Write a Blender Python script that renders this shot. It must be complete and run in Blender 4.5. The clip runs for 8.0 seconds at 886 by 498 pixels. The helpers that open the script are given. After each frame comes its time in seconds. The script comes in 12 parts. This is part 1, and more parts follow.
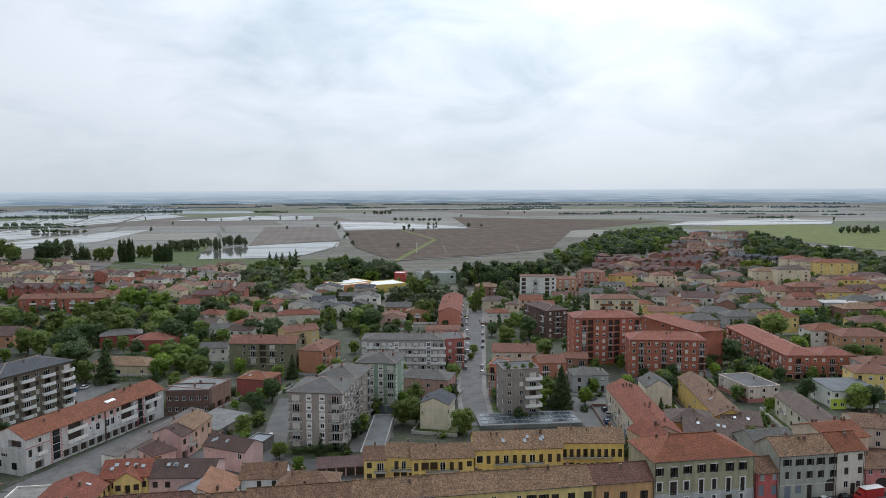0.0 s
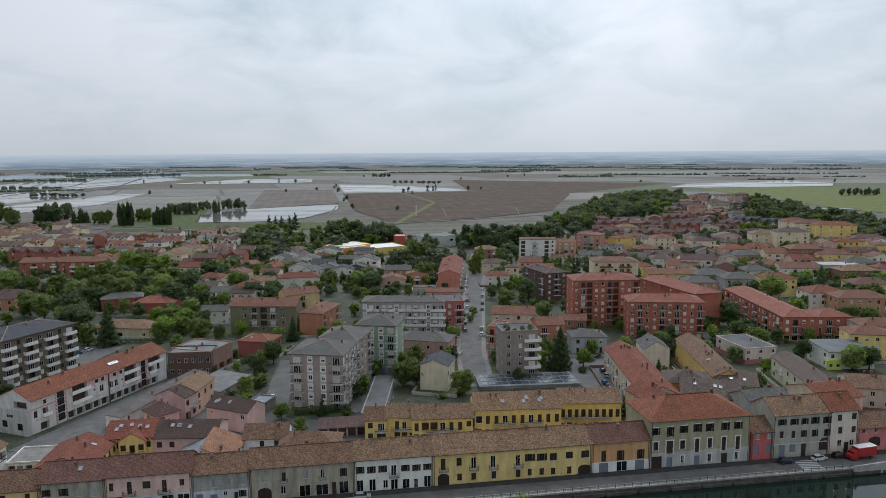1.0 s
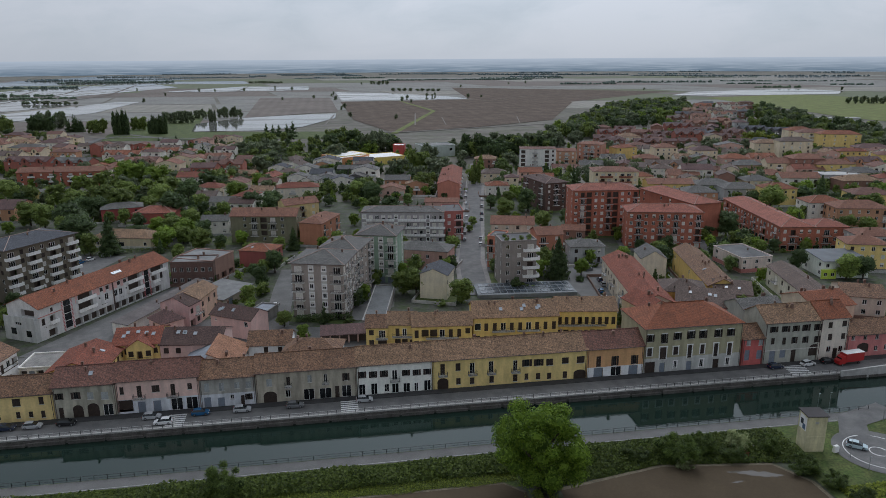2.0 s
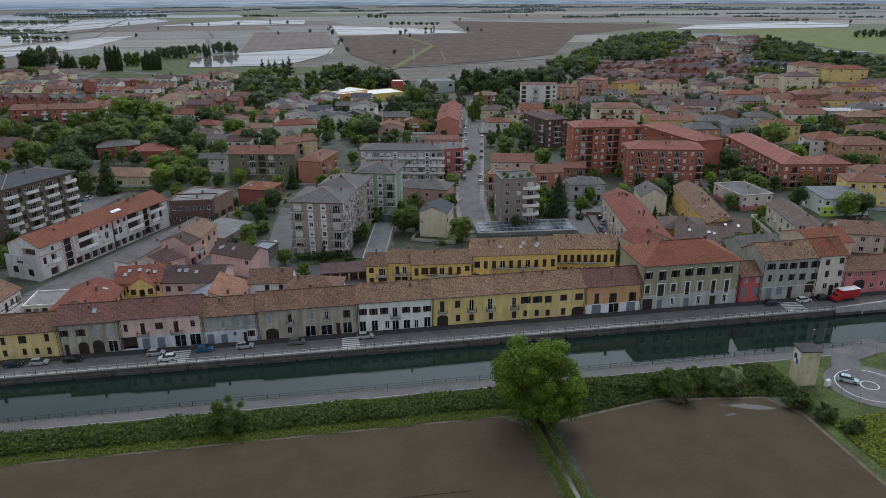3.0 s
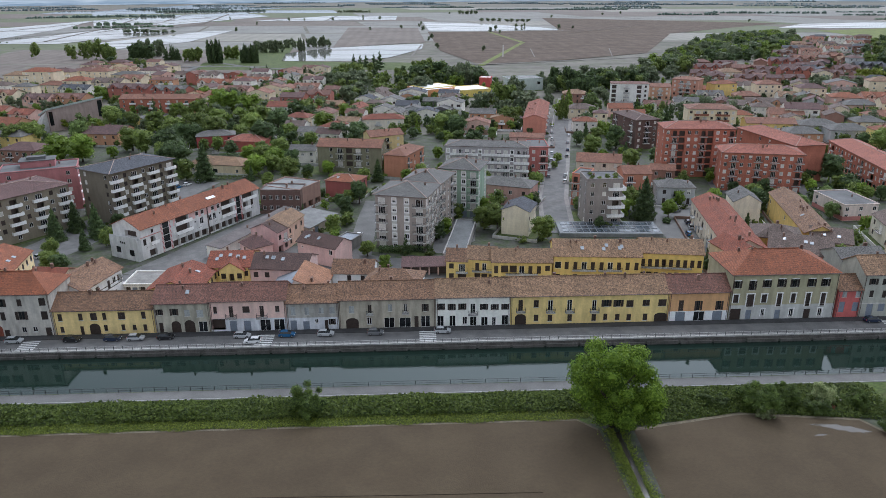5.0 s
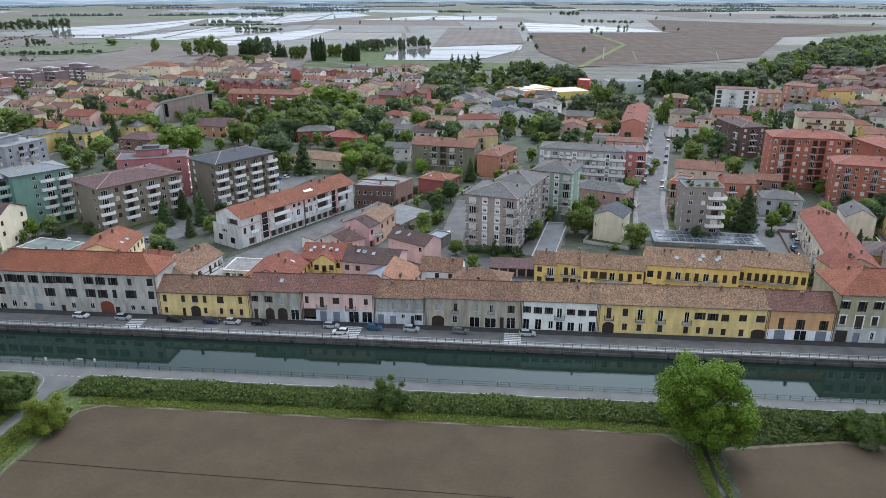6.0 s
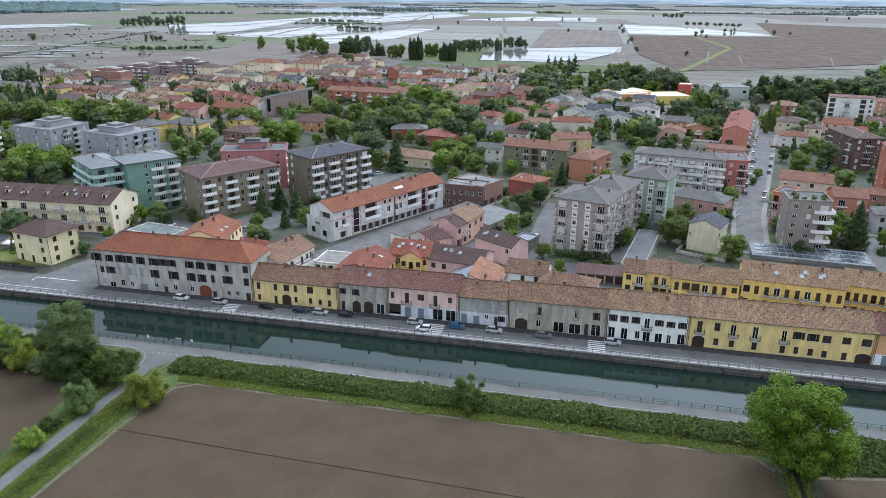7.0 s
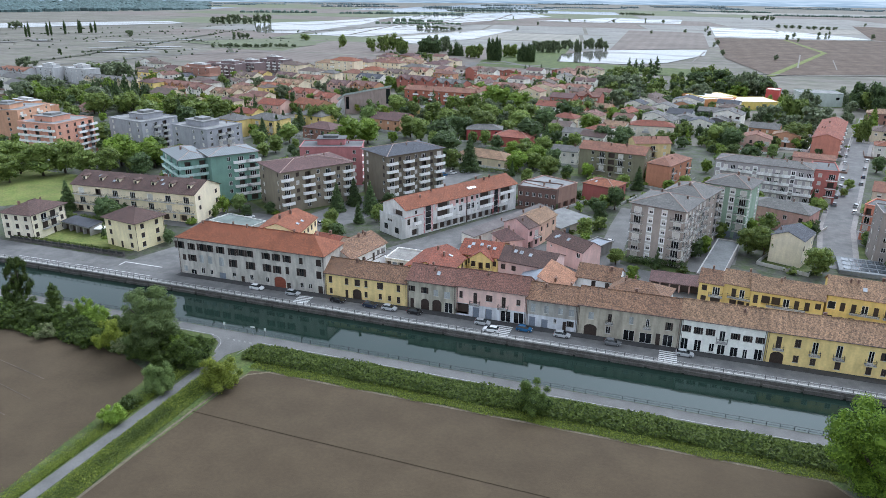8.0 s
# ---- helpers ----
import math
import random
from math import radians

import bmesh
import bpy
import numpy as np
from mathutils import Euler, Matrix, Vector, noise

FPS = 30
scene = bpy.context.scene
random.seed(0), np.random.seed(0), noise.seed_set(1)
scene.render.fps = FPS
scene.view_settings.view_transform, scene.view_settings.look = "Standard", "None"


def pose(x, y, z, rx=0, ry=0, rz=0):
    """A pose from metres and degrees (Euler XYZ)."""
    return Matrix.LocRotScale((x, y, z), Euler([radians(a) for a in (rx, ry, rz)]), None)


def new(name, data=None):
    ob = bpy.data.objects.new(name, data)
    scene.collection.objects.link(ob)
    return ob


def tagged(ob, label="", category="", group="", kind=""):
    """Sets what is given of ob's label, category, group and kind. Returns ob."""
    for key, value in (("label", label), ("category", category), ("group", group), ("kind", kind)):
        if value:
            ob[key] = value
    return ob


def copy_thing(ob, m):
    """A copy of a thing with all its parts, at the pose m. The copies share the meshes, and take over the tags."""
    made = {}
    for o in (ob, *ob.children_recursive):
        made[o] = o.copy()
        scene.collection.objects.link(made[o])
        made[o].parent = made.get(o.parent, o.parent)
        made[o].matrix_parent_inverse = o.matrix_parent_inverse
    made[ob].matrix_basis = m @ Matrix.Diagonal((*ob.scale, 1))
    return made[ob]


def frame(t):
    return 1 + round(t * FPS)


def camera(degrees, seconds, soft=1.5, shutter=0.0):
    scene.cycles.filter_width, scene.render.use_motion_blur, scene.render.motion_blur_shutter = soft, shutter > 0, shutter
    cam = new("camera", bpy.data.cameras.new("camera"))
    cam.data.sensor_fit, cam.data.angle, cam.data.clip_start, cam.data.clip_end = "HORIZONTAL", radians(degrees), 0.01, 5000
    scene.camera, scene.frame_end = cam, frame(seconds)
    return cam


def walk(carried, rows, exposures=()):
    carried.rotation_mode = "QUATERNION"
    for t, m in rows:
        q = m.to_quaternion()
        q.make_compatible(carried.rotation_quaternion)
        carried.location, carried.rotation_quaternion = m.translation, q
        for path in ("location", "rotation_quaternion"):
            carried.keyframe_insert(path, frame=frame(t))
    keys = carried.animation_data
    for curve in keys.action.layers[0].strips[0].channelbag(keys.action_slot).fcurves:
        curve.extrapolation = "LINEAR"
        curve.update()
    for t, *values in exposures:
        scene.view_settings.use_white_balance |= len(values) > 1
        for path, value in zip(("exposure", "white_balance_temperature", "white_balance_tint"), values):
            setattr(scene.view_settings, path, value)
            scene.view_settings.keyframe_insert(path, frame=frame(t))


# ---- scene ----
SKY, SUN_POWER, SUN_EL, SUN_AZ = 1.02, 1.1, 48.0, 17.0
EXPOSURES = [
    (0.0, -0.09, 5950, 10), (0.5, -0.14, 5970, 10), (1.0, -0.27, 5950, 10), (2.0, -0.48, 5850, 12), (3.5, -0.12, 5800, 13), (4.2, 0.03, 5780, 13), (5.3, 0.42, 5700, 13), (6.5, 0.62, 5580, 11),
    (8.0, 0.75, 5540, 11),
]
# the drone hovers over the field and turns where it is
EYE = (0.0, 0.0, 78.0)
cam = camera(63.95, 8.0, soft=0.6)
TURNS = [
    (0, 85.277, 0.245, -9.151),
    (0.5, 84.950, 0.328, -9.179),
    (1, 82.280, 0.340, -9.196),
    (1.5, 78.672, 0.337, -9.210),
    (2, 75.025, 0.326, -9.239),
    (2.2, 73.470, 0.330, -9.245),
    (3.3, 69.730, 0.430, -9.325),
    (3.5, 69.707, 0.438, -9.329),
    (4, 69.728, 0.448, -8.070),
    (4.2, 69.745, 0.430, -7.150),
    (5.3, 69.840, 0.260, -0.090),
    (5.5, 69.857, 0.231, 1.519),
    (6, 69.871, 0.100, 5.348),
    (6.5, 69.883, -0.029, 9.123),
    (7, 69.909, -0.158, 12.882),
    (7.5, 69.926, -0.255, 16.546),
    (8, 69.906, -0.382, 19.003),
]
walk(cam, [(t, pose(*EYE, rx, ry, rz)) for t, rx, ry, rz in TURNS], EXPOSURES)
import itertools

# ---------------------------------------------------------------- world and light
world = bpy.data.worlds.new("world")
scene.world = world
world.use_nodes = True
wn, wl = world.node_tree.nodes, world.node_tree.links
wn.clear()


def wnode(kind, **values):
    n = wn.new(kind)
    for k, v in values.items():
        if k in n.inputs:
            n.inputs[k].default_value = v
    return n


w_out = wnode("ShaderNodeOutputWorld")
w_bg = wnode("ShaderNodeBackground", Strength=SKY)
w_sky = wn.new("ShaderNodeTexSky")
w_sky.sky_type = "NISHITA"
w_sky.sun_disc = False
w_sky.sun_elevation = radians(SUN_EL)
w_sky.sun_rotation = radians(SUN_AZ)
w_skyd = wn.new("ShaderNodeVectorMath")
w_skyd.operation = "SCALE"
w_skyd.inputs["Scale"].default_value = 0.13
w_co = wn.new("ShaderNodeTexCoord")
w_sep = wn.new("ShaderNodeSeparateXYZ")
w_z = wn.new("ShaderNodeMath")
w_z.operation = "MAXIMUM"
w_z.inputs[1].default_value = 0.0
w_za = wn.new("ShaderNodeMath")
w_za.inputs[1].default_value = 0.34
w_div = wn.new("ShaderNodeVectorMath")
w_div.operation = "DIVIDE"
w_comb = wn.new("ShaderNodeCombineXYZ")
w_n1 = wnode("ShaderNodeTexNoise", Scale=3.0, Detail=9.0, Roughness=0.57, Distortion=0.5)
w_n2 = wnode("ShaderNodeTexNoise", Scale=1.3, Detail=2.0, Roughness=0.5)
w_mixn = wn.new("ShaderNodeMath")
w_mixn.operation = "MULTIPLY_ADD"
w_mixn.inputs[1].default_value = 0.55
w_half = wn.new("ShaderNodeMath")
w_half.operation = "MULTIPLY"
w_half.inputs[1].default_value = 0.5
w_ramp = wn.new("ShaderNodeValToRGB")
el = w_ramp.color_ramp.elements
el[0].position, el[0].color = 0.38, (0.640, 0.705, 0.730, 1)
el[1].position, el[1].color = 0.62, (1.0, 1.0, 1.0, 1)
e = el.new(0.5)
e.color = (0.835, 0.875, 0.885, 1)
w_hz = wn.new("ShaderNodeMapRange")
w_hz.inputs["From Min"].default_value = 0.0
w_hz.inputs["From Max"].default_value = 0.14
w_hz.inputs["To Min"].default_value = 0.85
w_hz.inputs["To Max"].default_value = 0.0
w_mix = wn.new("ShaderNodeMix")
w_mix.data_type = "RGBA"
w_mix.inputs["B"].default_value = (0.78, 0.82, 0.85, 1)
w_mix2 = wn.new("ShaderNodeMix")
w_mix2.data_type = "RGBA"
w_mix2.inputs["Factor"].default_value = 0.93
wl.new(w_co.outputs["Generated"], w_sep.inputs[0])
wl.new(w_sep.outputs["Z"], w_z.inputs[0])
wl.new(w_z.outputs[0], w_za.inputs[0])
for k in "XYZ":
    wl.new(w_za.outputs[0], w_comb.inputs[k])
wl.new(w_co.outputs["Generated"], w_div.inputs[0])
wl.new(w_comb.outputs[0], w_div.inputs[1])
wl.new(w_div.outputs[0], w_n1.inputs["Vector"])
wl.new(w_div.outputs[0], w_n2.inputs["Vector"])
wl.new(w_n2.outputs["Fac"], w_half.inputs[0])
wl.new(w_n1.outputs["Fac"], w_mixn.inputs[0])
wl.new(w_half.outputs[0], w_mixn.inputs[2])
wl.new(w_mixn.outputs[0], w_ramp.inputs["Fac"])
wl.new(w_z.outputs[0], w_hz.inputs["Value"])
wl.new(w_hz.outputs["Result"], w_mix.inputs["Factor"])
wl.new(w_ramp.outputs["Color"], w_mix.inputs["A"])
wl.new(w_sky.outputs["Color"], w_skyd.inputs[0])
wl.new(w_skyd.outputs[0], w_mix2.inputs["A"])
# the cloud deck is thinnest, and brightest, round the hidden sun
w_dot = wn.new("ShaderNodeVectorMath")
w_dot.operation = "DOT_PRODUCT"
w_dot.inputs[1].default_value = (0.196, 0.640, 0.743)
w_glow = wn.new("ShaderNodeFloatCurve")
for px, py in ((0.35, 0.23), (0.55, 0.268), (0.66, 0.298), (0.75, 0.345), (0.84, 0.42), (0.92, 0.60)):
    w_glow.mapping.curves[0].points.new(px, py)
w_glow.mapping.curves[0].points[0].location = (0.0, 0.22)
w_glow.mapping.curves[0].points[-1].location = (1.0, 1.0)
w_glow.mapping.update()
w_gain = wn.new("ShaderNodeMath")
w_gain.operation = "MULTIPLY"
w_gain.inputs[1].default_value = 3.0
w_lit = wn.new("ShaderNodeVectorMath")
w_lit.operation = "SCALE"
wl.new(w_co.outputs["Generated"], w_dot.inputs[0])
wl.new(w_dot.outputs["Value"], w_glow.inputs["Value"])
wl.new(w_mix.outputs["Result"], w_lit.inputs[0])
wl.new(w_glow.outputs["Value"], w_gain.inputs[0])
wl.new(w_gain.outputs[0], w_lit.inputs["Scale"])
wl.new(w_lit.outputs[0], w_mix2.inputs["B"])
wl.new(w_mix2.outputs["Result"], w_bg.inputs["Color"])
wl.new(w_bg.outputs[0], w_out.inputs["Surface"])

sun = new("sun", bpy.data.lights.new("sun", "SUN"))
sun.data.energy, sun.data.angle, sun.data.color = SUN_POWER, radians(30), (1.0, 0.98, 0.95)
sun.matrix_basis = pose(0, 0, 300, 90 - SUN_EL, 0, 180 - SUN_AZ)

# ---------------------------------------------------------------- materials
MATS = {}


def shade(name, rgb, rough=0.8, big=0.25, small=0.25, big_size=3.0, small_size=0.25, bump=0.0, bump_size=0.1, tint=None,
          metal=0.0, stripe=0.0, stripe_size=0.25, stripe_axis="X", per_object=0.0, spec=0.4, stain=0.0, tint_size=0.0):
    """A procedural surface: a base colour with two scales of variation, grain relief, and, for tiles, rows."""
    if name in MATS:
        return MATS[name]
    m = bpy.data.materials.new(name)
    m.use_nodes = True
    nt = m.node_tree
    N, L = nt.nodes, nt.links
    p = N["Principled BSDF"]
    p.inputs["Roughness"].default_value = rough
    p.inputs["Metallic"].default_value = metal
    p.inputs["Specular IOR Level"].default_value = spec
    co = N.new("ShaderNodeTexCoord")

    def noise_tex(size, detail=3.0):
        n = N.new("ShaderNodeTexNoise")
        n.inputs["Scale"].default_value = 1.0 / size
        n.inputs["Detail"].default_value = detail
        L.new(co.outputs["Object"], n.inputs["Vector"])
        return n

    def mul(a, lo, hi, src):
        r = N.new("ShaderNodeMapRange")
        r.inputs["From Min"].default_value, r.inputs["From Max"].default_value = 0.3, 0.7
        r.inputs["To Min"].default_value, r.inputs["To Max"].default_value = lo, hi
        L.new(src, r.inputs["Value"])
        v = N.new("ShaderNodeVectorMath")
        v.operation = "SCALE"
        L.new(a, v.inputs[0])
        L.new(r.outputs["Result"], v.inputs["Scale"])
        return v.outputs[0]

    col = N.new("ShaderNodeRGB")
    col.outputs[0].default_value = (*rgb, 1)
    out = col.outputs[0]
    n_big, n_small = noise_tex(big_size), noise_tex(small_size)
    if tint:
        mx = N.new("ShaderNodeMix")
        mx.data_type = "RGBA"
        mx.inputs["B"].default_value = (*tint, 1)
        r = N.new("ShaderNodeMapRange")
        r.inputs["From Min"].default_value, r.inputs["From Max"].default_value = 0.38, 0.66
        L.new(noise_tex(tint_size or big_size * 0.37, 5.0).outputs["Fac"], r.inputs["Value"])
        L.new(r.outputs["Result"], mx.inputs["Factor"])
        L.new(out, mx.inputs["A"])
        out = mx.outputs["Result"]
    if big:
        out = mul(out, 1 - big, 1 + big, n_big.outputs["Fac"])
    if small:
        out = mul(out, 1 - small, 1 + small, n_small.outputs["Fac"])
    if stain:
        n = noise_tex(1.3, 6.0)
        mp = N.new("ShaderNodeMapping")
        mp.inputs["Scale"].default_value = (1.0, 1.0, 0.22)
        L.new(co.outputs["Object"], mp.inputs["Vector"])
        L.new(mp.outputs[0], n.inputs["Vector"])
        out = mul(out, 1 - stain, 1 + stain * 0.3, n.outputs["Fac"])
    if per_object:
        oi = N.new("ShaderNodeObjectInfo")
        r = N.new("ShaderNodeMapRange")
        r.inputs["To Min"].default_value, r.inputs["To Max"].default_value = 1 - per_object, 1 + per_object
        L.new(oi.outputs["Random"], r.inputs["Value"])
        v = N.new("ShaderNodeVectorMath")
        v.operation = "SCALE"
        L.new(out, v.inputs[0])
        L.new(r.outputs["Result"], v.inputs["Scale"])
        out = v.outputs[0]
    height = None
    if stripe:
        wv = N.new("ShaderNodeTexWave")
        wv.bands_direction = stripe_axis
        wv.inputs["Scale"].default_value = 0.31416 / stripe_size
        wv.inputs["Distortion"].default_value = 0.6
        wv.inputs["Detail"].default_value = 1.0
        L.new(co.outputs["Object"], wv.inputs["Vector"])
        r = N.new("ShaderNodeMapRange")
        r.inputs["To Min"].default_value, r.inputs["To Max"].default_value = 1 - stripe, 1 + stripe * 0.5
        L.new(wv.outputs["Fac"], r.inputs["Value"])
        v = N.new("ShaderNodeVectorMath")
        v.operation = "SCALE"
        L.new(out, v.inputs[0])
        L.new(r.outputs["Result"], v.inputs["Scale"])
        out = v.outputs[0]
        height = wv.outputs["Fac"]
    L.new(out, p.inputs["Base Color"])
    if bump:
        b = N.new("ShaderNodeBump")
        b.inputs["Strength"].default_value = 0.6
        b.inputs["Distance"].default_value = bump
        L.new(height if height else noise_tex(bump_size, 4.0).outputs["Fac"], b.inputs["Height"])
        L.new(b.outputs[0], p.inputs["Normal"])
    MATS[name] = m
    return m


def plaster(rgb, stain=0.18):
    grey = sum(rgb) / 3
    rgb = tuple(min(0.88, max(0.02, 1.36 * (grey + (0.86 if rgb[0] - rgb[1] > 0.17 else 1.12) * (c - grey)))) for c in rgb)
    return shade("plaster_%d_%d_%d_%d" % (*[round(c * 100) for c in rgb], stain * 100), rgb, 0.9, 0.10, 0.06, 4.0, 0.5, 0.004, 0.05, stain=stain)


def tiles(tone, axis="X"):
    """Roof tiles; the rows run down the slope."""
    base, other = TILE_TONES[tone]
    base, other = [tuple(max(0.01, 1.10 * (sum(q) / 3 + 1.12 * (c - sum(q) / 3))) for c in q) for q in (base, other)]
    return shade("tiles_%s_%s" % (tone, axis), base, 0.85, 0.16, 0.50, 3.0, 0.26, 0.05, 0.1, tint=other, tint_size=0.42, stripe=0.30, stripe_size=0.24, stripe_axis=axis,
                 per_object=0.08)


TILE_TONES = {
    "old": ((0.205, 0.120, 0.074), (0.088, 0.057, 0.042)),
    "ochre": ((0.260, 0.165, 0.102), (0.112, 0.076, 0.053)),
    "red": ((0.205, 0.066, 0.040), (0.115, 0.045, 0.032)),
    "orange": ((0.220, 0.080, 0.042), (0.128, 0.053, 0.033)),
    "umber": ((0.125, 0.090, 0.075), (0.072, 0.056, 0.049)),
    "oldred": ((0.175, 0.088, 0.066), (0.092, 0.054, 0.046)),
    "salmon": ((0.270, 0.140, 0.085), (0.215, 0.112, 0.070)),
    "pink": ((0.215, 0.102, 0.068), (0.124, 0.067, 0.049)),
    "brown": ((0.090, 0.055, 0.046), (0.06, 0.040, 0.036)),
    "grey": ((0.130, 0.124, 0.116), (0.08, 0.078, 0.074)),
    "slate": ((0.062, 0.065, 0.075), (0.05, 0.052, 0.06)),
    "maroon": ((0.115, 0.066, 0.060), (0.078, 0.049, 0.047)),
    "crimson": ((0.262, 0.100, 0.070), (0.175, 0.072, 0.055)),
}

M_GLASS = shade("window_glass", (0.012, 0.014, 0.016), 0.06, 0.3, 0.0, 1.0, 1.0, per_object=0.5, spec=0.5)
M_FRAME = shade("window_frame_paint", (0.80, 0.79, 0.77), 0.5, 0.05, 0.05)
# dark frames; also backs open bays, where its colour stands in for shade
M_FRAME_AND_SHADE = shade("dark_frame_and_recess_shade", (0.07, 0.05, 0.04), 0.5, 0.1, 0.1)
M_SHUTTER = shade("brown_shutter_paint", (0.042, 0.029, 0.024), 0.6, 0.2, 0.1, 1.0, 0.2, stripe=0.3, stripe_size=0.06, stripe_axis="Z", per_object=0.35)
M_SHUTTER_PALE = shade("pale_shutter_paint", (0.36, 0.38, 0.38), 0.6, 0.1, 0.1, 1.0, 0.2, stripe=0.25, stripe_size=0.06, stripe_axis="Z", per_object=0.25)
M_BLIND = shade("roller_blind_plastic", (0.68, 0.65, 0.60), 0.6, 0.05, 0.05, 1.0, 0.2, stripe=0.2, stripe_size=0.06, stripe_axis="Z", per_object=0.2)
M_STONE = shade("pale_stone", (0.60, 0.58, 0.54), 0.8, 0.18, 0.15, 1.2, 0.12, 0.01, 0.06, stain=0.2)
M_CONCRETE = shade("concrete", (0.48, 0.47, 0.45), 0.85, 0.18, 0.12, 2.0, 0.2, 0.01, 0.1, stain=0.25)
M_WHITE = shade("white_paint", (0.86, 0.85, 0.83), 0.7, 0.06, 0.05, 2.0, 0.3, stain=0.12)
M_IRON = shade("dark_iron", (0.035, 0.035, 0.035), 0.55, 0.2, 0.2, 0.5, 0.1)
M_GUTTER = shade("brown_gutter_metal", (0.09, 0.06, 0.05), 0.5, 0.15, 0.1, 1.0, 0.2)
M_STEEL = shade("grey_steel", (0.30, 0.31, 0.32), 0.4, 0.1, 0.1, 1.0, 0.2, metal=0.6)
M_DOOR = shade("brown_door_wood", (0.050, 0.034, 0.027), 0.6, 0.2, 0.2, 0.8, 0.1, stripe=0.3, stripe_size=0.15)
M_DOOR_RED = shade("red_brown_gate_wood", (0.24, 0.07, 0.04), 0.6, 0.15, 0.15, 0.8, 0.1, stripe=0.25, stripe_size=0.2)
M_DOOR_GREY = shade("blue_grey_roller_door", (0.22, 0.25, 0.30), 0.5, 0.1, 0.05, 1.0, 0.2, stripe=0.2, stripe_size=0.1, stripe_axis="Z")
M_BRICK_CAP = shade("chimney_brick", (0.20, 0.125, 0.095), 0.9, 0.2, 0.25, 0.6, 0.1, 0.01, 0.05, per_object=0.25)
M_ASPHALT = shade("asphalt", (0.118, 0.116, 0.114), 0.9, 0.18, 0.12, 6.0, 0.3, 0.006, 0.04, tint=(0.150, 0.146, 0.140))
M_ASPHALT_DARK = shade("dark_paving", (0.050, 0.049, 0.049), 0.85, 0.25, 0.2, 2.0, 0.2, 0.006, 0.05)
M_PALE_ROAD = shade("worn_pale_asphalt", (0.128, 0.125, 0.120), 0.9, 0.18, 0.15, 5.0, 0.3, 0.006, 0.05)
M_GRAVEL = shade("gravel_yard", (0.175, 0.160, 0.142), 0.95, 0.25, 0.2, 5.0, 0.4, 0.01, 0.08)
M_MARK = shade("white_road_paint", (0.62, 0.62, 0.60), 0.7, 0.08, 0.2, 1.5, 0.15)
M_GRASS = shade("grass", (0.056, 0.084, 0.018), 0.95, 0.3, 0.4, 7.0, 0.5, 0.05, 0.2, tint=(0.088, 0.102, 0.030))
M_MEADOW = shade("meadow_grass", (0.112, 0.142, 0.030), 0.95, 0.22, 0.25, 14.0, 0.8, 0.05, 0.3, tint=(0.146, 0.156, 0.042))
M_SOIL = shade("ploughed_soil", (0.062, 0.0435, 0.023), 0.95, 0.07, 0.08, 14.0, 0.7, 0.05, 0.25, tint=(0.071, 0.051, 0.028), tint_size=7.0)
M_SOIL_PALE = shade("dry_soil", (0.105, 0.079, 0.062), 0.95, 0.18, 0.14, 30.0, 4.0, tint=(0.130, 0.101, 0.080), stripe=0.06, stripe_size=19.0, spec=0.1)
M_FIELD_FAR = shade("far_stubble", (0.150, 0.136, 0.114), 0.95, 0.25, 0.2, 80.0, 9.0, tint=(0.118, 0.116, 0.084), stripe=0.1, stripe_size=34.0, stripe_axis="Y")

# ---------------------------------------------------------------- building helpers
class Geo:
    """Collects faces for one mesh."""

    def __init__(self):
        self.v, self.f, self.m = [], [], []

    def poly(self, pts, mi=0):
        n = len(self.v)
        self.v += [tuple(p) for p in pts]
        self.f.append(tuple(range(n, n + len(pts))))
        self.m.append(mi)

    def box(self, x0, x1, y0, y1, z0, z1, mi=0):
        self.hexa([(x0, y0, z0), (x1, y0, z0), (x1, y1, z0), (x0, y1, z0), (x0, y0, z1), (x1, y0, z1), (x1, y1, z1), (x0, y1, z1)], mi)

    def hexa(self, p, mi=0):
        n = len(self.v)
        self.v += [tuple(q) for q in p]
        for q in ((3, 2, 1, 0), (4, 5, 6, 7), (0, 1, 5, 4), (1, 2, 6, 5), (2, 3, 7, 6), (3, 0, 4, 7)):
            self.f.append(tuple(n + i for i in q))
            self.m.append(mi)

    def tube(self, a, b, r0, r1, n=8, mi=0, caps=True):
        a, b = Vector(a), Vector(b)
        d = (b - a).normalized()
        u = d.orthogonal().normalized()
        w = d.cross(u)
        k = len(self.v)
        for c, r in ((a, r0), (b, r1)):
            for i in range(n):
                s = 2 * math.pi * i / n
                self.v.append(tuple(c + (u * math.cos(s) + w * math.sin(s)) * r))
        for i in range(n):
            j = (i + 1) % n
            self.f.append((k + i, k + j, k + n + j, k + n + i))
            self.m.append(mi)
        if caps:
            self.f += [tuple(range(k + n - 1, k - 1, -1)), tuple(range(k + n, k + 2 * n))]
            self.m += [mi, mi]

    def mesh(self, name, *mats, smooth=False):
        me = bpy.data.meshes.new(name)
        me.from_pydata(self.v, [], self.f)
        for m in mats:
            me.materials.append(m)
        if any(self.m):
            me.polygons.foreach_set("material_index", self.m)
        if smooth:
            me.polygons.foreach_set("use_smooth", [True] * len(self.f))
        me.update()
        return me


def part(name, me, parent, loc=(0, 0, 0), rz=0.0, label=""):
    """One mesh object under a thing or a part."""
    ob = new(name, me)
    ob.parent = parent
    ob.location = loc
    ob.rotation_euler = (0, 0, radians(rz))
    return tagged(ob, label)


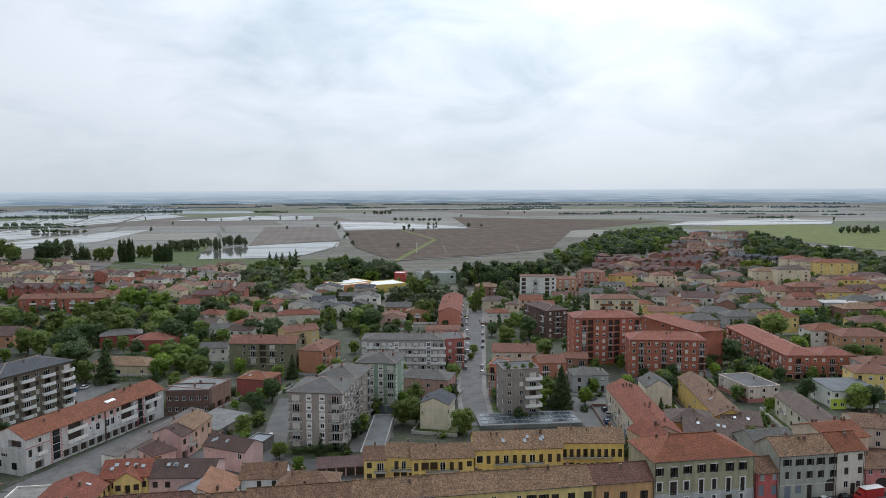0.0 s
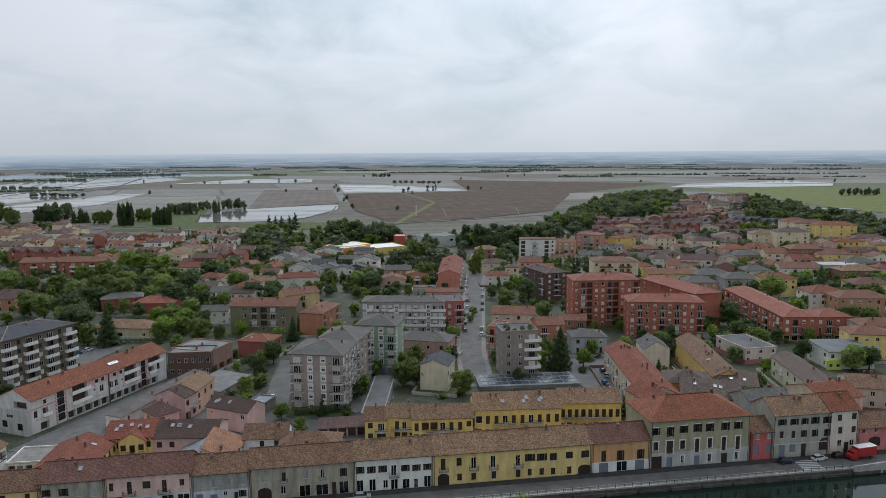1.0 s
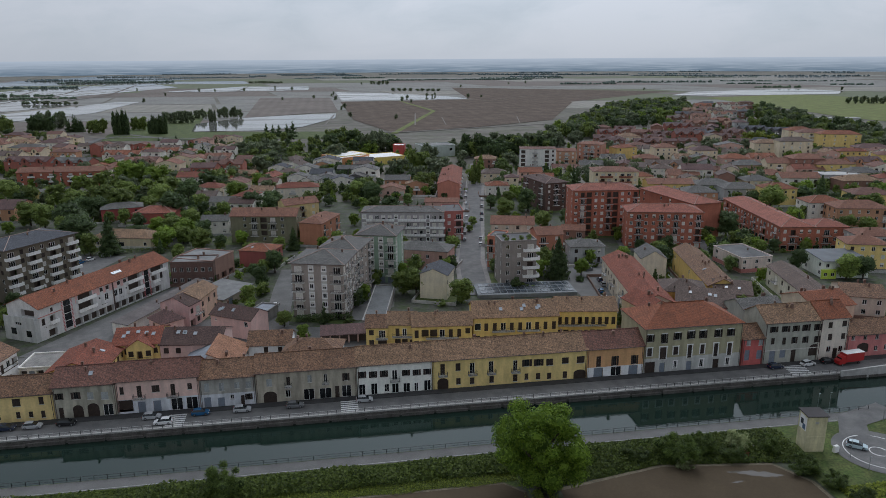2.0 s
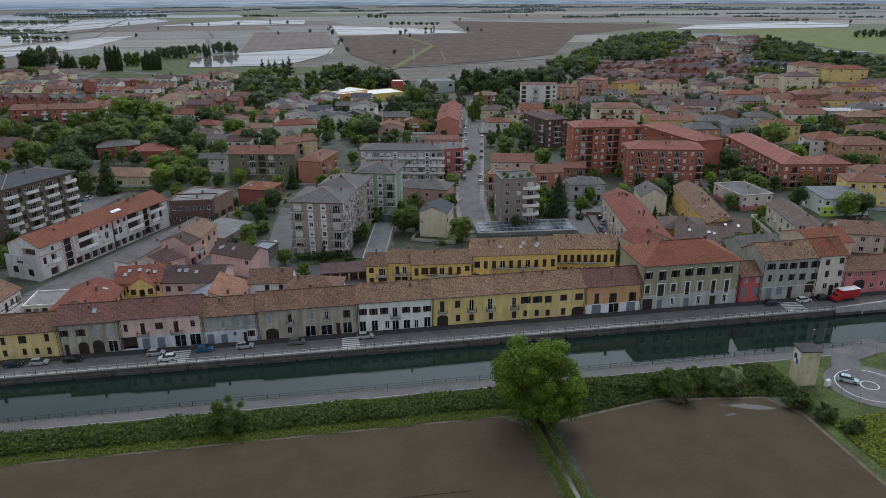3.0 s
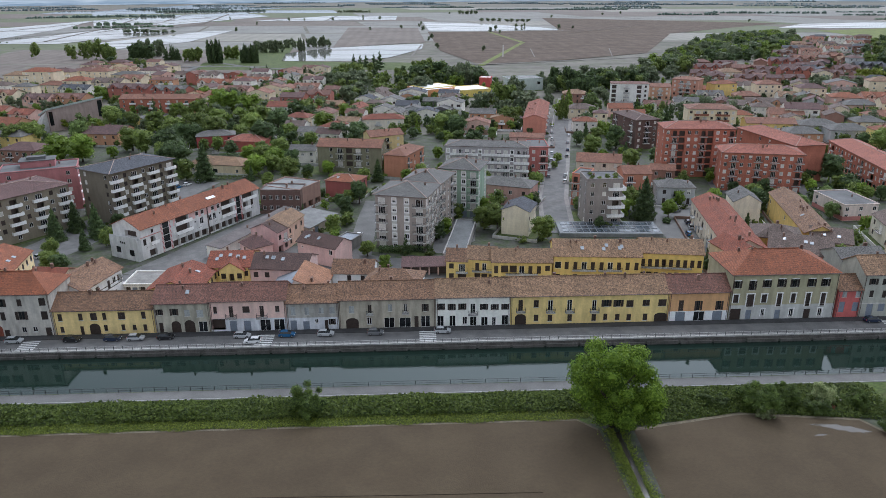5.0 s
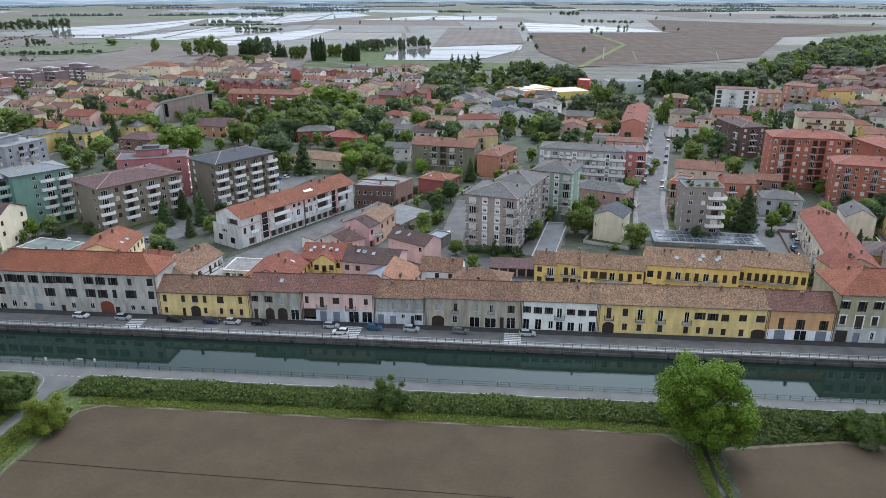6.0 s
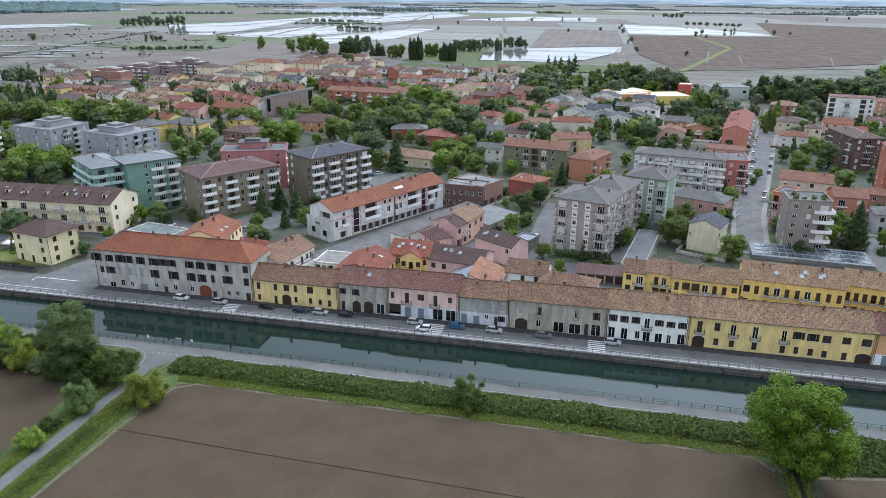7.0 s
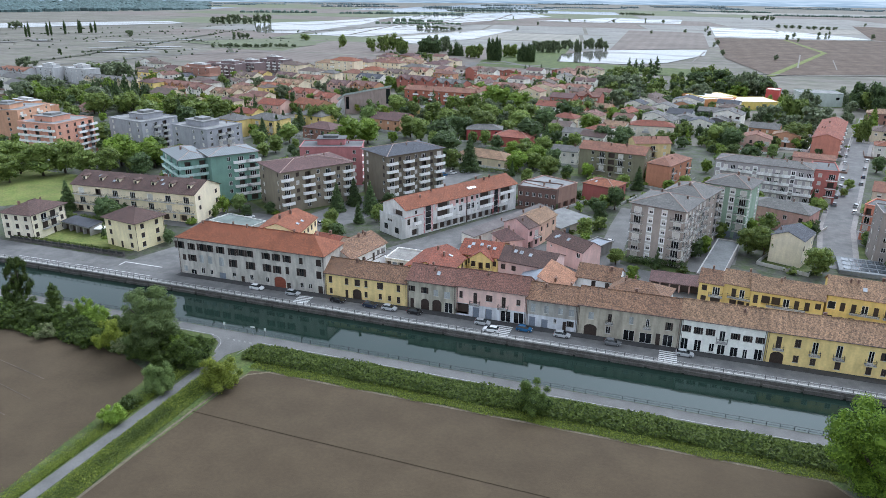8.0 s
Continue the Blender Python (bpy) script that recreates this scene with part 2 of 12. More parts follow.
def thing(name, x, y, z, rz, label, category, group="", kind=""):
    ob = new(name)
    ob.location, ob.rotation_euler = (x, y, z), (0, 0, radians(rz))
    return tagged(ob, label, category, group, kind)


def solid(name, me, label, category="", kind="", group=""):
    return tagged(new(name, me), label, category, group, kind)


def join_into(name, pieces, parent, kind="stuff"):
    """Many small pieces, given as (mesh, place, turn), as one part."""
    mats, vs, fs, ms = [], [], [], []
    for me, loc, rz in pieces:
        c, s = math.cos(radians(rz)), math.sin(radians(rz))
        slots = []
        for m in me.materials:
            if m not in mats:
                mats.append(m)
            slots.append(mats.index(m))
        k = len(vs)
        for v in me.vertices:
            x, y, z = v.co
            vs.append((loc[0] + c * x - s * y, loc[1] + s * x + c * y, loc[2] + z))
        for p in me.polygons:
            fs.append([k + i for i in p.vertices])
            ms.append(slots[p.material_index])
    me = bpy.data.meshes.new(name)
    me.from_pydata(vs, [], fs)
    for m in mats:
        me.materials.append(m)
    me.polygons.foreach_set("material_index", ms)
    me.update()
    return tagged(part(name, me, parent), kind=kind)


MESHES = {}
PLACED = []


def cached(key, make):
    if key not in MESHES:
        MESHES[key] = make()
    return MESHES[key]


# ---------------------------------------------------------------- windows, doors, balconies
def frame_mesh(w, h, mat, mullion=True):
    def make():
        g = Geo()
        t = 0.08
        g.box(-w / 2, -w / 2 + t, 0.10, 0.18, 0, h)
        g.box(w / 2 - t, w / 2, 0.10, 0.18, 0, h)
        g.box(-w / 2 + t, w / 2 - t, 0.10, 0.18, 0, t)
        g.box(-w / 2 + t, w / 2 - t, 0.10, 0.18, h - t, h)
        if mullion:
            g.box(-t / 2, t / 2, 0.11, 0.175, t, h - t)
        return g.mesh("window_frame", mat)
    return cached(("frame", w, h, mat.name, mullion), make)


def slab_mesh(key, x0, x1, y0, y1, z0, z1, mat):
    def make():
        g = Geo()
        g.box(x0, x1, y0, y1, z0, z1)
        return g.mesh(key, mat)
    return cached((key, x0, x1, y0, y1, z0, z1, mat.name), make)


def shutter_mesh(w, h, mat):
    """A louvred leaf: stiles, rails and slats."""
    def make():
        g = Geo()
        t = 0.07
        g.box(0, t, -0.05, 0, 0, h)
        g.box(w - t, w, -0.05, 0, 0, h)
        for z in (0, h / 2 - t / 2, h - t):
            g.box(t, w - t, -0.05, 0, z, z + t)
        g.box(t, w - t, -0.03, -0.015, 0, h)
        return g.mesh("shutter", mat)
    return cached(("shutter", w, h, mat.name), make)


def arch_mesh(key, w, h, y0, y1, mat):
    """A leaf with a round head."""
    def make():
        g = Geo()
        r = w / 2
        rise = min(r, h * 0.35)
        pts = [(-r, 0), (r, 0)] + [(r * math.cos(a), h - rise + rise * math.sin(a)) for a in [math.pi * i / 12 for i in range(13)]]
        front = [(x, y0, z) for x, z in pts]
        back = [(x, y1, z) for x, z in pts]
        g.poly(front)
        for i in range(len(pts)):
            j = (i + 1) % len(pts)
            g.poly([front[i], back[i], back[j], front[j]])
        return g.mesh(key, mat)
    return cached((key, w, h, y0, y1, mat.name), make)


def balcony_parts(parent, w, mat_slab, loc, rz, solid_front, depth=1.1, near=True):
    w = round(w, 1)
    if not near and solid_front:
        def make_trough():
            g = Geo()
            x0, x1, y0, t = -w / 2, w / 2, -depth, 0.1
            g.v = [(x0, 0, -0.16), (x0, y0, -0.16), (x1, y0, -0.16), (x1, 0, -0.16), (x0, 0, 0.95), (x0, y0, 0.95), (x1, y0, 0.95), (x1, 0, 0.95),
                   (x0 + t, 0, 0.95), (x0 + t, y0 + t, 0.95), (x1 - t, y0 + t, 0.95), (x1 - t, 0, 0.95), (x0 + t, 0, 0), (x0 + t, y0 + t, 0), (x1 - t, y0 + t, 0), (x1 - t, 0, 0)]
            g.f = [(0, 1, 2, 3), (0, 4, 5, 1), (1, 5, 6, 2), (2, 6, 7, 3), (4, 8, 9, 5), (5, 9, 10, 6), (6, 10, 11, 7), (8, 12, 13, 9), (9, 13, 14, 10), (10, 14, 15, 11), (12, 15, 14, 13)]
            g.m = [0] * len(g.f)
            return g.mesh("balcony", mat_slab)
        return part("balcony", cached(("trough", w, mat_slab.name, depth), make_trough), parent, loc, rz)
    b = part("balcony", slab_mesh("balcony_slab", -w / 2, w / 2, -depth, 0.0, -0.16, 0.0, mat_slab), parent, loc, rz)

    def make_solid():
        g = Geo()
        g.box(-w / 2, w / 2, -depth - 0.06, -depth + 0.04, -0.16, 0.95)
        g.box(-w / 2, -w / 2 + 0.1, -depth + 0.04, -0.02, 0.002, 0.95)
        g.box(w / 2 - 0.1, w / 2, -depth + 0.04, -0.02, 0.002, 0.95)
        return g.mesh("parapet", mat_slab)

    def make_rail():
        g = Geo()
        n = max(4, int(w / (0.14 if near else 0.5)))
        for i in range(n + 1):
            x = -w / 2 + 0.03 + (w - 0.06) * i / n
            g.box(x - 0.012, x + 0.012, -depth + 0.02, -depth + 0.045, 0, 1.0)
        for x in (-w / 2 + 0.03, w / 2 - 0.03):
            for k in range(1, 6) if near else (3,):
                y = -depth + depth * k / 6
                g.box(x - 0.012, x + 0.012, y - 0.012, y + 0.012, 0, 1.0)
            g.box(x - 0.02, x + 0.02, -depth + 0.03, 0, 0.98, 1.03)
        g.box(-w / 2, w / 2, -depth + 0.01, -depth + 0.06, 0.98, 1.03)
        g.box(-w / 2, w / 2, -depth + 0.01, -depth + 0.06, 0.08, 0.12)
        if not near:
            g.box(-w / 2, w / 2, -depth + 0.02, -depth + 0.045, 0.45, 0.56)
        return g.mesh("railing", M_IRON)
    if solid_front:
        part("parapet", cached(("parapet", w, mat_slab.name, depth), make_solid), b)
    else:
        part("railing", cached(("railing", w, depth, near), make_rail), b)
    return b


def whole_window(kind, w, h):
    """A window too far off for its leaves to be told apart: one folded shell of frame, reveal and pane, blind or shutters."""
    def make():
        g = Geo()
        t, a, b = 0.09, 0.07, 0.13
        split = {"r": t, "h": h * 0.45}.get(kind, h - t)
        zs = [0, t, split, h - t, h] if kind == "h" else [0, t, h - t, h]
        x0, x1, x2, x3 = -w / 2, -w / 2 + t, w / 2 - t, w / 2
        n = len(zs)
        g.v = [(x, a, z) for z in zs for x in (x0, x1, x2, x3)] + [(x, b, z) for z in zs[1:-1] for x in (x1, x2)]
        k = 4 * n
        for i in range(n - 1):
            for c in range(3):
                inner = c == 1 and 0 < i < n - 2
                if not inner:
                    g.f.append((4 * i + c, 4 * i + c + 1, 4 * i + c + 5, 4 * i + c + 4))
                    g.m.append(0)
        for i in range(1, n - 2):
            p = k + 2 * (i - 1)
            g.f += [(p, p + 1, p + 3, p + 2), (4 * i + 1, p, p + 2, 4 * i + 5), (p + 1, 4 * i + 2, 4 * i + 6, p + 3)]
            pane = 2 if kind in "clr" or (kind == "h" and i == 2) else 1
            g.m += [pane, 0, 0]
        p, q = k, k + 2 * (n - 3)
        g.f += [(5, 6, p + 1, p), (q, q + 1, 4 * (n - 2) + 2, 4 * (n - 2) + 1)]
        g.m += [0, 0]
        if kind in "ph" and w > 0.9:
            top = h * 0.45 if kind == "h" else h - t
            for x in ((0,) if w < 1.7 else (-w / 6, w / 6)):
                g.poly([(x - 0.05, b - 0.02, t), (x + 0.05, b - 0.02, t), (x + 0.05, b - 0.02, top), (x - 0.05, b - 0.02, top)])
        leaf = {"c": M_SHUTTER, "s": M_SHUTTER, "l": M_SHUTTER_PALE}.get(kind, M_BLIND)
        return g.mesh("window", leaf if kind in "cs" else M_FRAME, M_GLASS, leaf)
    return cached(("whole", kind, round(w, 2), round(h, 2)), make)


def surround_mesh(w, h, mat, t=0.28):
    """A flat raised border round a window, in one piece."""
    def make():
        g = Geo()
        o = [(-w / 2 - t, -t), (w / 2 + t, -t), (w / 2 + t, h + t), (-w / 2 - t, h + t)]
        i = [(-w / 2, 0), (w / 2, 0), (w / 2, h), (-w / 2, h)]
        g.v = [(x, -0.04, z) for x, z in o] + [(x, -0.04, z) for x, z in i] + [(x, 0.01, z) for x, z in o]
        for k in range(4):
            j = (k + 1) % 4
            g.f += [(k, j, 4 + j, 4 + k), (8 + k, 8 + j, j, k)]
        g.m = [0] * 8
        return g.mesh("surround", mat)
    return cached(("surround_mid", w, h, mat.name), make)


def window_parts(parent, kind, w, h, loc, rz, look_kind="near", trim=None):
    """Puts a window or door into an opening. Kinds: s shutters open, c shutters closed, p plain, r roller blind, h
    half-lowered blind, l pale shutters closed, d door, g garage or roller door, a arched gate, x arched gate in red
    wood, v shop front, k open bay with its shade painted on a back sheet, b balcony door."""
    w, h = round(w, 2), round(h, 2)
    pane_mat = M_GLASS
    if kind in "ax":
        ob = part("gate", arch_mesh("gate_leaf", w, h, 0.14, 0.2, M_DOOR_RED if kind == "x" else M_DOOR), parent, loc, rz)
        return ob
    if kind in "dg":
        ob = part("door", slab_mesh("door_leaf", -w / 2, w / 2, 0.12, 0.18, 0, h, M_DOOR if kind == "d" else M_DOOR_GREY), parent, loc, rz)
        if look_kind == "near":
            part("handle", slab_mesh("handle", w / 2 - 0.18, w / 2 - 0.1, 0.07, 0.12, 1.0, 1.14, M_STEEL), ob)
        return ob
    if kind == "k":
        # back of the bay, coloured dark to paint in the recess's shade
        return part("opening", slab_mesh("dark_back", -w / 2, w / 2, 1.09, 1.11, 0, h, M_FRAME_AND_SHADE), parent, loc, rz)
    if look_kind != "near":
        ob = part("window", whole_window("c" if kind == "s" else kind, w, h), parent, loc, rz)
        if trim:
            part("surround", surround_mesh(w, h, trim), ob)
        return ob
    dark = kind in "s" and look_kind == "near"
    ob = part("window", frame_mesh(w, h, M_FRAME_AND_SHADE if dark else M_FRAME), parent, loc, rz)
    if kind in "cl":
        m = M_SHUTTER if kind == "c" else M_SHUTTER_PALE
        part("shutter", shutter_mesh(round(w / 2 - 0.01, 2), h, m), ob, (-w / 2, 0.08, 0))
        part("shutter", shutter_mesh(round(w / 2 - 0.01, 2), h, m), ob, (0.01, 0.08, 0))
    else:
        part("pane", slab_mesh("pane", -w / 2 + 0.05, w / 2 - 0.05, 0.13, 0.15, 0.05, h - 0.05, pane_mat), ob)
    if kind == "s":
        lw = round(w / 2, 2)
        part("shutter", shutter_mesh(lw, h, M_SHUTTER), ob, (-w / 2 - lw - 0.02, -0.01, 0))
        part("shutter", shutter_mesh(lw, h, M_SHUTTER), ob, (w / 2 + 0.02, -0.01, 0))
    if kind in "rh":
        z = 0.06 if kind == "r" else h * 0.45
        part("blind", slab_mesh("blind", -w / 2 + 0.06, w / 2 - 0.06, 0.085, 0.105, round(z, 2), h - 0.06, M_BLIND), ob)
    if look_kind == "near" and kind in "scplr":
        part("sill", slab_mesh("sill", -w / 2 - 0.12, w / 2 + 0.12, -0.12, 0.1, -0.08, 0.0, M_STONE), ob)
    if trim:
        def make():
            g = Geo()
            t = 0.26
            for x in (-w / 2 - t, w / 2):
                g.box(x, x + t, -0.04, 0.02, -0.1, h)
            g.box(-w / 2 - t - 0.06, w / 2 + t + 0.06, -0.08, 0.02, h, h + 0.26)
            return g.mesh("surround", trim)
        part("surround", cached(("surround", w, h, trim.name), make), ob)
    return ob


M_CAPS = shade("pale_ridge_tiles", (0.34, 0.25, 0.21), 0.85, 0.2, 0.2, 1.0, 0.3)

# ---------------------------------------------------------------- walls and roofs
SIDES = {"front": 0, "right": 90, "back": 180, "left": 270}


def panel(g, spot, length, height, openings, mi=0, reveal=0.2):
    """A wall face with its openings cut through and their reveals. spot(u, z, inwards) gives the place."""
    cuts = sorted({0.0, length, *[c for o in openings for c in (o[1] - o[3] / 2, o[1] + o[3] / 2)]})
    cuts = [c for c in cuts if 0 <= c <= length]
    for a, b in zip(cuts, cuts[1:]):
        if b - a < 1e-4:
            continue
        mid = (a + b) / 2
        holes = sorted((o[2], o[2] + o[4]) for o in openings if o[1] - o[3] / 2 < mid < o[1] + o[3] / 2)
        z = 0.0
        for lo, hi in holes + [(height, height)]:
            if lo - z > 1e-4:
                g.poly([spot(a, z, 0), spot(b, z, 0), spot(b, lo, 0), spot(a, lo, 0)], mi)
            z = max(z, hi)
    for o in openings:
        a, b, lo, hi = o[1] - o[3] / 2, o[1] + o[3] / 2, o[2], o[2] + o[4]
        r = 1.1 if o[0] == "k" else reveal
        g.poly([spot(a, lo, 0), spot(a, hi, 0), spot(a, hi, r), spot(a, lo, r)], mi)
        g.poly([spot(b, hi, 0), spot(b, lo, 0), spot(b, lo, r), spot(b, hi, r)], mi)
        g.poly([spot(a, hi, 0), spot(b, hi, 0), spot(b, hi, r), spot(a, hi, r)], mi)
        g.poly([spot(b, lo, 0), spot(a, lo, 0), spot(a, lo, r), spot(b, lo, r)], mi)
        if o[0] in "ax":
            w2, rise = (b - a) / 2, min((b - a) / 2, (hi - lo) * 0.35)
            c = (a + b) / 2
            arc = [(c + w2 * math.cos(math.pi * i / 10), hi - rise + rise * math.sin(math.pi * i / 10)) for i in range(11)]
            for (u0, z0), (u1, z1) in zip(arc, arc[1:]):
                corner = b if u0 + u1 > 2 * c else a
                g.poly([spot(u0, z0, 0.01), spot(corner, hi, 0.01), spot(u1, z1, 0.01)], mi)
            g.poly([spot(c, hi, 0.01), spot(b, hi, 0.01), spot(a, hi, 0.01)], mi)


def side_spot(side, w, d):
    if side == "front":
        return lambda u, z, r: (u, r, z)
    if side == "right":
        return lambda u, z, r: (w - r, u, z)
    if side == "back":
        return lambda u, z, r: (w - u, d - r, z)
    return lambda u, z, r: (r, d - u, z)


def roof_geo(kind, w, d, h, rise, o, t=0.16):
    """Roof slabs over a plan w by d whose wall heads are at h."""
    g = Geo()
    if kind == "flat":
        g.box(-0.05, w + 0.05, -0.05, d + 0.05, h, h + 0.12)
        for a in ((-0.15, w + 0.15, -0.15, 0.12), (-0.15, w + 0.15, d - 0.12, d + 0.15)):
            g.box(*a, h + 0.12, h + 0.5, 1)
        for a in ((-0.15, 0.12, 0.12, d - 0.12), (w - 0.12, w + 0.15, 0.12, d - 0.12)):
            g.box(*a, h + 0.12, h + 0.5, 1)
    elif kind == "gx" or kind == "gy":
        a, b = (d, w) if kind == "gx" else (w, d)
        s = rise / (a / 2)
        zl = h - s * o

        def q(u, v, z):
            return (v, u, z) if kind == "gx" else (u, v, z)
        e = 0.35
        prof = [(-o, zl), (a / 2, h + rise), (a + o, zl), (a + o, zl + t), (a / 2, h + rise + t), (-o, zl + t)]
        g.v = [q(u, v, z) for v in (-e, b + e) for u, z in prof]
        g.f = [(0, 1, 4, 5), (1, 2, 3, 4), (6, 11, 10, 7), (7, 10, 9, 8)] + [(i, (i + 1) % 6, 6 + (i + 1) % 6, 6 + i) for i in range(6)]
        g.m = [0] * 10
    elif kind == "mono":
        s = rise / d
        lo = [(-0.3, -o, h - s * o), (w + 0.3, -o, h - s * o), (w + 0.3, d + 0.2, h + rise), (-0.3, d + 0.2, h + rise)]
        g.hexa([*lo, *[(x, y, z + t) for x, y, z in lo]])
    else:
        m = min(w, d) / 2 + o
        s = rise / (min(w, d) / 2)
        z0 = h - 0.02
        zr = z0 + t + rise
        c = [(-o, -o), (w + o, -o), (w + o, d + o), (-o, d + o)]
        if w >= d:
            r0, r1 = (-o + m, d / 2, zr), (w + o - m, d / 2, zr)
            tops = [(0, 1, r1, r0), (1, 2, r1), (2, 3, r0, r1), (3, 0, r0)]
        else:
            r0, r1 = (w / 2, -o + m, zr), (w / 2, d + o - m, zr)
            tops = [(0, 1, r0), (1, 2, r1, r0), (2, 3, r1), (3, 0, r0, r1)]
        n = len(g.v)
        g.v = [(x, y, z0) for x, y in c] + [(x, y, z0 + t) for x, y in c] + [r0, r1]
        for i, j, *r in tops:
            g.f.append((4 + i, 4 + j, *[8 if k == r0 else 9 for k in r]))
            g.m.append(0)
        g.f.append((3, 2, 1, 0))
        g.m.append(1)
        for i in range(4):
            j = (i + 1) % 4
            g.f.append((i, j, 4 + j, 4 + i))
            g.m.append(1)
    return g


def roof_height(kind, w, d, h, rise, x, y):
    if kind == "flat":
        return h + 0.12
    if kind == "gx":
        return h + rise * (1 - abs(y - d / 2) / (d / 2)) + 0.16
    if kind == "gy":
        return h + rise * (1 - abs(x - w / 2) / (w / 2)) + 0.16
    if kind == "mono":
        return h + rise * y / d + 0.16
    m = min(w, d) / 2
    return h + 0.14 + rise * min(1, min(x, w - x, y, d - y) / m)


def chimney_mesh(k):
    def make():
        g = Geo()
        a, b, hh = ((0.22, 0.22, 0.65), (0.34, 0.22, 0.8), (0.19, 0.19, 0.5))[k]
        g.box(-a, a, -b, b, -0.6, hh)
        g.box(-a - 0.08, a + 0.08, -b - 0.08, b + 0.08, hh, hh + 0.08)
        g.box(-a + 0.05, a - 0.05, -b + 0.05, b - 0.05, hh + 0.1, hh + 0.32)
        g.box(-a - 0.06, a + 0.06, -b - 0.06, b + 0.06, hh + 0.32, hh + 0.42)
        return g.mesh("chimney", M_BRICK_CAP)
    return cached(("chimney", k), make)


def skylight_mesh():
    def make():
        g = Geo()
        g.box(-0.45, 0.45, -0.6, 0.6, 0.0, 0.14)
        g.box(-0.37, 0.37, -0.52, 0.52, 0.14, 0.16, 1)
        return g.mesh("skylight", M_STEEL, shade("skylight_glass", (0.30, 0.33, 0.36), 0.08, 0.2, 0.0, spec=0.8))
    return cached("skylight", make)


def auto_openings(pattern, ground, length, floors, storey, z0=0.0, rng=None, mix="rphps", win=(1.1, 1.4)):
    """Openings for a face: pattern has one letter a bay for the upper floors, ground for the ground floor. w: any window of the mix."""
    rng = rng or random
    out = []
    for f in range(floors):
        row = ground if f == 0 and ground is not None else pattern
        n = len(row)
        for i, c in enumerate(row):
            if c in ". ":
                continue
            u = length * (i + 0.5) / n
            base = z0 + f * storey
            bay = length / n
            kind = rng.choice(mix) if c == "w" else c
            if c in "bB":
                out.append((c, u, base + 0.12, min(2.3, bay * 0.62), 2.25))
            elif c in "dg":
                out.append((c, u, base + 0.05, min(1.1 if c == "d" else 2.4, bay * 0.7), 2.3))
            elif c in "v":
                out.append((c, u, base + 0.3, min(2.6, bay * 0.75), 2.1))
            elif c in "ax":
                out.append((c, u, base + 0.03, min(2.8, bay * 0.8), 3.0))
            elif c == "k":
                out.append((c, u, base + 0.05, min(3.0, bay * 0.85), 2.4))
            elif c == "t":
                out.append(("p", u, base + 1.4, 0.6, 0.7))
            else:
                out.append((kind, u, base + 0.95, min(win[0], bay * 0.6), min(win[1], storey - 1.2)))
    return out


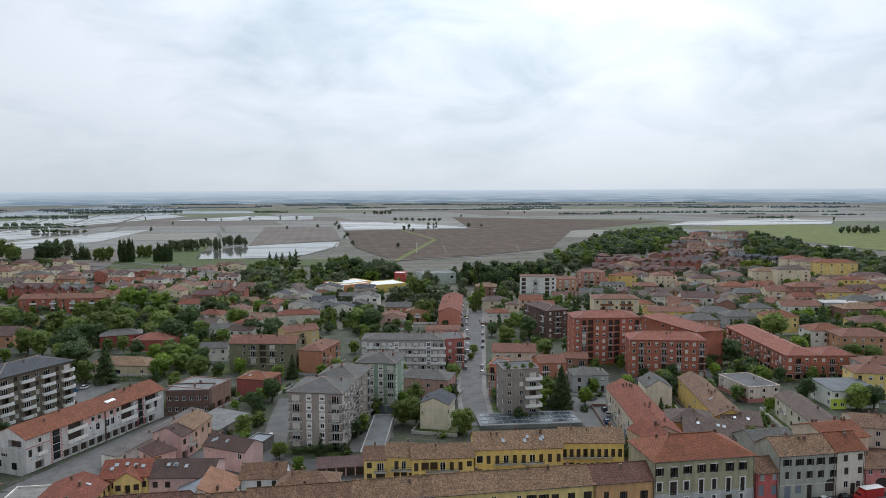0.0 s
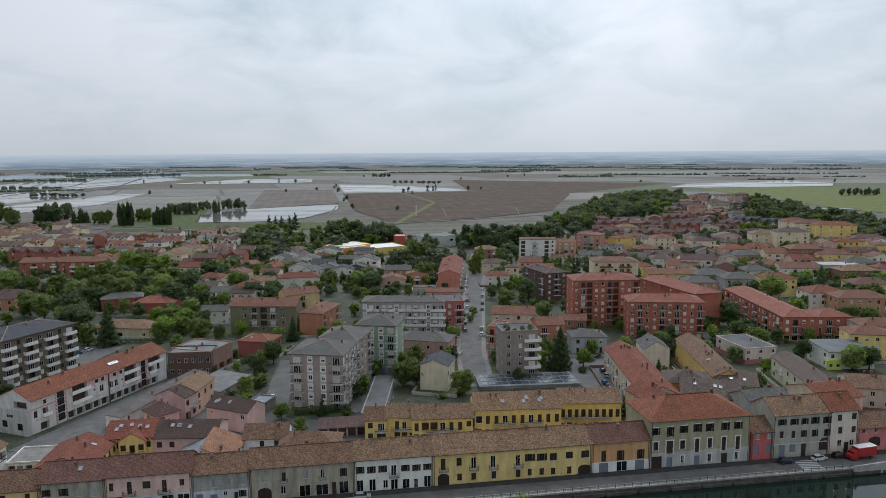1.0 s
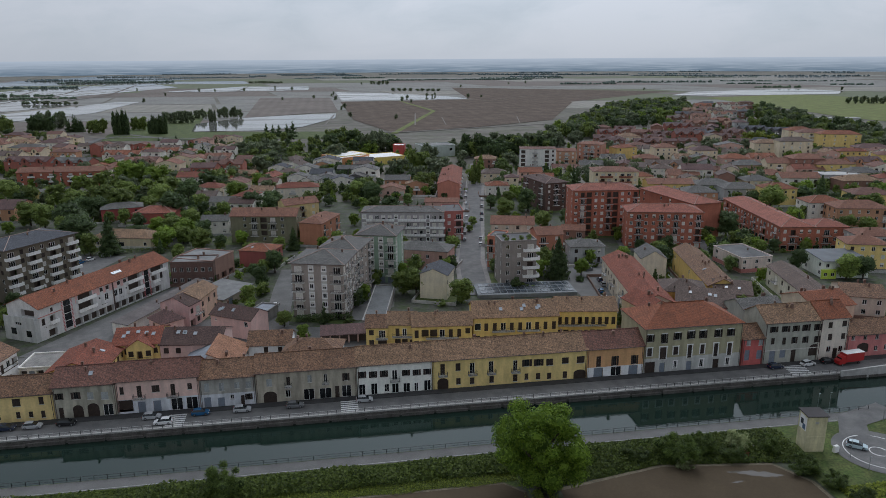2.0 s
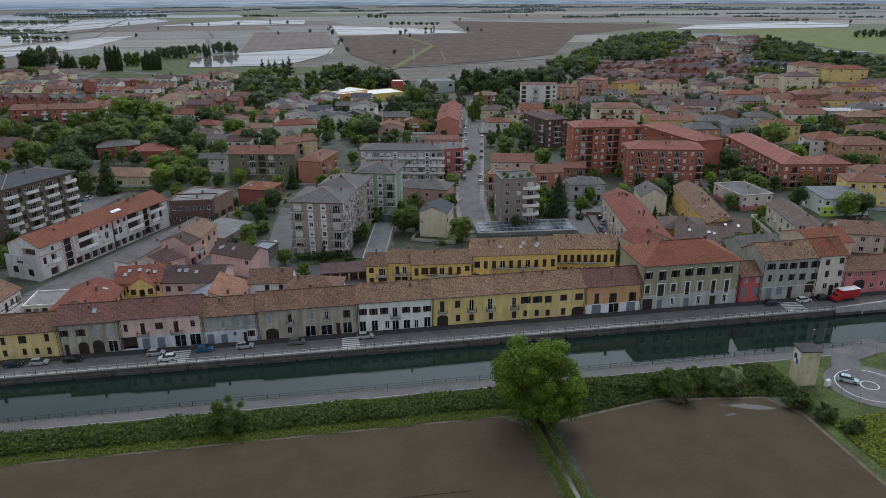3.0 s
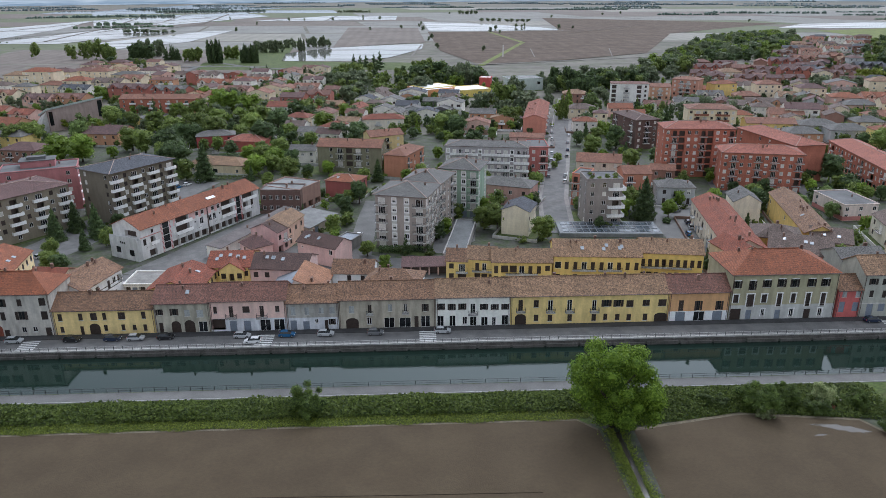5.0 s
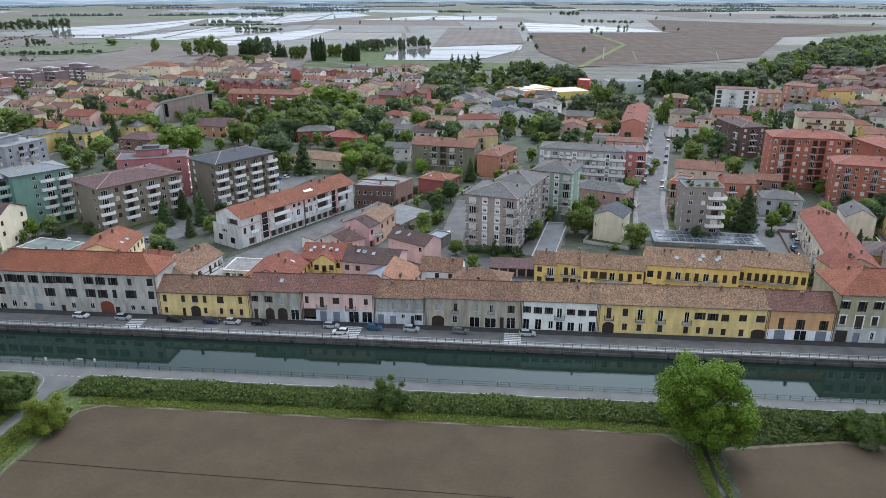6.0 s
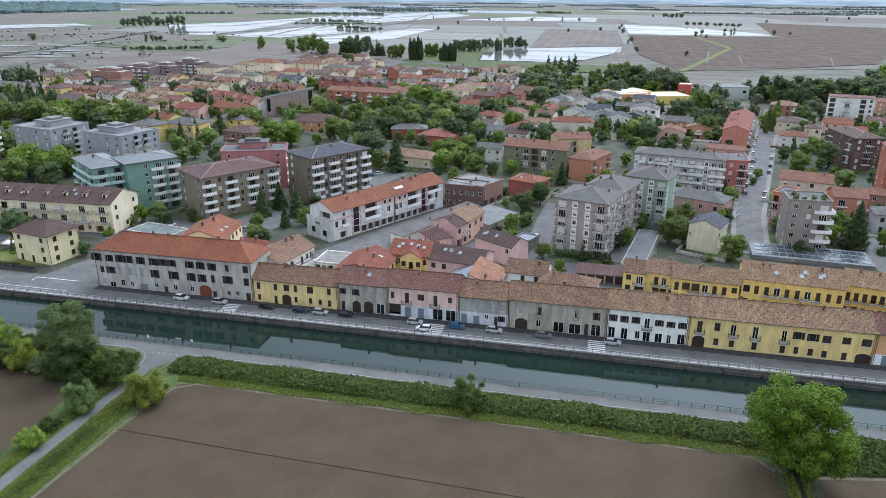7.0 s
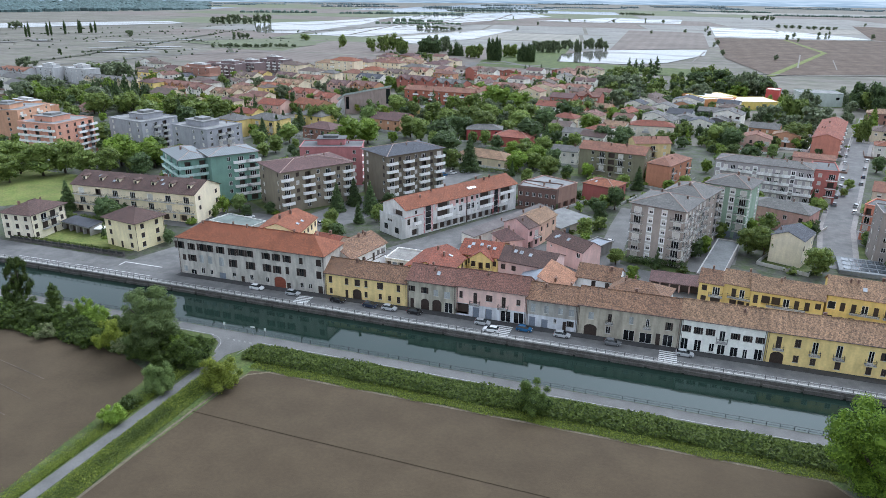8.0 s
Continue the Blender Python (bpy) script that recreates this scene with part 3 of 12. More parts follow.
def building(name, label, x, y, w, d, rot, h, wall, roof="gx", tile="old", rise=None, over=0.45, floors=2, faces=None, openings=None, mix="rphps",
             balcony="rail", slab=None, chimneys=1, skylights=0, group="", near=False, trim=None, win=(1.3, 1.55), seed=0, band=None, category="house",
             storey=None, zbase=0.0, balcony_w=None, dormers=0, plot=True, base=None, gables=0, spandrel=None):
    """A house: walls with cut openings, windows, balconies, roof and chimneys. (x, y) is the front left corner, the front runs along its own x."""
    rng = random.Random(int(abs(x) * 13 + abs(y) * 7 + seed))
    home = thing(name, x, y, zbase, rot, label, category, group)
    PLACED.append((*(home.location + Matrix.Rotation(radians(rot), 3, "Z") @ Vector((w / 2, d / 2, 0))).xy, w / 2, d / 2, radians(rot)))
    far = y > 400
    far_windows, stacks = [], []
    storey = storey or (h - 0.35) / floors
    rise = rise if rise is not None else min(w, d) * 0.2
    lens = {"front": w, "right": d, "back": w, "left": d}
    g = Geo()
    todo = {}
    for side in SIDES:
        if openings and side in openings:
            todo[side] = openings[side]
        elif faces and side in faces:
            up, low = faces[side]
            todo[side] = auto_openings(up, low, lens[side], floors, storey, 0.0, rng, mix, win)
        else:
            todo[side] = []
        panel(g, side_spot(side, w, d), lens[side], h, [("a" if o[0] in "ax" else o[0], *o[1:]) for o in todo[side]])
    if roof == "gx":
        g.poly([(w, 0, h), (w, d, h), (w, d / 2, h + rise)])
        g.poly([(0, d, h), (0, 0, h), (0, d / 2, h + rise)])
    elif roof == "gy":
        g.poly([(0, 0, h), (w, 0, h), (w / 2, 0, h + rise)])
        g.poly([(w, d, h), (0, d, h), (w / 2, d, h + rise)])
    elif roof == "mono":
        g.poly([(w, 0, h), (w, d, h), (w, d, h + rise)])
        g.poly([(0, d, h), (0, 0, h), (0, d, h + rise)])
        g.poly([(w, d, h), (0, d, h), (0, d, h + rise), (w, d, h + rise)])
    part("wall", g.mesh("wall", wall), home)
    if base:
        g = Geo()
        low = [(o[0], o[1], o[2], o[3], min(o[4], base[0] - o[2] - 0.02)) for o in todo["front"] if o[2] < base[0] - 0.3]
        panel(g, lambda u, z, r: (u, r - 0.03, z), w, base[0], low, 0, 0.1)
        part("base", g.mesh("base", base[1]), home)
    mat_roof = tiles(tile, "Y" if roof == "gy" else "X") if isinstance(tile, str) else tile
    top = part("roof", roof_geo(roof, w, d, h, rise, over).mesh("roof", mat_roof, wall if roof == "flat" else M_GUTTER), home)
    if near and roof in ("gx", "hip"):
        rg = Geo()
        inset = 0.0 if roof == "gx" else d / 2
        rg.tube((inset - 0.3, d / 2, h + rise + 0.16), (w - inset + 0.3, d / 2, h + rise + 0.16), 0.15, 0.15, 6)
        part("ridge", rg.mesh("ridge", mat_roof), top)
        part("gutter", slab_mesh("gutter", -0.35, round(w + 0.35, 2), -over - 0.14, -over - 0.02, round(h - 0.28 if roof == "gx" else h - 0.05, 2), round(h - 0.14 if roof == "gx" else h + 0.09, 2), M_GUTTER), top)
        for px in (0.25, w - 0.25):
            part("downpipe", slab_mesh("downpipe", -0.05, 0.05, -0.11, -0.01, 0.1, round(h - 0.3, 2), M_GUTTER), home, (px, 0, 0))
    if roof == "hip" and not near and (category == "apartment block" or tile in ("crimson", "orange")) and y < 420:
        hip_cap = Geo()
        m, z0, zr = min(w, d) / 2 + over, h + 0.15, h + 0.16 + rise
        r0, r1 = ((m - over, d / 2, zr), (w + over - m, d / 2, zr)) if w >= d else ((w / 2, m - over, zr), (w / 2, d + over - m, zr))
        hip_cap.tube(r0, r1, 0.15, 0.15, 5)
        for cx, cy in ((-over, -over), (w + over, -over), (w + over, d + over), (-over, d + over)):
            near_end = r0 if (cx < w / 2 if w >= d else cy < d / 2) else r1
            hip_cap.tube((cx, cy, z0), near_end, 0.14, 0.14, 5)
        part("ridge", hip_cap.mesh("ridge", M_CAPS), top)
    if band:
        b = Geo()
        for lo, hi in band[0]:
            b.box(-0.035, w + 0.035, -0.035, 0.0, lo, hi)
            b.box(w, w + 0.035, 0.0, d, lo, hi)
            b.box(-0.035, 0.0, 0.0, d, lo, hi)
        part("band", b.mesh("band", band[1]), home)
    for side, angle in SIDES.items():
        spot = side_spot(side, w, d)
        for o in todo[side]:
            kind, u, z, ow, oh = o
            loc = spot(u, z, 0)
            if far and kind not in "ax":
                if kind in "bB":
                    far_windows.append((whole_window(rng.choice("rrhppc"), round(ow, 1), round(oh, 1)), loc, angle))
                    balcony_parts(home, balcony_w or 4.0, slab or M_CONCRETE, spot(u, z - 0.1, 0), angle, True, near=False)
                elif kind in "dgk":
                    # open bays (k) get the same sheet with painted shade
                    far_windows.append((slab_mesh("dark_back", -round(ow / 2, 1), round(ow / 2, 1), *((1.05, 1.1) if kind == "k" else (0.12, 0.2)), 0, round(oh, 1), M_DOOR if kind == "d" else M_DOOR_GREY if kind == "g" else M_FRAME_AND_SHADE), loc, angle))
                else:
                    far_windows.append((whole_window("c" if kind == "s" else kind, round(ow, 1), round(oh, 1)), loc, angle))
                continue
            if kind in "bB":
                window_parts(home, rng.choice("ccp" if near else "rrhp" if trim else "ppprk"), ow, oh, loc, angle, "near" if near else "mid")
                bw = balcony_w or ow + 1.6
                balcony_parts(home, bw if kind == "b" else 1.9 * bw, slab or M_CONCRETE, spot(u, z - 0.1, 0), angle, balcony == "solid", near=near)
            else:
                window_parts(home, kind, ow, oh, loc, angle, "near" if near else "mid", trim if kind in "scplrh" else None)
        if spandrel:
            columns = {}
            for o in todo[side]:
                if o[0] in "rphc":
                    columns.setdefault(round(o[1], 1), []).append(o)
            for u, col in columns.items():
                for lo, hi in zip(col, col[1:]):
                    gap = round(hi[2] - lo[2] - lo[4] - 0.57, 2)
                    part("spandrel", slab_mesh("spandrel", -round(lo[3] / 2 + 0.28, 2), round(lo[3] / 2 + 0.28, 2), -0.04, 0.0, 0, gap, spandrel), home, spot(u, lo[2] + lo[4] + 0.285, 0), angle)
    if far_windows:
        join_into("glazing", far_windows, home)
    for i in range(gables):
        part("gable", cached(("gable", mat_roof.name, wall.name, round(d, 1)), lambda: gable_mesh(mat_roof, wall, d)), top, (w * (i + 0.5) / gables, 0, h))
    for i in range(chimneys):
        cx, cy = rng.uniform(0.12, 0.88) * w, rng.uniform(0.3, 0.7) * d
        spot = (cx, cy, roof_height(roof, w, d, h, rise, cx, cy))
        if far:
            stacks.append((chimney_mesh(rng.randrange(3)), spot, 0))
        else:
            part("chimney", chimney_mesh(rng.randrange(3)), top, spot)
    if stacks:
        join_into("chimney", stacks, top)
    for i in range(skylights):
        cx, cy = rng.uniform(0.15, 0.85) * w, rng.uniform(0.18, 0.36) * d
        if roof == "gy":
            cx, cy = rng.uniform(0.62, 0.85) * w, rng.uniform(0.15, 0.85) * d
        s = part("skylight", skylight_mesh(), top, (cx, cy, roof_height(roof, w, d, h, rise, cx, cy)))
        s.rotation_euler = (math.atan2(rise, d / 2), 0, 0) if roof != "gy" else (0, math.atan2(rise, w / 2), 0)
    if roof == "flat" and category == "apartment block" and min(w, d) > 11.5:
        pw, pd, px, py = w * rng.uniform(0.4, 0.6), d * rng.uniform(0.4, 0.55), w * rng.uniform(0.15, 0.3), d * rng.uniform(0.25, 0.4)
        hut = Geo()
        hut.box(px, px + pw, py, py + pd, h + 0.12, h + 2.5)
        pent = part("penthouse", hut.mesh("penthouse", wall), top)
        cap = Geo()
        cap.box(px - 0.4, px + pw + 0.4, py - 0.4, py + pd + 0.4, h + 2.5, h + 2.75)
        cap.box(px + pw * 0.2, px + pw * 0.75, py + pd * 0.2, py + pd * 0.7, h + 2.75, h + 3.8)
        part("penthouse_roof", cap.mesh("penthouse_roof", mat_roof), pent)
    for i in range(dormers):
        cx = w * (i + 0.5) / dormers
        part("dormer", cached(("dormer", mat_roof.name, wall.name), lambda: dormer_mesh(mat_roof, wall)), top, (cx, d * 0.2, roof_height(roof, w, d, h, rise, cx, d * 0.2)))
    if plot and not near:
        ground_plot(home, w, d, rng, category)
    return home


def dormer_mesh(mat_roof, wall):
    g = Geo()
    g.box(-0.7, 0.7, -0.6, 2.2, -1.2, 0.9, 0)
    g.hexa([(-1.0, -0.9, 0.85), (0, -0.9, 1.45), (0, 2.6, 1.45), (-1.0, 2.6, 0.85), (-1.0, -0.9, 0.97), (0, -0.9, 1.57), (0, 2.6, 1.57), (-1.0, 2.6, 0.97)], 1)
    g.hexa([(0, -0.9, 1.45), (1.0, -0.9, 0.85), (1.0, 2.6, 0.85), (0, 2.6, 1.45), (0, -0.9, 1.57), (1.0, -0.9, 0.97), (1.0, 2.6, 0.97), (0, 2.6, 1.57)], 1)
    g.box(-0.45, 0.45, -0.63, -0.605, -0.3, 0.75, 2)
    return g.mesh("dormer", wall, mat_roof, M_GLASS)


def gable_mesh(mat_roof, wall, d):
    """A front-facing cross gable with one window, its foot at the wall head."""
    g = Geo()
    a, y0, y1, z0, z1 = 2.3, -0.35, d * 0.46, -0.9, d * 0.19
    ze = z1 - 1.5
    g.poly([(-a, y0, z0), (a, y0, z0), (a, y0, ze), (0, y0, z1), (-a, y0, ze)])
    for x in (-a, a):
        g.poly([(x, y0, z0), (x, y1, z0), (x, y1, ze), (x, y0, ze)])
    o, f = 0.5, y0 - 0.5
    for q in (-1, 1):
        lo, hi = (q * (a + o), ze - 0.32), (0, z1)
        g.hexa([(lo[0], f, lo[1]), (hi[0], f, hi[1]), (hi[0], y1, hi[1]), (lo[0], y1, lo[1]), (lo[0], f, lo[1] + 0.16), (hi[0], f, hi[1] + 0.16), (hi[0], y1, hi[1] + 0.16), (lo[0], y1, lo[1] + 0.16)], 1)
    g.box(-0.6, 0.6, y0 - 0.04, y0 - 0.005, z0 + 0.1, ze + 0.1, 2)
    return g.mesh("gable", wall, mat_roof, M_GLASS)


HOUSE_WALLS = {"cream": (0.58, 0.50, 0.38), "white": (0.62, 0.59, 0.54), "dark red": (0.29, 0.12, 0.095), "brown": (0.24, 0.14, 0.11), "orange": (0.40, 0.23, 0.15), "grey": (0.36, 0.36, 0.36),
               "dark": (0.13, 0.12, 0.12), "pink": (0.50, 0.34, 0.29), "mauve": (0.155, 0.118, 0.118), "yellow": (0.58, 0.45, 0.2)}
STOREYS = {1: "single", 2: "two", 3: "three", 4: "four", 5: "five", 6: "six"}


def house(x, y, w, d, rot, floors, tone, roof, tile, up, low, chimneys, right=None, gables=None):
    """A plain rendered house or small block of the back streets."""
    if tile == "pink":
        tile = ("pink", "oldred", "umber", "orange", "pink", "maroon", "ochre", "grey")[int(abs(x * 3.7 + y * 1.3)) % 8]
    cover = {"gx": "gabled", "gy": "gabled", "hip": "hipped", "flat": "flat"}[roof]
    label = "%s rendered %s storey house with %s %s roof" % (tone, STOREYS[floors], {"old": "an old tiled", "orange": "an orange tiled", "pink": "a pink tiled", "red": "a red tiled", "oldred": "a weathered tiled", "umber": "an umber tiled", "ochre": "an ochre tiled"}.get(tile, "a " + tile), cover)
    faces = {"front": (up, low)}
    if right:
        faces["right"] = (right, None)
    if gables is None:
        gables = int(w // 8.5) if roof == "gx" and y > 440 and w > 16 else 0
    return building("apartment_block" if floors > 3 else "house", label, x, y, w, d, rot, 0.4 + 3.0 * floors, plaster(HOUSE_WALLS[tone], 0.12), roof, M_CONCRETE if roof == "flat" else tile, floors=floors,
                    faces=faces, mix="rhpcp", chimneys=chimneys, gables=gables, slab=M_WHITE if (x + y) % 3 > 1 else None, category="apartment block" if floors > 3 else "house")


def inside(pts, x, y):
    odd = False
    for (xa, ya), (xb, yb) in zip(pts, pts[1:] + pts[:1]):
        if (ya > y) != (yb > y) and x < xa + (y - ya) * (xb - xa) / (yb - ya):
            odd = not odd
    return odd


def built_on(x, y, margin):
    """Whether a building stands within the margin of a place."""
    for bx, by, hw, hd, a in PLACED:
        dx, dy = x - bx, y - by
        if abs(dx * math.cos(a) + dy * math.sin(a)) < hw + margin and abs(dy * math.cos(a) - dx * math.sin(a)) < hd + margin:
            return True
    return False


def estate(pts, n, tones, roofs, floors, seed, big=(11, 22)):
    """Houses filling the free ground of a quarter, in rows that follow its streets."""
    rng = random.Random(seed)
    xs, ys = [p[0] for p in pts], [p[1] for p in pts]
    made = 0
    for _ in range(n * 30):
        x, y = rng.uniform(min(xs), max(xs)), rng.uniform(min(ys), max(ys))
        if made == n:
            break
        w, d = rng.uniform(*big), rng.uniform(9, 12.5)
        rot = -12 + rng.uniform(-5, 5) + rng.choice((0, 0, 0, 78))
        if not inside(pts, x, y) or built_on(x, y, max(w, d) / 2 + 2.0):
            continue
        c = Matrix.Rotation(radians(rot), 2) @ Vector((w / 2, d / 2))
        bays = "".join(rng.choice("wwbw") for _ in range(max(2, int(w / 4))))
        house(round(x - c.x, 1), round(y - c.y, 1), round(w, 1), round(d, 1), round(rot, 1), rng.choice(floors), rng.choice(tones), rng.choice(("gx", "gx", "hip", "gy")), rng.choice(roofs), bays,
              "".join(rng.choice("wd.w") for _ in bays), rng.choice((1, 1, 2)))
        made += 1


PLOTS = Geo()
GARDENS = []
PLOT_COUNT = itertools.count()


def ground_plot(home, w, d, rng, category):
    """The ground round a house: lawn, paving or gravel, and for houses a low garden wall."""
    a, b, c, e = (rng.uniform(1.5, 6) for _ in range(4))
    m = Matrix.Rotation(home.rotation_euler.z, 4, "Z")
    m.translation = home.location
    z = 0.02 + 0.00025 * next(PLOT_COUNT)
    PLOTS.poly([m @ Vector(p) for p in ((-a, -b, z), (w + c, -b, z), (w + c, d + e, z), (-a, d + e, z))], rng.choice((0, 0, 0, 0, 1, 3)))
    GARDENS.append((m, w, d, a, b, c, e))
    if category in ("house", "villa") and home.location.y < 480:
        def ring():
            g = Geo()
            t, hh = 0.2, 1.1
            out = [(-a, d + e), (-a, -b), (w + c, -b), (w + c, d + e)]
            inn = [(-a + t, d + e), (-a + t, -b + t), (w + c - t, -b + t), (w + c - t, d + e)]
            g.v = [(*p, 0) for p in out] + [(*p, hh) for p in out] + [(*p, hh) for p in inn] + [(*p, 0) for p in inn]
            for i in range(3):
                g.f += [(i, i + 1, 5 + i, 4 + i), (4 + i, 5 + i, 9 + i, 8 + i), (8 + i, 9 + i, 13 + i, 12 + i)]
            g.m = [0] * len(g.f)
            return g.mesh("garden_wall", rng.choice((M_CONCRETE, M_STONE, M_BRICK_CAP, M_WHITE)))
        gw = solid("garden_wall", ring(), "low rendered garden wall round a house plot", "wall")
        gw.location, gw.rotation_euler = home.location, home.rotation_euler


def lay_plots():
    solid("gardens", PLOTS.mesh("gardens", M_GRASS, M_PALE_ROAD, M_GRAVEL, M_ASPHALT), "lawns, paving and gravel round the houses", "garden", "structure")

# ---------------------------------------------------------------- ground, canal, roads
QUAY_FAR, QUAY_NEAR, WATER_Z = 148.0, 130.0, -1.35
FACADE = 156.8


def water(name, rgb, rough, bump, size, sheen=(1.0, 1.0, 1.0)):
    m = bpy.data.materials.new(name)
    m.use_nodes = True
    N, L = m.node_tree.nodes, m.node_tree.links
    p = N["Principled BSDF"]
    p.inputs["Roughness"].default_value = rough
    p.inputs["IOR"].default_value = 1.36
    p.inputs["Specular Tint"].default_value = (*sheen, 1)
    co = N.new("ShaderNodeTexCoord")
    n = N.new("ShaderNodeTexNoise")
    n.inputs["Scale"].default_value = 1 / size
    n.inputs["Detail"].default_value = 3.0
    b = N.new("ShaderNodeBump")
    b.inputs["Distance"].default_value = bump
    b.inputs["Strength"].default_value = 0.5
    L.new(co.outputs["Object"], n.inputs["Vector"])
    L.new(n.outputs["Fac"], b.inputs["Height"])
    L.new(b.outputs[0], p.inputs["Normal"])
    n2 = N.new("ShaderNodeTexNoise")
    n2.inputs["Scale"].default_value = 0.04
    r = N.new("ShaderNodeMix")
    r.data_type = "RGBA"
    r.inputs["A"].default_value = (*rgb, 1)
    r.inputs["B"].default_value = (rgb[0] * 0.8, rgb[1] * 0.85, rgb[2] * 0.85, 1)
    L.new(co.outputs["Object"], n2.inputs["Vector"])
    L.new(n2.outputs["Fac"], r.inputs["Factor"])
    L.new(r.outputs["Result"], p.inputs["Base Color"])
    return m


M_CANAL = water("canal_water", (0.012, 0.024, 0.018), 0.04, 0.009, 0.7, (0.74, 0.96, 1.0))
M_PADDY = water("paddy_water", (0.16, 0.16, 0.15), 0.06, 0.002, 1.5)


def muddy(m):
    """Leaves strips of wet soil standing out of the flooded field."""
    N, L = m.node_tree.nodes, m.node_tree.links
    p, out = N["Principled BSDF"], N["Material Output"]
    co, mp, n, r = N.new("ShaderNodeTexCoord"), N.new("ShaderNodeMapping"), N.new("ShaderNodeTexNoise"), N.new("ShaderNodeMapRange")
    mp.inputs["Scale"].default_value = (0.005, 0.011, 1.0)
    mp.inputs["Rotation"].default_value = (0, 0, 0.3)
    n.inputs["Scale"].default_value, n.inputs["Detail"].default_value = 1.6, 5.0
    r.inputs["From Min"].default_value, r.inputs["From Max"].default_value = 0.50, 0.72
    r.inputs["To Min"].default_value, r.inputs["To Max"].default_value = 0.12, 0.55
    d, mix = N.new("ShaderNodeBsdfDiffuse"), N.new("ShaderNodeMixShader")
    d.inputs["Color"].default_value = (0.16, 0.15, 0.13, 1)
    L.new(co.outputs["Object"], mp.inputs["Vector"])
    L.new(mp.outputs[0], n.inputs["Vector"])
    L.new(n.outputs["Fac"], r.inputs["Value"])
    L.new(r.outputs["Result"], mix.inputs["Fac"])
    L.new(p.outputs[0], mix.inputs[1])
    L.new(d.outputs[0], mix.inputs[2])
    L.new(mix.outputs[0], out.inputs["Surface"])


muddy(M_PADDY)
M_GROUND = shade("town_ground", (0.078, 0.076, 0.066), 0.95, 0.3, 0.3, 9.0, 1.0, 0.03, 0.3, tint=(0.052, 0.070, 0.026))
M_QUAY = shade("quay_masonry", (0.115, 0.105, 0.095), 0.9, 0.3, 0.3, 2.0, 0.3, 0.03, 0.25, stain=0.3)

R = 4700.0
g = Geo()
xs = [-R, -1500, -600, -250, 0, 250, 600, 1500, R]
ys = [-R, -600, QUAY_NEAR]
for (xa, xb) in zip(xs, xs[1:]):
    for ya, yb in ((-R, -600), (-600, 0), (0, QUAY_NEAR), (QUAY_FAR, 400), (400, 900), (900, 2000), (2000, R)):
        g.poly([(xa, ya, 0), (xb, ya, 0), (xb, yb, 0), (xa, yb, 0)], 0 if yb < 800 else 1)
    g.poly([(xa, QUAY_NEAR, 0), (xb, QUAY_NEAR, 0), (xb, QUAY_NEAR, -3), (xa, QUAY_NEAR, -3)], 2)
    g.poly([(xa, QUAY_FAR, -3), (xb, QUAY_FAR, -3), (xb, QUAY_FAR, 0), (xa, QUAY_FAR, 0)], 2)
    g.poly([(xa, QUAY_NEAR, -3), (xb, QUAY_NEAR, -3), (xb, QUAY_FAR, -3), (xa, QUAY_FAR, -3)], 2)
ground = solid("ground", g.mesh("ground", M_GROUND, M_FIELD_FAR, M_QUAY), "flat ground of yards, gardens and fields with a canal bed", "ground", "structure")

g = Geo()
g.poly([(-1500, QUAY_NEAR + 0.01, WATER_Z), (1500, QUAY_NEAR + 0.01, WATER_Z), (1500, QUAY_FAR - 0.01, WATER_Z), (-1500, QUAY_FAR - 0.01, WATER_Z)])
solid("water", g.mesh("water", M_CANAL), "still teal canal water mirroring the houses", "canal", "structure")


LAYER = itertools.count()


def sheet(name, label, category, pts, mat, z=0.03, kind="structure", thick=0.0):
    """A flat surface on the ground with the given outline."""
    s = Geo()
    z += 0.0015 * next(LAYER)
    s.poly([(x, y, z) for x, y in pts])
    return solid(name, s.mesh(name, mat), label, category, kind)


def strip(name, label, category, pts, width, mat, z=0.05):
    """A band of even width along a line: a road, a path, a ditch."""
    s = Geo()
    z += 0.0015 * next(LAYER)
    left, right = [], []
    for i, (x, y) in enumerate(pts):
        a = Vector(pts[max(i - 1, 0)])
        b = Vector(pts[min(i + 1, len(pts) - 1)])
        n = (b - a).normalized()
        left.append((x - n.y * width / 2, y + n.x * width / 2, z))
        right.append((x + n.y * width / 2, y - n.x * width / 2, z))
    for i in range(len(pts) - 1):
        s.poly([right[i], right[i + 1], left[i + 1], left[i]])
    return solid(name, s.mesh(name, mat), label, category, "structure")

M_DITCH = water("ditch_water", (0.06, 0.05, 0.04), 0.25, 0.01, 0.5)
DRAIN = [(-85.0, 97.3), (-62.0, 96.6), (-41.0, 96.2), (-5.0, 95.4), (20.0, 95.0)]

# paved and green surfaces near the canal
sheet("road", "worn grey asphalt road along the canal", "road", [(-900, 148.4), (900, 148.4), (900, 154.6), (-900, 154.6)], M_ASPHALT, 0.03)
pave = Geo()
pave.box(-134.2, 400, 154.6, 156.8, 0.0, 0.14)
solid("pavement", pave.mesh("pavement", M_ASPHALT_DARK), "dark paved pavement with a low kerb in front of the houses", "pavement", "structure")
sheet("towpath", "pale worn asphalt towpath beside the canal", "path", [(-900, 126.2), (900, 126.2), (900, 129.7), (-900, 129.7)], M_PALE_ROAD, 0.03)
sheet("verge", "grass verge between towpath and field", "verge", [(-900, 114.0), (900, 114.0), (900, 126.2), (-900, 126.2)], M_GRASS, 0.02)
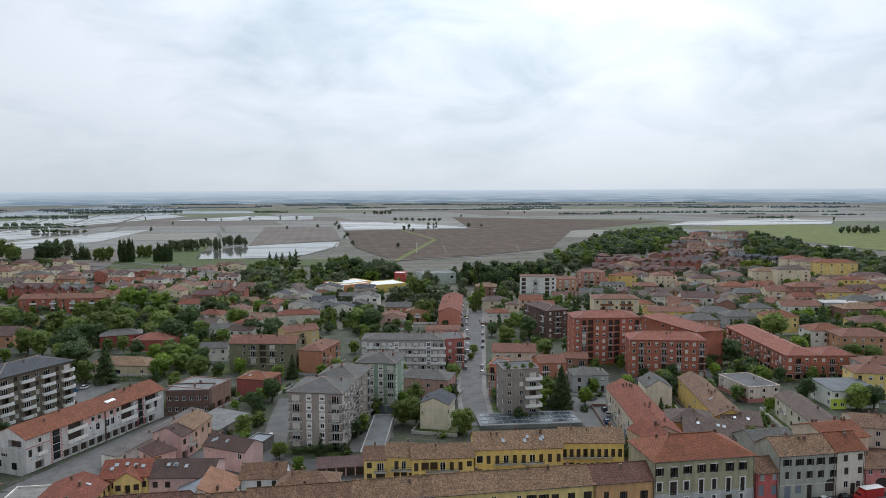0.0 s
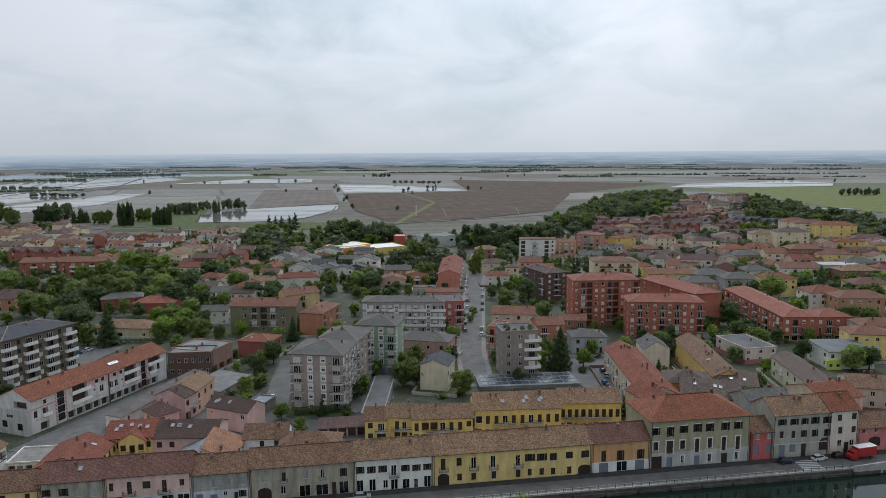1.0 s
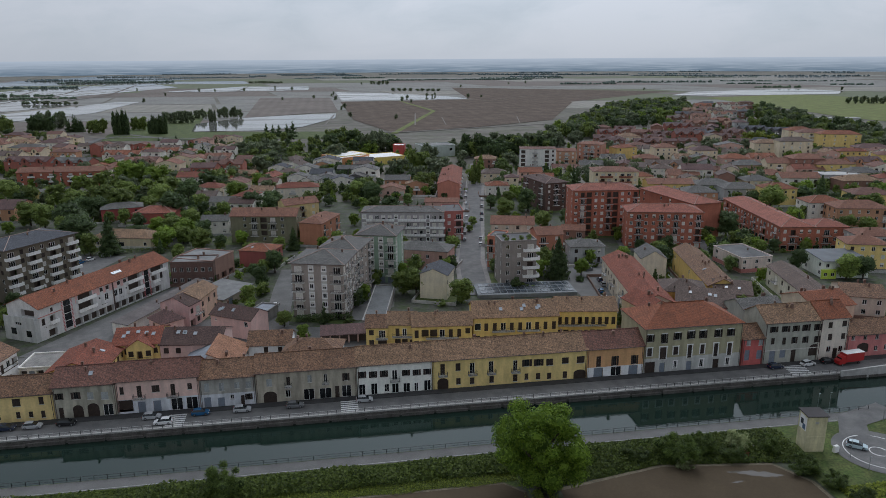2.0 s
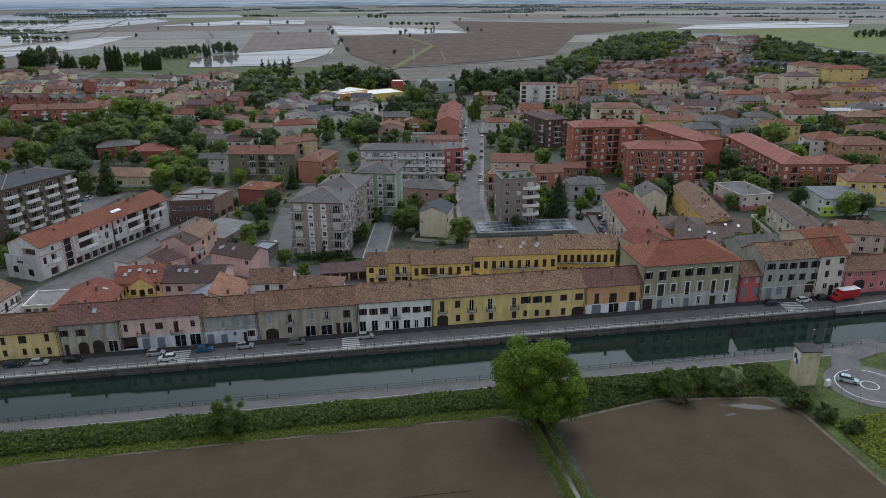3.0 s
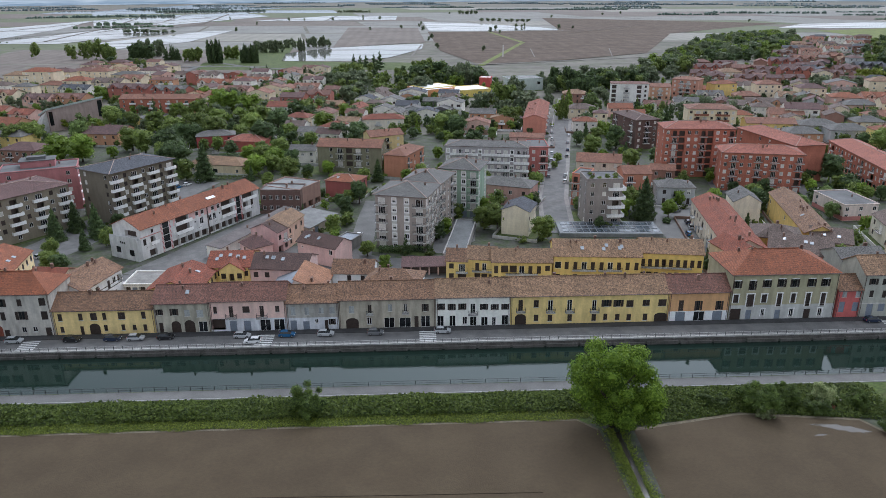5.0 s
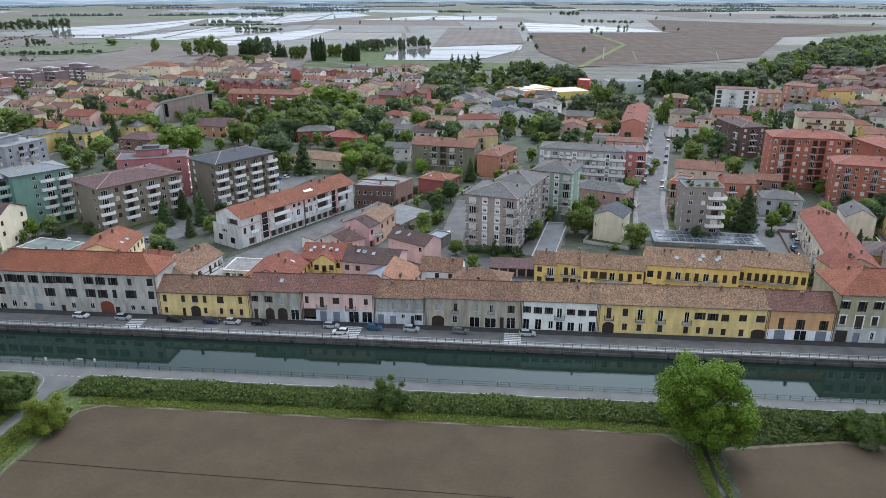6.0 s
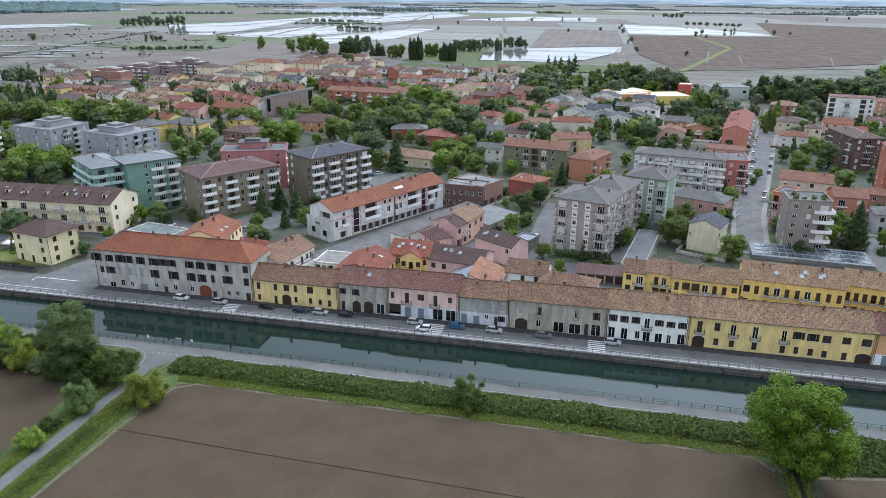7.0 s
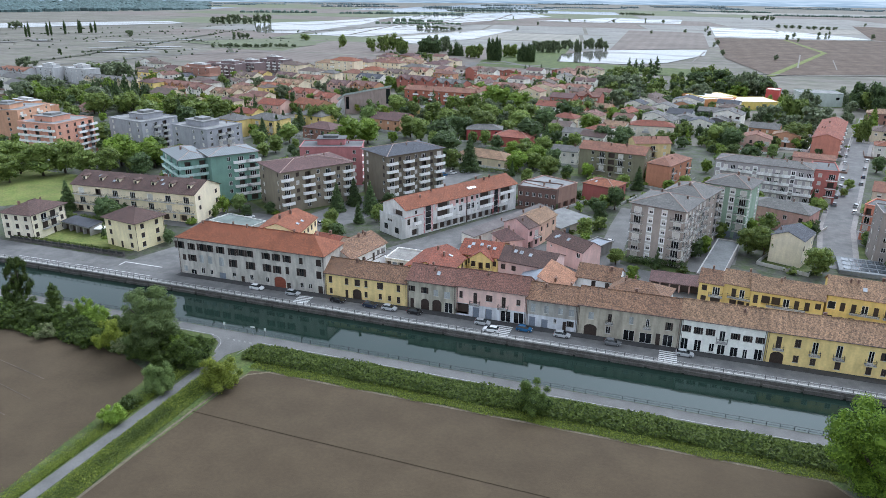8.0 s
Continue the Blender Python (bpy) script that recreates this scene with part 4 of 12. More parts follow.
sheet("field", "bare brown ploughed field", "field", [(-83, 114.6), (-79, 115.6), (30, 115.6), (33.5, 112), (34.5, 60), (34.5, -300), (-86, -300), (-86.3, 70)], M_SOIL, 0.05)
sheet("field", "bare brown ploughed field with dark damp patches", "field", [(40, 112), (62, 116.0), (84, 113.0), (88, 106), (88, -300), (39, -300), (39, 80)], M_SOIL, 0.05)
sheet("field", "bare brown ploughed field crossed by pale tracks", "field", [(-102, 106), (-118, 113), (-150, 116), (-400, 116), (-400, -300), (-101, -300), (-98.5, 60)], M_SOIL, 0.05)
edge = shade("dry_earth_edge", (0.125, 0.105, 0.070), 0.95, 0.25, 0.3, 1.5, 0.3, 0.04, 0.2)
strip("field_edge", "pale crumbled earth edge of the field", "field edge", [(-86.6, 60), (-85.8, 84), (-84.6, 105), (-82.8, 113), (-79, 115.4), (30, 115.5), (33.3, 112)], 0.6, edge, 0.07)
strip("field_edge", "pale crumbled earth edge of the field", "field edge", [(40.2, 111.8), (62, 116), (84, 113), (88, 106), (88.4, 60)], 0.8, edge, 0.07)
strip("drain", "thin dark drainage furrow across the field", "furrow", DRAIN, 0.13, shade("wet_furrow", (0.026, 0.019, 0.012), 0.95, 0.2, 0.2, spec=0.1), 0.08)
strip("lane", "narrow pale asphalt farm lane", "lane", [(-94, -300), (-94, 66), (-93.3, 110), (-93.6, 120), (-94.5, 127)], 2.6, M_PALE_ROAD, 0.06)

# patchwork of far fields; paler tones on the right stand in for sunward haze
FIELD_TONES = [
    shade("field_brown", (0.150, 0.125, 0.106), 0.95, 0.16, 0.16, 60.0, 7.0, stripe=0.08, stripe_size=17.0), shade("field_grey", (0.205, 0.200, 0.182), 0.95, 0.16, 0.16, 60.0, 7.0, stripe=0.12, stripe_size=26.0, stripe_axis="Y"),
    shade("field_green", (0.115, 0.130, 0.072), 0.95, 0.15, 0.12, 60.0, 7.0), shade("field_pale", (0.235, 0.222, 0.190), 0.95, 0.14, 0.14, 60.0, 7.0, stripe=0.08, stripe_size=21.0), M_PADDY,
]
frng = random.Random(12)
fy, fk = 640.0, 0
while fy < 3000:
    depth = 90 + fy * 0.11 * frng.uniform(0.7, 1.4)
    fx = -2100.0 - frng.uniform(0, 200)
    while fx < 2100:
        wide = frng.uniform(0.5, 1.6) * (120 + fy * 0.16)
        tone = frng.choices(range(5), (7, 1, 4, 0.2, 3.2 if fy > 1500 else 0.3) if fx < -520 else (7, 3, 1.5, 0.6, 3.2 if fy > 1000 else 0.3) if fx < -220 else (4, 4, 2, 3, 3.2 if fx < 150 and fy > 1000 else 0.5))[0]
        if abs(fx + wide / 2) < fy * 0.95 and not (fy < 1000 and -260 < fx < 760):
            sk = -0.16
            pts = [(fx, fy - fx * 0.1), (fx + wide - 7, fy - (fx + wide) * 0.1), (fx + wide - 7 + depth * sk, fy + depth - 10 - (fx + wide) * 0.1), (fx + depth * sk, fy + depth - 10 - fx * 0.1)]
            sheet("field", "flat %s beyond the town" % ("bare brown field", "grey stubble field", "dull green field", "pale dry field", "flooded rice field")[tone], "field", pts,
                  FIELD_TONES[tone], 0.1 if tone != 4 else 0.12)
            fk += 1
        fx += wide
    fy += depth

# flooded and dry fields out to the horizon
for pts in (
    [(25, 1806), (159, 1708), (266, 1528), (288, 1438), (178, 1421), (31, 1425)],
    [(-151, 844), (-163, 945), (-120, 1029), (-19, 1084), (15, 1089), (12, 1000), (-29, 876), (-67, 840)],
    [(-732, 1738), (-565, 1776), (-434, 2292), (-604, 2678), (-812, 2398), (-858, 2037)],
    [(-621, 1473), (-481, 1477), (-455, 1398), (-515, 1219)],
    [(-492, 1165), (-406, 1489), (-358, 1498), (-353, 1183), (-427, 1009)],
    [(-413, 1955), (-248, 2288), (-46, 2231), (-44, 1968), (-267, 1934)],
    [(-990, 2352), (-1034, 3186), (-932, 3779), (-1170, 2782)],
    [(728, 1450), (849, 1590), (1170, 1677), (1201, 1530), (1094, 1410), (803, 1418)],
    [(-1034, 2545), (-1227, 3026), (-1083, 3200), (-846, 2891), (-862, 2593)],
    [(-984, 3425), (-812, 3557), (-536, 3251), (-729, 2919)],
    [(-984, 1502), (-892, 1693), (-862, 2069), (-738, 1567), (-696, 1194), (-778, 1194)],
    [(-664, 1171), (-648, 1553), (-596, 1674), (-507, 1326), (-546, 1157)],
    [(-796, 2107), (-617, 2738), (-485, 2084), (-569, 1721)],
    [(-1243, 3114), (-1156, 4107), (-782, 3866), (-844, 2761)],
    [(-1472, 1245), (-1230, 1510), (-1119, 1431), (-1312, 1108)],
):
    sheet("pond", "flooded rice field mirroring a white sky", "flooded field", pts, M_PADDY, 0.55)
sheet("field", "flat green meadow", "field", [(750, 1347), (1012, 1431), (1056, 1208), (685, 782), (681, 865), (706, 997)], M_MEADOW, 0.35)
sheet("field", "large bare brown field", "field", [(28, 1395), (175, 1401), (282, 1418), (432, 1403), (448, 1276), (293, 910), (179, 832), (72, 784), (36, 966)], M_SOIL_PALE, 0.35)
sheet("field", "bare brown field", "field", [(-137, 1590), (10, 1554), (19, 1125), (-20, 1108), (-113, 1038)], FIELD_TONES[0], 0.35)
sheet("field", "green meadow beyond the town", "field", [(-236, 828), (-217, 1020), (-182, 1183), (-149, 843), (4, 812), (4, 738), (-224, 760)], M_GRASS, 0.35)
sheet("field", "pale dry field with flooded furrows", "field", [(352, 2025), (818, 1631), (438, 1278), (286, 1439)], M_SOIL_PALE, 0.35)
strip("track", "grassy farm track", "track", [(71, 772), (165, 1105), (142, 1388)], 7, M_MEADOW, 0.6)
strip("track", "pale farm track", "track", [(11, 810), (86, 788), (296, 864)], 4, M_GRAVEL, 0.6)
strip("street", "pale paved pavements of the street between the blocks", "street", [(48, 225), (54, 268), (89, 428), (114, 534)], 12, shade("pavement_slabs", (0.21, 0.195, 0.185), 0.9, 0.15, 0.15, 3.0, 0.4), 0.03)
strip("street", "asphalt roadway of the street", "street", [(48, 225), (54, 268), (89, 428), (114, 534)], 8.6, M_ASPHALT, 0.05)

strip("track", "pale dry track across the bare field", "track", [(-2, 898), (12, 1064)], 2.2, M_GRAVEL, 0.6)
strip("track", "pale dry track across the bare field", "track", [(107, 873), (130, 1058)], 1.6, M_GRAVEL, 0.6)
strip("track", "pale dry track across the bare field", "track", [(236, 860), (264, 982)], 1.2, M_GRAVEL, 0.6)
strip("track", "pale dry track across the bare field", "track", [(144, 865), (158, 986)], 1.2, M_GRAVEL, 0.6)
strip("street", "pale country road at the edge of the town", "road", [(-229, 710), (-231, 779), (-211, 820), (-159, 764), (-91, 760)], 7, M_PALE_ROAD, 0.6)
strip("street", "pale country road at the edge of the town", "road", [(64, 675), (97, 641), (173, 671), (253, 768)], 5, M_PALE_ROAD, 0.6)
strip("street", "pale country road at the edge of the town", "road", [(-337, 612), (-325, 714), (-315, 787), (-240, 790), (-155, 785)], 6, M_PALE_ROAD, 0.6)
M_DIKE = shade("dike_earth", (0.115, 0.098, 0.078), 0.95, 0.3, 0.3, 12.0, 2.0)
strip("dike", "low earth dike between flooded fields", "dike", [(-708, 1228), (-645, 1616), (-525, 2110)], 5, M_DIKE, 0.75)
strip("dike", "low earth dike between flooded fields", "dike", [(-830, 1519), (-803, 2103), (-617, 2738)], 5, M_DIKE, 0.75)
strip("dike", "low earth dike between flooded fields", "dike", [(-610, 1462), (-633, 1914), (-806, 2786)], 5, M_DIKE, 0.75)
strip("dike", "low earth dike between flooded fields", "dike", [(-591, 1206), (-648, 1553), (-773, 2120)], 5, M_DIKE, 0.75)
strip("dike", "low earth dike between flooded fields", "dike", [(-556, 1601), (-340, 1992)], 6, M_DIKE, 0.75)
strip("dike", "low earth dike between flooded fields", "dike", [(-761, 1864), (-648, 1981), (-547, 2542)], 6, M_DIKE, 0.75)
strip("dike", "low earth dike between flooded fields", "dike", [(-521, 1521), (-500, 1790), (-610, 2509)], 6, M_DIKE, 0.75)
strip("dike", "low earth dike between flooded fields", "dike", [(-354, 1960), (-23, 2043)], 4, M_DIKE, 0.75)
strip("dike", "low earth dike between flooded fields", "dike", [(-572, 1395), (-474, 1471)], 5, M_DIKE, 0.75)
strip("dike", "low earth dike between flooded fields", "dike", [(-226, 1956), (-229, 2283)], 4, M_DIKE, 0.75)
strip("dike", "low earth dike between flooded fields", "dike", [(290, 1344), (479, 1564), (563, 1439)], 4, M_DIKE, 0.75)
strip("dike", "low earth dike between flooded fields", "dike", [(449, 1752), (793, 1865)], 4, M_DIKE, 0.75)
strip("dike", "low earth dike between flooded fields", "dike", [(396, 1911), (799, 2140)], 4, M_DIKE, 0.75)

# hazy far distance all round the plain: a glowing ring with painted haze
M_FAR = bpy.data.materials.new("painted_far_haze")
M_FAR.use_nodes = True
N, L = M_FAR.node_tree.nodes, M_FAR.node_tree.links
N.clear()
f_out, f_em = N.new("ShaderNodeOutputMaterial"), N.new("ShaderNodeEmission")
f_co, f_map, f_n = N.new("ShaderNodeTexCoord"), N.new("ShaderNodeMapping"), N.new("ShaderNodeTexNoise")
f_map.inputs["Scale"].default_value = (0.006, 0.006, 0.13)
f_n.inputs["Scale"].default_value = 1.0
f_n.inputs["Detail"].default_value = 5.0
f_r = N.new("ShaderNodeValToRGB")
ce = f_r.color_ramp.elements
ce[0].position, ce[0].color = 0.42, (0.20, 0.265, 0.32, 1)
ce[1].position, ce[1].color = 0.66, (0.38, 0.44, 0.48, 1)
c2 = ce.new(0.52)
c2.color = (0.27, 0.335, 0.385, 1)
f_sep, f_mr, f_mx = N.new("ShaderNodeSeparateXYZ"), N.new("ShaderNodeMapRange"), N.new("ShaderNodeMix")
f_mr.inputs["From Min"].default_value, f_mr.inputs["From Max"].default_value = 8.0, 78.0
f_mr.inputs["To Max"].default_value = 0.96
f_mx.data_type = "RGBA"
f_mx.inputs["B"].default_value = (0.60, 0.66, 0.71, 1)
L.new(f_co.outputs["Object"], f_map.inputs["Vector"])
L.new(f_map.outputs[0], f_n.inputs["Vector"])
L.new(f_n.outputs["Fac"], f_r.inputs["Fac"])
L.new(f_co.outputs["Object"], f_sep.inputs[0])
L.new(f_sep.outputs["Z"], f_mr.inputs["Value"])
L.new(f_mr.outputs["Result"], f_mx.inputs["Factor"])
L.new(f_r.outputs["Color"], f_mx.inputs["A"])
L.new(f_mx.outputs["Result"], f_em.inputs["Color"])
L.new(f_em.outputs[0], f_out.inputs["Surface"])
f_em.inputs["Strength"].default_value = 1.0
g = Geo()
# wall height fits the camera's eye level, so it ends at the horizon
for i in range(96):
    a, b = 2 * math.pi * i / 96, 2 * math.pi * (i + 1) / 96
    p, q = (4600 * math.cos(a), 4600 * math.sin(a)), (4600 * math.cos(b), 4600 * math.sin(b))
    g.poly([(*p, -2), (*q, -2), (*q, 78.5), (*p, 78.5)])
solid("backdrop", g.mesh("backdrop", M_FAR), "glowing backdrop painted with hazy blue woods on the horizon", "distance", "structure")


# bunds, wet slivers and scrub on the bare plain beside the town
M_BUND = shade("bund_weeds", (0.062, 0.066, 0.040), 0.95, 0.35, 0.35, 14.0, 2.0)
BUNDS = ([(-735, 731), (-747, 863), (-814, 1099), (-870, 1290)], [(-1090, 760), (-1009, 848), (-931, 913), (-926, 1046)], [(-1250, 860), (-1080, 1010), (-900, 1180), (-640, 1330)],
         [(-757, 964), (-690, 1010), (-635, 1082)], [(-690, 620), (-700, 700), (-742, 800)], [(-560, 800), (-640, 905), (-757, 964)], [(-1330, 1020), (-1150, 1160), (-960, 1390)])
for pts in BUNDS:
    strip("bund", "low weedy bank between bare fields", "bank", pts, 5, M_BUND, 0.7)
strip("track", "pale country track along the bare plain", "track", [(-640, 600), (-618, 643), (-617, 720), (-576, 773), (-520, 830)], 4, M_PALE_ROAD, 0.7)
brng = random.Random(21)
for cx, cy, n in ((-670, 805, 9), (-790, 940, 7), (-935, 860, 4), (-720, 760, 4)):
    for k in range(n):
        x, y, a, b = cx + brng.uniform(-48, 48), cy + brng.uniform(-60, 60), brng.uniform(8, 24), brng.uniform(2.0, 6.5)
        ring = [(x + a * math.cos(q * 0.7) * (1 + 0.2 * math.sin(q * 2.3 + k)) - 0.4 * b * math.sin(q * 0.7), y + 0.55 * a * math.cos(q * 0.7) + b * math.sin(q * 0.7)) for q in range(9)]
        sheet("puddle", "shallow sliver of standing water on the bare plain", "puddle", ring, M_PADDY, 0.6)
sheet("field", "dull green young crop on the plain", "field", [(-740, 925), (-633, 891), (-540, 880), (-526, 960), (-600, 1070), (-700, 1010)], FIELD_TONES[2], 0.4)


def lump(geo, x, y, r, hh, spin):
    """One uneven far crown: five sides and a peak."""
    ring = [(x + r * math.cos(i * 1.257 + spin), y + r * math.sin(i * 1.257 + spin)) for i in range(5)]
    for i in range(5):
        (xa, ya), (xb, yb) = ring[i], ring[(i + 1) % 5]
        qa, qb = (x + (xa - x) * 0.9, y + (ya - y) * 0.9, hh * 0.62), (x + (xb - x) * 0.9, y + (yb - y) * 0.9, hh * 0.62)
        geo.poly([(xa, ya, 0), (xb, yb, 0), qb, qa])
        geo.poly([qa, qb, (x, y, hh)])


scrub = Geo()
for pts in BUNDS:
    for (xa, ya), (xb, yb) in zip(pts, pts[1:]):
        for k in range(int(math.hypot(xb - xa, yb - ya) / 9)):
            u = brng.random()
            if brng.random() < 0.6:
                lump(scrub, xa + (xb - xa) * u + brng.gauss(0, 3), ya + (yb - ya) * u + brng.gauss(0, 3), brng.uniform(0.8, 2.4), brng.uniform(0.8, 3.2), k)
for k in range(90):
    lump(scrub, brng.uniform(-1000, -560), brng.uniform(700, 1250), brng.uniform(0.8, 2.2), brng.uniform(0.8, 3.0), k)
solid("scrub", scrub.mesh("scrub", shade("scrub_leaves", (0.055, 0.070, 0.034), 0.95, 0.3, 0.35, 10.0, 1.0)), "scattered scrub on the banks of the bare plain", "scrub", "stuff")
forest = Geo()
for k in range(2600):
    u, v = brng.random(), brng.random() ** 1.3
    x0, y0 = -2330 + 560 * u, 1360 + 1030 * u + 60 * math.sin(u * 19) * math.sin(u * 7)
    x, y = x0 * (1 + 0.62 * v), y0 * (1 + 0.62 * v)
    lump(forest, x + brng.uniform(-15, 15), y + brng.uniform(-15, 15), brng.uniform(12, 24), brng.uniform(10, 17) * (1 - 0.55 * max(0.0, u - 0.8) / 0.2), k)
# the blue in this green is distance haze put into the base colour
solid("forest", forest.mesh("forest", shade("far_forest_hazed", (0.080, 0.118, 0.115), 0.95, 0.3, 0.3, 60.0, 9.0)), "forest at the edge of the plain with haze-blue painted colour", "forest", "stuff")

# belts of far woods, distance haze mixed into their base colours
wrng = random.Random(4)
for tone, d0, d1, n in (("hazed_wood_near", 1700, 2400, 4), ("hazed_wood_mid", 2300, 3300, 14), ("hazed_wood_far", 3200, 4400, 50)):
    rgb = {"hazed_wood_near": (0.095, 0.13, 0.08), "hazed_wood_mid": (0.11, 0.145, 0.12), "hazed_wood_far": (0.13, 0.165, 0.17)}[tone]
    wood = Geo()
    for k in range(n):
        az = wrng.uniform(-0.72, 0.80)
        dist = wrng.uniform(d0, d1)
        span = wrng.uniform(60, 420)
        tall = wrng.uniform(5, 10)
        m = max(5, int(span / 9))
        for q in range(m):
            u = (q / m - 0.5) * span
            x, y = dist * math.sin(az) + u * math.cos(az * 0.6), dist * math.cos(az) - u * math.sin(az * 0.6) + wrng.uniform(-9, 9)
            r, hh = wrng.uniform(4, 8), tall * wrng.uniform(0.5, 1.15)
            if -300 < x < 800 and y < 1500:
                continue
            lump(wood, x, y, r, hh, q)
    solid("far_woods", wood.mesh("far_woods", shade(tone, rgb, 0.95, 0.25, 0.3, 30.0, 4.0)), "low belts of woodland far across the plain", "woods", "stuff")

# ---------------------------------------------------------------- houses along the canal and in the yards behind them
building('canal_house', 'long grey rendered three storey canal house with brown shutters', -134.2, FACADE, 47.0, 11.5, 0.0, 10.9,
         openings={'front': [('s', 0.71, 7.67, 1.59, 2.11), ('s', 4.74, 7.66, 1.18, 1.92), ('s', 8.03, 7.73, 1.36, 2.08), ('s', 10.68, 7.72, 1.35, 2.07), ('s', 14.42, 7.69, 1.33, 2.06), ('s', 18.32, 7.68, 1.31, 2.05), ('s', 21.07, 7.87, 1.3, 1.87), ('s', 23.8, 7.89, 1.29, 1.86), ('s', 29.2, 7.93, 1.27, 1.85), ('s', 32.4, 7.85, 1.25, 2.01), ('s', 35.73, 7.8, 1.24, 2.0), ('c', 40.06, 7.88, 1.05, 1.82), ('c', 45.37, 7.94, 1.54, 1.96), ('c', 1.91, 4.18, 1.2, 1.77), ('s', 4.66, 4.19, 1.38, 1.94), ('l', 7.76, 4.07, 1.37, 2.29), ('l', 10.62, 4.11, 1.36, 2.28), ('l', 14.41, 3.92, 1.53, 2.61), ('s', 18.31, 4.11, 1.32, 2.25), ('s', 24.01, 4.2, 1.48, 2.23), ('s', 29.26, 4.25, 1.28, 2.21), ('s', 32.46, 4.18, 1.26, 2.2), ('c', 35.64, 4.29, 1.07, 2.19), ('s', 40.01, 4.4, 1.41, 2.17), ('c', 45.33, 4.32, 1.55, 2.16), ('l', 2.01, 0.85, 1.2, 1.62), ('v', 4.62, 0.06, 1.79, 1.53), ('p', 7.84, 0.77, 1.18, 1.78), ('p', 10.68, 0.82, 0.97, 1.42), ('g', 14.43, 0.06, 2.12, 1.83), ('p', 18.25, 1.19, 1.14, 1.23), ('d', 21.15, 0.06, 1.13, 1.73), ('p', 23.99, 0.96, 1.12, 1.56), ('p', 29.08, 1.01, 1.1, 1.55), ('x', 33.09, 0.06, 3.63, 3.23), ('d', 35.81, 0.06, 1.26, 1.76), ('p', 39.89, 1.05, 1.06, 1.36), ('p', 42.5, 1.1, 1.05, 1.35), ('d', 45.59, 0.06, 1.39, 2.17)]},
         near=True, category='terraced house', group='canal front houses', wall=plaster((0.42,0.40,0.36),0.4), roof='hip', tile='orange', rise=3.6, floors=3, chimneys=5)
building('canal_house', 'low yellow rendered canal house with dark shutters', -87.0, FACADE, 23.6, 9.0, 0.0, 6.7,
         openings={'front': [('c', 1.6, 3.83, 0.99, 1.84), ('c', 6.38, 3.87, 0.99, 1.83), ('c', 9.47, 3.89, 1.55, 1.83), ('c', 12.0, 3.91, 0.84, 1.83), ('c', 16.06, 3.95, 1.69, 1.83), ('c', 21.24, 3.99, 0.98, 1.83), ('c', 1.61, 0.74, 0.85, 1.55), ('d', 6.28, 0.06, 0.85, 2.27), ('a', 9.34, 0.06, 2.56, 2.91), ('c', 11.95, 0.99, 0.85, 1.54), ('c', 16.05, 1.03, 0.85, 1.54), ('c', 18.7, 1.05, 0.85, 1.39), ('c', 21.24, 0.76, 0.85, 1.7)]},
         near=True, category='terraced house', group='canal front houses', wall=plaster((0.60,0.475,0.24),0.2), tile='old', rise=2.6, chimneys=2)
building('canal_house', 'grey peeling rendered canal house with patched walls', -63.2, FACADE, 13.1, 9.5, 0.0, 8.0,
         openings={'front': [('s', 1.27, 4.79, 0.84, 1.52), ('s', 4.75, 4.66, 0.98, 1.67), ('l', 7.79, 4.38, 1.26, 1.67), ('l', 10.83, 4.1, 1.54, 1.82), ('d', 1.27, 0.06, 0.99, 2.74), ('a', 8.06, 0.06, 2.54, 3.26), ('v', 11.23, 0.06, 2.11, 2.83), ('a', 4.82, 0.06, 2.26, 3.08)]},
         near=True, category='terraced house', group='canal front houses', wall=plaster((0.36,0.34,0.28),0.45), tile='oldred', rise=2.6, chimneys=2, skylights=1)
building('canal_house', 'pale pink rendered canal house with iron balconies', -49.9, FACADE, 18.0, 9.0, 0.0, 8.3,
         openings={'front': [('c', 1.22, 4.9, 0.84, 1.82), ('b', 4.97, 3.86, 0.98, 2.88), ('c', 8.56, 4.96, 1.67, 1.66), ('b', 12.3, 3.77, 0.97, 2.88), ('c', 16.02, 5.02, 0.97, 1.51), ('k', 1.63, 0.61, 3.37, 2.92), ('g', 5.19, 0.06, 1.68, 2.74), ('g', 8.54, 0.06, 1.68, 2.77), ('v', 12.88, 0.06, 2.52, 2.96), ('v', 16.22, 0.06, 2.52, 2.98)]},
         near=True, category='terraced house', group='canal front houses', wall=plaster((0.58,0.43,0.38),0.2), tile='oldred', rise=2.7, chimneys=1, balcony_w=2.6, base=(3.45, plaster((0.52,0.53,0.55),0.3)))
building('canal_house', 'grey rendered canal house with pale shutters', -31.7, FACADE, 12.3, 9.0, 0.0, 7.4,
         openings={'front': [('l', 1.53, 3.99, 1.11, 2.12), ('l', 4.83, 4.02, 1.11, 1.97), ('l', 8.28, 4.35, 1.11, 1.51), ('l', 10.9, 4.22, 1.24, 1.66), ('g', 1.47, 0.06, 1.54, 2.56), ('g', 4.52, 0.06, 1.54, 2.28), ('p', 7.04, 1.75, 0.83, 1.07), ('s', 10.78, 1.32, 0.83, 1.53), ('d', 9.39, 0.06, 0.84, 2.47)]},
         near=True, category='terraced house', group='canal front houses', wall=plaster((0.33,0.32,0.29),0.4), tile='old', rise=2.6, chimneys=2, base=(3.3, plaster((0.50,0.51,0.53),0.3)))
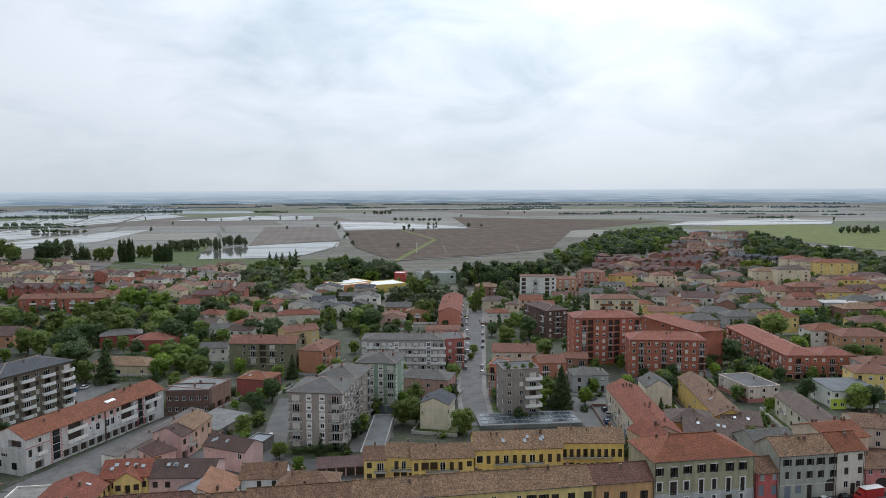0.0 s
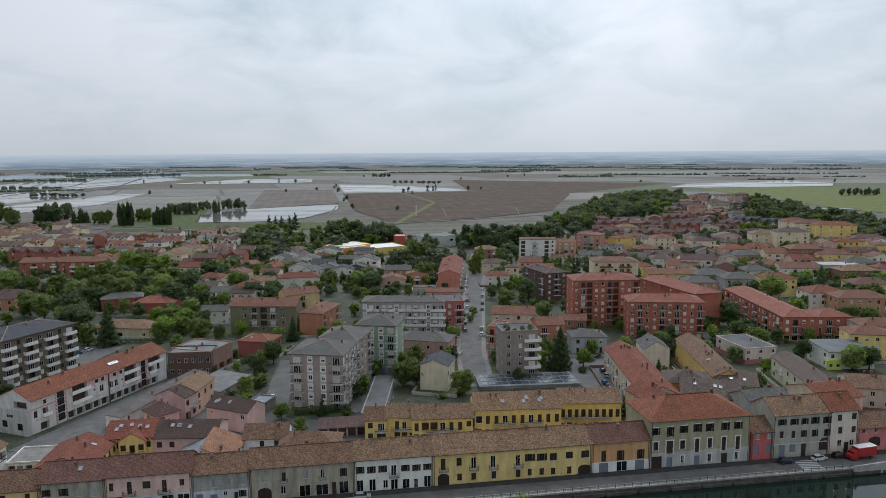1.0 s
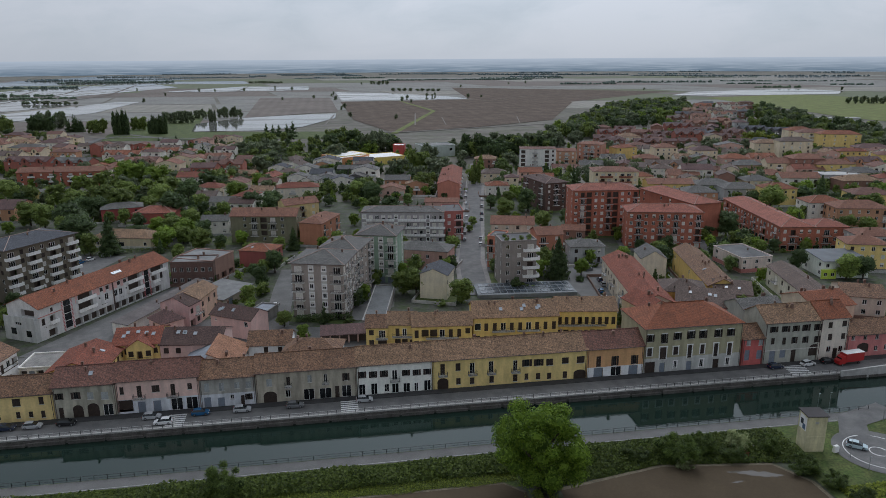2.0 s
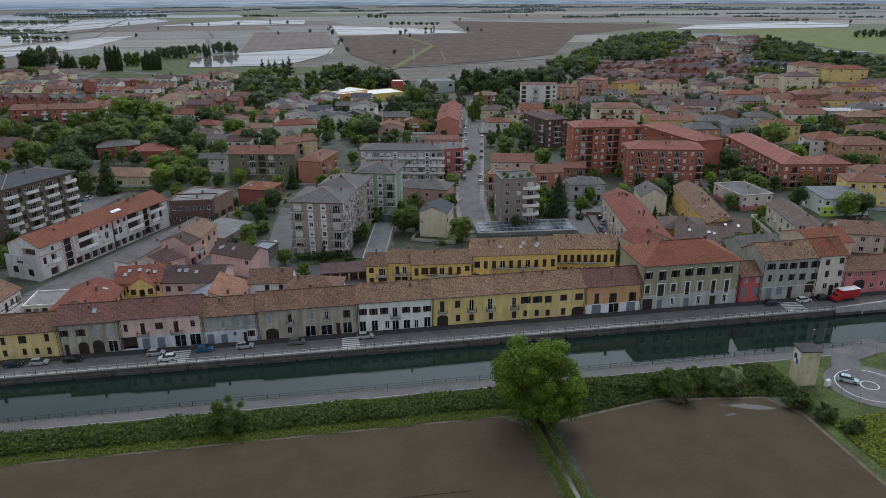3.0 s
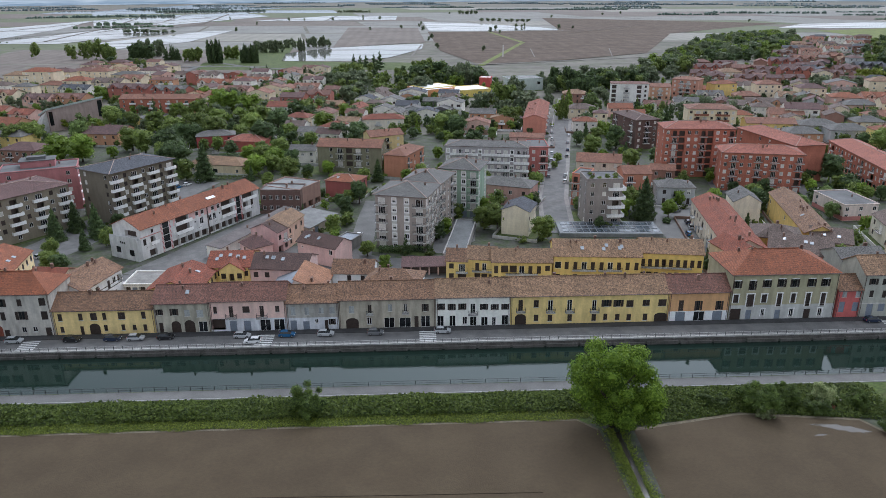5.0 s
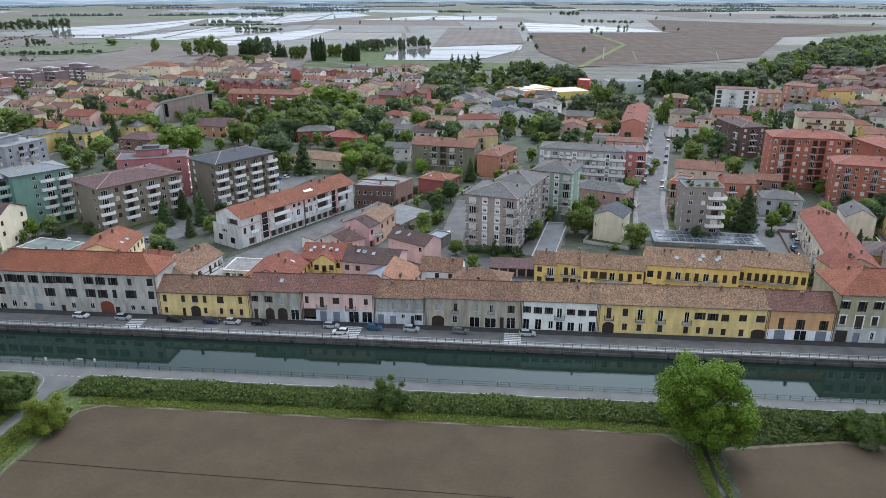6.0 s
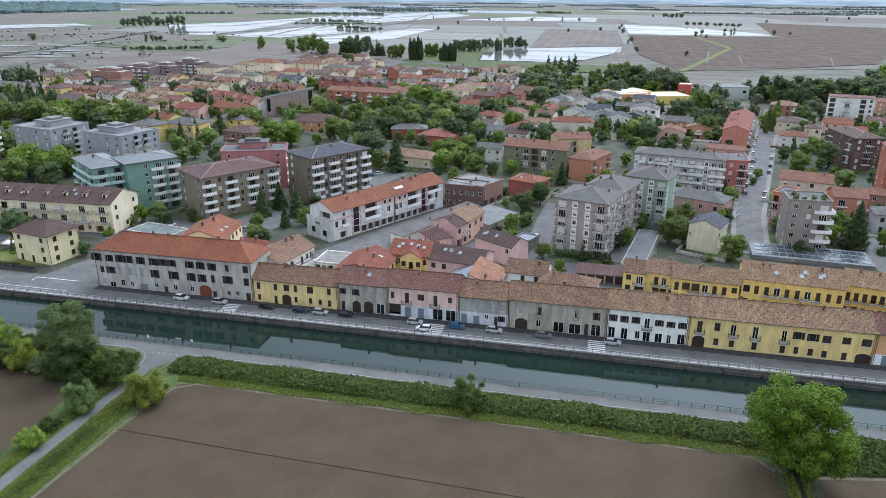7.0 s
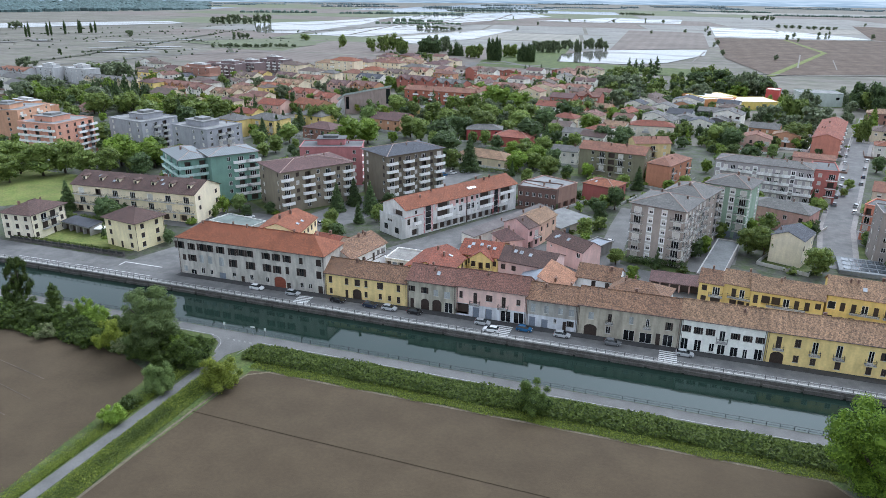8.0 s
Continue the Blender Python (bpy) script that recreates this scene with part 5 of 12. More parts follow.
building('canal_house', 'long grey-brown rendered canal house with shop fronts', -19.2, FACADE, 23.4, 9.0, 0.0, 7.9,
         openings={'front': [('l', 3.08, 4.26, 1.24, 1.81), ('b', 7.48, 4.14, 0.83, 2.11), ('l', 12.42, 4.49, 0.96, 1.81), ('b', 16.12, 4.22, 0.82, 2.11), ('s', 20.91, 4.26, 0.82, 1.96), ('a', 3.13, 0.06, 3.06, 2.83), ('p', 7.28, 1.09, 1.11, 1.83), ('v', 12.12, 0.06, 2.5, 2.76), ('v', 15.98, 0.06, 2.77, 2.64), ('v', 20.94, 0.06, 2.21, 2.98), ('d', 18.74, 0.06, 0.97, 2.97)]},
         near=True, category='terraced house', group='canal front houses', wall=plaster((0.36,0.33,0.27),0.4), tile='old', rise=2.7, chimneys=1, balcony_w=1.7)
building('canal_house', 'white rendered canal house with brown shutters and shops', 4.4, FACADE, 18.0, 9.0, 0.0, 8.0,
         openings={'front': [('s', 1.14, 4.59, 0.96, 1.65), ('s', 3.73, 4.46, 0.96, 1.65), ('s', 6.33, 4.48, 0.96, 1.65), ('b', 8.92, 3.45, 1.23, 2.56), ('s', 11.65, 4.38, 0.96, 1.5), ('s', 14.24, 4.25, 0.96, 1.5), ('s', 16.83, 4.27, 0.95, 1.5), ('v', 1.05, 0.06, 1.52, 2.87), ('v', 3.94, 0.06, 1.52, 2.89), ('p', 6.97, 0.54, 1.1, 1.98), ('v', 9.03, 0.06, 1.65, 2.48), ('v', 11.78, 0.06, 1.65, 2.35), ('v', 14.12, 0.06, 0.96, 2.22), ('v', 16.84, 0.06, 1.65, 2.7)]},
         near=True, category='terraced house', group='canal front houses', wall=plaster((0.68,0.645,0.60),0.12), tile='ochre', rise=2.8, chimneys=1, balcony_w=2.4)
building('canal_house', 'long yellow rendered canal house with brown shutters and arched gates', 22.6, FACADE, 39.0, 9.5, 0.0, 7.9,
         openings={'front': [('b', 2.39, 3.85, 1.09, 2.85), ('c', 6.19, 4.64, 1.22, 1.95), ('b', 9.72, 3.61, 1.22, 2.85), ('b', 14.45, 3.5, 1.22, 3.0), ('b', 20.55, 3.41, 1.09, 2.85), ('s', 23.52, 4.48, 1.22, 1.79), ('s', 26.5, 4.36, 1.22, 1.79), ('c', 29.34, 4.23, 1.76, 1.79), ('c', 33.38, 4.42, 1.75, 1.64), ('c', 37.4, 4.3, 2.02, 1.79), ('a', 2.46, 0.06, 2.75, 2.88), ('c', 6.3, 1.0, 1.1, 1.67), ('c', 9.72, 0.88, 1.09, 1.67), ('c', 14.62, 0.77, 1.09, 1.82), ('c', 20.62, 0.67, 1.09, 1.82), ('c', 23.48, 0.85, 0.95, 1.67), ('c', 26.48, 0.73, 1.09, 1.67), ('c', 29.34, 0.6, 1.09, 1.67), ('c', 33.41, 0.49, 1.09, 1.82), ('a', 37.31, 0.06, 3.26, 2.43)]},
         near=True, category='terraced house', group='canal front houses', wall=plaster((0.60,0.475,0.225),0.2), tile='ochre', rise=2.9, chimneys=4, balcony_w=2.2)
building('canal_house', 'orange and white rendered canal house with grey roller doors', 61.8, FACADE, 14.8, 9.0, 0.0, 7.9,
         openings={'front': [('c', 2.96, 2.84, 1.21, 2.85), ('s', 7.29, 2.88, 0.94, 2.55), ('s', 12.53, 2.92, 0.94, 2.39), ('g', 2.98, 0.06, 2.44, 2.48), ('v', 7.7, 0.06, 2.71, 2.52), ('g', 12.28, 0.06, 2.44, 2.56)]},
         near=True, category='terraced house', group='canal front houses', wall=plaster((0.55,0.30,0.12),0.15), tile='oldred', rise=2.8, chimneys=1, base=(2.75, plaster((0.66,0.66,0.67),0.12)))
building('canal_house', 'large olive grey rendered canal house with white window surrounds', 76.9, FACADE, 26.5, 15.0, 0.0, 12.1,
         openings={'front': [('s', 1.29, 8.62, 1.08, 1.88), ('s', 5.11, 8.02, 0.93, 2.51), ('s', 8.63, 8.7, 1.09, 1.89), ('s', 12.32, 8.74, 1.1, 2.05), ('s', 15.59, 8.66, 1.1, 2.06), ('s', 19.8, 8.66, 1.11, 2.06), ('s', 23.28, 8.73, 1.12, 1.91), ('c', 1.34, 4.69, 1.24, 2.22), ('c', 5.02, 3.6, 1.72, 3.35), ('c', 8.44, 4.61, 1.26, 2.23), ('c', 12.3, 3.5, 1.11, 3.53), ('c', 15.75, 4.36, 1.11, 2.57), ('c', 19.53, 3.41, 1.12, 3.55), ('c', 23.34, 3.44, 1.13, 3.4), ('d', 1.71, 0.06, 2.66, 3.03), ('g', 5.01, 0.06, 1.42, 2.61), ('p', 8.57, 0.92, 0.79, 1.94), ('g', 12.36, 0.06, 1.44, 2.51), ('p', 15.81, 0.66, 0.96, 2.12), ('d', 19.79, 0.06, 1.62, 2.56), ('p', 23.13, 0.72, 0.97, 1.97)]},
         near=True, category='terraced house', group='canal front houses', wall=plaster((0.31,0.29,0.20),0.25), roof='hip', tile='orange', rise=3.8, floors=3, chimneys=3, trim=M_WHITE, base=(4.0, plaster((0.40,0.40,0.38),0.25)))
building('canal_house', 'small red rendered canal house', 104.0, FACADE, 5.8, 8.0, 0.0, 7.6,
         openings={'front': [('l', 1.58, 5.62, 1.14, 1.73), ('l', 4.96, 5.52, 1.14, 1.78), ('g', 1.4, 1.41, 1.47, 2.95), ('g', 4.83, 1.64, 1.48, 2.47)]},
         near=True, category='terraced house', group='canal front houses', wall=plaster((0.45,0.09,0.08),0.15), tile='old', rise=2.4, chimneys=0)
building('canal_house', 'grey green rendered three storey canal house with brown shutters', 110.0, FACADE, 15.6, 10.0, 0.0, 11.6,
         openings={'front': [('s', 2.32, 8.8, 1.14, 1.61), ('s', 5.72, 8.72, 1.15, 1.61), ('s', 8.65, 8.67, 0.99, 1.62), ('s', 11.56, 8.62, 1.16, 1.78), ('s', 15.02, 8.53, 1.17, 1.79), ('c', 2.37, 5.43, 0.99, 1.79), ('c', 5.62, 5.18, 0.99, 1.96), ('s', 8.57, 5.29, 0.83, 1.8), ('s', 11.7, 5.22, 0.84, 1.81), ('s', 15.17, 5.12, 0.84, 1.81), ('g', 2.61, 0.06, 1.66, 3.76), ('g', 5.58, 1.44, 1.67, 2.15), ('d', 8.71, 0.06, 1.34, 3.45), ('a', 14.77, 1.36, 3.39, 3.33)]},
         near=True, category='terraced house', group='canal front houses', wall=plaster((0.33,0.33,0.29),0.25), tile='ochre', rise=3.0, floors=3, chimneys=3, band=([(3.6, 3.85)], M_STONE))
building('canal_house', 'pale rendered three storey canal house', 125.8, FACADE, 8.2, 10.0, 0.0, 11.8,
         openings={'front': [('c', 2.8, 8.92, 1.18, 1.63), ('c', 6.9, 9.11, 1.35, 1.63), ('c', 3.11, 5.49, 1.18, 1.81), ('c', 6.97, 5.54, 1.19, 1.65), ('p', 3.16, 2.05, 1.19, 1.67), ('d', 5.13, 0.06, 1.37, 3.02), ('p', 6.7, 1.94, 1.2, 1.68)]},
         near=True, category='terraced house', group='canal front houses', wall=plaster((0.55,0.50,0.44),0.15), tile='orange', rise=3.0, floors=3, chimneys=2)
building('canal_house', 'low pink rendered canal house with arched gate', 134.2, FACADE, 30.8, 9.0, 0.0, 6.6,
         openings={'front': [('p', 1.74, 4.98, 1.03, 1.37), ('p', 5.3, 4.88, 1.03, 1.47), ('p', 8.88, 4.78, 1.04, 1.51), ('a', 4.99, 1.24, 3.47, 2.7), ('p', 8.98, 1.46, 1.05, 1.36), ('p', 12.01, 1.55, 1.05, 1.53)]},
         near=True, category='terraced house', group='canal front houses', wall=plaster((0.48,0.16,0.15),0.2), tile='old', rise=2.4, chimneys=2)
building('town_house', 'cream rendered wing with a red tiled roof', -118.9, 173.3, 13.6, 15.9, 9.0, 9.5, wall=plaster((0.62,0.52,0.33),0.15), roof='gy', tile='orange', rise=2.6, floors=3, faces={'right': ('ccccc', 'ccccc')}, chimneys=3, skylights=2, near=True)
building('town_house', 'white rendered house with timber bands and an old tiled roof', -84.0, 166.2, 16.5, 10.8, 77.0, 7.6, wall=plaster((0.70,0.68,0.66),0.12), tile='old', rise=2.4, over=0.8, faces={'front': ('.cc.dpk', '...p.d.')}, chimneys=3, plot=False, band=([(4.6, 4.8), (3.6, 3.8)], M_DOOR))
building('town_house', 'low annex with a red tiled roof and chimneys', -104.6, 179.4, 9.6, 9.0, -8.4, 5.6, wall=plaster((0.5,0.40,0.30),0.2), tile='red', rise=1.8, faces={}, chimneys=3, plot=False)
building('garage_row', 'row of low garages with a white roof terrace', -79.6, 180.2, 10.0, 9.5, -2.0, 3.0, wall=plaster((0.62,0.60,0.57),0.2), roof='flat', tile=shade('terrace_paving', (0.22,0.21,0.195), 0.9, 0.2, 0.2, 2.0, 0.4), slab=M_WHITE, floors=1, faces={'front': ('kgkgk', None)}, chimneys=0, plot=False, category='garage')
building('courtyard_house', 'yellow rendered courtyard house with a long red tiled roof', -55.8, 168.0, 15.0, 13.2, 86.5, 6.2, wall=plaster((0.60,0.48,0.22),0.15), tile='red', rise=2.4, faces={'front': ('ccccc', 'dcdcd')}, chimneys=2, skylights=1, plot=False)
building('courtyard_house', 'pale yellow courtyard house with a red tiled roof', -57.4, 182.2, 11.6, 12.5, -1.0, 7.0, wall=plaster((0.60,0.48,0.22),0.15), tile='red', rise=2.4, faces={'front': ('cc..c', '....c')}, chimneys=2, skylights=5, plot=False)
building('courtyard_house', 'yellow gabled house front with timber balconies and climbing plants', -53.7, 180.7, 6.4, 7.0, 0.0, 6.6, wall=plaster((0.60,0.48,0.22),0.15), roof='gy', tile='red', rise=2.2, over=0.6, faces={'front': ('cbc', 'cdk')}, chimneys=1, plot=False, slab=M_DOOR, balcony_w=5.6)
building('courtyard_house', 'pink rendered courtyard house with a dark brown roof and skylights', -45.6, 181.6, 15.6, 11.8, -8.0, 6.7, wall=plaster((0.50,0.37,0.34),0.15), tile='brown', rise=2.5, faces={'front': ('cc...', 'g.a..')}, chimneys=1, skylights=4, plot=False)
building('courtyard_house', 'house with a broad salmon tiled slope and white gable edge', -24.1, 167.0, 13.2, 7.4, 85.0, 5.8, wall=plaster((0.62,0.58,0.54),0.2), roof='mono', tile='salmon', rise=3.1, faces={'front': ('p.p', 'k.d')}, chimneys=2, plot=False)
building('shed', 'lean-to with a blue grey sheet metal roof', -37.6, 180.6, 11.0, 6.2, 265.0, 4.4, wall=plaster((0.50,0.37,0.34),0.15), roof='mono', tile=shade('blue_grey_sheet', (0.20,0.22,0.25), 0.6, 0.2, 0.12, 2.0, 0.4, stripe=0.1, stripe_size=0.6), rise=2.6, floors=1, faces={}, chimneys=1, category='shed', plot=False)
building('courtyard_house', 'white rendered courtyard house with an arched doorway', -23.0, 178.4, 11.0, 8.0, -5.0, 6.3, wall=plaster((0.72,0.71,0.69),0.08), tile='old', rise=2.3, over=0.6, faces={'front': ('..s.c.', 'a.xx..')}, chimneys=1, plot=False)
building('courtyard_house', 'white rendered courtyard house with an old hipped roof', -13.7, 172.2, 14.0, 9.0, -12.0, 6.0, wall=plaster((0.68,0.66,0.62),0.1), roof='hip', tile='old', rise=2.3, over=0.6, faces={'front': ('.s.p.', '.k.d.')}, chimneys=3, plot=False)
building('canopy', 'low canopy with a dark red tiled roof', -4.4, 190.6, 13.0, 6.0, -1.0, 2.7, wall=plaster((0.42,0.30,0.26),0.2), roof='mono', tile='maroon', rise=0.7, floors=1, faces={'front': ('kkkkk', None)}, chimneys=0, category='canopy', plot=False)
building('shed', 'small shed with a blue grey sheet roof and dark walls', -27.4, 209.6, 5.4, 11.0, -25.0, 3.4, wall=plaster((0.20,0.19,0.18),0.2), roof='flat', tile=shade('blue_grey_sheet', (0.20,0.22,0.25), 0.6, 0.2, 0.12, 2.0, 0.4, stripe=0.1, stripe_size=0.6), floors=1, faces={'front': ('k', None)}, chimneys=0, category='shed', plot=False)
building('courtyard_house', 'pink rendered house with a dark brown roof', -36.3, 204.8, 14.5, 8.0, -32.6, 6.2, wall=plaster((0.51,0.36,0.33),0.15), tile='brown', rise=2.2, faces={'front': ('t..p', '....')}, chimneys=1, skylights=3, plot=False)
building('courtyard_house', 'pink rendered house with shuttered windows and small balconies', -43.3, 210.1, 5.8, 10.0, 64.3, 7.2, wall=plaster((0.51,0.35,0.33),0.15), roof='gx', tile='brown', rise=2.2, faces={'front': ('cb', 'kc')}, chimneys=1, plot=False)
building('courtyard_house', 'low pink house with a steep red brown roof', -49.0, 200.3, 6.7, 8.0, 38.9, 5.4, wall=plaster((0.51,0.35,0.33),0.15), roof='hip', tile='maroon', rise=2.6, faces={'front': ('c.', None)}, chimneys=2, plot=False)
building('courtyard_house', 'orange rendered house with an old tiled roof', -41.0, 215.2, 12.8, 9.0, 74.5, 7.4, wall=plaster((0.60,0.38,0.27),0.2), tile='ochre', rise=2.0, faces={'front': ('ccc', 'c.c')}, chimneys=1, plot=False)
building('courtyard_house', 'yellow rendered courtyard house with timber balconies', 8.1, 185.5, 5.9, 8.5, -7.9, 6.3, wall=plaster((0.54,0.415,0.175),0.15), tile='old', rise=2.2, faces={'front': ('cb', 'ck')}, mix='c', chimneys=1, balcony_w=3.4, plot=False)
building('courtyard_house', 'yellow rendered courtyard house with a long balcony', 13.9, 185.6, 7.9, 8.5, -11.7, 6.8, wall=plaster((0.54,0.415,0.175),0.15), tile='ochre', rise=2.3, faces={'front': ('.dB.', '.kkd')}, chimneys=1, balcony_w=3.6, plot=False)
building('courtyard_house', 'yellow rendered courtyard house with glazed loggia', 20.7, 182.7, 16.6, 8.5, -4.8, 6.8, wall=plaster((0.54,0.415,0.175),0.15), tile='ochre', rise=2.4, faces={'front': ('dkkbddc', 'ckkckkc')}, chimneys=2, balcony_w=9.0, plot=False)
building('courtyard_house', 'tall yellow rendered courtyard house with a tiled roof', 38.1, 183.3, 24.1, 11.0, -5.2, 8.0, wall=plaster((0.55,0.425,0.18),0.15), tile='ochre', rise=3.0, faces={'front': ('vddbddbddd', 'cdcdbkkbkk')}, chimneys=4, skylights=5, balcony_w=6.5, plot=False)
building('courtyard_house', 'yellow rendered courtyard house with long timber galleries', 62.6, 184.1, 17.3, 10.0, -9.3, 8.2, wall=plaster((0.58,0.45,0.18),0.12), tile='ochre', rise=2.6, faces={'front': ('dddbddddd', 'dkdbdkkdd')}, chimneys=3, balcony_w=15.0, plot=False)
building('town_house', 'long tiled terrace along a side street', 96.1, 234.4, 50.3, 11.0, -99.7, 8.6, wall=plaster((0.50,0.44,0.36),0.2), tile='red', rise=2.6, faces={'front': ('wbwwbwwbwwbw', 'dwgwdwgwdwgw')}, mix='clr', chimneys=9)
building('town_house', 'red tiled house behind the canal front', 87.4, 179.5, 9.5, 12.0, 9.7, 8.4, wall=plaster((0.5,0.42,0.33),0.2), roof='gy', tile='red', rise=2.4, faces={'front': ('pp', None)}, chimneys=3)
building('town_house', 'large pale house with a broad tiled roof', 99.3, 184.3, 16.5, 16.0, -24.4, 8.0, wall=plaster((0.45,0.18,0.15),0.2), tile='umber', rise=3.0, faces={'front': ('pppp', None)}, chimneys=3, skylights=3)
building('town_house', 'yellow house with an old grey tiled roof', 99.9, 194.9, 13.3, 12.0, -20.2, 8.4, wall=plaster((0.55,0.40,0.14),0.2), roof='hip', tile='umber', rise=2.6, faces={'front': ('p.p.p', None)}, chimneys=2)
building('town_house', 'cream house with a grey gabled roof', 110.3, 232.4, 9.0, 12.0, -10.9, 8.0, wall=plaster((0.58,0.52,0.43),0.2), roof='gy', tile='grey', rise=2.6, faces={'front': ('..', None)}, chimneys=1)
building('town_house', 'narrow ochre house with an old tiled roof', 128.0, 243.4, 46.0, 9.0, -103.2, 8.0, wall=plaster((0.50,0.37,0.15),0.2), tile='old', rise=2.2, faces={'front': ('p..p..p', 'd..p..d')}, chimneys=4, skylights=1)
building('town_house', 'low tiled house behind the canal front', 117.3, 194.8, 11.2, 14.0, -24.7, 7.0, wall=plaster((0.5,0.42,0.33),0.2), roof='gx', tile='umber', rise=2.4, faces={}, chimneys=3, skylights=2)
building('town_house', 'tall grey house with a grey tiled roof', 112.3, 169.2, 12.6, 11.0, 2.3, 9.4, wall=plaster((0.32,0.32,0.29),0.2), roof='gx', tile='grey', rise=2.6, faces={}, chimneys=2)
building('town_house', 'long low house with a brown grey roof and shutters', 151.3, 219.1, 39.9, 9.0, -103.9, 7.0, wall=plaster((0.50,0.47,0.40),0.2), tile='umber', rise=1.8, faces={'front': ('cbccbcc', 'c.c.c.c')}, chimneys=1)
building('town_house', 'tiled house with red chimneys', 136.6, 173.4, 13.9, 14.0, 5.8, 8.0, wall=plaster((0.5,0.42,0.33),0.2), tile='orange', rise=2.6, faces={}, chimneys=5)
building('town_house', 'pale house with an old tiled roof', 155.7, 186.3, 12.3, 14.0, -23.4, 6.5, wall=plaster((0.5,0.42,0.36),0.2), tile='old', rise=2.2, faces={'front': ('ppp', None)}, chimneys=3)
building('town_house', 'low pale pavilion with a red base and a grey flat roof', 150.2, 232.9, 12.7, 18.7, 2.7, 5.6, wall=plaster((0.52,0.44,0.40),0.2), roof='flat', tile=shade('bitumen', (0.12,0.12,0.12), 0.9, 0.25, 0.15, 6.0, 0.6), floors=2, faces={'front': ('p.p.p', None), 'left': ('p..p', None)}, chimneys=1, band=([(0.1, 1.6)], plaster((0.36,0.13,0.11),0.1)), plot=False)
building('garage_row', 'long low garage block with a grey flat roof', 7.8, 199.0, 6.4, 34.0, -10.5, 3.0, wall=plaster((0.26,0.25,0.24),0.2), roof='flat', tile=shade('bitumen_pale', (0.115,0.12,0.12), 0.9, 0.25, 0.15, 6.0, 0.6), floors=1, faces={'left': ('gggggggg', None)}, chimneys=0, category='garage', plot=False)

# ---------------------------------------------------------------- apartment blocks, villas and public buildings
building('apartment_block', 'six storey grey-brown apartment block with railed balconies', -12.8, 214.8, 16.4, 16.3, -17.1, 17.6, wall=plaster((0.27,0.235,0.21),0.15), roof='hip', tile='grey', rise=2.6, over=0.8, floors=6, faces={'front': ('bwwb', 'bwwb'), 'right': ('bbwbb', 'bwwwb')}, mix='hpph', chimneys=2, spandrel=M_STONE, slab=M_STONE, trim=M_WHITE, balcony_w=4.0, win=(1.2, 1.5), category='apartment block')
building('apartment_block', 'grey roofed rear wing of an apartment block', -4.8, 230.2, 13.3, 16.0, -20.2, 17.6, wall=plaster((0.27,0.235,0.21),0.15), roof='hip', tile='grey', rise=2.6, over=0.8, floors=6, faces={'right': ('bwwb', 'w..w')}, mix='rhpr', chimneys=3, category='apartment block')
building('apartment_block', 'six storey pale green apartment block with grey hipped roof', 8.8, 248.0, 13.9, 14.0, -18.0, 17.6, wall=plaster((0.235,0.30,0.235),0.12), roof='hip', tile='grey', rise=2.6, over=0.8, floors=6, faces={'front': ('bwwb', 'gggg'), 'right': ('w.w', None)}, mix='hpph', spandrel=M_STONE, chimneys=2, slab=M_STONE, trim=M_WHITE, category='apartment block')
building('apartment_block', 'long grey apartment block with white loggias and a grey roof', 13.0, 305.0, 36.1, 13.0, -11.3, 13.6, wall=plaster((0.30,0.28,0.28),0.12), roof='hip', tile='grey', rise=1.6, over=0.3, floors=4, faces={'front': ('wbbbbwbbbbwbb', 'wbbbbwbbbbwbb'), 'right': ('ww', None)}, mix='hpr', chimneys=5, slab=M_WHITE, balcony='solid', balcony_w=4.0, trim=M_WHITE, category='apartment block')
building('apartment_block', 'red rendered apartment block end beside a street', 49.3, 301.7, 8.4, 16.0, -3.4, 13.0, wall=plaster((0.36,0.11,0.09),0.15), roof='flat', tile=shade('bitumen', (0.12,0.12,0.12), 0.9, 0.25, 0.15, 6.0, 0.6), floors=4, faces={'front': ('wb', 'wb'), 'right': ('www', 'w.w')}, mix='rhp', chimneys=2, slab=M_WHITE, category='apartment block')
building('town_house', 'pink rendered house with a grey hipped roof', 23.9, 263.4, 20.6, 11.0, -24.7, 7.6, wall=plaster((0.42,0.27,0.24),0.2), roof='hip', tile='grey', rise=2.2, faces={'front': ('wBww', 'wdww')}, chimneys=1)
building('town_house', 'cream rendered house with a grey gabled roof', 28.5, 226.0, 9.3, 11.0, -22.1, 8.6, wall=plaster((0.55,0.50,0.40),0.15), roof='gy', tile='slate', rise=1.9, floors=2, faces={'right': ('w..w', None)}, chimneys=1)
building('apartment_block', 'slim grey apartment block with wide white balconies and a roof terrace', 58.5, 233.2, 12.4, 11.0, 0.0, 16.2, wall=plaster((0.22,0.195,0.18),0.15), roof='flat', tile=shade('bitumen', (0.12,0.12,0.12), 0.9, 0.25, 0.15, 6.0, 0.6), floors=5, faces={'front': ('wwb', 'w.b'), 'left': ('w.w', None), 'right': ('b.b', None)}, mix='rp', chimneys=1, slab=M_WHITE, balcony='solid', balcony_w=5.6, category='apartment block')
building('apartment_block', 'orange rendered side wing with dark eaves', 59.0, 258.5, 5.4, 10.0, -29.9, 12.0, wall=plaster((0.48,0.17,0.10),0.12), roof='flat', tile=shade('bitumen', (0.12,0.12,0.12), 0.9, 0.25, 0.15, 6.0, 0.6), floors=4, faces={'front': ('bw', 'ww')}, mix='cp', chimneys=0, category='apartment block')
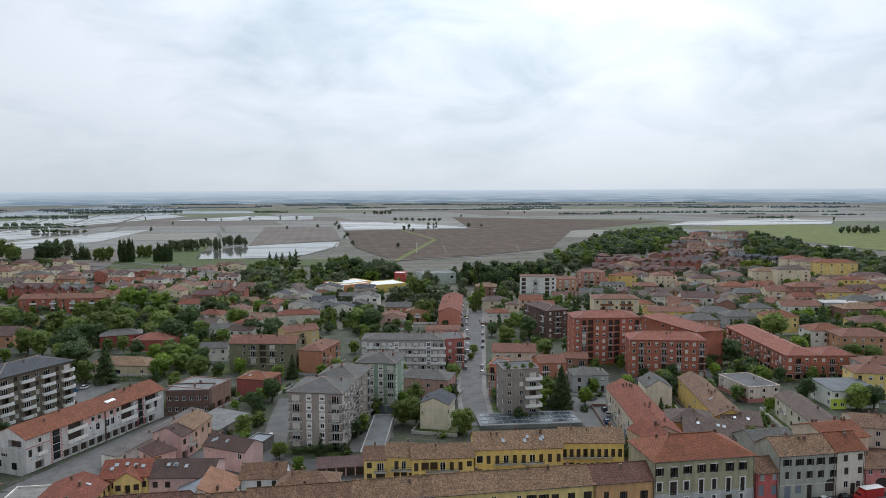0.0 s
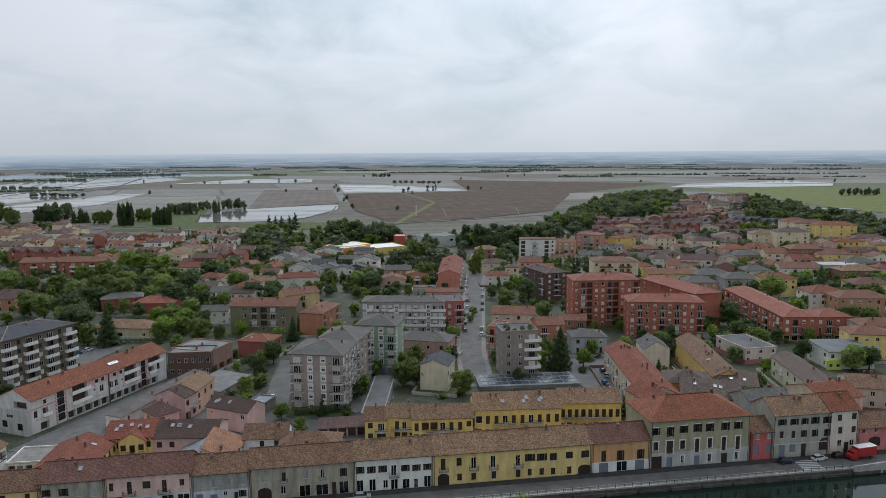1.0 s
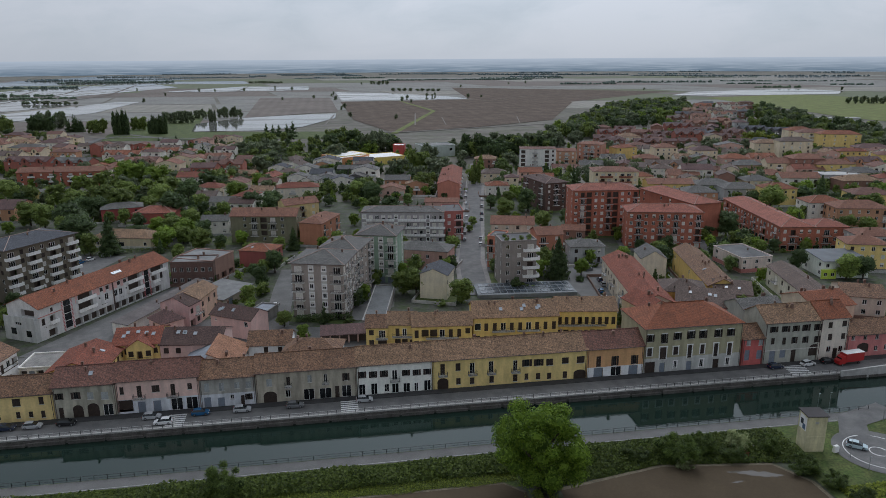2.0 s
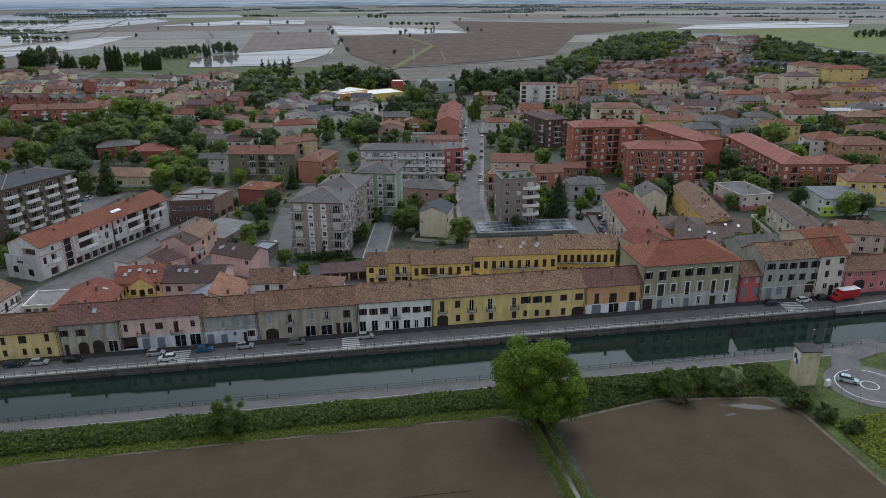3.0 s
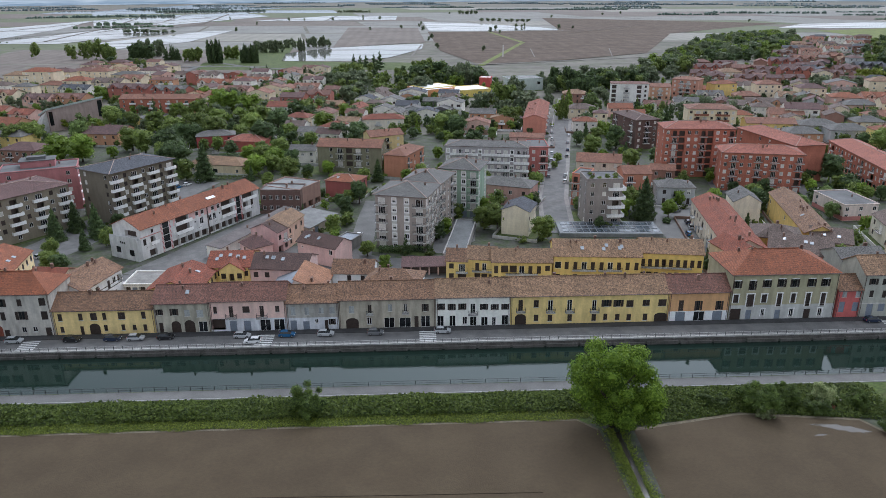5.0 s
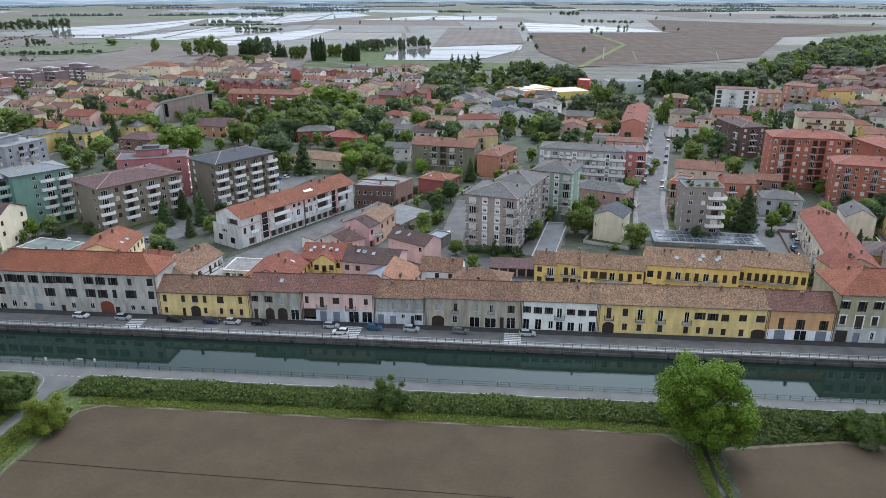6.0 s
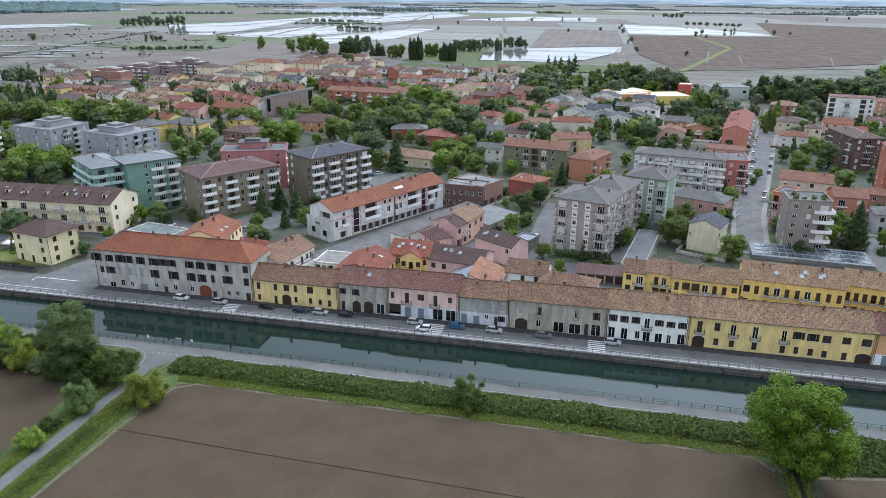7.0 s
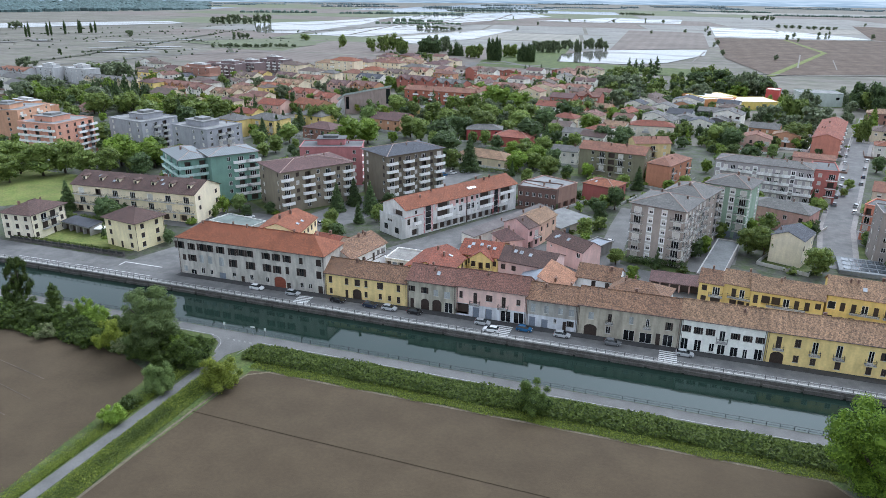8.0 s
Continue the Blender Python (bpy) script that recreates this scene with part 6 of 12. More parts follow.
building('town_house', 'house with a pink tiled roof', 68.2, 292.4, 18.5, 12.0, -14.7, 9.0, wall=plaster((0.50,0.42,0.35),0.15), tile='pink', rise=2.4, floors=3, faces={'front': ('wwww', 'wwww')}, chimneys=2)
building('town_house', 'orange brown house with white balconies', 81.3, 267.2, 11.0, 10.0, -1.0, 9.5, wall=plaster((0.42,0.16,0.09),0.12), tile='pink', rise=2.2, floors=3, faces={'front': ('bw', 'ww')}, chimneys=2, slab=M_WHITE)
building('apartment_block', 'dark brown brick apartment block with stepped balconies', 111.6, 353.4, 12.5, 26.9, 10.3, 15.0, wall=shade('brown_brick', (0.145,0.090,0.075), 0.9, 0.15, 0.22, 3.0, 0.3, 0.01, 0.1), roof='hip', tile='brown', rise=1.6, over=0.8, floors=5, faces={'front': ('wbw', 'w.w'), 'left': ('bwb', 'w.w')}, mix='rhp', chimneys=2, slab=M_WHITE, category='apartment block')
building('apartment_block', 'tall red brick apartment block with a red tiled roof', 107.1, 298.8, 29.8, 14.0, -6.4, 21.0, wall=shade('red_brick', (0.43,0.155,0.10), 0.9, 0.15, 0.22, 3.0, 0.3, 0.01, 0.1, stain=0.15), roof='hip', tile='crimson', rise=2.2, over=0.5, floors=7, faces={'front': ('wbkwwbkwwb', 'w.kww.kww.'), 'left': ('w.w', None), 'right': ('w.w', None)}, mix='rhph', chimneys=3, slab=M_CONCRETE, category='apartment block')
building('apartment_block', 'five storey red brick apartment block with railed balconies', 123.2, 275.5, 30.7, 12.9, -13.4, 15.6, wall=shade('red_brick', (0.43,0.155,0.10), 0.9, 0.15, 0.22, 3.0, 0.3, 0.01, 0.1, stain=0.15), roof='hip', tile='crimson', rise=2.4, over=0.6, floors=5, faces={'front': ('wbwwbwbwwb', 'wbwwbwbwwb'), 'left': ('w.w', None), 'right': ('w.w', None)}, mix='rhph', chimneys=2, slab=M_CONCRETE, category='apartment block')
building('apartment_block', 'red brick wing with a red tiled roof', 152.1, 327.7, 42.9, 14.0, -81.7, 15.6, wall=shade('red_brick', (0.43,0.155,0.10), 0.9, 0.15, 0.22, 3.0, 0.3, 0.01, 0.1, stain=0.15), roof='hip', tile='crimson', rise=2.2, over=0.6, floors=5, faces={'front': ('w.ww.w', None)}, mix='rhph', chimneys=3, category='apartment block')
building('apartment_block', 'three storey red brick corner block with shops below', 183.4, 259.2, 13.5, 62.8, -9.4, 10.2, wall=shade('red_brick', (0.43,0.155,0.10), 0.9, 0.15, 0.22, 3.0, 0.3, 0.01, 0.1, stain=0.15), roof='hip', tile='crimson', rise=2.4, over=0.6, floors=3, faces={'front': ('wbww', 'vvvv'), 'left': ('wbwwbwwbwwbwwbwwbw', 'vvvvvvvvvvvvvvvvvv')}, mix='rhpr', chimneys=3, slab=M_CONCRETE, category='apartment block')
building('apartment_block', 'three storey red brick wing beside the corner block', 196.8, 257.1, 14.5, 13.5, -9.4, 10.1, wall=shade('red_brick', (0.43,0.155,0.10), 0.9, 0.15, 0.22, 3.0, 0.3, 0.01, 0.1, stain=0.15), roof='hip', tile='crimson', rise=2.2, over=0.5, floors=3, faces={'front': ('wbww', 'vvvv'), 'right': ('ww', 'ww')}, mix='rhpr', chimneys=1, slab=M_CONCRETE, category='apartment block')
building('apartment_block', 'cream apartment block with brown panels and a pink roof', 155.2, 399.1, 26.5, 16.0, -12.0, 13.0, wall=plaster((0.58,0.50,0.36),0.1), roof='hip', tile='pink', rise=2.0, over=0.7, floors=4, faces={'front': ('wbbwbbw', 'w.ww.ww'), 'right': ('w.w', None)}, mix='cr', chimneys=2, balcony='solid', slab=plaster((0.2,0.09,0.06),0.1), category='apartment block')
building('apartment_block', 'yellow house with a pink tiled roof', 183.7, 385.7, 26.3, 14.0, -12.1, 7.0, wall=plaster((0.60,0.45,0.2),0.12), tile='pink', rise=2.2, floors=2, faces={'front': ('cwcwcw', 'vvvvvv')}, mix='r', chimneys=3, category='apartment block')
building('apartment_block', 'white apartment slab with dark vertical bands', 136.3, 494.2, 25.3, 14.0, -12.8, 15.5, wall=plaster((0.58,0.57,0.54),0.12), roof='hip', tile='oldred', rise=0.9, floors=5, faces={'front': ('k.b.kw', 'k...k.')}, mix='c', chimneys=1, category='apartment block')
building('apartment_block', 'orange brick apartment block', 166.7, 503.2, 13.9, 12.0, -12.9, 12.0, wall=plaster((0.45,0.24,0.14),0.1), tile='pink', rise=1.6, floors=4, faces={'front': ('wbw', 'www')}, mix='rc', chimneys=1, category='apartment block')
building('apartment_block', 'plain terracotta rendered apartment block', 188.4, 521.4, 18.8, 14.0, -35.5, 15.0, wall=plaster((0.42,0.20,0.13),0.1), roof='hip', tile='pink', rise=1.6, floors=5, faces={'front': ('wbbw', 'w.ww')}, mix='rc', chimneys=1, category='apartment block')
building('apartment_block', 'yellow tower house with a tiled roof', 216.9, 512.1, 17.8, 11.0, 10.0, 12.0, wall=plaster((0.56,0.42,0.18),0.1), roof='hip', tile='orange', rise=1.8, floors=4, faces={'front': ('w.w', 'w.w')}, chimneys=1, category='apartment block')
building('town_house', 'orange red rendered house at the street end with a tiled roof', 60.5, 394.0, 12.5, 62.0, -12.0, 9.6, plaster((0.46,0.17,0.11),0.12), 'gy', 'red', floors=3, rise=2.2, faces={'front': ('...', None), 'right': ('bwbwbwbwb', 'w.w.w.w.w')}, mix='rp', chimneys=4)
building('town_house', 'low pink building with a tiled roof', 49.4, 365.9, 17.7, 10.0, -11.4, 5.0, wall=plaster((0.5,0.3,0.25),0.15), tile='pink', rise=1.4, floors=1, faces={'front': ('w.w', None)}, chimneys=1)
building('school', 'orange and yellow school building with a white flat roof', -5.8, 563.7, 28.1, 26.0, -54.8, 6.0, wall=plaster((0.58,0.24,0.08),0.1), roof='flat', tile=M_WHITE, floors=1, faces={'front': ('...', None)}, chimneys=0, category='school')
building('school', 'yellow school building with a white flat roof', 10.6, 547.8, 26.4, 22.0, 34.8, 6.3, wall=plaster((0.54,0.44,0.15),0.1), roof='flat', tile=M_WHITE, floors=2, faces={'front': ('pppppp', 'pppppp')}, chimneys=0, category='school')
building('school', 'yellow school wing with a white flat roof', 26.6, 540.0, 34.8, 24.0, 20.2, 5.2, wall=plaster((0.54,0.42,0.15),0.1), roof='flat', tile=M_WHITE, floors=1, faces={'front': ('pppppp', None)}, chimneys=0, category='school')
building('school', 'red box stair tower of a school', 53.9, 594.9, 9.3, 10.0, -13.0, 8.5, wall=plaster((0.45,0.06,0.05),0.1), roof='flat', tile=M_WHITE, floors=2, faces={}, chimneys=0, category='school')
building('warehouse', 'grey panel factory hall with window bands', 76.8, 577.5, 28.2, 20.0, 10.6, 9.0, wall=plaster((0.42,0.45,0.42),0.1), roof='flat', tile=shade('roof_screed', (0.21,0.21,0.205), 0.9, 0.25, 0.15, 5.0, 0.6), floors=2, faces={'front': ('vv.v', 'vv..')}, chimneys=0, category='warehouse')
building('apartment_block', 'four storey olive apartment block with central balconies', -43.8, 316.0, 29.3, 11.0, -11.4, 12.2, wall=plaster((0.17,0.16,0.11),0.15), tile='pink', rise=2.4, over=0.8, floors=4, faces={'front': ('.wbkbw.', '.w.w.w.'), 'right': ('ww', None)}, mix='p', chimneys=3, slab=M_STONE, category='apartment block')
building('town_house', 'yellow tall house with a pink tiled roof', -21.7, 344.9, 17.3, 11.0, 22.1, 10.0, wall=plaster((0.5,0.4,0.22),0.12), tile='pink', rise=2.2, floors=3, faces={'front': ('wbw', 'www')}, mix='rp', chimneys=2)
building('town_house', 'orange rendered house with a hipped pink roof', -13.8, 307.1, 10.4, 20.9, -23.1, 9.6, wall=plaster((0.42,0.17,0.09),0.12), roof='hip', tile='pink', rise=2.2, floors=3, faces={'front': ('...', None), 'right': ('bwb', 'www')}, mix='rp', chimneys=2)
building('town_house', 'dark red rendered house with an orange tiled roof', -35.9, 275.5, 13.2, 10.8, -20.3, 6.6, wall=plaster((0.30,0.08,0.07),0.12), roof='hip', tile='orange', rise=1.8, floors=2, faces={'front': ('...', None), 'right': ('ww', 'ww')}, mix='c', chimneys=0, skylights=2)
building('town_house', 'white house with a red tiled roof', -30.1, 411.6, 24.0, 11.0, 1.2, 7.0, wall=plaster((0.58,0.53,0.45),0.12), roof='hip', tile='red', rise=2.4, floors=2, faces={'front': ('wbww', 'w.ww')}, mix='cr', chimneys=1)
building('villa', 'red villa with a dark grey hipped roof', -112.7, 368.2, 19.3, 12.0, 13.5, 6.5, wall=plaster((0.36,0.06,0.06),0.12), roof='hip', tile='grey', rise=2.2, floors=2, faces={'front': ('b.w', '...')}, mix='c', chimneys=1, category='villa')
building('villa', 'red villa with a bright red hipped roof', -96.2, 361.7, 19.6, 13.0, -7.6, 5.5, wall=plaster((0.34,0.08,0.06),0.12), roof='hip', tile='crimson', rise=2.6, floors=2, faces={'front': ('w.w', 'w.w')}, mix='c', chimneys=2, category='villa')
building('villa', 'cream villa with an old tiled hipped roof', -103.1, 319.1, 27.0, 12.0, -15.2, 4.2, wall=plaster((0.55,0.47,0.34),0.15), roof='hip', tile='ochre', rise=2.6, floors=1, faces={'front': ('p.v.p', None)}, chimneys=1, category='villa')
building('town_house', 'brown brick courtyard building with a grey flat roof', -57.5, 255.8, 15.0, 9.0, -5.0, 8.15, wall=shade('brown_brick', (0.145,0.090,0.075), 0.9, 0.15, 0.22, 3.0, 0.3, 0.01, 0.1), roof='flat', tile=shade('roof_screed', (0.21,0.21,0.205), 0.9, 0.25, 0.15, 5.0, 0.6), floors=2, faces={'front': ('pppppp', 'pppppp')}, chimneys=2)
building('town_house', 'brown brick building with a pale cornice and dark garage doors', -43.2, 255.7, 14.2, 16.0, 64.5, 8.0, wall=plaster((0.26,0.17,0.14),0.15), roof='flat', tile=shade('roof_screed', (0.21,0.21,0.205), 0.9, 0.25, 0.15, 5.0, 0.6), floors=2, faces={'front': ('...', 'kkk')}, chimneys=1)
building('shed', 'long low shed with a dark felt roof and white wall', -60.4, 207.0, 44.0, 5.0, 67.0, 3.4, wall=plaster((0.60,0.58,0.55),0.2), roof='mono', tile=shade('dark_felt', (0.12,0.105,0.10), 0.9, 0.25, 0.2, 4.0, 0.6), rise=0.5, floors=1, faces={}, chimneys=2, category='shed', plot=False)
building('shed', 'low garages with grey corrugated roofs', -35.8, 226.3, 17.9, 12.0, 64.6, 3.0, wall=plaster((0.35,0.30,0.26),0.2), roof='mono', tile=shade('corrugated', (0.15,0.15,0.145), 0.7, 0.25, 0.15, 2.0, 0.3, stripe=0.2, stripe_size=0.25), rise=0.8, floors=1, faces={'front': ('gg', None)}, chimneys=0, category='shed')
building('apartment_block', 'olive brown apartment block with white balconies and slate roof', -105.2, 242.4, 26.6, 17.0, 57.3, 18.6, wall=plaster((0.135,0.118,0.092),0.12), roof='hip', tile='slate', rise=2.2, over=0.9, floors=6, faces={'front': ('bwbwbwb', 'w.wkw.w'), 'left': ('w.w', None)}, mix='rpc', chimneys=2, slab=M_WHITE, balcony='solid', balcony_w=4.8, category='apartment block')
building('apartment_block', 'olive brown apartment block with white balconies and maroon roof', -136.5, 217.7, 29.7, 19.6, 55.6, 15.4, wall=plaster((0.19,0.165,0.128),0.12), roof='hip', tile='maroon', rise=2.0, over=0.9, floors=5, faces={'front': ('bwbwbwb', 'w.w.w.w'), 'left': ('w.w', None)}, mix='rpc', chimneys=2, slab=M_WHITE, balcony='solid', balcony_w=4.8, category='apartment block')
building('apartment_block', 'dusty red apartment block with a roof terrace', -150.3, 255.2, 25.7, 14.0, 21.0, 16.0, wall=plaster((0.36,0.13,0.13),0.12), roof='flat', tile=shade('bitumen', (0.12,0.12,0.12), 0.9, 0.25, 0.15, 6.0, 0.6), floors=5, faces={'front': ('w..w', None), 'right': ('b.b', None)}, mix='rp', chimneys=3, slab=M_WHITE, category='apartment block')
building('apartment_block', 'teal apartment block with glazed balconies and standing-seam metal roofs', -175.3, 211.7, 10.9, 23.0, 54.4, 18.0, wall=plaster((0.150,0.236,0.197),0.12), roof='hip', tile=shade('metal_roof', (0.17,0.185,0.19), 0.5, 0.15, 0.1, 2.0, 0.3, stripe=0.35, stripe_size=0.8), rise=1.8, over=0.8, floors=6, faces={'front': ('bb', 'kk'), 'left': ('bbb', 'k.k')}, mix='pp', chimneys=1, slab=plaster((0.40,0.50,0.47),0.1), balcony='solid', balcony_w=7.4, category='apartment block')
building('apartment_block', 'teal apartment block with wide balconies and a metal roof', -165.8, 217.1, 18.2, 14.0, 53.3, 19.0, wall=plaster((0.150,0.236,0.197),0.12), roof='hip', tile=shade('metal_roof', (0.17,0.185,0.19), 0.5, 0.15, 0.1, 2.0, 0.3, stripe=0.35, stripe_size=0.8), rise=1.8, over=0.8, floors=6, faces={'front': ('.wbb', '..kk'), 'right': ('b.b', None)}, mix='pp', chimneys=1, slab=M_WHITE, balcony='solid', balcony_w=6.0, category='apartment block')
building('apartment_block', 'grey apartment block with stepped flat roof', -247.0, 274.5, 20.9, 25.2, 77.3, 17.0, wall=plaster((0.27,0.27,0.285),0.15), roof='flat', tile=shade('roof_screed', (0.21,0.21,0.205), 0.9, 0.25, 0.15, 5.0, 0.6), floors=6, faces={'front': ('wbbw', 'w..w'), 'left': ('w.ww', None)}, mix='rp', chimneys=3, slab=M_CONCRETE, balcony='solid', category='apartment block')
building('apartment_block', 'grey apartment block with flat roof terraces', -206.0, 269.0, 20.5, 25.2, 74.7, 17.0, wall=plaster((0.26,0.26,0.275),0.15), roof='flat', tile=shade('roof_screed', (0.21,0.21,0.205), 0.9, 0.25, 0.15, 5.0, 0.6), floors=6, faces={'front': ('wbbw', 'w..w'), 'left': ('w.ww', None)}, mix='rp', chimneys=3, slab=M_CONCRETE, balcony='solid', category='apartment block')
building('apartment_block', 'salmon orange apartment block with rounded grey balconies', -278.3, 253.6, 23.1, 23.3, 89.3, 17.4, wall=plaster((0.50,0.235,0.155),0.1), roof='flat', tile=shade('roof_screed', (0.21,0.21,0.205), 0.9, 0.25, 0.15, 5.0, 0.6), floors=6, faces={'front': ('wwwbb', 'wwwbb'), 'left': ('bbb', 'bbb')}, mix='cp', chimneys=3, slab=M_WHITE, balcony='solid', balcony_w=7.0, category='apartment block')
building('apartment_block', 'orange apartment block with metal roof vaults', -330.0, 279.0, 26.1, 22.7, 101.2, 17.0, wall=plaster((0.42,0.255,0.175),0.1), roof='flat', tile=shade('roof_screed', (0.21,0.21,0.205), 0.9, 0.25, 0.15, 5.0, 0.6), floors=6, faces={'front': ('bwbw', 'b.b.'), 'left': ('bw', None)}, mix='cp', chimneys=2, slab=M_STONE, balcony='solid', category='apartment block')
building('apartment_block', 'long cream apartment house with galleries and brown roof', -210.1, 194.3, 51.5, 15.4, 3.0, 10.6, wall=plaster((0.62,0.55,0.42),0.1), roof='gx', tile='brown', rise=3.2, over=0.9, floors=3, faces={'front': ('bbbbbbb', 'kwkwkwkwkwkwkw'), 'right': ('w.w', '.w.')}, mix='ccp', chimneys=6, skylights=5, dormers=7, slab=M_STONE, balcony_w=6.6, category='apartment block')
building('villa', 'cream villa with a dark brown hipped roof and green garden', -196.7, 163.3, 14.6, 11.8, 92.6, 8.7, wall=plaster((0.60,0.55,0.44),0.1), roof='hip', tile='brown', rise=2.6, over=0.9, floors=3, faces={'left': ('ccc', 'ccc'), 'front': ('cbbc', 'c.dc')}, balcony_w=3.0, mix='c', chimneys=2, near=True, category='villa')
building('villa', 'pale yellow villa with a pyramid brown roof and stone entrance', -158.2, 166.7, 11.1, 14.1, 80.0, 9.2, wall=plaster((0.62,0.55,0.36),0.1), roof='hip', tile='brown', rise=3.0, over=0.9, floors=3, faces={'left': ('c.c', 'ddc'), 'front': ('cc', 'cc')}, chimneys=0, near=True, category='villa')
building('shed', 'long low garage row with a grey roof', -197.0, 175.5, 13.9, 5.0, -8.7, 3.0, wall=plaster((0.25,0.24,0.23),0.1), roof='mono', tile='slate', rise=0.6, floors=1, faces={'front': ('kkkk', None)}, chimneys=0, category='shed')
building('shed', 'low flat-roofed garages with a grey green felt roof', -150.0, 192.4, 17.0, 9.0, -11.0, 3.2, wall=plaster((0.40,0.40,0.38),0.15), roof='flat', tile=shade('green_felt', (0.15,0.175,0.16), 0.9, 0.2, 0.1, 4.0, 0.5), floors=1, faces={'front': ('gggg', None)}, chimneys=0, category='shed', plot=False)
building('apartment_block', 'three storey brick terrace with white balconies', -197.5, 488.7, 54.6, 14.0, -4.1, 9.5, wall=shade('red_brick', (0.43,0.155,0.10), 0.9, 0.15, 0.22, 3.0, 0.3, 0.01, 0.1, stain=0.15), roof='gx', tile='pink', rise=2.4, floors=3, faces={'front': ('wbwbwbwbw', 'wkwkwkwkw')}, mix='rp', chimneys=5, slab=M_WHITE, balcony='solid', category='apartment block')
building('apartment_block', 'pale end block of a brick terrace', -143.7, 484.7, 2.8, 30.2, 2.9, 9.5, wall=plaster((0.6,0.5,0.42),0.1), roof='hip', tile='pink', rise=2.2, floors=3, faces={'right': ('wbw', 'www')}, mix='r', chimneys=1, category='apartment block')

# ---------------------------------------------------------------- houses further back
house(-274.2, 670.9, 23.0, 14.0, -10.5, 3, 'cream', 'gx', 'pink', 'wbww', 'wwww', 1)
house(-242.7, 607.1, 19.7, 14.0, -12.4, 3, 'cream', 'gx', 'pink', 'wwwb', 'wwwd', 1)
house(-249.9, 670.4, 20.4, 14.0, -15.8, 3, 'white', 'hip', 'pink', 'wwww', 'dwww', 1)
house(-228.7, 548.6, 32.8, 14.0, -15.5, 3, 'dark red', 'gx', 'pink', 'wwww', '.www', 2)
house(-192.2, 534.8, 27.0, 14.0, -15.6, 3, 'dark red', 'gx', 'pink', 'wwww', 'dww.', 1)
house(-161.8, 506.6, 21.1, 14.0, -14.0, 3, 'cream', 'gy', 'pink', 'wbww', '...d', 2)
house(-177.3, 599.5, 29.7, 14.0, -14.2, 2, 'white', 'gx', 'pink', 'wwww', '.w.d', 1)
house(-150.6, 610.1, 29.9, 14.0, -11.4, 2, 'white', 'gx', 'pink', 'wwwb', 'wdww', 2)
house(-148.9, 550.7, 22.7, 14.0, -6.5, 2, 'white', 'gx', 'pink', 'wwww', '...d', 1)
house(-118.2, 512.2, 16.8, 12.6, -10.9, 3, 'cream', 'gy', 'pink', 'wwww', 'ww..', 1)
house(-120.4, 610.9, 11.9, 8.9, -13.9, 2, 'white', 'gy', 'pink', 'www', '.ww', 2)
house(-115.6, 648.8, 12.6, 9.5, -16.2, 2, 'white', 'gy', 'pink', 'www', 'wwd', 1)
house(-107.4, 561.1, 15.5, 11.6, -15.2, 2, 'white', 'gy', 'pink', 'wwwb', 'dwww', 1)
house(-103.3, 637.6, 14.4, 10.8, -14.0, 2, 'white', 'gy', 'pink', 'wwwb', 'dwwd', 1)
house(-88.6, 646.6, 12.5, 9.4, -16.2, 2, 'white', 'gy', 'pink', 'www', 'dwd', 1)
house(-90.7, 490.4, 16.0, 12.0, -9.7, 3, 'dark red', 'gx', 'pink', 'wwww', 'ddww', 1)
house(-74.3, 502.1, 16.2, 12.2, -8.1, 3, 'dark red', 'gx', 'pink', 'wbww', 'wwd.', 2)
house(-93.9, 563.3, 20.1, 14.0, -8.6, 2, 'white', 'gx', 'pink', 'wwwb', 'w...', 1)
house(-99.1, 495.7, 10.5, 8.0, -14.8, 2, 'brown', 'gx', 'pink', 'ww', 'ww', 1)
house(-61.5, 475.4, 13.8, 10.4, -11.4, 2, 'orange', 'gx', 'pink', 'www', 'd..', 1)
house(-77.7, 427.2, 15.3, 11.5, -14.7, 2, 'cream', 'hip', 'red', 'wbww', 'wd..', 2)
house(-81.2, 415.2, 10.2, 8.0, -16.3, 2, 'white', 'gx', 'grey', 'ww', '.d', 1)
house(-62.8, 381.5, 12.5, 9.3, -9.7, 2, 'white', 'gx', 'pink', 'www', '..w', 1, 'ww')
house(-52.6, 375.6, 13.4, 10.1, -16.1, 2, 'white', 'gx', 'brown', 'wbw', 'www', 1, 'ww')
house(-59.5, 333.4, 12.6, 9.5, -6.2, 2, 'white', 'gx', 'grey', 'www', 'w.w', 1, 'ww')
house(-45.4, 411.5, 13.3, 10.0, -15.7, 2, 'white', 'gx', 'pink', 'www', '.dw', 2)
house(-41.4, 501.1, 13.7, 10.3, -15.5, 2, 'white', 'gy', 'slate', 'www', 'd.d', 1)
house(-23.5, 491.3, 15.8, 11.8, -9.7, 2, 'white', 'gy', 'grey', 'wwww', '....', 1)
house(-26.3, 456.7, 12.5, 9.4, -13.0, 2, 'white', 'gy', 'grey', 'www', 'wdd', 1)
house(-7.2, 451.9, 12.4, 9.3, -6.4, 2, 'grey', 'gy', 'grey', 'www', 'dw.', 2)
house(0.3, 439.6, 14.2, 10.6, -7.0, 2, 'white', 'gy', 'slate', 'www', 'ddw', 1)
house(14.4, 458.5, 16.2, 12.1, -14.5, 3, 'white', 'gy', 'grey', 'wwwb', '..d.', 1)
house(10.5, 449.4, 12.3, 9.2, -17.8, 2, 'dark', 'gy', 'grey', 'www', 'wdw', 1)
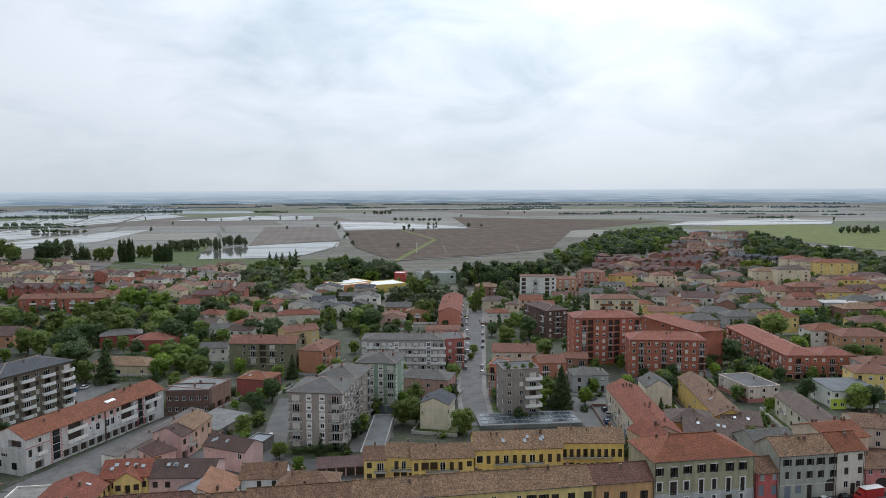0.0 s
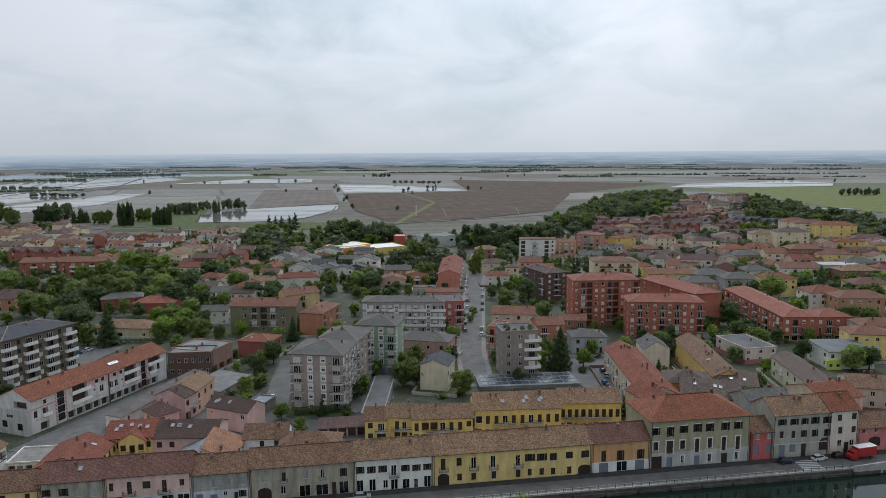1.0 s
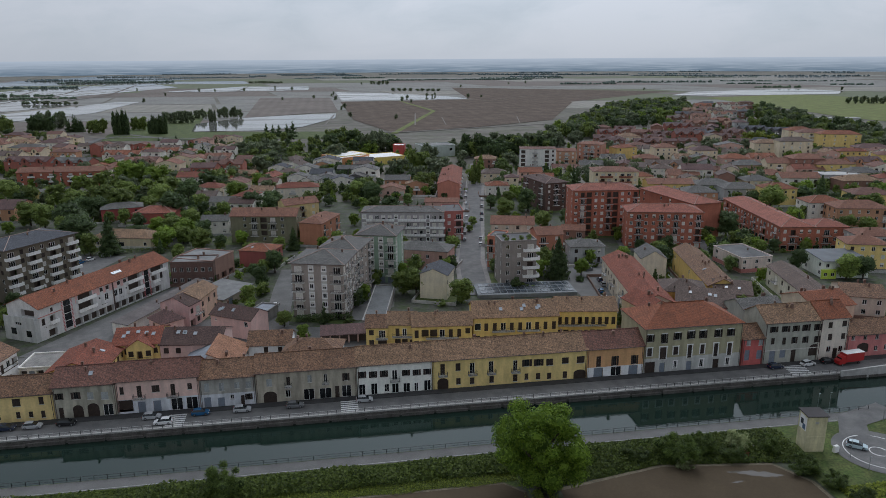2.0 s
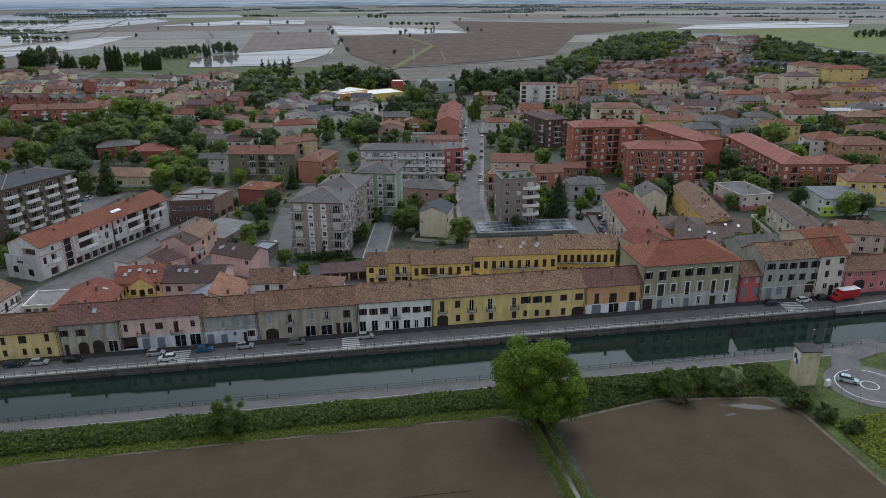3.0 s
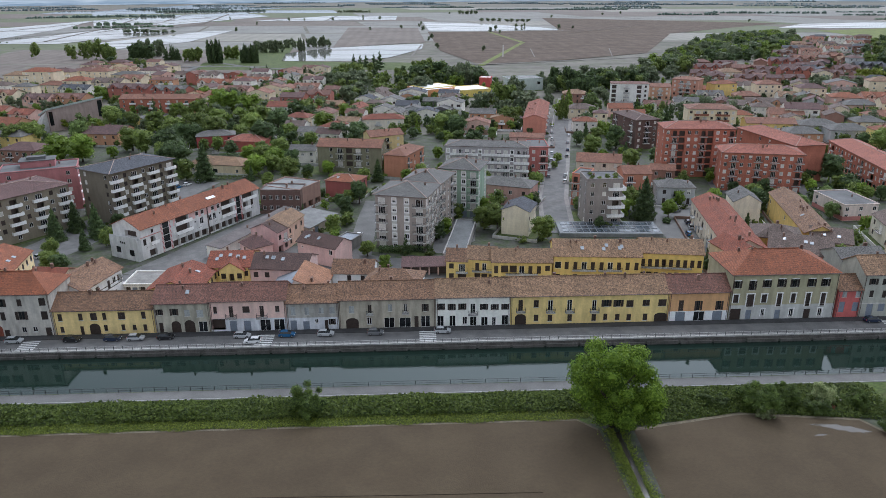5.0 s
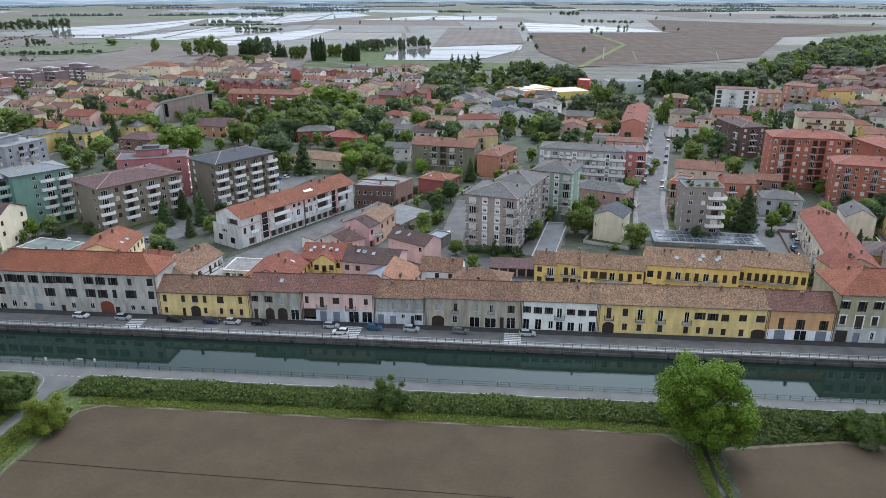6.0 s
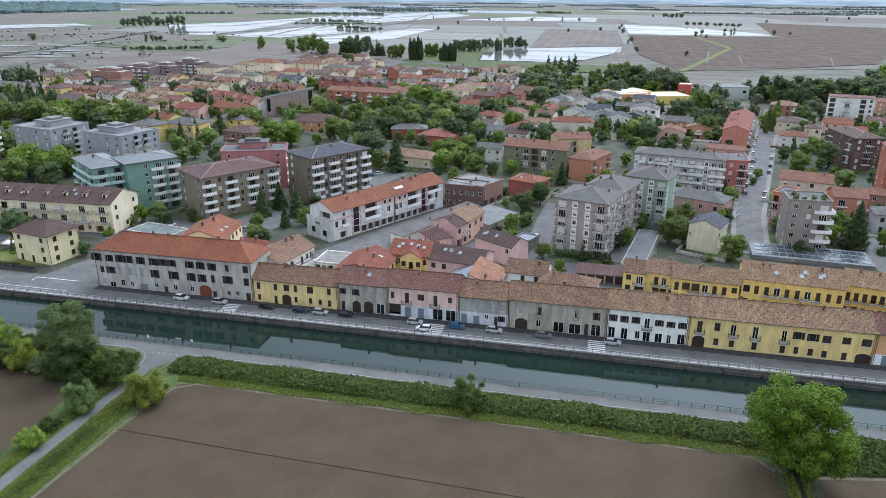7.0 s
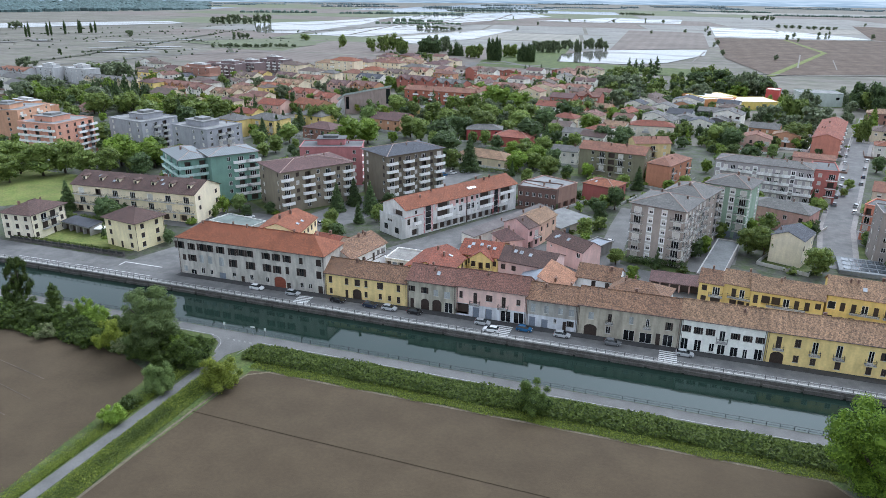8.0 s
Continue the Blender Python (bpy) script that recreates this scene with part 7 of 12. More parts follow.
house(5.8, 485.1, 13.2, 9.9, -10.1, 2, 'dark', 'gx', 'grey', 'www', 'wwd', 1)
house(33.6, 433.1, 15.4, 11.5, -12.2, 2, 'orange', 'gx', 'pink', 'wwww', 'wd.w', 2)
building('house', 'pink rendered two storey house with a pink tiled gabled roof', 26.9, 398.7, 15.5, 11.6, -6.1, 6.4, plaster((0.50,0.34,0.29),0.12), 'gy', 'pink', floors=2, faces={'front': ('wwwb', 'www.'), 'left': ('ww', None)}, mix='rhpcp', chimneys=1, category='house')
house(44.3, 414.6, 13.5, 10.1, -11.6, 2, 'orange', 'gy', 'pink', 'wbw', 'wd.', 1)
house(-10.5, 509.8, 12.3, 9.2, -9.8, 2, 'orange', 'gy', 'pink', 'www', '.dw', 2)
house(106.8, 513.0, 16.8, 12.6, -11.5, 2, 'brown', 'hip', 'pink', 'wwwb', 'dddd', 2)
house(97.2, 445.4, 16.9, 12.7, -7.8, 2, 'cream', 'hip', 'pink', 'wwww', '.wd.', 2)
house(90.2, 400.7, 13.3, 10.0, -8.6, 2, 'white', 'hip', 'orange', 'www', 'dd.', 2)
house(103.7, 410.3, 8.2, 8.0, -16.2, 3, 'cream', 'hip', 'pink', 'ww', 'w.', 1)
house(122.9, 447.1, 15.0, 11.2, -8.5, 2, 'pink', 'gx', 'pink', 'wwww', 'ddww', 1)
house(124.0, 425.0, 14.3, 10.7, -15.4, 2, 'white', 'gx', 'pink', 'wbw', '.dw', 1)
house(129.7, 458.3, 11.5, 8.6, -10.7, 2, 'white', 'gx', 'grey', 'www', 'www', 2)
house(153.9, 473.8, 24.1, 14.0, -13.4, 1, 'white', 'gx', 'pink', 'wwww', 'dwwd', 1)
house(172.7, 470.2, 16.1, 12.1, -14.2, 2, 'white', 'gx', 'grey', 'wwwb', '.ww.', 1)
house(199.9, 498.3, 17.3, 13.0, -11.2, 2, 'white', 'gx', 'grey', 'wbww', 'ww..', 2)
house(206.6, 528.7, 15.5, 11.7, -6.3, 2, 'brown', 'hip', 'pink', 'wwwb', 'dwww', 2)
house(223.6, 493.4, 17.5, 13.1, -13.9, 2, 'brown', 'hip', 'pink', 'wwwb', 'dwdd', 1)
house(260.6, 610.8, 19.2, 14.0, -6.4, 3, 'cream', 'hip', 'pink', 'wbwb', 'dwwd', 2)
house(258.3, 652.3, 20.3, 14.0, -8.5, 3, 'dark red', 'gx', 'maroon', 'wwww', 'wd.w', 1)
house(285.3, 680.4, 17.7, 13.3, -14.0, 3, 'dark red', 'gx', 'maroon', 'wwww', '..d.', 2)
house(245.5, 635.8, 16.4, 12.3, -17.6, 2, 'brown', 'gx', 'maroon', 'wbww', 'wwww', 1)
house(267.5, 593.4, 20.9, 14.0, -15.6, 2, 'brown', 'gx', 'maroon', 'wwwb', '.wdd', 1)
house(244.4, 505.0, 17.2, 12.9, -7.3, 4, 'cream', 'hip', 'pink', 'wwww', 'wwww', 1)
house(290.5, 624.4, 19.9, 14.0, -13.5, 2, 'brown', 'gx', 'maroon', 'wwwb', '.w.w', 1)
house(320.1, 621.4, 28.1, 14.0, -9.9, 3, 'dark red', 'gx', 'maroon', 'wwww', '..ww', 2)
house(349.6, 700.8, 27.7, 14.0, -12.5, 3, 'dark red', 'gx', 'maroon', 'wwww', 'dwww', 1)
house(365.4, 680.3, 24.8, 14.0, -9.4, 2, 'brown', 'gx', 'maroon', 'wbwb', 'd..w', 1)
house(314.5, 654.4, 17.5, 13.1, -13.7, 2, 'brown', 'gx', 'maroon', 'wbww', 'wwww', 2)
house(263.9, 483.9, 17.8, 13.3, -10.7, 4, 'cream', 'hip', 'pink', 'wwww', 'ddww', 1)
house(308.7, 591.9, 16.1, 12.1, -11.4, 2, 'brown', 'gx', 'maroon', 'wwww', 'dwdw', 2)
house(350.1, 620.3, 22.9, 14.0, -15.1, 2, 'brown', 'gx', 'maroon', 'wwww', 'w.dd', 1)
house(386.9, 652.4, 22.0, 14.0, -10.3, 2, 'brown', 'gx', 'maroon', 'wwwb', 'dwww', 1)
house(425.1, 683.3, 25.9, 14.0, -8.5, 2, 'dark', 'gx', 'slate', 'wbwb', 'wwwd', 2)
house(439.4, 662.9, 25.6, 14.0, -13.7, 2, 'dark', 'gx', 'slate', 'wbwb', 'ww.d', 1)
house(375.8, 603.7, 19.4, 14.0, -11.3, 2, 'brown', 'gx', 'maroon', 'wwww', '.d.w', 1)
house(347.3, 573.9, 18.4, 13.8, -11.6, 2, 'brown', 'gx', 'maroon', 'wwww', 'w.wd', 2)
house(252.2, 487.3, 19.5, 14.0, -15.0, 2, 'white', 'gx', 'pink', 'wwww', 'wd.d', 2)
house(221.9, 419.1, 19.1, 14.0, -18.0, 3, 'white', 'gx', 'pink', 'wbwb', 'wdww', 2)
house(212.4, 417.7, 18.9, 14.0, -17.4, 2, 'pink', 'gx', 'pink', 'wwww', 'w.w.', 1)
house(217.1, 461.1, 24.7, 14.0, -16.4, 2, 'orange', 'gx', 'pink', 'wbww', 'wwww', 1)
house(281.4, 487.3, 18.1, 13.6, -17.4, 2, 'white', 'flat', 'grey', 'wwww', 'wwdw', 1)
house(273.3, 460.0, 19.0, 14.0, -15.6, 3, 'pink', 'hip', 'orange', 'wwwb', 'ww.w', 2)
house(275.4, 446.9, 21.3, 14.0, -9.5, 2, 'pink', 'hip', 'pink', 'wwww', '..dw', 1)
house(295.6, 460.1, 17.7, 13.2, -10.8, 3, 'pink', 'gx', 'pink', 'wwwb', 'wddw', 1)
house(290.8, 434.0, 21.1, 14.0, -16.5, 3, 'cream', 'gx', 'pink', 'wbww', 'wwwd', 2)
house(265.6, 404.6, 19.6, 14.0, -7.4, 2, 'yellow', 'hip', 'pink', 'wwww', '.w..', 1)
house(274.1, 392.9, 23.3, 14.0, -13.6, 2, 'white', 'gx', 'pink', 'wbwb', 'dd.w', 1)
house(246.5, 387.4, 17.2, 12.9, -8.0, 2, 'cream', 'hip', 'grey', 'wwww', 'wdw.', 1)
house(301.1, 420.5, 21.0, 14.0, -8.4, 2, 'cream', 'gx', 'pink', 'wwwb', 'wwdw', 1)
house(210.8, 379.7, 21.2, 14.0, -11.9, 2, 'grey', 'hip', 'grey', 'wwww', 'w.dd', 2)
house(219.6, 364.3, 20.8, 14.0, -9.6, 2, 'grey', 'hip', 'grey', 'wwwb', 'wd.w', 2)
house(192.0, 357.7, 18.5, 13.9, -8.8, 2, 'orange', 'hip', 'pink', 'wwww', 'ww.d', 1)
house(232.1, 344.1, 16.9, 12.7, -6.4, 3, 'yellow', 'hip', 'orange', 'wwww', 'ww..', 2)
building('house', 'white rendered three storey house with a orange tiled hipped roof', 229.9, 305.9, 17.5, 13.1, -8.4, 9.4, plaster((0.62,0.59,0.54),0.12), 'hip', 'orange', floors=3, faces={'front': ('wwww', 'w.dd'), 'left': ('www', None)}, mix='rhpcp', chimneys=1, category='house')
house(305.6, 428.9, 21.3, 14.0, -9.9, 4, 'brown', 'hip', 'pink', 'wwwb', '.d.w', 2)
house(318.3, 420.7, 25.7, 14.0, -7.3, 3, 'yellow', 'hip', 'pink', 'wwww', '...w', 1)
house(333.0, 515.9, 29.7, 14.0, -17.1, 4, 'cream', 'hip', 'pink', 'wwwb', 'wddw', 1)
house(344.0, 500.0, 24.5, 14.0, -12.2, 5, 'cream', 'hip', 'pink', 'wwww', 'w.wd', 1)
house(399.4, 556.6, 27.6, 14.0, -16.2, 5, 'cream', 'hip', 'pink', 'wbww', 'w.w.', 2)
house(407.7, 540.8, 32.8, 14.0, -17.1, 5, 'yellow', 'hip', 'pink', 'wwww', 'wddw', 2)
house(402.3, 574.5, 22.6, 14.0, -10.6, 5, 'cream', 'hip', 'pink', 'wwww', 'www.', 1)
house(305.1, 397.3, 24.4, 14.0, -13.6, 2, 'grey', 'flat', 'slate', 'wbwb', '.ww.', 1)
house(327.6, 402.8, 21.1, 14.0, -8.2, 2, 'cream', 'hip', 'pink', 'wwww', 'wdww', 1)
house(363.5, 446.2, 23.3, 14.0, -6.7, 2, 'orange', 'gx', 'pink', 'wwww', '.wwd', 1)
house(302.3, 375.0, 23.6, 14.0, -6.4, 2, 'brown', 'hip', 'pink', 'wwww', 'wd.w', 1)
house(278.0, 335.7, 21.3, 14.0, -13.4, 2, 'yellow', 'hip', 'pink', 'wwwb', 'w.d.', 1)
building('house', 'orange rendered three storey house with a pink tiled hipped roof', 234.2, 292.0, 24.6, 14.0, -11.8, 9.4, plaster((0.40,0.23,0.15),0.12), 'hip', 'pink', floors=3, faces={'front': ('wwwwwb', 'ww.wdd'), 'left': ('www', None)}, mix='rhpcp', chimneys=1, category='house')
building('house', 'yellow rendered three storey house with a pink tiled hipped roof', 192.8, 232.3, 14.9, 11.2, -17.7, 9.4, plaster((0.58,0.45,0.2),0.12), 'hip', 'pink', floors=3, faces={'front': ('wwww', 'wwdw'), 'left': ('ww', None)}, mix='rhpcp', chimneys=1, category='house')
building('house', 'grey rendered three storey house with a pink tiled hipped roof', 205.8, 242.3, 15.7, 11.8, -11.8, 9.4, plaster((0.36,0.36,0.36),0.12), 'hip', 'pink', floors=3, faces={'front': ('wbwb', 'wwwd'), 'left': ('ww', None)}, mix='rhpcp', chimneys=2, category='house')
house(483.0, 919.6, 16.6, 12.5, -12.8, 3, 'pink', 'gx', 'pink', 'wwww', 'dddw', 1)
house(543.0, 998.4, 23.7, 14.0, -7.3, 3, 'pink', 'gx', 'pink', 'wwww', 'w.wd', 1)
house(512.9, 911.6, 20.1, 14.0, -15.7, 3, 'pink', 'gx', 'pink', 'wwww', 'wwwd', 1)
house(438.5, 813.9, 22.2, 14.0, -17.1, 3, 'pink', 'gx', 'pink', 'wwww', 'wwd.', 2)
house(481.0, 837.8, 23.2, 14.0, -12.5, 3, 'white', 'gx', 'pink', 'wwww', 'wwwd', 1)
house(586.8, 1014.1, 31.9, 14.0, -14.8, 3, 'white', 'gx', 'pink', 'wwww', '.w.w', 1)
house(555.3, 921.1, 20.7, 14.0, -10.3, 3, 'white', 'gx', 'pink', 'wwww', 'dww.', 1)
house(447.2, 783.1, 21.7, 14.0, -11.5, 2, 'brown', 'gx', 'pink', 'wwww', 'wwww', 1)
house(439.8, 740.7, 20.7, 14.0, -15.2, 2, 'brown', 'gx', 'pink', 'wwwb', 'wwd.', 1)
house(402.3, 756.8, 20.6, 14.0, -11.3, 2, 'brown', 'gx', 'pink', 'wwwb', 'w..d', 1)
house(589.8, 786.9, 47.6, 14.0, -14.4, 2, 'grey', 'flat', 'grey', 'wbwb', 'dwwd', 1)
building('house', 'grey rendered two storey house with a grey hipped roof', 92.3, 257.7, 13.6, 10.2, -6.9, 6.4, plaster((0.36,0.36,0.36),0.12), 'hip', 'grey', floors=2, faces={'front': ('wbw', 'dwd'), 'left': ('ww', None)}, mix='rhpcp', chimneys=1, category='house')
building('house', 'brown rendered two storey house with a pink tiled gabled roof', 98.3, 286.5, 9.9, 8.0, -17.2, 6.4, plaster((0.24,0.14,0.11),0.12), 'gx', 'pink', floors=2, faces={'front': ('wb', 'wd'), 'left': ('ww', None)}, mix='rhpcp', chimneys=1, category='house')
house(167.1, 405.5, 14.2, 10.6, -17.3, 2, 'white', 'gx', 'pink', 'www', 'w..', 1)
house(185.8, 415.3, 14.7, 11.1, -8.2, 2, 'cream', 'hip', 'pink', 'wwww', '.w.d', 1)
building('house', 'white rendered two storey house with a grey flat roof', 172.6, 352.1, 12.8, 9.6, -10.5, 6.4, plaster((0.62,0.59,0.54),0.12), 'flat', M_CONCRETE, floors=2, faces={'front': ('wbw', 'dww'), 'left': ('ww', None)}, mix='rhpcp', chimneys=2, category='house')
house(406.9, 495.2, 25.9, 14.0, -17.4, 3, 'pink', 'hip', 'pink', 'wbww', 'dwdw', 1)
house(-577.2, 479.0, 35.3, 14.0, -10.9, 3, 'grey', 'gx', 'pink', 'wwwb', 'wwww', 1)
house(-490.2, 407.6, 25.1, 14.0, -17.2, 3, 'white', 'gx', 'grey', 'wwwb', '.wd.', 1)
house(-544.5, 484.6, 28.6, 14.0, -12.6, 4, 'grey', 'flat', 'slate', 'wwwb', 'dddw', 2)
house(-515.6, 488.9, 33.4, 14.0, -15.4, 4, 'grey', 'flat', 'slate', 'wwww', 'ww.w', 2)
house(-530.1, 439.2, 32.4, 14.0, -12.9, 3, 'white', 'gx', 'grey', 'wwww', 'dwd.', 1)
house(-472.5, 549.0, 17.2, 12.9, -16.3, 2, 'cream', 'hip', 'pink', 'wbwb', 'wwwd', 2)
house(-430.5, 530.2, 16.3, 12.2, -8.6, 2, 'cream', 'hip', 'brown', 'wwww', '.d..', 1)
house(-406.6, 526.2, 15.8, 11.9, -10.4, 2, 'grey', 'hip', 'pink', 'wwww', 'ww.w', 1)
house(-481.5, 476.4, 57.6, 14.0, -8.7, 2, 'cream', 'gx', 'grey', 'wwwb', '.wd.', 1)
house(-415.7, 474.1, 58.4, 14.0, -14.3, 2, 'orange', 'gx', 'pink', 'wbww', 'dww.', 1)
house(-363.5, 455.1, 23.0, 14.0, -15.8, 2, 'white', 'gx', 'pink', 'wbww', 'ddww', 1)
house(-373.7, 427.8, 22.4, 14.0, -17.7, 2, 'cream', 'gx', 'pink', 'wbwb', '..wd', 1)
house(-334.8, 403.8, 20.7, 14.0, -16.8, 2, 'cream', 'gx', 'pink', 'wwww', 'ddw.', 1)
house(-332.7, 443.1, 21.9, 14.0, -11.4, 2, 'cream', 'gx', 'old', 'wwwb', 'wdww', 1)
house(-378.0, 538.9, 20.9, 14.0, -7.4, 2, 'cream', 'gx', 'pink', 'wwww', 'd.d.', 1)
house(-330.3, 461.5, 22.4, 14.0, -16.0, 2, 'white', 'gx', 'pink', 'wwww', 'wwwd', 2)
house(-318.6, 483.3, 27.5, 14.0, -6.6, 2, 'cream', 'gx', 'orange', 'wwww', 'wwwd', 1)
house(-299.6, 439.0, 16.9, 12.7, -10.6, 2, 'cream', 'gx', 'pink', 'wbww', '...w', 2)
house(-270.5, 408.8, 19.5, 14.0, -9.4, 2, 'pink', 'gx', 'red', 'wwww', 'dd..', 1)
house(-264.1, 373.1, 14.6, 10.9, -7.5, 2, 'yellow', 'gx', 'red', 'wbww', 'd.w.', 2)
house(-249.7, 335.9, 16.6, 12.5, -15.7, 3, 'yellow', 'hip', 'grey', 'wwww', '.d.d', 2)
house(-234.0, 342.1, 19.8, 14.0, -9.9, 3, 'yellow', 'hip', 'grey', 'wbwb', 'wwdw', 2)
house(-427.7, 533.8, 32.3, 14.0, -8.5, 4, 'brown', 'flat', 'slate', 'wwww', 'wdww', 1)
house(-420.9, 567.3, 27.9, 14.0, -6.3, 4, 'mauve', 'flat', 'slate', 'bbbb', 'wddw', 2)
house(-405.1, 585.6, 22.5, 14.0, -14.7, 4, 'mauve', 'flat', 'slate', 'bbbb', 'w.d.', 1)
house(-405.3, 623.3, 29.3, 14.0, -9.2, 4, 'mauve', 'flat', 'slate', 'bbbb', 'w.ww', 1)
house(-360.7, 587.4, 21.8, 14.0, -17.3, 4, 'cream', 'hip', 'pink', 'wwww', 'wddd', 1)
house(-347.4, 553.4, 22.7, 14.0, -14.5, 2, 'cream', 'gx', 'pink', 'wwwb', 'wwdw', 1)
house(-318.4, 542.7, 24.9, 14.0, -9.6, 2, 'cream', 'gx', 'pink', 'wwww', 'wwdw', 1)
house(-279.7, 464.4, 21.5, 14.0, -12.9, 2, 'pink', 'gx', 'red', 'wwww', 'wwdw', 1)
house(-252.3, 452.4, 16.5, 12.4, -16.4, 2, 'pink', 'gx', 'red', 'wwww', '.dw.', 1)
house(-338.1, 612.7, 22.2, 14.0, -7.6, 4, 'cream', 'hip', 'pink', 'wwwb', 'ww..', 2)
house(-321.3, 610.6, 27.3, 14.0, -9.8, 5, 'cream', 'hip', 'pink', 'wwww', 'wd.w', 2)
house(-313.7, 636.4, 22.5, 14.0, -14.5, 4, 'cream', 'hip', 'pink', 'wbwb', 'dwwd', 1)
house(-295.5, 642.6, 20.2, 14.0, -9.3, 4, 'cream', 'hip', 'pink', 'wwww', 'ww.d', 1)
house(-281.0, 636.4, 19.9, 14.0, -8.4, 4, 'cream', 'hip', 'pink', 'wwww', 'dddw', 1)
house(-256.2, 585.6, 25.3, 14.0, -12.2, 3, 'cream', 'gx', 'pink', 'wbwb', 'dww.', 1)
house(-260.4, 636.6, 27.2, 14.0, -17.0, 3, 'cream', 'hip', 'pink', 'wwww', '.w.w', 2)
house(-284.0, 596.5, 21.0, 14.0, -7.3, 3, 'cream', 'hip', 'pink', 'wwwb', 'dwd.', 1)
house(-275.6, 569.7, 25.1, 14.0, -12.9, 2, 'white', 'gx', 'slate', 'wbwb', 'w.w.', 1)
house(-305.3, 561.4, 15.2, 11.4, -6.8, 3, 'cream', 'hip', 'pink', 'wwww', '.dw.', 1)
house(-302.4, 595.3, 21.2, 14.0, -13.7, 2, 'cream', 'hip', 'pink', 'wwww', 'd.wd', 2)
house(-276.1, 517.0, 18.6, 14.0, -7.5, 2, 'pink', 'gx', 'pink', 'wbww', '..d.', 2)
house(-256.5, 519.4, 23.0, 14.0, -11.9, 2, 'orange', 'gx', 'pink', 'wwwb', 'ddww', 1)
house(-225.4, 379.7, 21.0, 14.0, -12.7, 2, 'yellow', 'hip', 'grey', 'wwww', 'wwwd', 1)
house(-199.4, 343.3, 19.0, 14.0, -9.2, 2, 'brown', 'hip', 'maroon', 'wbwbw', 'ww...', 1, 'www')
house(-177.0, 383.1, 20.2, 14.0, -10.1, 2, 'orange', 'gx', 'maroon', 'wwww', 'w.dd', 2)
house(-170.7, 392.4, 13.7, 10.3, -12.4, 2, 'orange', 'gx', 'maroon', 'www', 'd.w', 1)
house(-321.6, 510.1, 28.5, 14.0, -12.7, 2, 'cream', 'gx', 'pink', 'wwwb', 'wddd', 1)
house(-249.8, 419.2, 23.2, 14.0, -16.4, 2, 'orange', 'gx', 'pink', 'wwww', 'wdwd', 1)
house(-422.7, 519.1, 12.8, 9.6, -14.9, 2, 'white', 'gy', 'slate', 'www', 'w.d', 1)
house(-383.8, 371.5, 14.4, 10.8, -15.7, 1, 'pink', 'gx', 'pink', 'wwww', 'ww.w', 1)
house(-175.4, 440.8, 15.2, 11.4, -14.0, 1, 'yellow', 'gy', 'grey', 'wwww', 'wdw.', 1)
house(-370.2, 303.1, 33.5, 14.0, -11.7, 5, 'orange', 'flat', 'grey', 'wwww', 'w.dw', 1)
building('house', 'white and lime green rendered house with a dark grey roof', 175.6, 222.0, 17.0, 14.0, -8.0, 6.4, wall=plaster((0.60,0.61,0.56),0.1), roof='mono', tile=shade('dark_sheet_roof', (0.09,0.10,0.11), 0.6, 0.2, 0.1, 4.0, 0.5), rise=0.8, over=0.6, floors=2, faces={'front': ('p..pp', 'p.p..'), 'left': ('p.p', 'p.p')}, chimneys=0, plot=False)
building('house', 'lime green rendered ground floor wing', 174.9, 221.2, 5.2, 0.75, -8.0, 2.9, wall=plaster((0.42,0.50,0.10),0.1), roof='flat', tile=plaster((0.42,0.50,0.10),0.1), floors=1, faces={'front': ('pp', None)}, chimneys=0, plot=False)

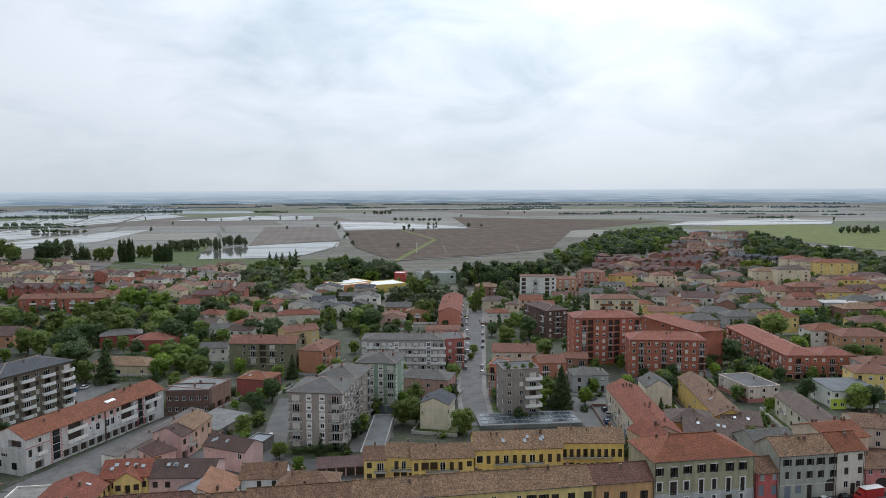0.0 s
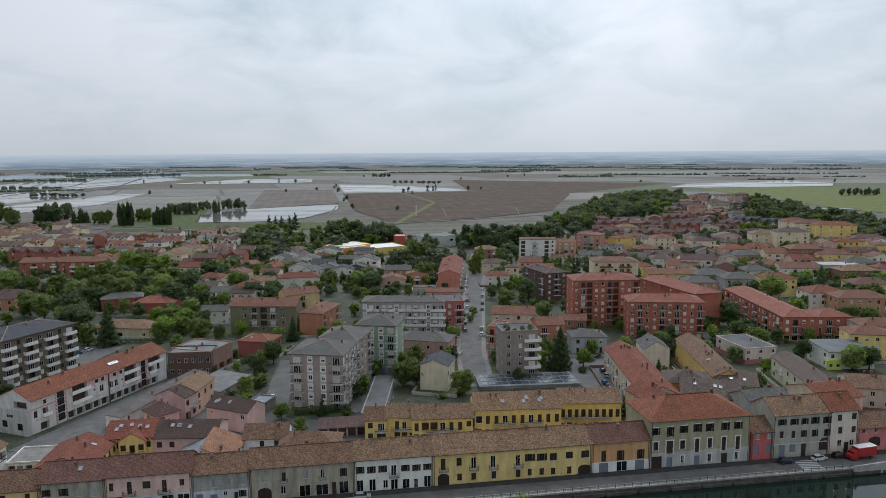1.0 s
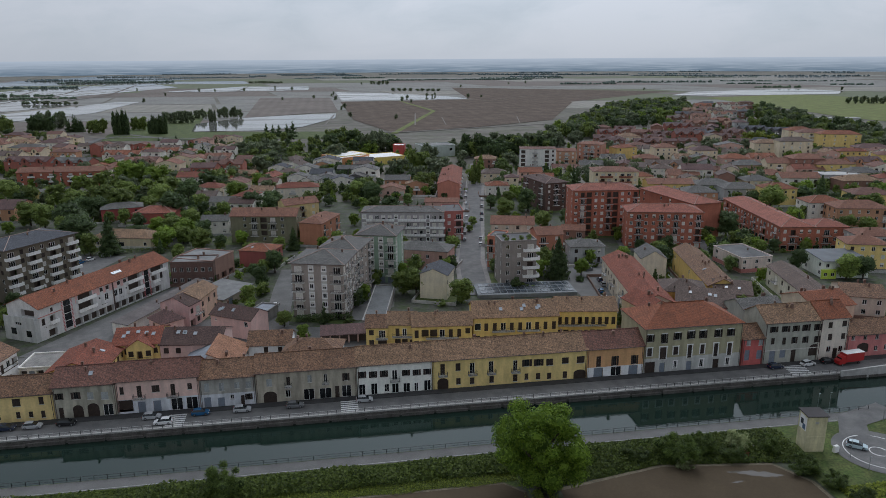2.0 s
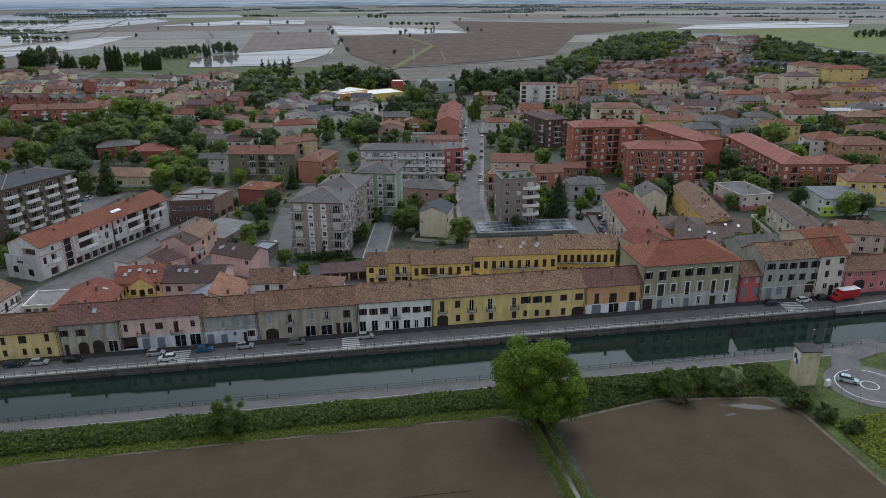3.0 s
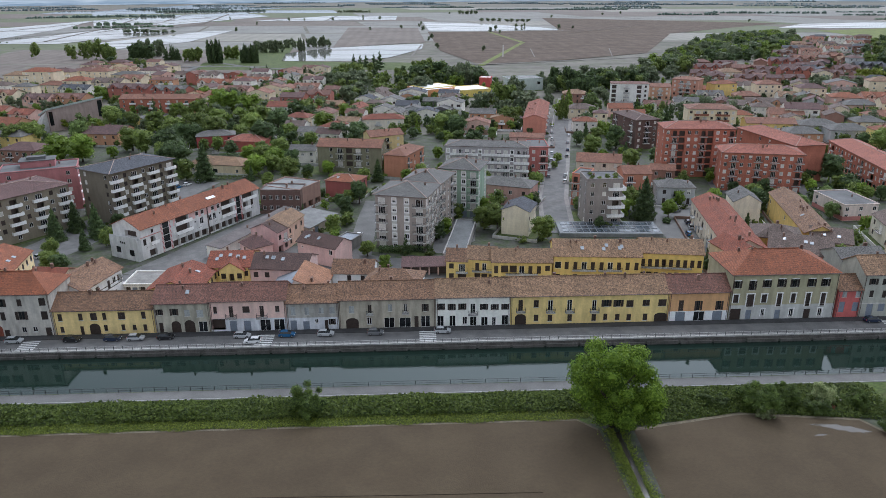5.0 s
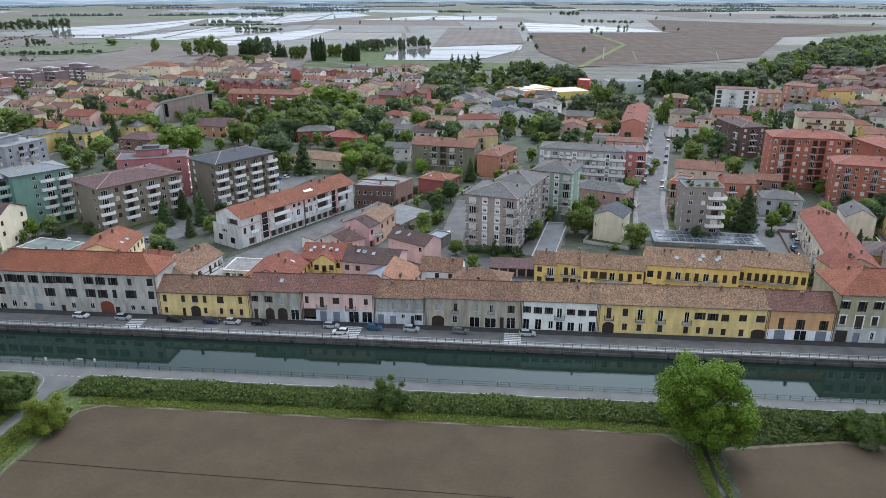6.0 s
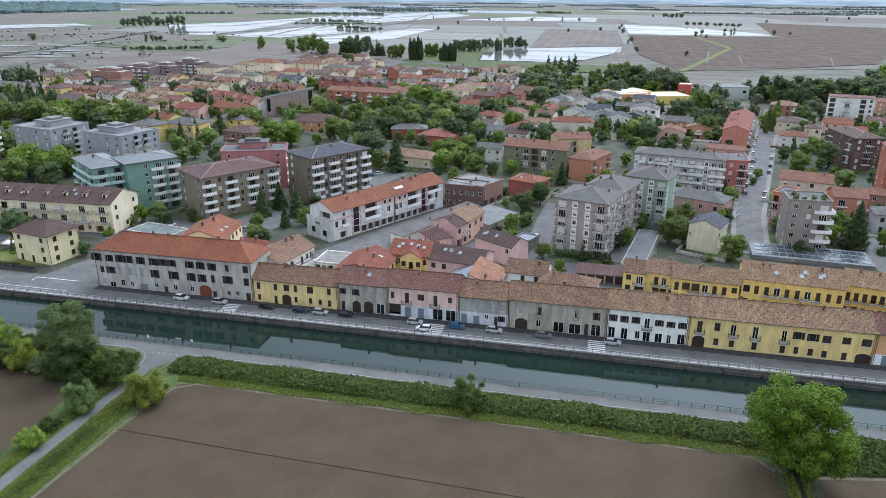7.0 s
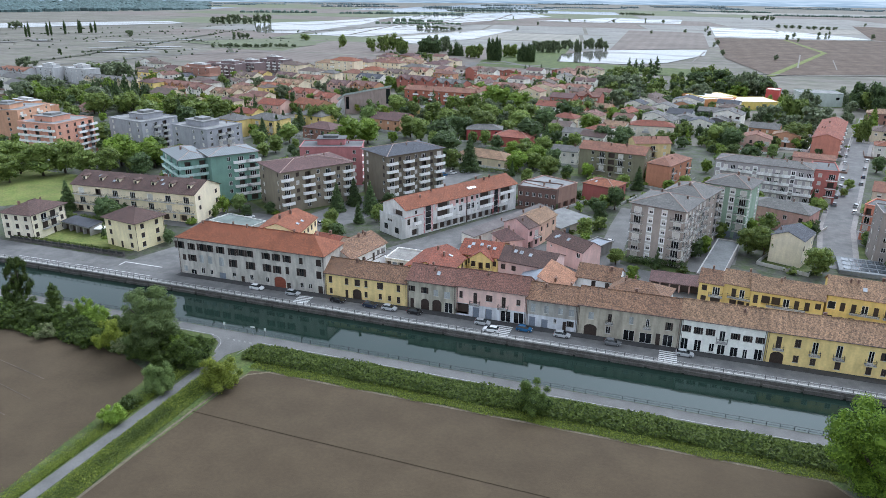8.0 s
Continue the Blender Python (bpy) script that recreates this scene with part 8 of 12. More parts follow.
# ---------------------------------------------------------------- the long white terrace with loggias
def terrace_block():
    L, D, H = 53.4, 12.0, 10.0
    ops = []
    # open ground floor behind pillars, a band of small square windows above it
    for i in range(16):
        u = 4.2 + i * 3.1
        if not 6.0 < u < 11.0 and u < 50:
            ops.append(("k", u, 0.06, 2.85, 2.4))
    for u0, n in ((1.6, 2), (4.2, 3), (14.6, 1), (17.2, 4), (21.0, 1), (23.0, 4), (31.0, 2), (33.2, 2), (36.5, 4), (39.5, 2), (48.0, 4)):
        for k in range(n):
            ops.append(("p", u0 + 0.62 * k, 3.35, 0.42, 0.42))
    for u, z, w, h in ((1.4, 4.4, 1.1, 2.0), (4.6, 7.6, 0.9, 1.2), (23.2, 7.9, 1.2, 1.2), (25.6, 7.9, 1.2, 1.2), (30.4, 7.9, 1.2, 1.2), (33.0, 7.9, 1.2, 1.2), (49.6, 4.6, 1.2, 2.2)):
        ops.append(("c", u, z, w, h))
    for u, z, w, h in ((25.0, 4.6, 1.5, 2.2), (28.6, 4.5, 2.0, 2.2), (30.9, 4.5, 1.4, 2.2), (22.2, 5.6, 0.7, 0.7), (33.4, 5.6, 0.7, 0.7)):
        ops.append(("p", u, z, w, h))
    loggias = ((4.6, 4.3, 1.8, 2.2, 3.0), (16.8, 4.3, 5.6, 2.4, 7.0), (16.8, 7.4, 5.4, 2.1, 7.0), (37.0, 4.3, 5.4, 2.4, 6.8), (37.0, 7.4, 5.2, 2.1, 6.8), (46.2, 4.3, 2.6, 2.2, 3.4), (47.8, 7.4, 6.0, 2.1, 7.2))
    ops += [("k", u, z, w, h) for u, z, w, h, b in loggias]
    home = building("terrace_building", "long white modern terrace with orange tiled roof, loggias and red stripes", -83.9, 207.0, L, D, 60.6, H,
                    wall=plaster((0.52, 0.51, 0.50), 0.2), roof="gx", tile="orange", rise=2.6, over=0.7, floors=3, openings={"front": ops, "left": [("k", 8.0, 6.9, 5.0, 2.2), ("p", 3.2, 1.6, 1.9, 1.9),
                    ("p", 8.4, 1.9, 1.9, 1.9), ("p", 5.0, 5.0, 0.5, 0.7), ("p", 5.9, 5.0, 0.5, 0.7), ("p", 6.8, 5.0, 0.5, 0.7)]},
                    chimneys=6, skylights=0, slab=M_WHITE, category="apartment block", plot=False)
    for u, z, w, h, b in loggias:
        balcony_parts(home, b, M_WHITE, (u, 0, z - 0.05), 0, True, 1.0, near=False)
    pink = plaster((0.56, 0.34, 0.31), 0.1)
    for u0, u1 in ((13.0, 13.9), (19.7, 22.4), (23.9, 24.9), (26.3, 29.7), (31.1, 32.3), (33.7, 34.2)):
        part("pink_panel", slab_mesh("pink_panel", u0, u1, -0.03, -0.002, 7.2, 9.85, pink), home)
    part("ledge", slab_mesh("ledge", -0.3, 7.8, -0.25, -0.004, 7.0, 7.18, plaster((0.45, 0.20, 0.17), 0.1)), home)
    part("downpipe", slab_mesh("downpipe_wide", 27.6, 27.95, -0.25, -0.032, 0.1, 9.7, M_GUTTER), home)
    for u in (8.2, 11.6, 41.2, 44.0):
        stripe = Geo()
        for k in range(23):
            stripe.box(u - 0.3, u + 0.3, -0.06, -0.004, 0.2 + k * 0.42, 0.41 + k * 0.42)
        part("red_stripe", stripe.mesh("red_stripe", plaster((0.40, 0.10, 0.10), 0.1)), home)
    for u, w in ((9.9, 2.4), (42.6, 1.9)):
        for z in (0.9, 3.2, 5.5, 7.7):
            part("stair_window", slab_mesh("stair_window", -w / 2, w / 2, -0.05, -0.004, z, z + 2.1, M_GLASS), home, (u, 0, 0))
    # stepped grey annex at the gable end
    g = Geo()
    m = plaster((0.42, 0.42, 0.41), 0.3)
    g.box(-1.6, -0.004, 0.0, 12.0, 0, 6.6)
    g.box(-1.6, -1.35, 0.0, 12.0, 6.6, 7.3)
    part("end_wall", g.mesh("end_wall", m), home)
    for y, z, w, h in ((2.6, 1.6, 1.9, 1.9), (8.4, 1.9, 1.9, 1.9), (5.4, 5.0, 0.5, 0.7), (6.2, 5.0, 0.5, 0.7), (7.0, 5.0, 0.5, 0.7)):
        part("window", slab_mesh("end_window", -1.65, -1.61, y - w / 2, y + w / 2, z, z + h, M_GLASS), home)
    for u in (24.0, 25.0, 26.0, 27.0):
        s = part("skylight", skylight_mesh(), home, (u + 7, 2.6, roof_height("gx", L, D, H, 2.6, u, 2.6)))
        s.rotation_euler = (math.atan2(2.6, D / 2), 0, 0)


terrace_block()
# quarters of small houses that fill the back streets
estate([(598, 1172), (670, 1073), (474, 733), (423, 600), (332, 517), (289, 575), (380, 754)], 50, ('dark', 'brown', 'grey', 'cream', 'grey', 'brown'), ('maroon', 'umber', 'brown', 'slate'), (2, 2, 3), 1)
estate([(364, 521), (451, 517), (339, 370), (284, 397)], 22, ('cream', 'pink', 'white', 'yellow'), ('pink', 'oldred', 'umber', 'red'), (2, 3), 2)
estate([(273, 707), (371, 729), (276, 539), (227, 588)], 13, ('dark red', 'brown', 'brown'), ('maroon', 'umber', 'oldred'), (2, 3), 3)
estate([(-339, 764), (-241, 764), (-190, 587), (-267, 597)], 11, ('pink', 'cream', 'orange'), ('oldred', 'maroon'), (3,), 4)
estate([(-49, 571), (29, 530), (26, 431), (-35, 444)], 13, ('white', 'white', 'grey'), ('slate', 'umber', 'grey'), (2,), 5)
estate([(-524, 597), (-355, 644), (-231, 425), (-314, 392), (-420, 475)], 26, ('cream', 'pink', 'white', 'yellow', 'white'), ('pink', 'maroon', 'umber', 'oldred'), (2, 2, 3), 6)
estate([(-88, 475), (-37, 470), (-33, 402), (-71, 393)], 9, ('white', 'cream', 'pink'), ('red', 'oldred', 'umber'), (2,), 7)
estate([(-215, 682), (-143, 684), (-82, 729), (-56, 519), (-107, 524), (-156, 550)], 20, ('white', 'white', 'cream', 'pink', 'dark red'), ('maroon', 'umber', 'oldred'), (2, 3), 8)
estate([(230, 556), (332, 542), (251, 387), (190, 420)], 18, ('cream', 'white', 'pink', 'grey', 'brown'), ('umber', 'pink', 'maroon'), (2, 2, 3), 9)
lay_plots()

# ---------------------------------------------------------------- trees and hedges
def leaf_material(name, dark, light, gloss=0.55):
    m = bpy.data.materials.new(name)
    m.use_nodes = True
    N, L = m.node_tree.nodes, m.node_tree.links
    p = N["Principled BSDF"]
    p.inputs["Roughness"].default_value = gloss
    p.inputs["Specular IOR Level"].default_value = 0.25
    geo, mx, oi = N.new("ShaderNodeNewGeometry"), N.new("ShaderNodeMix"), N.new("ShaderNodeObjectInfo")
    mx.data_type = "RGBA"
    mx.inputs["A"].default_value, mx.inputs["B"].default_value = (*dark, 1), (*light, 1)
    L.new(geo.outputs["Random Per Island"], mx.inputs["Factor"])
    r, v = N.new("ShaderNodeMapRange"), N.new("ShaderNodeVectorMath")
    r.inputs["To Min"].default_value, r.inputs["To Max"].default_value = 0.72, 1.28
    v.operation = "SCALE"
    L.new(oi.outputs["Random"], r.inputs["Value"])
    L.new(mx.outputs["Result"], v.inputs[0])
    L.new(r.outputs["Result"], v.inputs["Scale"])
    L.new(v.outputs[0], p.inputs["Base Color"])
    tr, ms = N.new("ShaderNodeBsdfTranslucent"), N.new("ShaderNodeMixShader")
    ms.inputs["Fac"].default_value = 0.42
    L.new(v.outputs[0], tr.inputs["Color"])
    L.new(p.outputs[0], ms.inputs[1])
    L.new(tr.outputs[0], ms.inputs[2])
    L.new(ms.outputs[0], N["Material Output"].inputs["Surface"])
    return m


LEAVES = {
    "mid": leaf_material("leaves_mid", (0.093, 0.137, 0.031), (0.295, 0.366, 0.092)),
    "dark": leaf_material("leaves_dark", (0.050, 0.080, 0.033), (0.150, 0.210, 0.076)),
    "bright": leaf_material("leaves_bright", (0.115, 0.185, 0.022), (0.310, 0.420, 0.066)),
    "yellow": leaf_material("leaves_yellow", (0.115, 0.150, 0.018), (0.370, 0.420, 0.062)),
    "willow": leaf_material("leaves_willow", (0.096, 0.142, 0.042), (0.250, 0.325, 0.110)),
    # paler, greyer green: distance haze painted into the leaf colour
    "far": leaf_material("leaves_far_hazed", (0.120, 0.152, 0.085), (0.275, 0.320, 0.175)),
    "fresh": leaf_material("leaves_fresh", (0.052, 0.101, 0.007), (0.217, 0.315, 0.032)),
    "verge": leaf_material("leaves_verge", (0.060, 0.072, 0.016), (0.176, 0.188, 0.056)),
    "bank": leaf_material("leaves_bank", (0.024, 0.043, 0.010), (0.140, 0.196, 0.038)),
    "blossom": leaf_material("leaves_blossom", (0.090, 0.140, 0.030), (0.500, 0.520, 0.280)),
    "sward": leaf_material("leaves_sward", (0.066, 0.092, 0.012), (0.225, 0.268, 0.040)),
    "hedge": leaf_material("leaves_hedge", (0.030, 0.052, 0.009), (0.150, 0.195, 0.036)),
}
M_BARK = shade("bark", (0.075, 0.058, 0.045), 0.95, 0.25, 0.25, 0.6, 0.1, 0.02, 0.06)


def add_leaf(vs, fs, c, n, size, rng):
    u = Vector((rng.gauss(0, 1), rng.gauss(0, 1), rng.gauss(0, 1)))
    u = (u - n * u.dot(n))
    if u.length < 1e-3:
        u = n.orthogonal()
    u.normalize()
    w = n.cross(u)
    a, b = size * rng.uniform(0.6, 1.2), size * rng.uniform(0.45, 0.9)
    k = len(vs)
    vs += [tuple(c - u * a), tuple(c + w * b * 0.9 - u * a * 0.1 + n * size * 0.25), tuple(c + u * a), tuple(c - w * b + n * size * 0.12)]
    fs.append((k, k + 1, k + 2, k + 3))


def crown_mesh(kind, leaves, size, seed, mat):
    """A crown one metre wide and one metre high, from z 0 to 1: clumps of small leaves with gaps between them."""
    rng = random.Random(seed)
    vs, fs = [], []
    clumps = []
    if kind == "conifer":
        for i in range(34):
            z = (i + 0.5) / 34
            r = 0.47 * (1 - z) ** 0.8 + 0.02
            a = i * 2.4
            clumps.append((Vector((r * 0.55 * math.cos(a), r * 0.55 * math.sin(a), z * 0.95)), Vector((r * 0.75, r * 0.75, 0.07))))
    elif kind == "poplar":
        for i in range(26):
            z = (i + 0.5) / 26
            r = 0.5 * math.sin(math.pi * min(0.96, 0.12 + z * 0.86)) ** 0.7
            a = i * 2.4
            clumps.append((Vector((r * 0.45 * math.cos(a), r * 0.45 * math.sin(a), z * 0.95 + 0.02)), Vector((r * 0.62, r * 0.62, 0.09))))
    elif kind == "bush":
        for i in range(12):
            a, q = rng.uniform(0, 6.28), rng.random() ** 0.6 * 0.3
            clumps.append((Vector((q * math.cos(a), q * math.sin(a), rng.uniform(0.15, 0.5) * (1 - q))), Vector((0.18, 0.18, 0.18)) * rng.uniform(0.7, 1.1)))
        for i in range(26):
            a, q = rng.uniform(0, 6.28), rng.random() ** 0.5 * 0.42
            z = rng.uniform(0.2, 0.76) * (1 - 1.4 * q * q)
            clumps.append((Vector((q * math.cos(a), q * math.sin(a), z)), Vector((0.11, 0.11, 0.12)) * rng.uniform(0.7, 1.3)))
    elif kind == "broad":
        for i in range(78):
            a = rng.uniform(0, 6.28)
            ph = rng.uniform(-1.0, 1.0)
            q = 0.40 * math.sqrt(max(0.08, 1 - abs(ph) ** 2.2 * 0.9)) * rng.uniform(0.62, 1.1) * (1 + 0.16 * math.sin(2 * a + 1) * (1 - ph * 0.5))
            clumps.append((Vector((q * math.cos(a), q * math.sin(a), 0.48 + 0.41 * ph + 0.04 * math.sin(3 * a))), Vector((0.105, 0.105, 0.085)) * rng.uniform(0.6, 1.35)))
        clumps.append((Vector((0, 0, 0.46)), Vector((0.25, 0.25, 0.30))))
    else:
        for i in range(34):
            a = rng.uniform(0, 6.28)
            ph = rng.uniform(-1.0, 1.0)
            q = 0.34 * math.sqrt(max(0.12, 1 - abs(ph) ** 2.4 * 0.85)) * rng.uniform(0.7, 1.12)
            clumps.append((Vector((q * math.cos(a), q * math.sin(a), 0.5 + 0.37 * ph)), Vector((0.16, 0.16, 0.13)) * rng.uniform(0.7, 1.3)))
        clumps.append((Vector((0, 0, 0.5)), Vector((0.34, 0.34, 0.38))))
    if leaves < 400:
        clumps = clumps[::{"conifer": 2, "poplar": 1}.get(kind, 3)] + clumps[-1:]
    for c, r in clumps:
        k = len(vs)
        q = 0.8
        vs += [tuple(c + Vector(p)) for p in ((r.x * q, 0, 0), (0, r.y * q, 0), (-r.x * q, 0, 0), (0, -r.y * q, 0), (0, 0, r.z * q), (0, 0, -min(r.z * q, c.z)))]
        for i in range(4):
            fs += [(k + i, k + (i + 1) % 4, k + 4), (k + (i + 1) % 4, k + i, k + 5)]
    weights = [c[1].x * c[1].y for c in clumps]
    picks = rng.choices(range(len(clumps)), weights, k=leaves)
    for i in picks:
        c, r = clumps[i]
        n = Vector((rng.gauss(0, 1), rng.gauss(0, 1), rng.gauss(0, 1) + 0.25)).normalized()
        s = rng.uniform(0.72, 1.06)
        p = c + Vector((n.x * r.x, n.y * r.y, n.z * r.z)) * s
        if p.z < 0:
            p.z = rng.uniform(0, 0.08)
        nn = (n + Vector((rng.uniform(-0.6, 0.6), rng.uniform(-0.6, 0.6), rng.uniform(-0.2, 0.8)))).normalized()
        add_leaf(vs, fs, p, nn, size, rng)
    me = bpy.data.meshes.new("crown")
    me.from_pydata(vs, [], fs)
    me.materials.append(mat)
    me.update()
    return me


def trunk_mesh(kind):
    """A trunk with limbs for a tree one metre high and wide."""
    g = Geo()
    top = 0.9 if kind in ("conifer", "poplar") else 0.55
    g.tube((0, 0, -0.02), (0, 0, top * 0.5), 0.035, 0.026, 7)
    g.tube((0, 0, top * 0.5), (0.01, 0, top), 0.026, 0.012, 7)
    if kind in ("round", "broad"):
        for i in range(5):
            a = i * 1.26 + 0.4
            g.tube((0, 0, 0.24 + 0.04 * i), (0.27 * math.cos(a), 0.27 * math.sin(a), 0.5 + 0.06 * i), 0.017, 0.006, 5)
    return g.mesh("trunk", M_BARK, smooth=True)


def tree(kind, tone, x, y, h, w, detail=1, seed=0, label=""):
    """A tree or bush h high and w wide. detail: 0 far, 1 middle, 2 near."""
    count = {0: 700, 1: 2200, 2: 22000, 3: 7000}[detail]
    size = {0: 0.055, 1: 0.034, 2: 0.0145, 3: 0.0185}[detail]
    if kind in ("conifer", "poplar"):
        size *= 1.1
    v = (seed + int(abs(x * 3 + y * 7))) % (4 if detail < 2 else 2)
    cm = cached(("crown", kind, tone, detail, v), lambda: crown_mesh(kind, count, size, 31 * v + len(kind), LEAVES[tone]))
    tones = {"mid": "green", "dark": "dark green", "bright": "fresh bright green", "yellow": "yellow-green", "willow": "grey-green", "hedge": "green", "far": "green", "blossom": "white-blossomed", "bank": "deep green", "fresh": "fresh green", "verge": "olive green", "sward": "grass green"}
    kinds = {"round": "broad leafy tree", "broad": "broad leafy tree", "conifer": "pointed conifer", "poplar": "tall narrow poplar", "bush": "leafy bush"}
    lab = label or "%s %s with an uneven crown" % (tones[tone], kinds[kind])
    t = thing("bush" if kind == "bush" else "tree", x, y, 0, (x * 37 + y * 53) % 360, lab, "bush" if kind == "bush" else "tree")
    if kind == "bush":
        c = part("crown", cm, t)
        c.scale = (w, w, h)
        return t
    base = {"round": 0.07, "broad": 0.07, "conifer": 0.02, "poplar": 0.03}[kind]
    k = part("trunk", cached(("trunk", kind), lambda: trunk_mesh(kind)), t)
    k.scale = ((w + h) / 2, (w + h) / 2, h) if kind in ("round", "broad") else (h * 0.5, h * 0.5, h)
    c = part("crown", cm, t, (0, 0, h * base))
    c.scale = (w, w, h * (1 - base))
    return t


FAR = {"v": [], "f": [], "m": [], "n": 0}


def grow(kind, tone, x, y, h, w):
    """A tree of the town; past the near streets it, and its close neighbours where it is broad, go into the one mesh of far trees."""
    if y < 390 and h > 5:
        return tree(kind, tone, x, y, h, w, 0)
    k = int(abs(x * 3 + y * 7))
    sprout(kind, tone, x, y, h, w)
    if kind == "round" and w > 6:
        sprout(kind, tone, x + 0.62 * w * math.cos(k), y + 0.62 * w * math.sin(k), h * (0.7 + 0.02 * (k % 9)), 0.62 * w)
        sprout(kind, tone, x - 0.55 * w * math.cos(k + 1.1), y - 0.7 * w * math.sin(k + 1.1), h * (0.5 + 0.03 * (k % 7)), 0.55 * w)


def sprout(kind, tone, x, y, h, w, leaves=240):
    """Adds one crown to the mesh of far trees."""
    v = int(abs(x * 3 + y * 7)) % 4
    me = cached(("crown", kind, tone, leaves, v), lambda: crown_mesh(kind, leaves, 0.082 if leaves > 200 else 0.12, 31 * v + len(kind), LEAVES[tone]))
    co = np.empty(len(me.vertices) * 3)
    me.vertices.foreach_get("co", co)
    co = co.reshape(-1, 3)
    a = x * 0.7 + y
    rot = np.array([[math.cos(a), -math.sin(a), 0], [math.sin(a), math.cos(a), 0], [0, 0, 1]])
    FAR["v"].append((co * (w, w, h)) @ rot.T + (x, y, -0.04 * h))
    FAR["f"] += [tuple(FAR["n"] + i for i in f.vertices) for f in me.polygons]
    FAR["m"] += [list(LEAVES).index(tone)] * len(me.polygons)
    FAR["n"] += len(co)


def wood(pts, n, h, tones, seed, kinds=("round",), clear=2.0):
    """Trees strewn over a piece of ground, clear of the buildings."""
    rng = random.Random(seed)
    xs, ys = [p[0] for p in pts], [p[1] for p in pts]
    made = 0
    for _ in range(n * 12):
        x, y = rng.uniform(min(xs), max(xs)), rng.uniform(min(ys), max(ys))
        if made == n:
            break
        if inside(pts, x, y) and not built_on(x, y, clear):
            kind, hh = rng.choice(kinds), h * rng.uniform(0.65, 1.15)
            sprout(kind, rng.choice(tones), x, y, hh, hh * (rng.uniform(0.75, 1.15) if kind == "round" else rng.uniform(0.32, 0.45)))
            made += 1


def row(kind, tone, x0, y0, x1, y1, n, h, w):
    """A line of n trees between two places, of uneven height."""
    rng = random.Random(int(abs(x0 * 5 + y0)))
    for i in range(n):
        t = (i + rng.uniform(0.2, 0.8)) / n
        q = rng.uniform(0.75, 1.12)
        sprout(kind, tone, x0 + (x1 - x0) * t, y0 + (y1 - y0) * t + rng.uniform(-0.5, 0.5) * w, h * q, w * rng.uniform(0.85, 1.15))


def plant_gardens():
    """Shrubs and small trees round the houses."""
    rng = random.Random(9)
    for m, w, d, a, b, c, e in GARDENS:
        for _ in range(rng.randrange(6, 12)):
            side = rng.randrange(4)
            p = ((-a * rng.uniform(0.2, 1.2), rng.uniform(-b, d + e)), (w + c * rng.uniform(0.2, 1.2), rng.uniform(-b, d + e)), (rng.uniform(-a, w + c), -b * rng.uniform(0.3, 1.2)), (rng.uniform(-a, w + c), d + e * rng.uniform(0.3, 1.2)))[side]
            q = m @ Vector((*p, 0))
            if built_on(q.x, q.y, 0.8) or (40 < q.x - (q.y - 225) * 0.215 < 58 and 220 < q.y < 540) or q.y < 172:
                continue
            if rng.random() < 0.55:
                hh = rng.uniform(1.4, 3.0)
                sprout("bush", rng.choice(("mid", "dark", "bright", "hedge")), q.x, q.y, hh, hh * rng.uniform(1.0, 1.7), 90)
            else:
                kind = rng.choice(("round", "round", "round", "conifer"))
                hh = rng.uniform(4.0, 8.5)
                sprout(kind, rng.choice(("mid", "dark", "dark", "bright", "mid")) if kind == "round" else "dark", q.x, q.y, hh, hh * (rng.uniform(0.7, 1.0) if kind == "round" else 0.4))


def plant_far():
    me = bpy.data.meshes.new("far_trees")
    me.from_pydata(np.concatenate(FAR["v"]).tolist(), [], FAR["f"])
    for m in LEAVES.values():
        me.materials.append(m)
    me.polygons.foreach_set("material_index", FAR["m"])
    me.update()
    solid("far_trees", me, "scattered green trees and groves on the far plain", "trees", "stuff")


def leaf_band(name, label, category, count, size, tone, spot, seed):
    """Low growth nobody could count: leaves strewn by spot(rng), which gives a place and a height."""
    rng = random.Random(seed)
    vs, fs = [], []
    for i in range(count):
        p = Vector(spot(rng))
        n = Vector((rng.gauss(0, 0.6), rng.gauss(0, 0.6) - 0.2, 1)).normalized()
        add_leaf(vs, fs, p, n, size * rng.uniform(0.6, 1.3), rng)
    me = bpy.data.meshes.new(name)
    me.from_pydata(vs, [], fs)
    me.materials.append(LEAVES[tone])
    me.update()
    return solid(name, me, label, category, "stuff")
tree('round', 'mid', -177.2, 424.0, 15.0, 14.9, 1)
tree('round', 'mid', -167.2, 427.6, 11.3, 11.1, 1)
grow('round', 'mid', -150, 418, 13.6, 14.3)
tree('round', 'mid', -130.0, 391.5, 13.9, 14.7, 1)
tree('round', 'mid', -145.4, 367.7, 12.7, 13.7, 1)
tree('round', 'mid', -136.5, 360.6, 12.6, 12.1, 1)
tree('round', 'dark', -121.1, 346.4, 15.8, 16.6, 1)
tree('round', 'dark', -125.5, 381.1, 11.9, 10.6, 1)
tree('round', 'dark', -117.7, 380.1, 12.0, 12.8, 1)
tree('round', 'dark', -107.7, 318.0, 15.6, 16.4, 1)
tree('round', 'mid', -119.5, 394.2, 15.8, 16.6, 1)
tree('round', 'mid', -106.8, 382.4, 15.2, 16.0, 1)
grow('round', 'mid', -147, 462, 11.2, 10.0)
grow('round', 'mid', -138, 463, 15.0, 14.5)
grow('round', 'bright', -148, 512, 15.0, 14.9)
grow('round', 'bright', -138, 512, 15.0, 14.9)
grow('round', 'bright', -135, 494, 14.1, 14.9)
grow('round', 'bright', -124, 488, 15.0, 14.9)
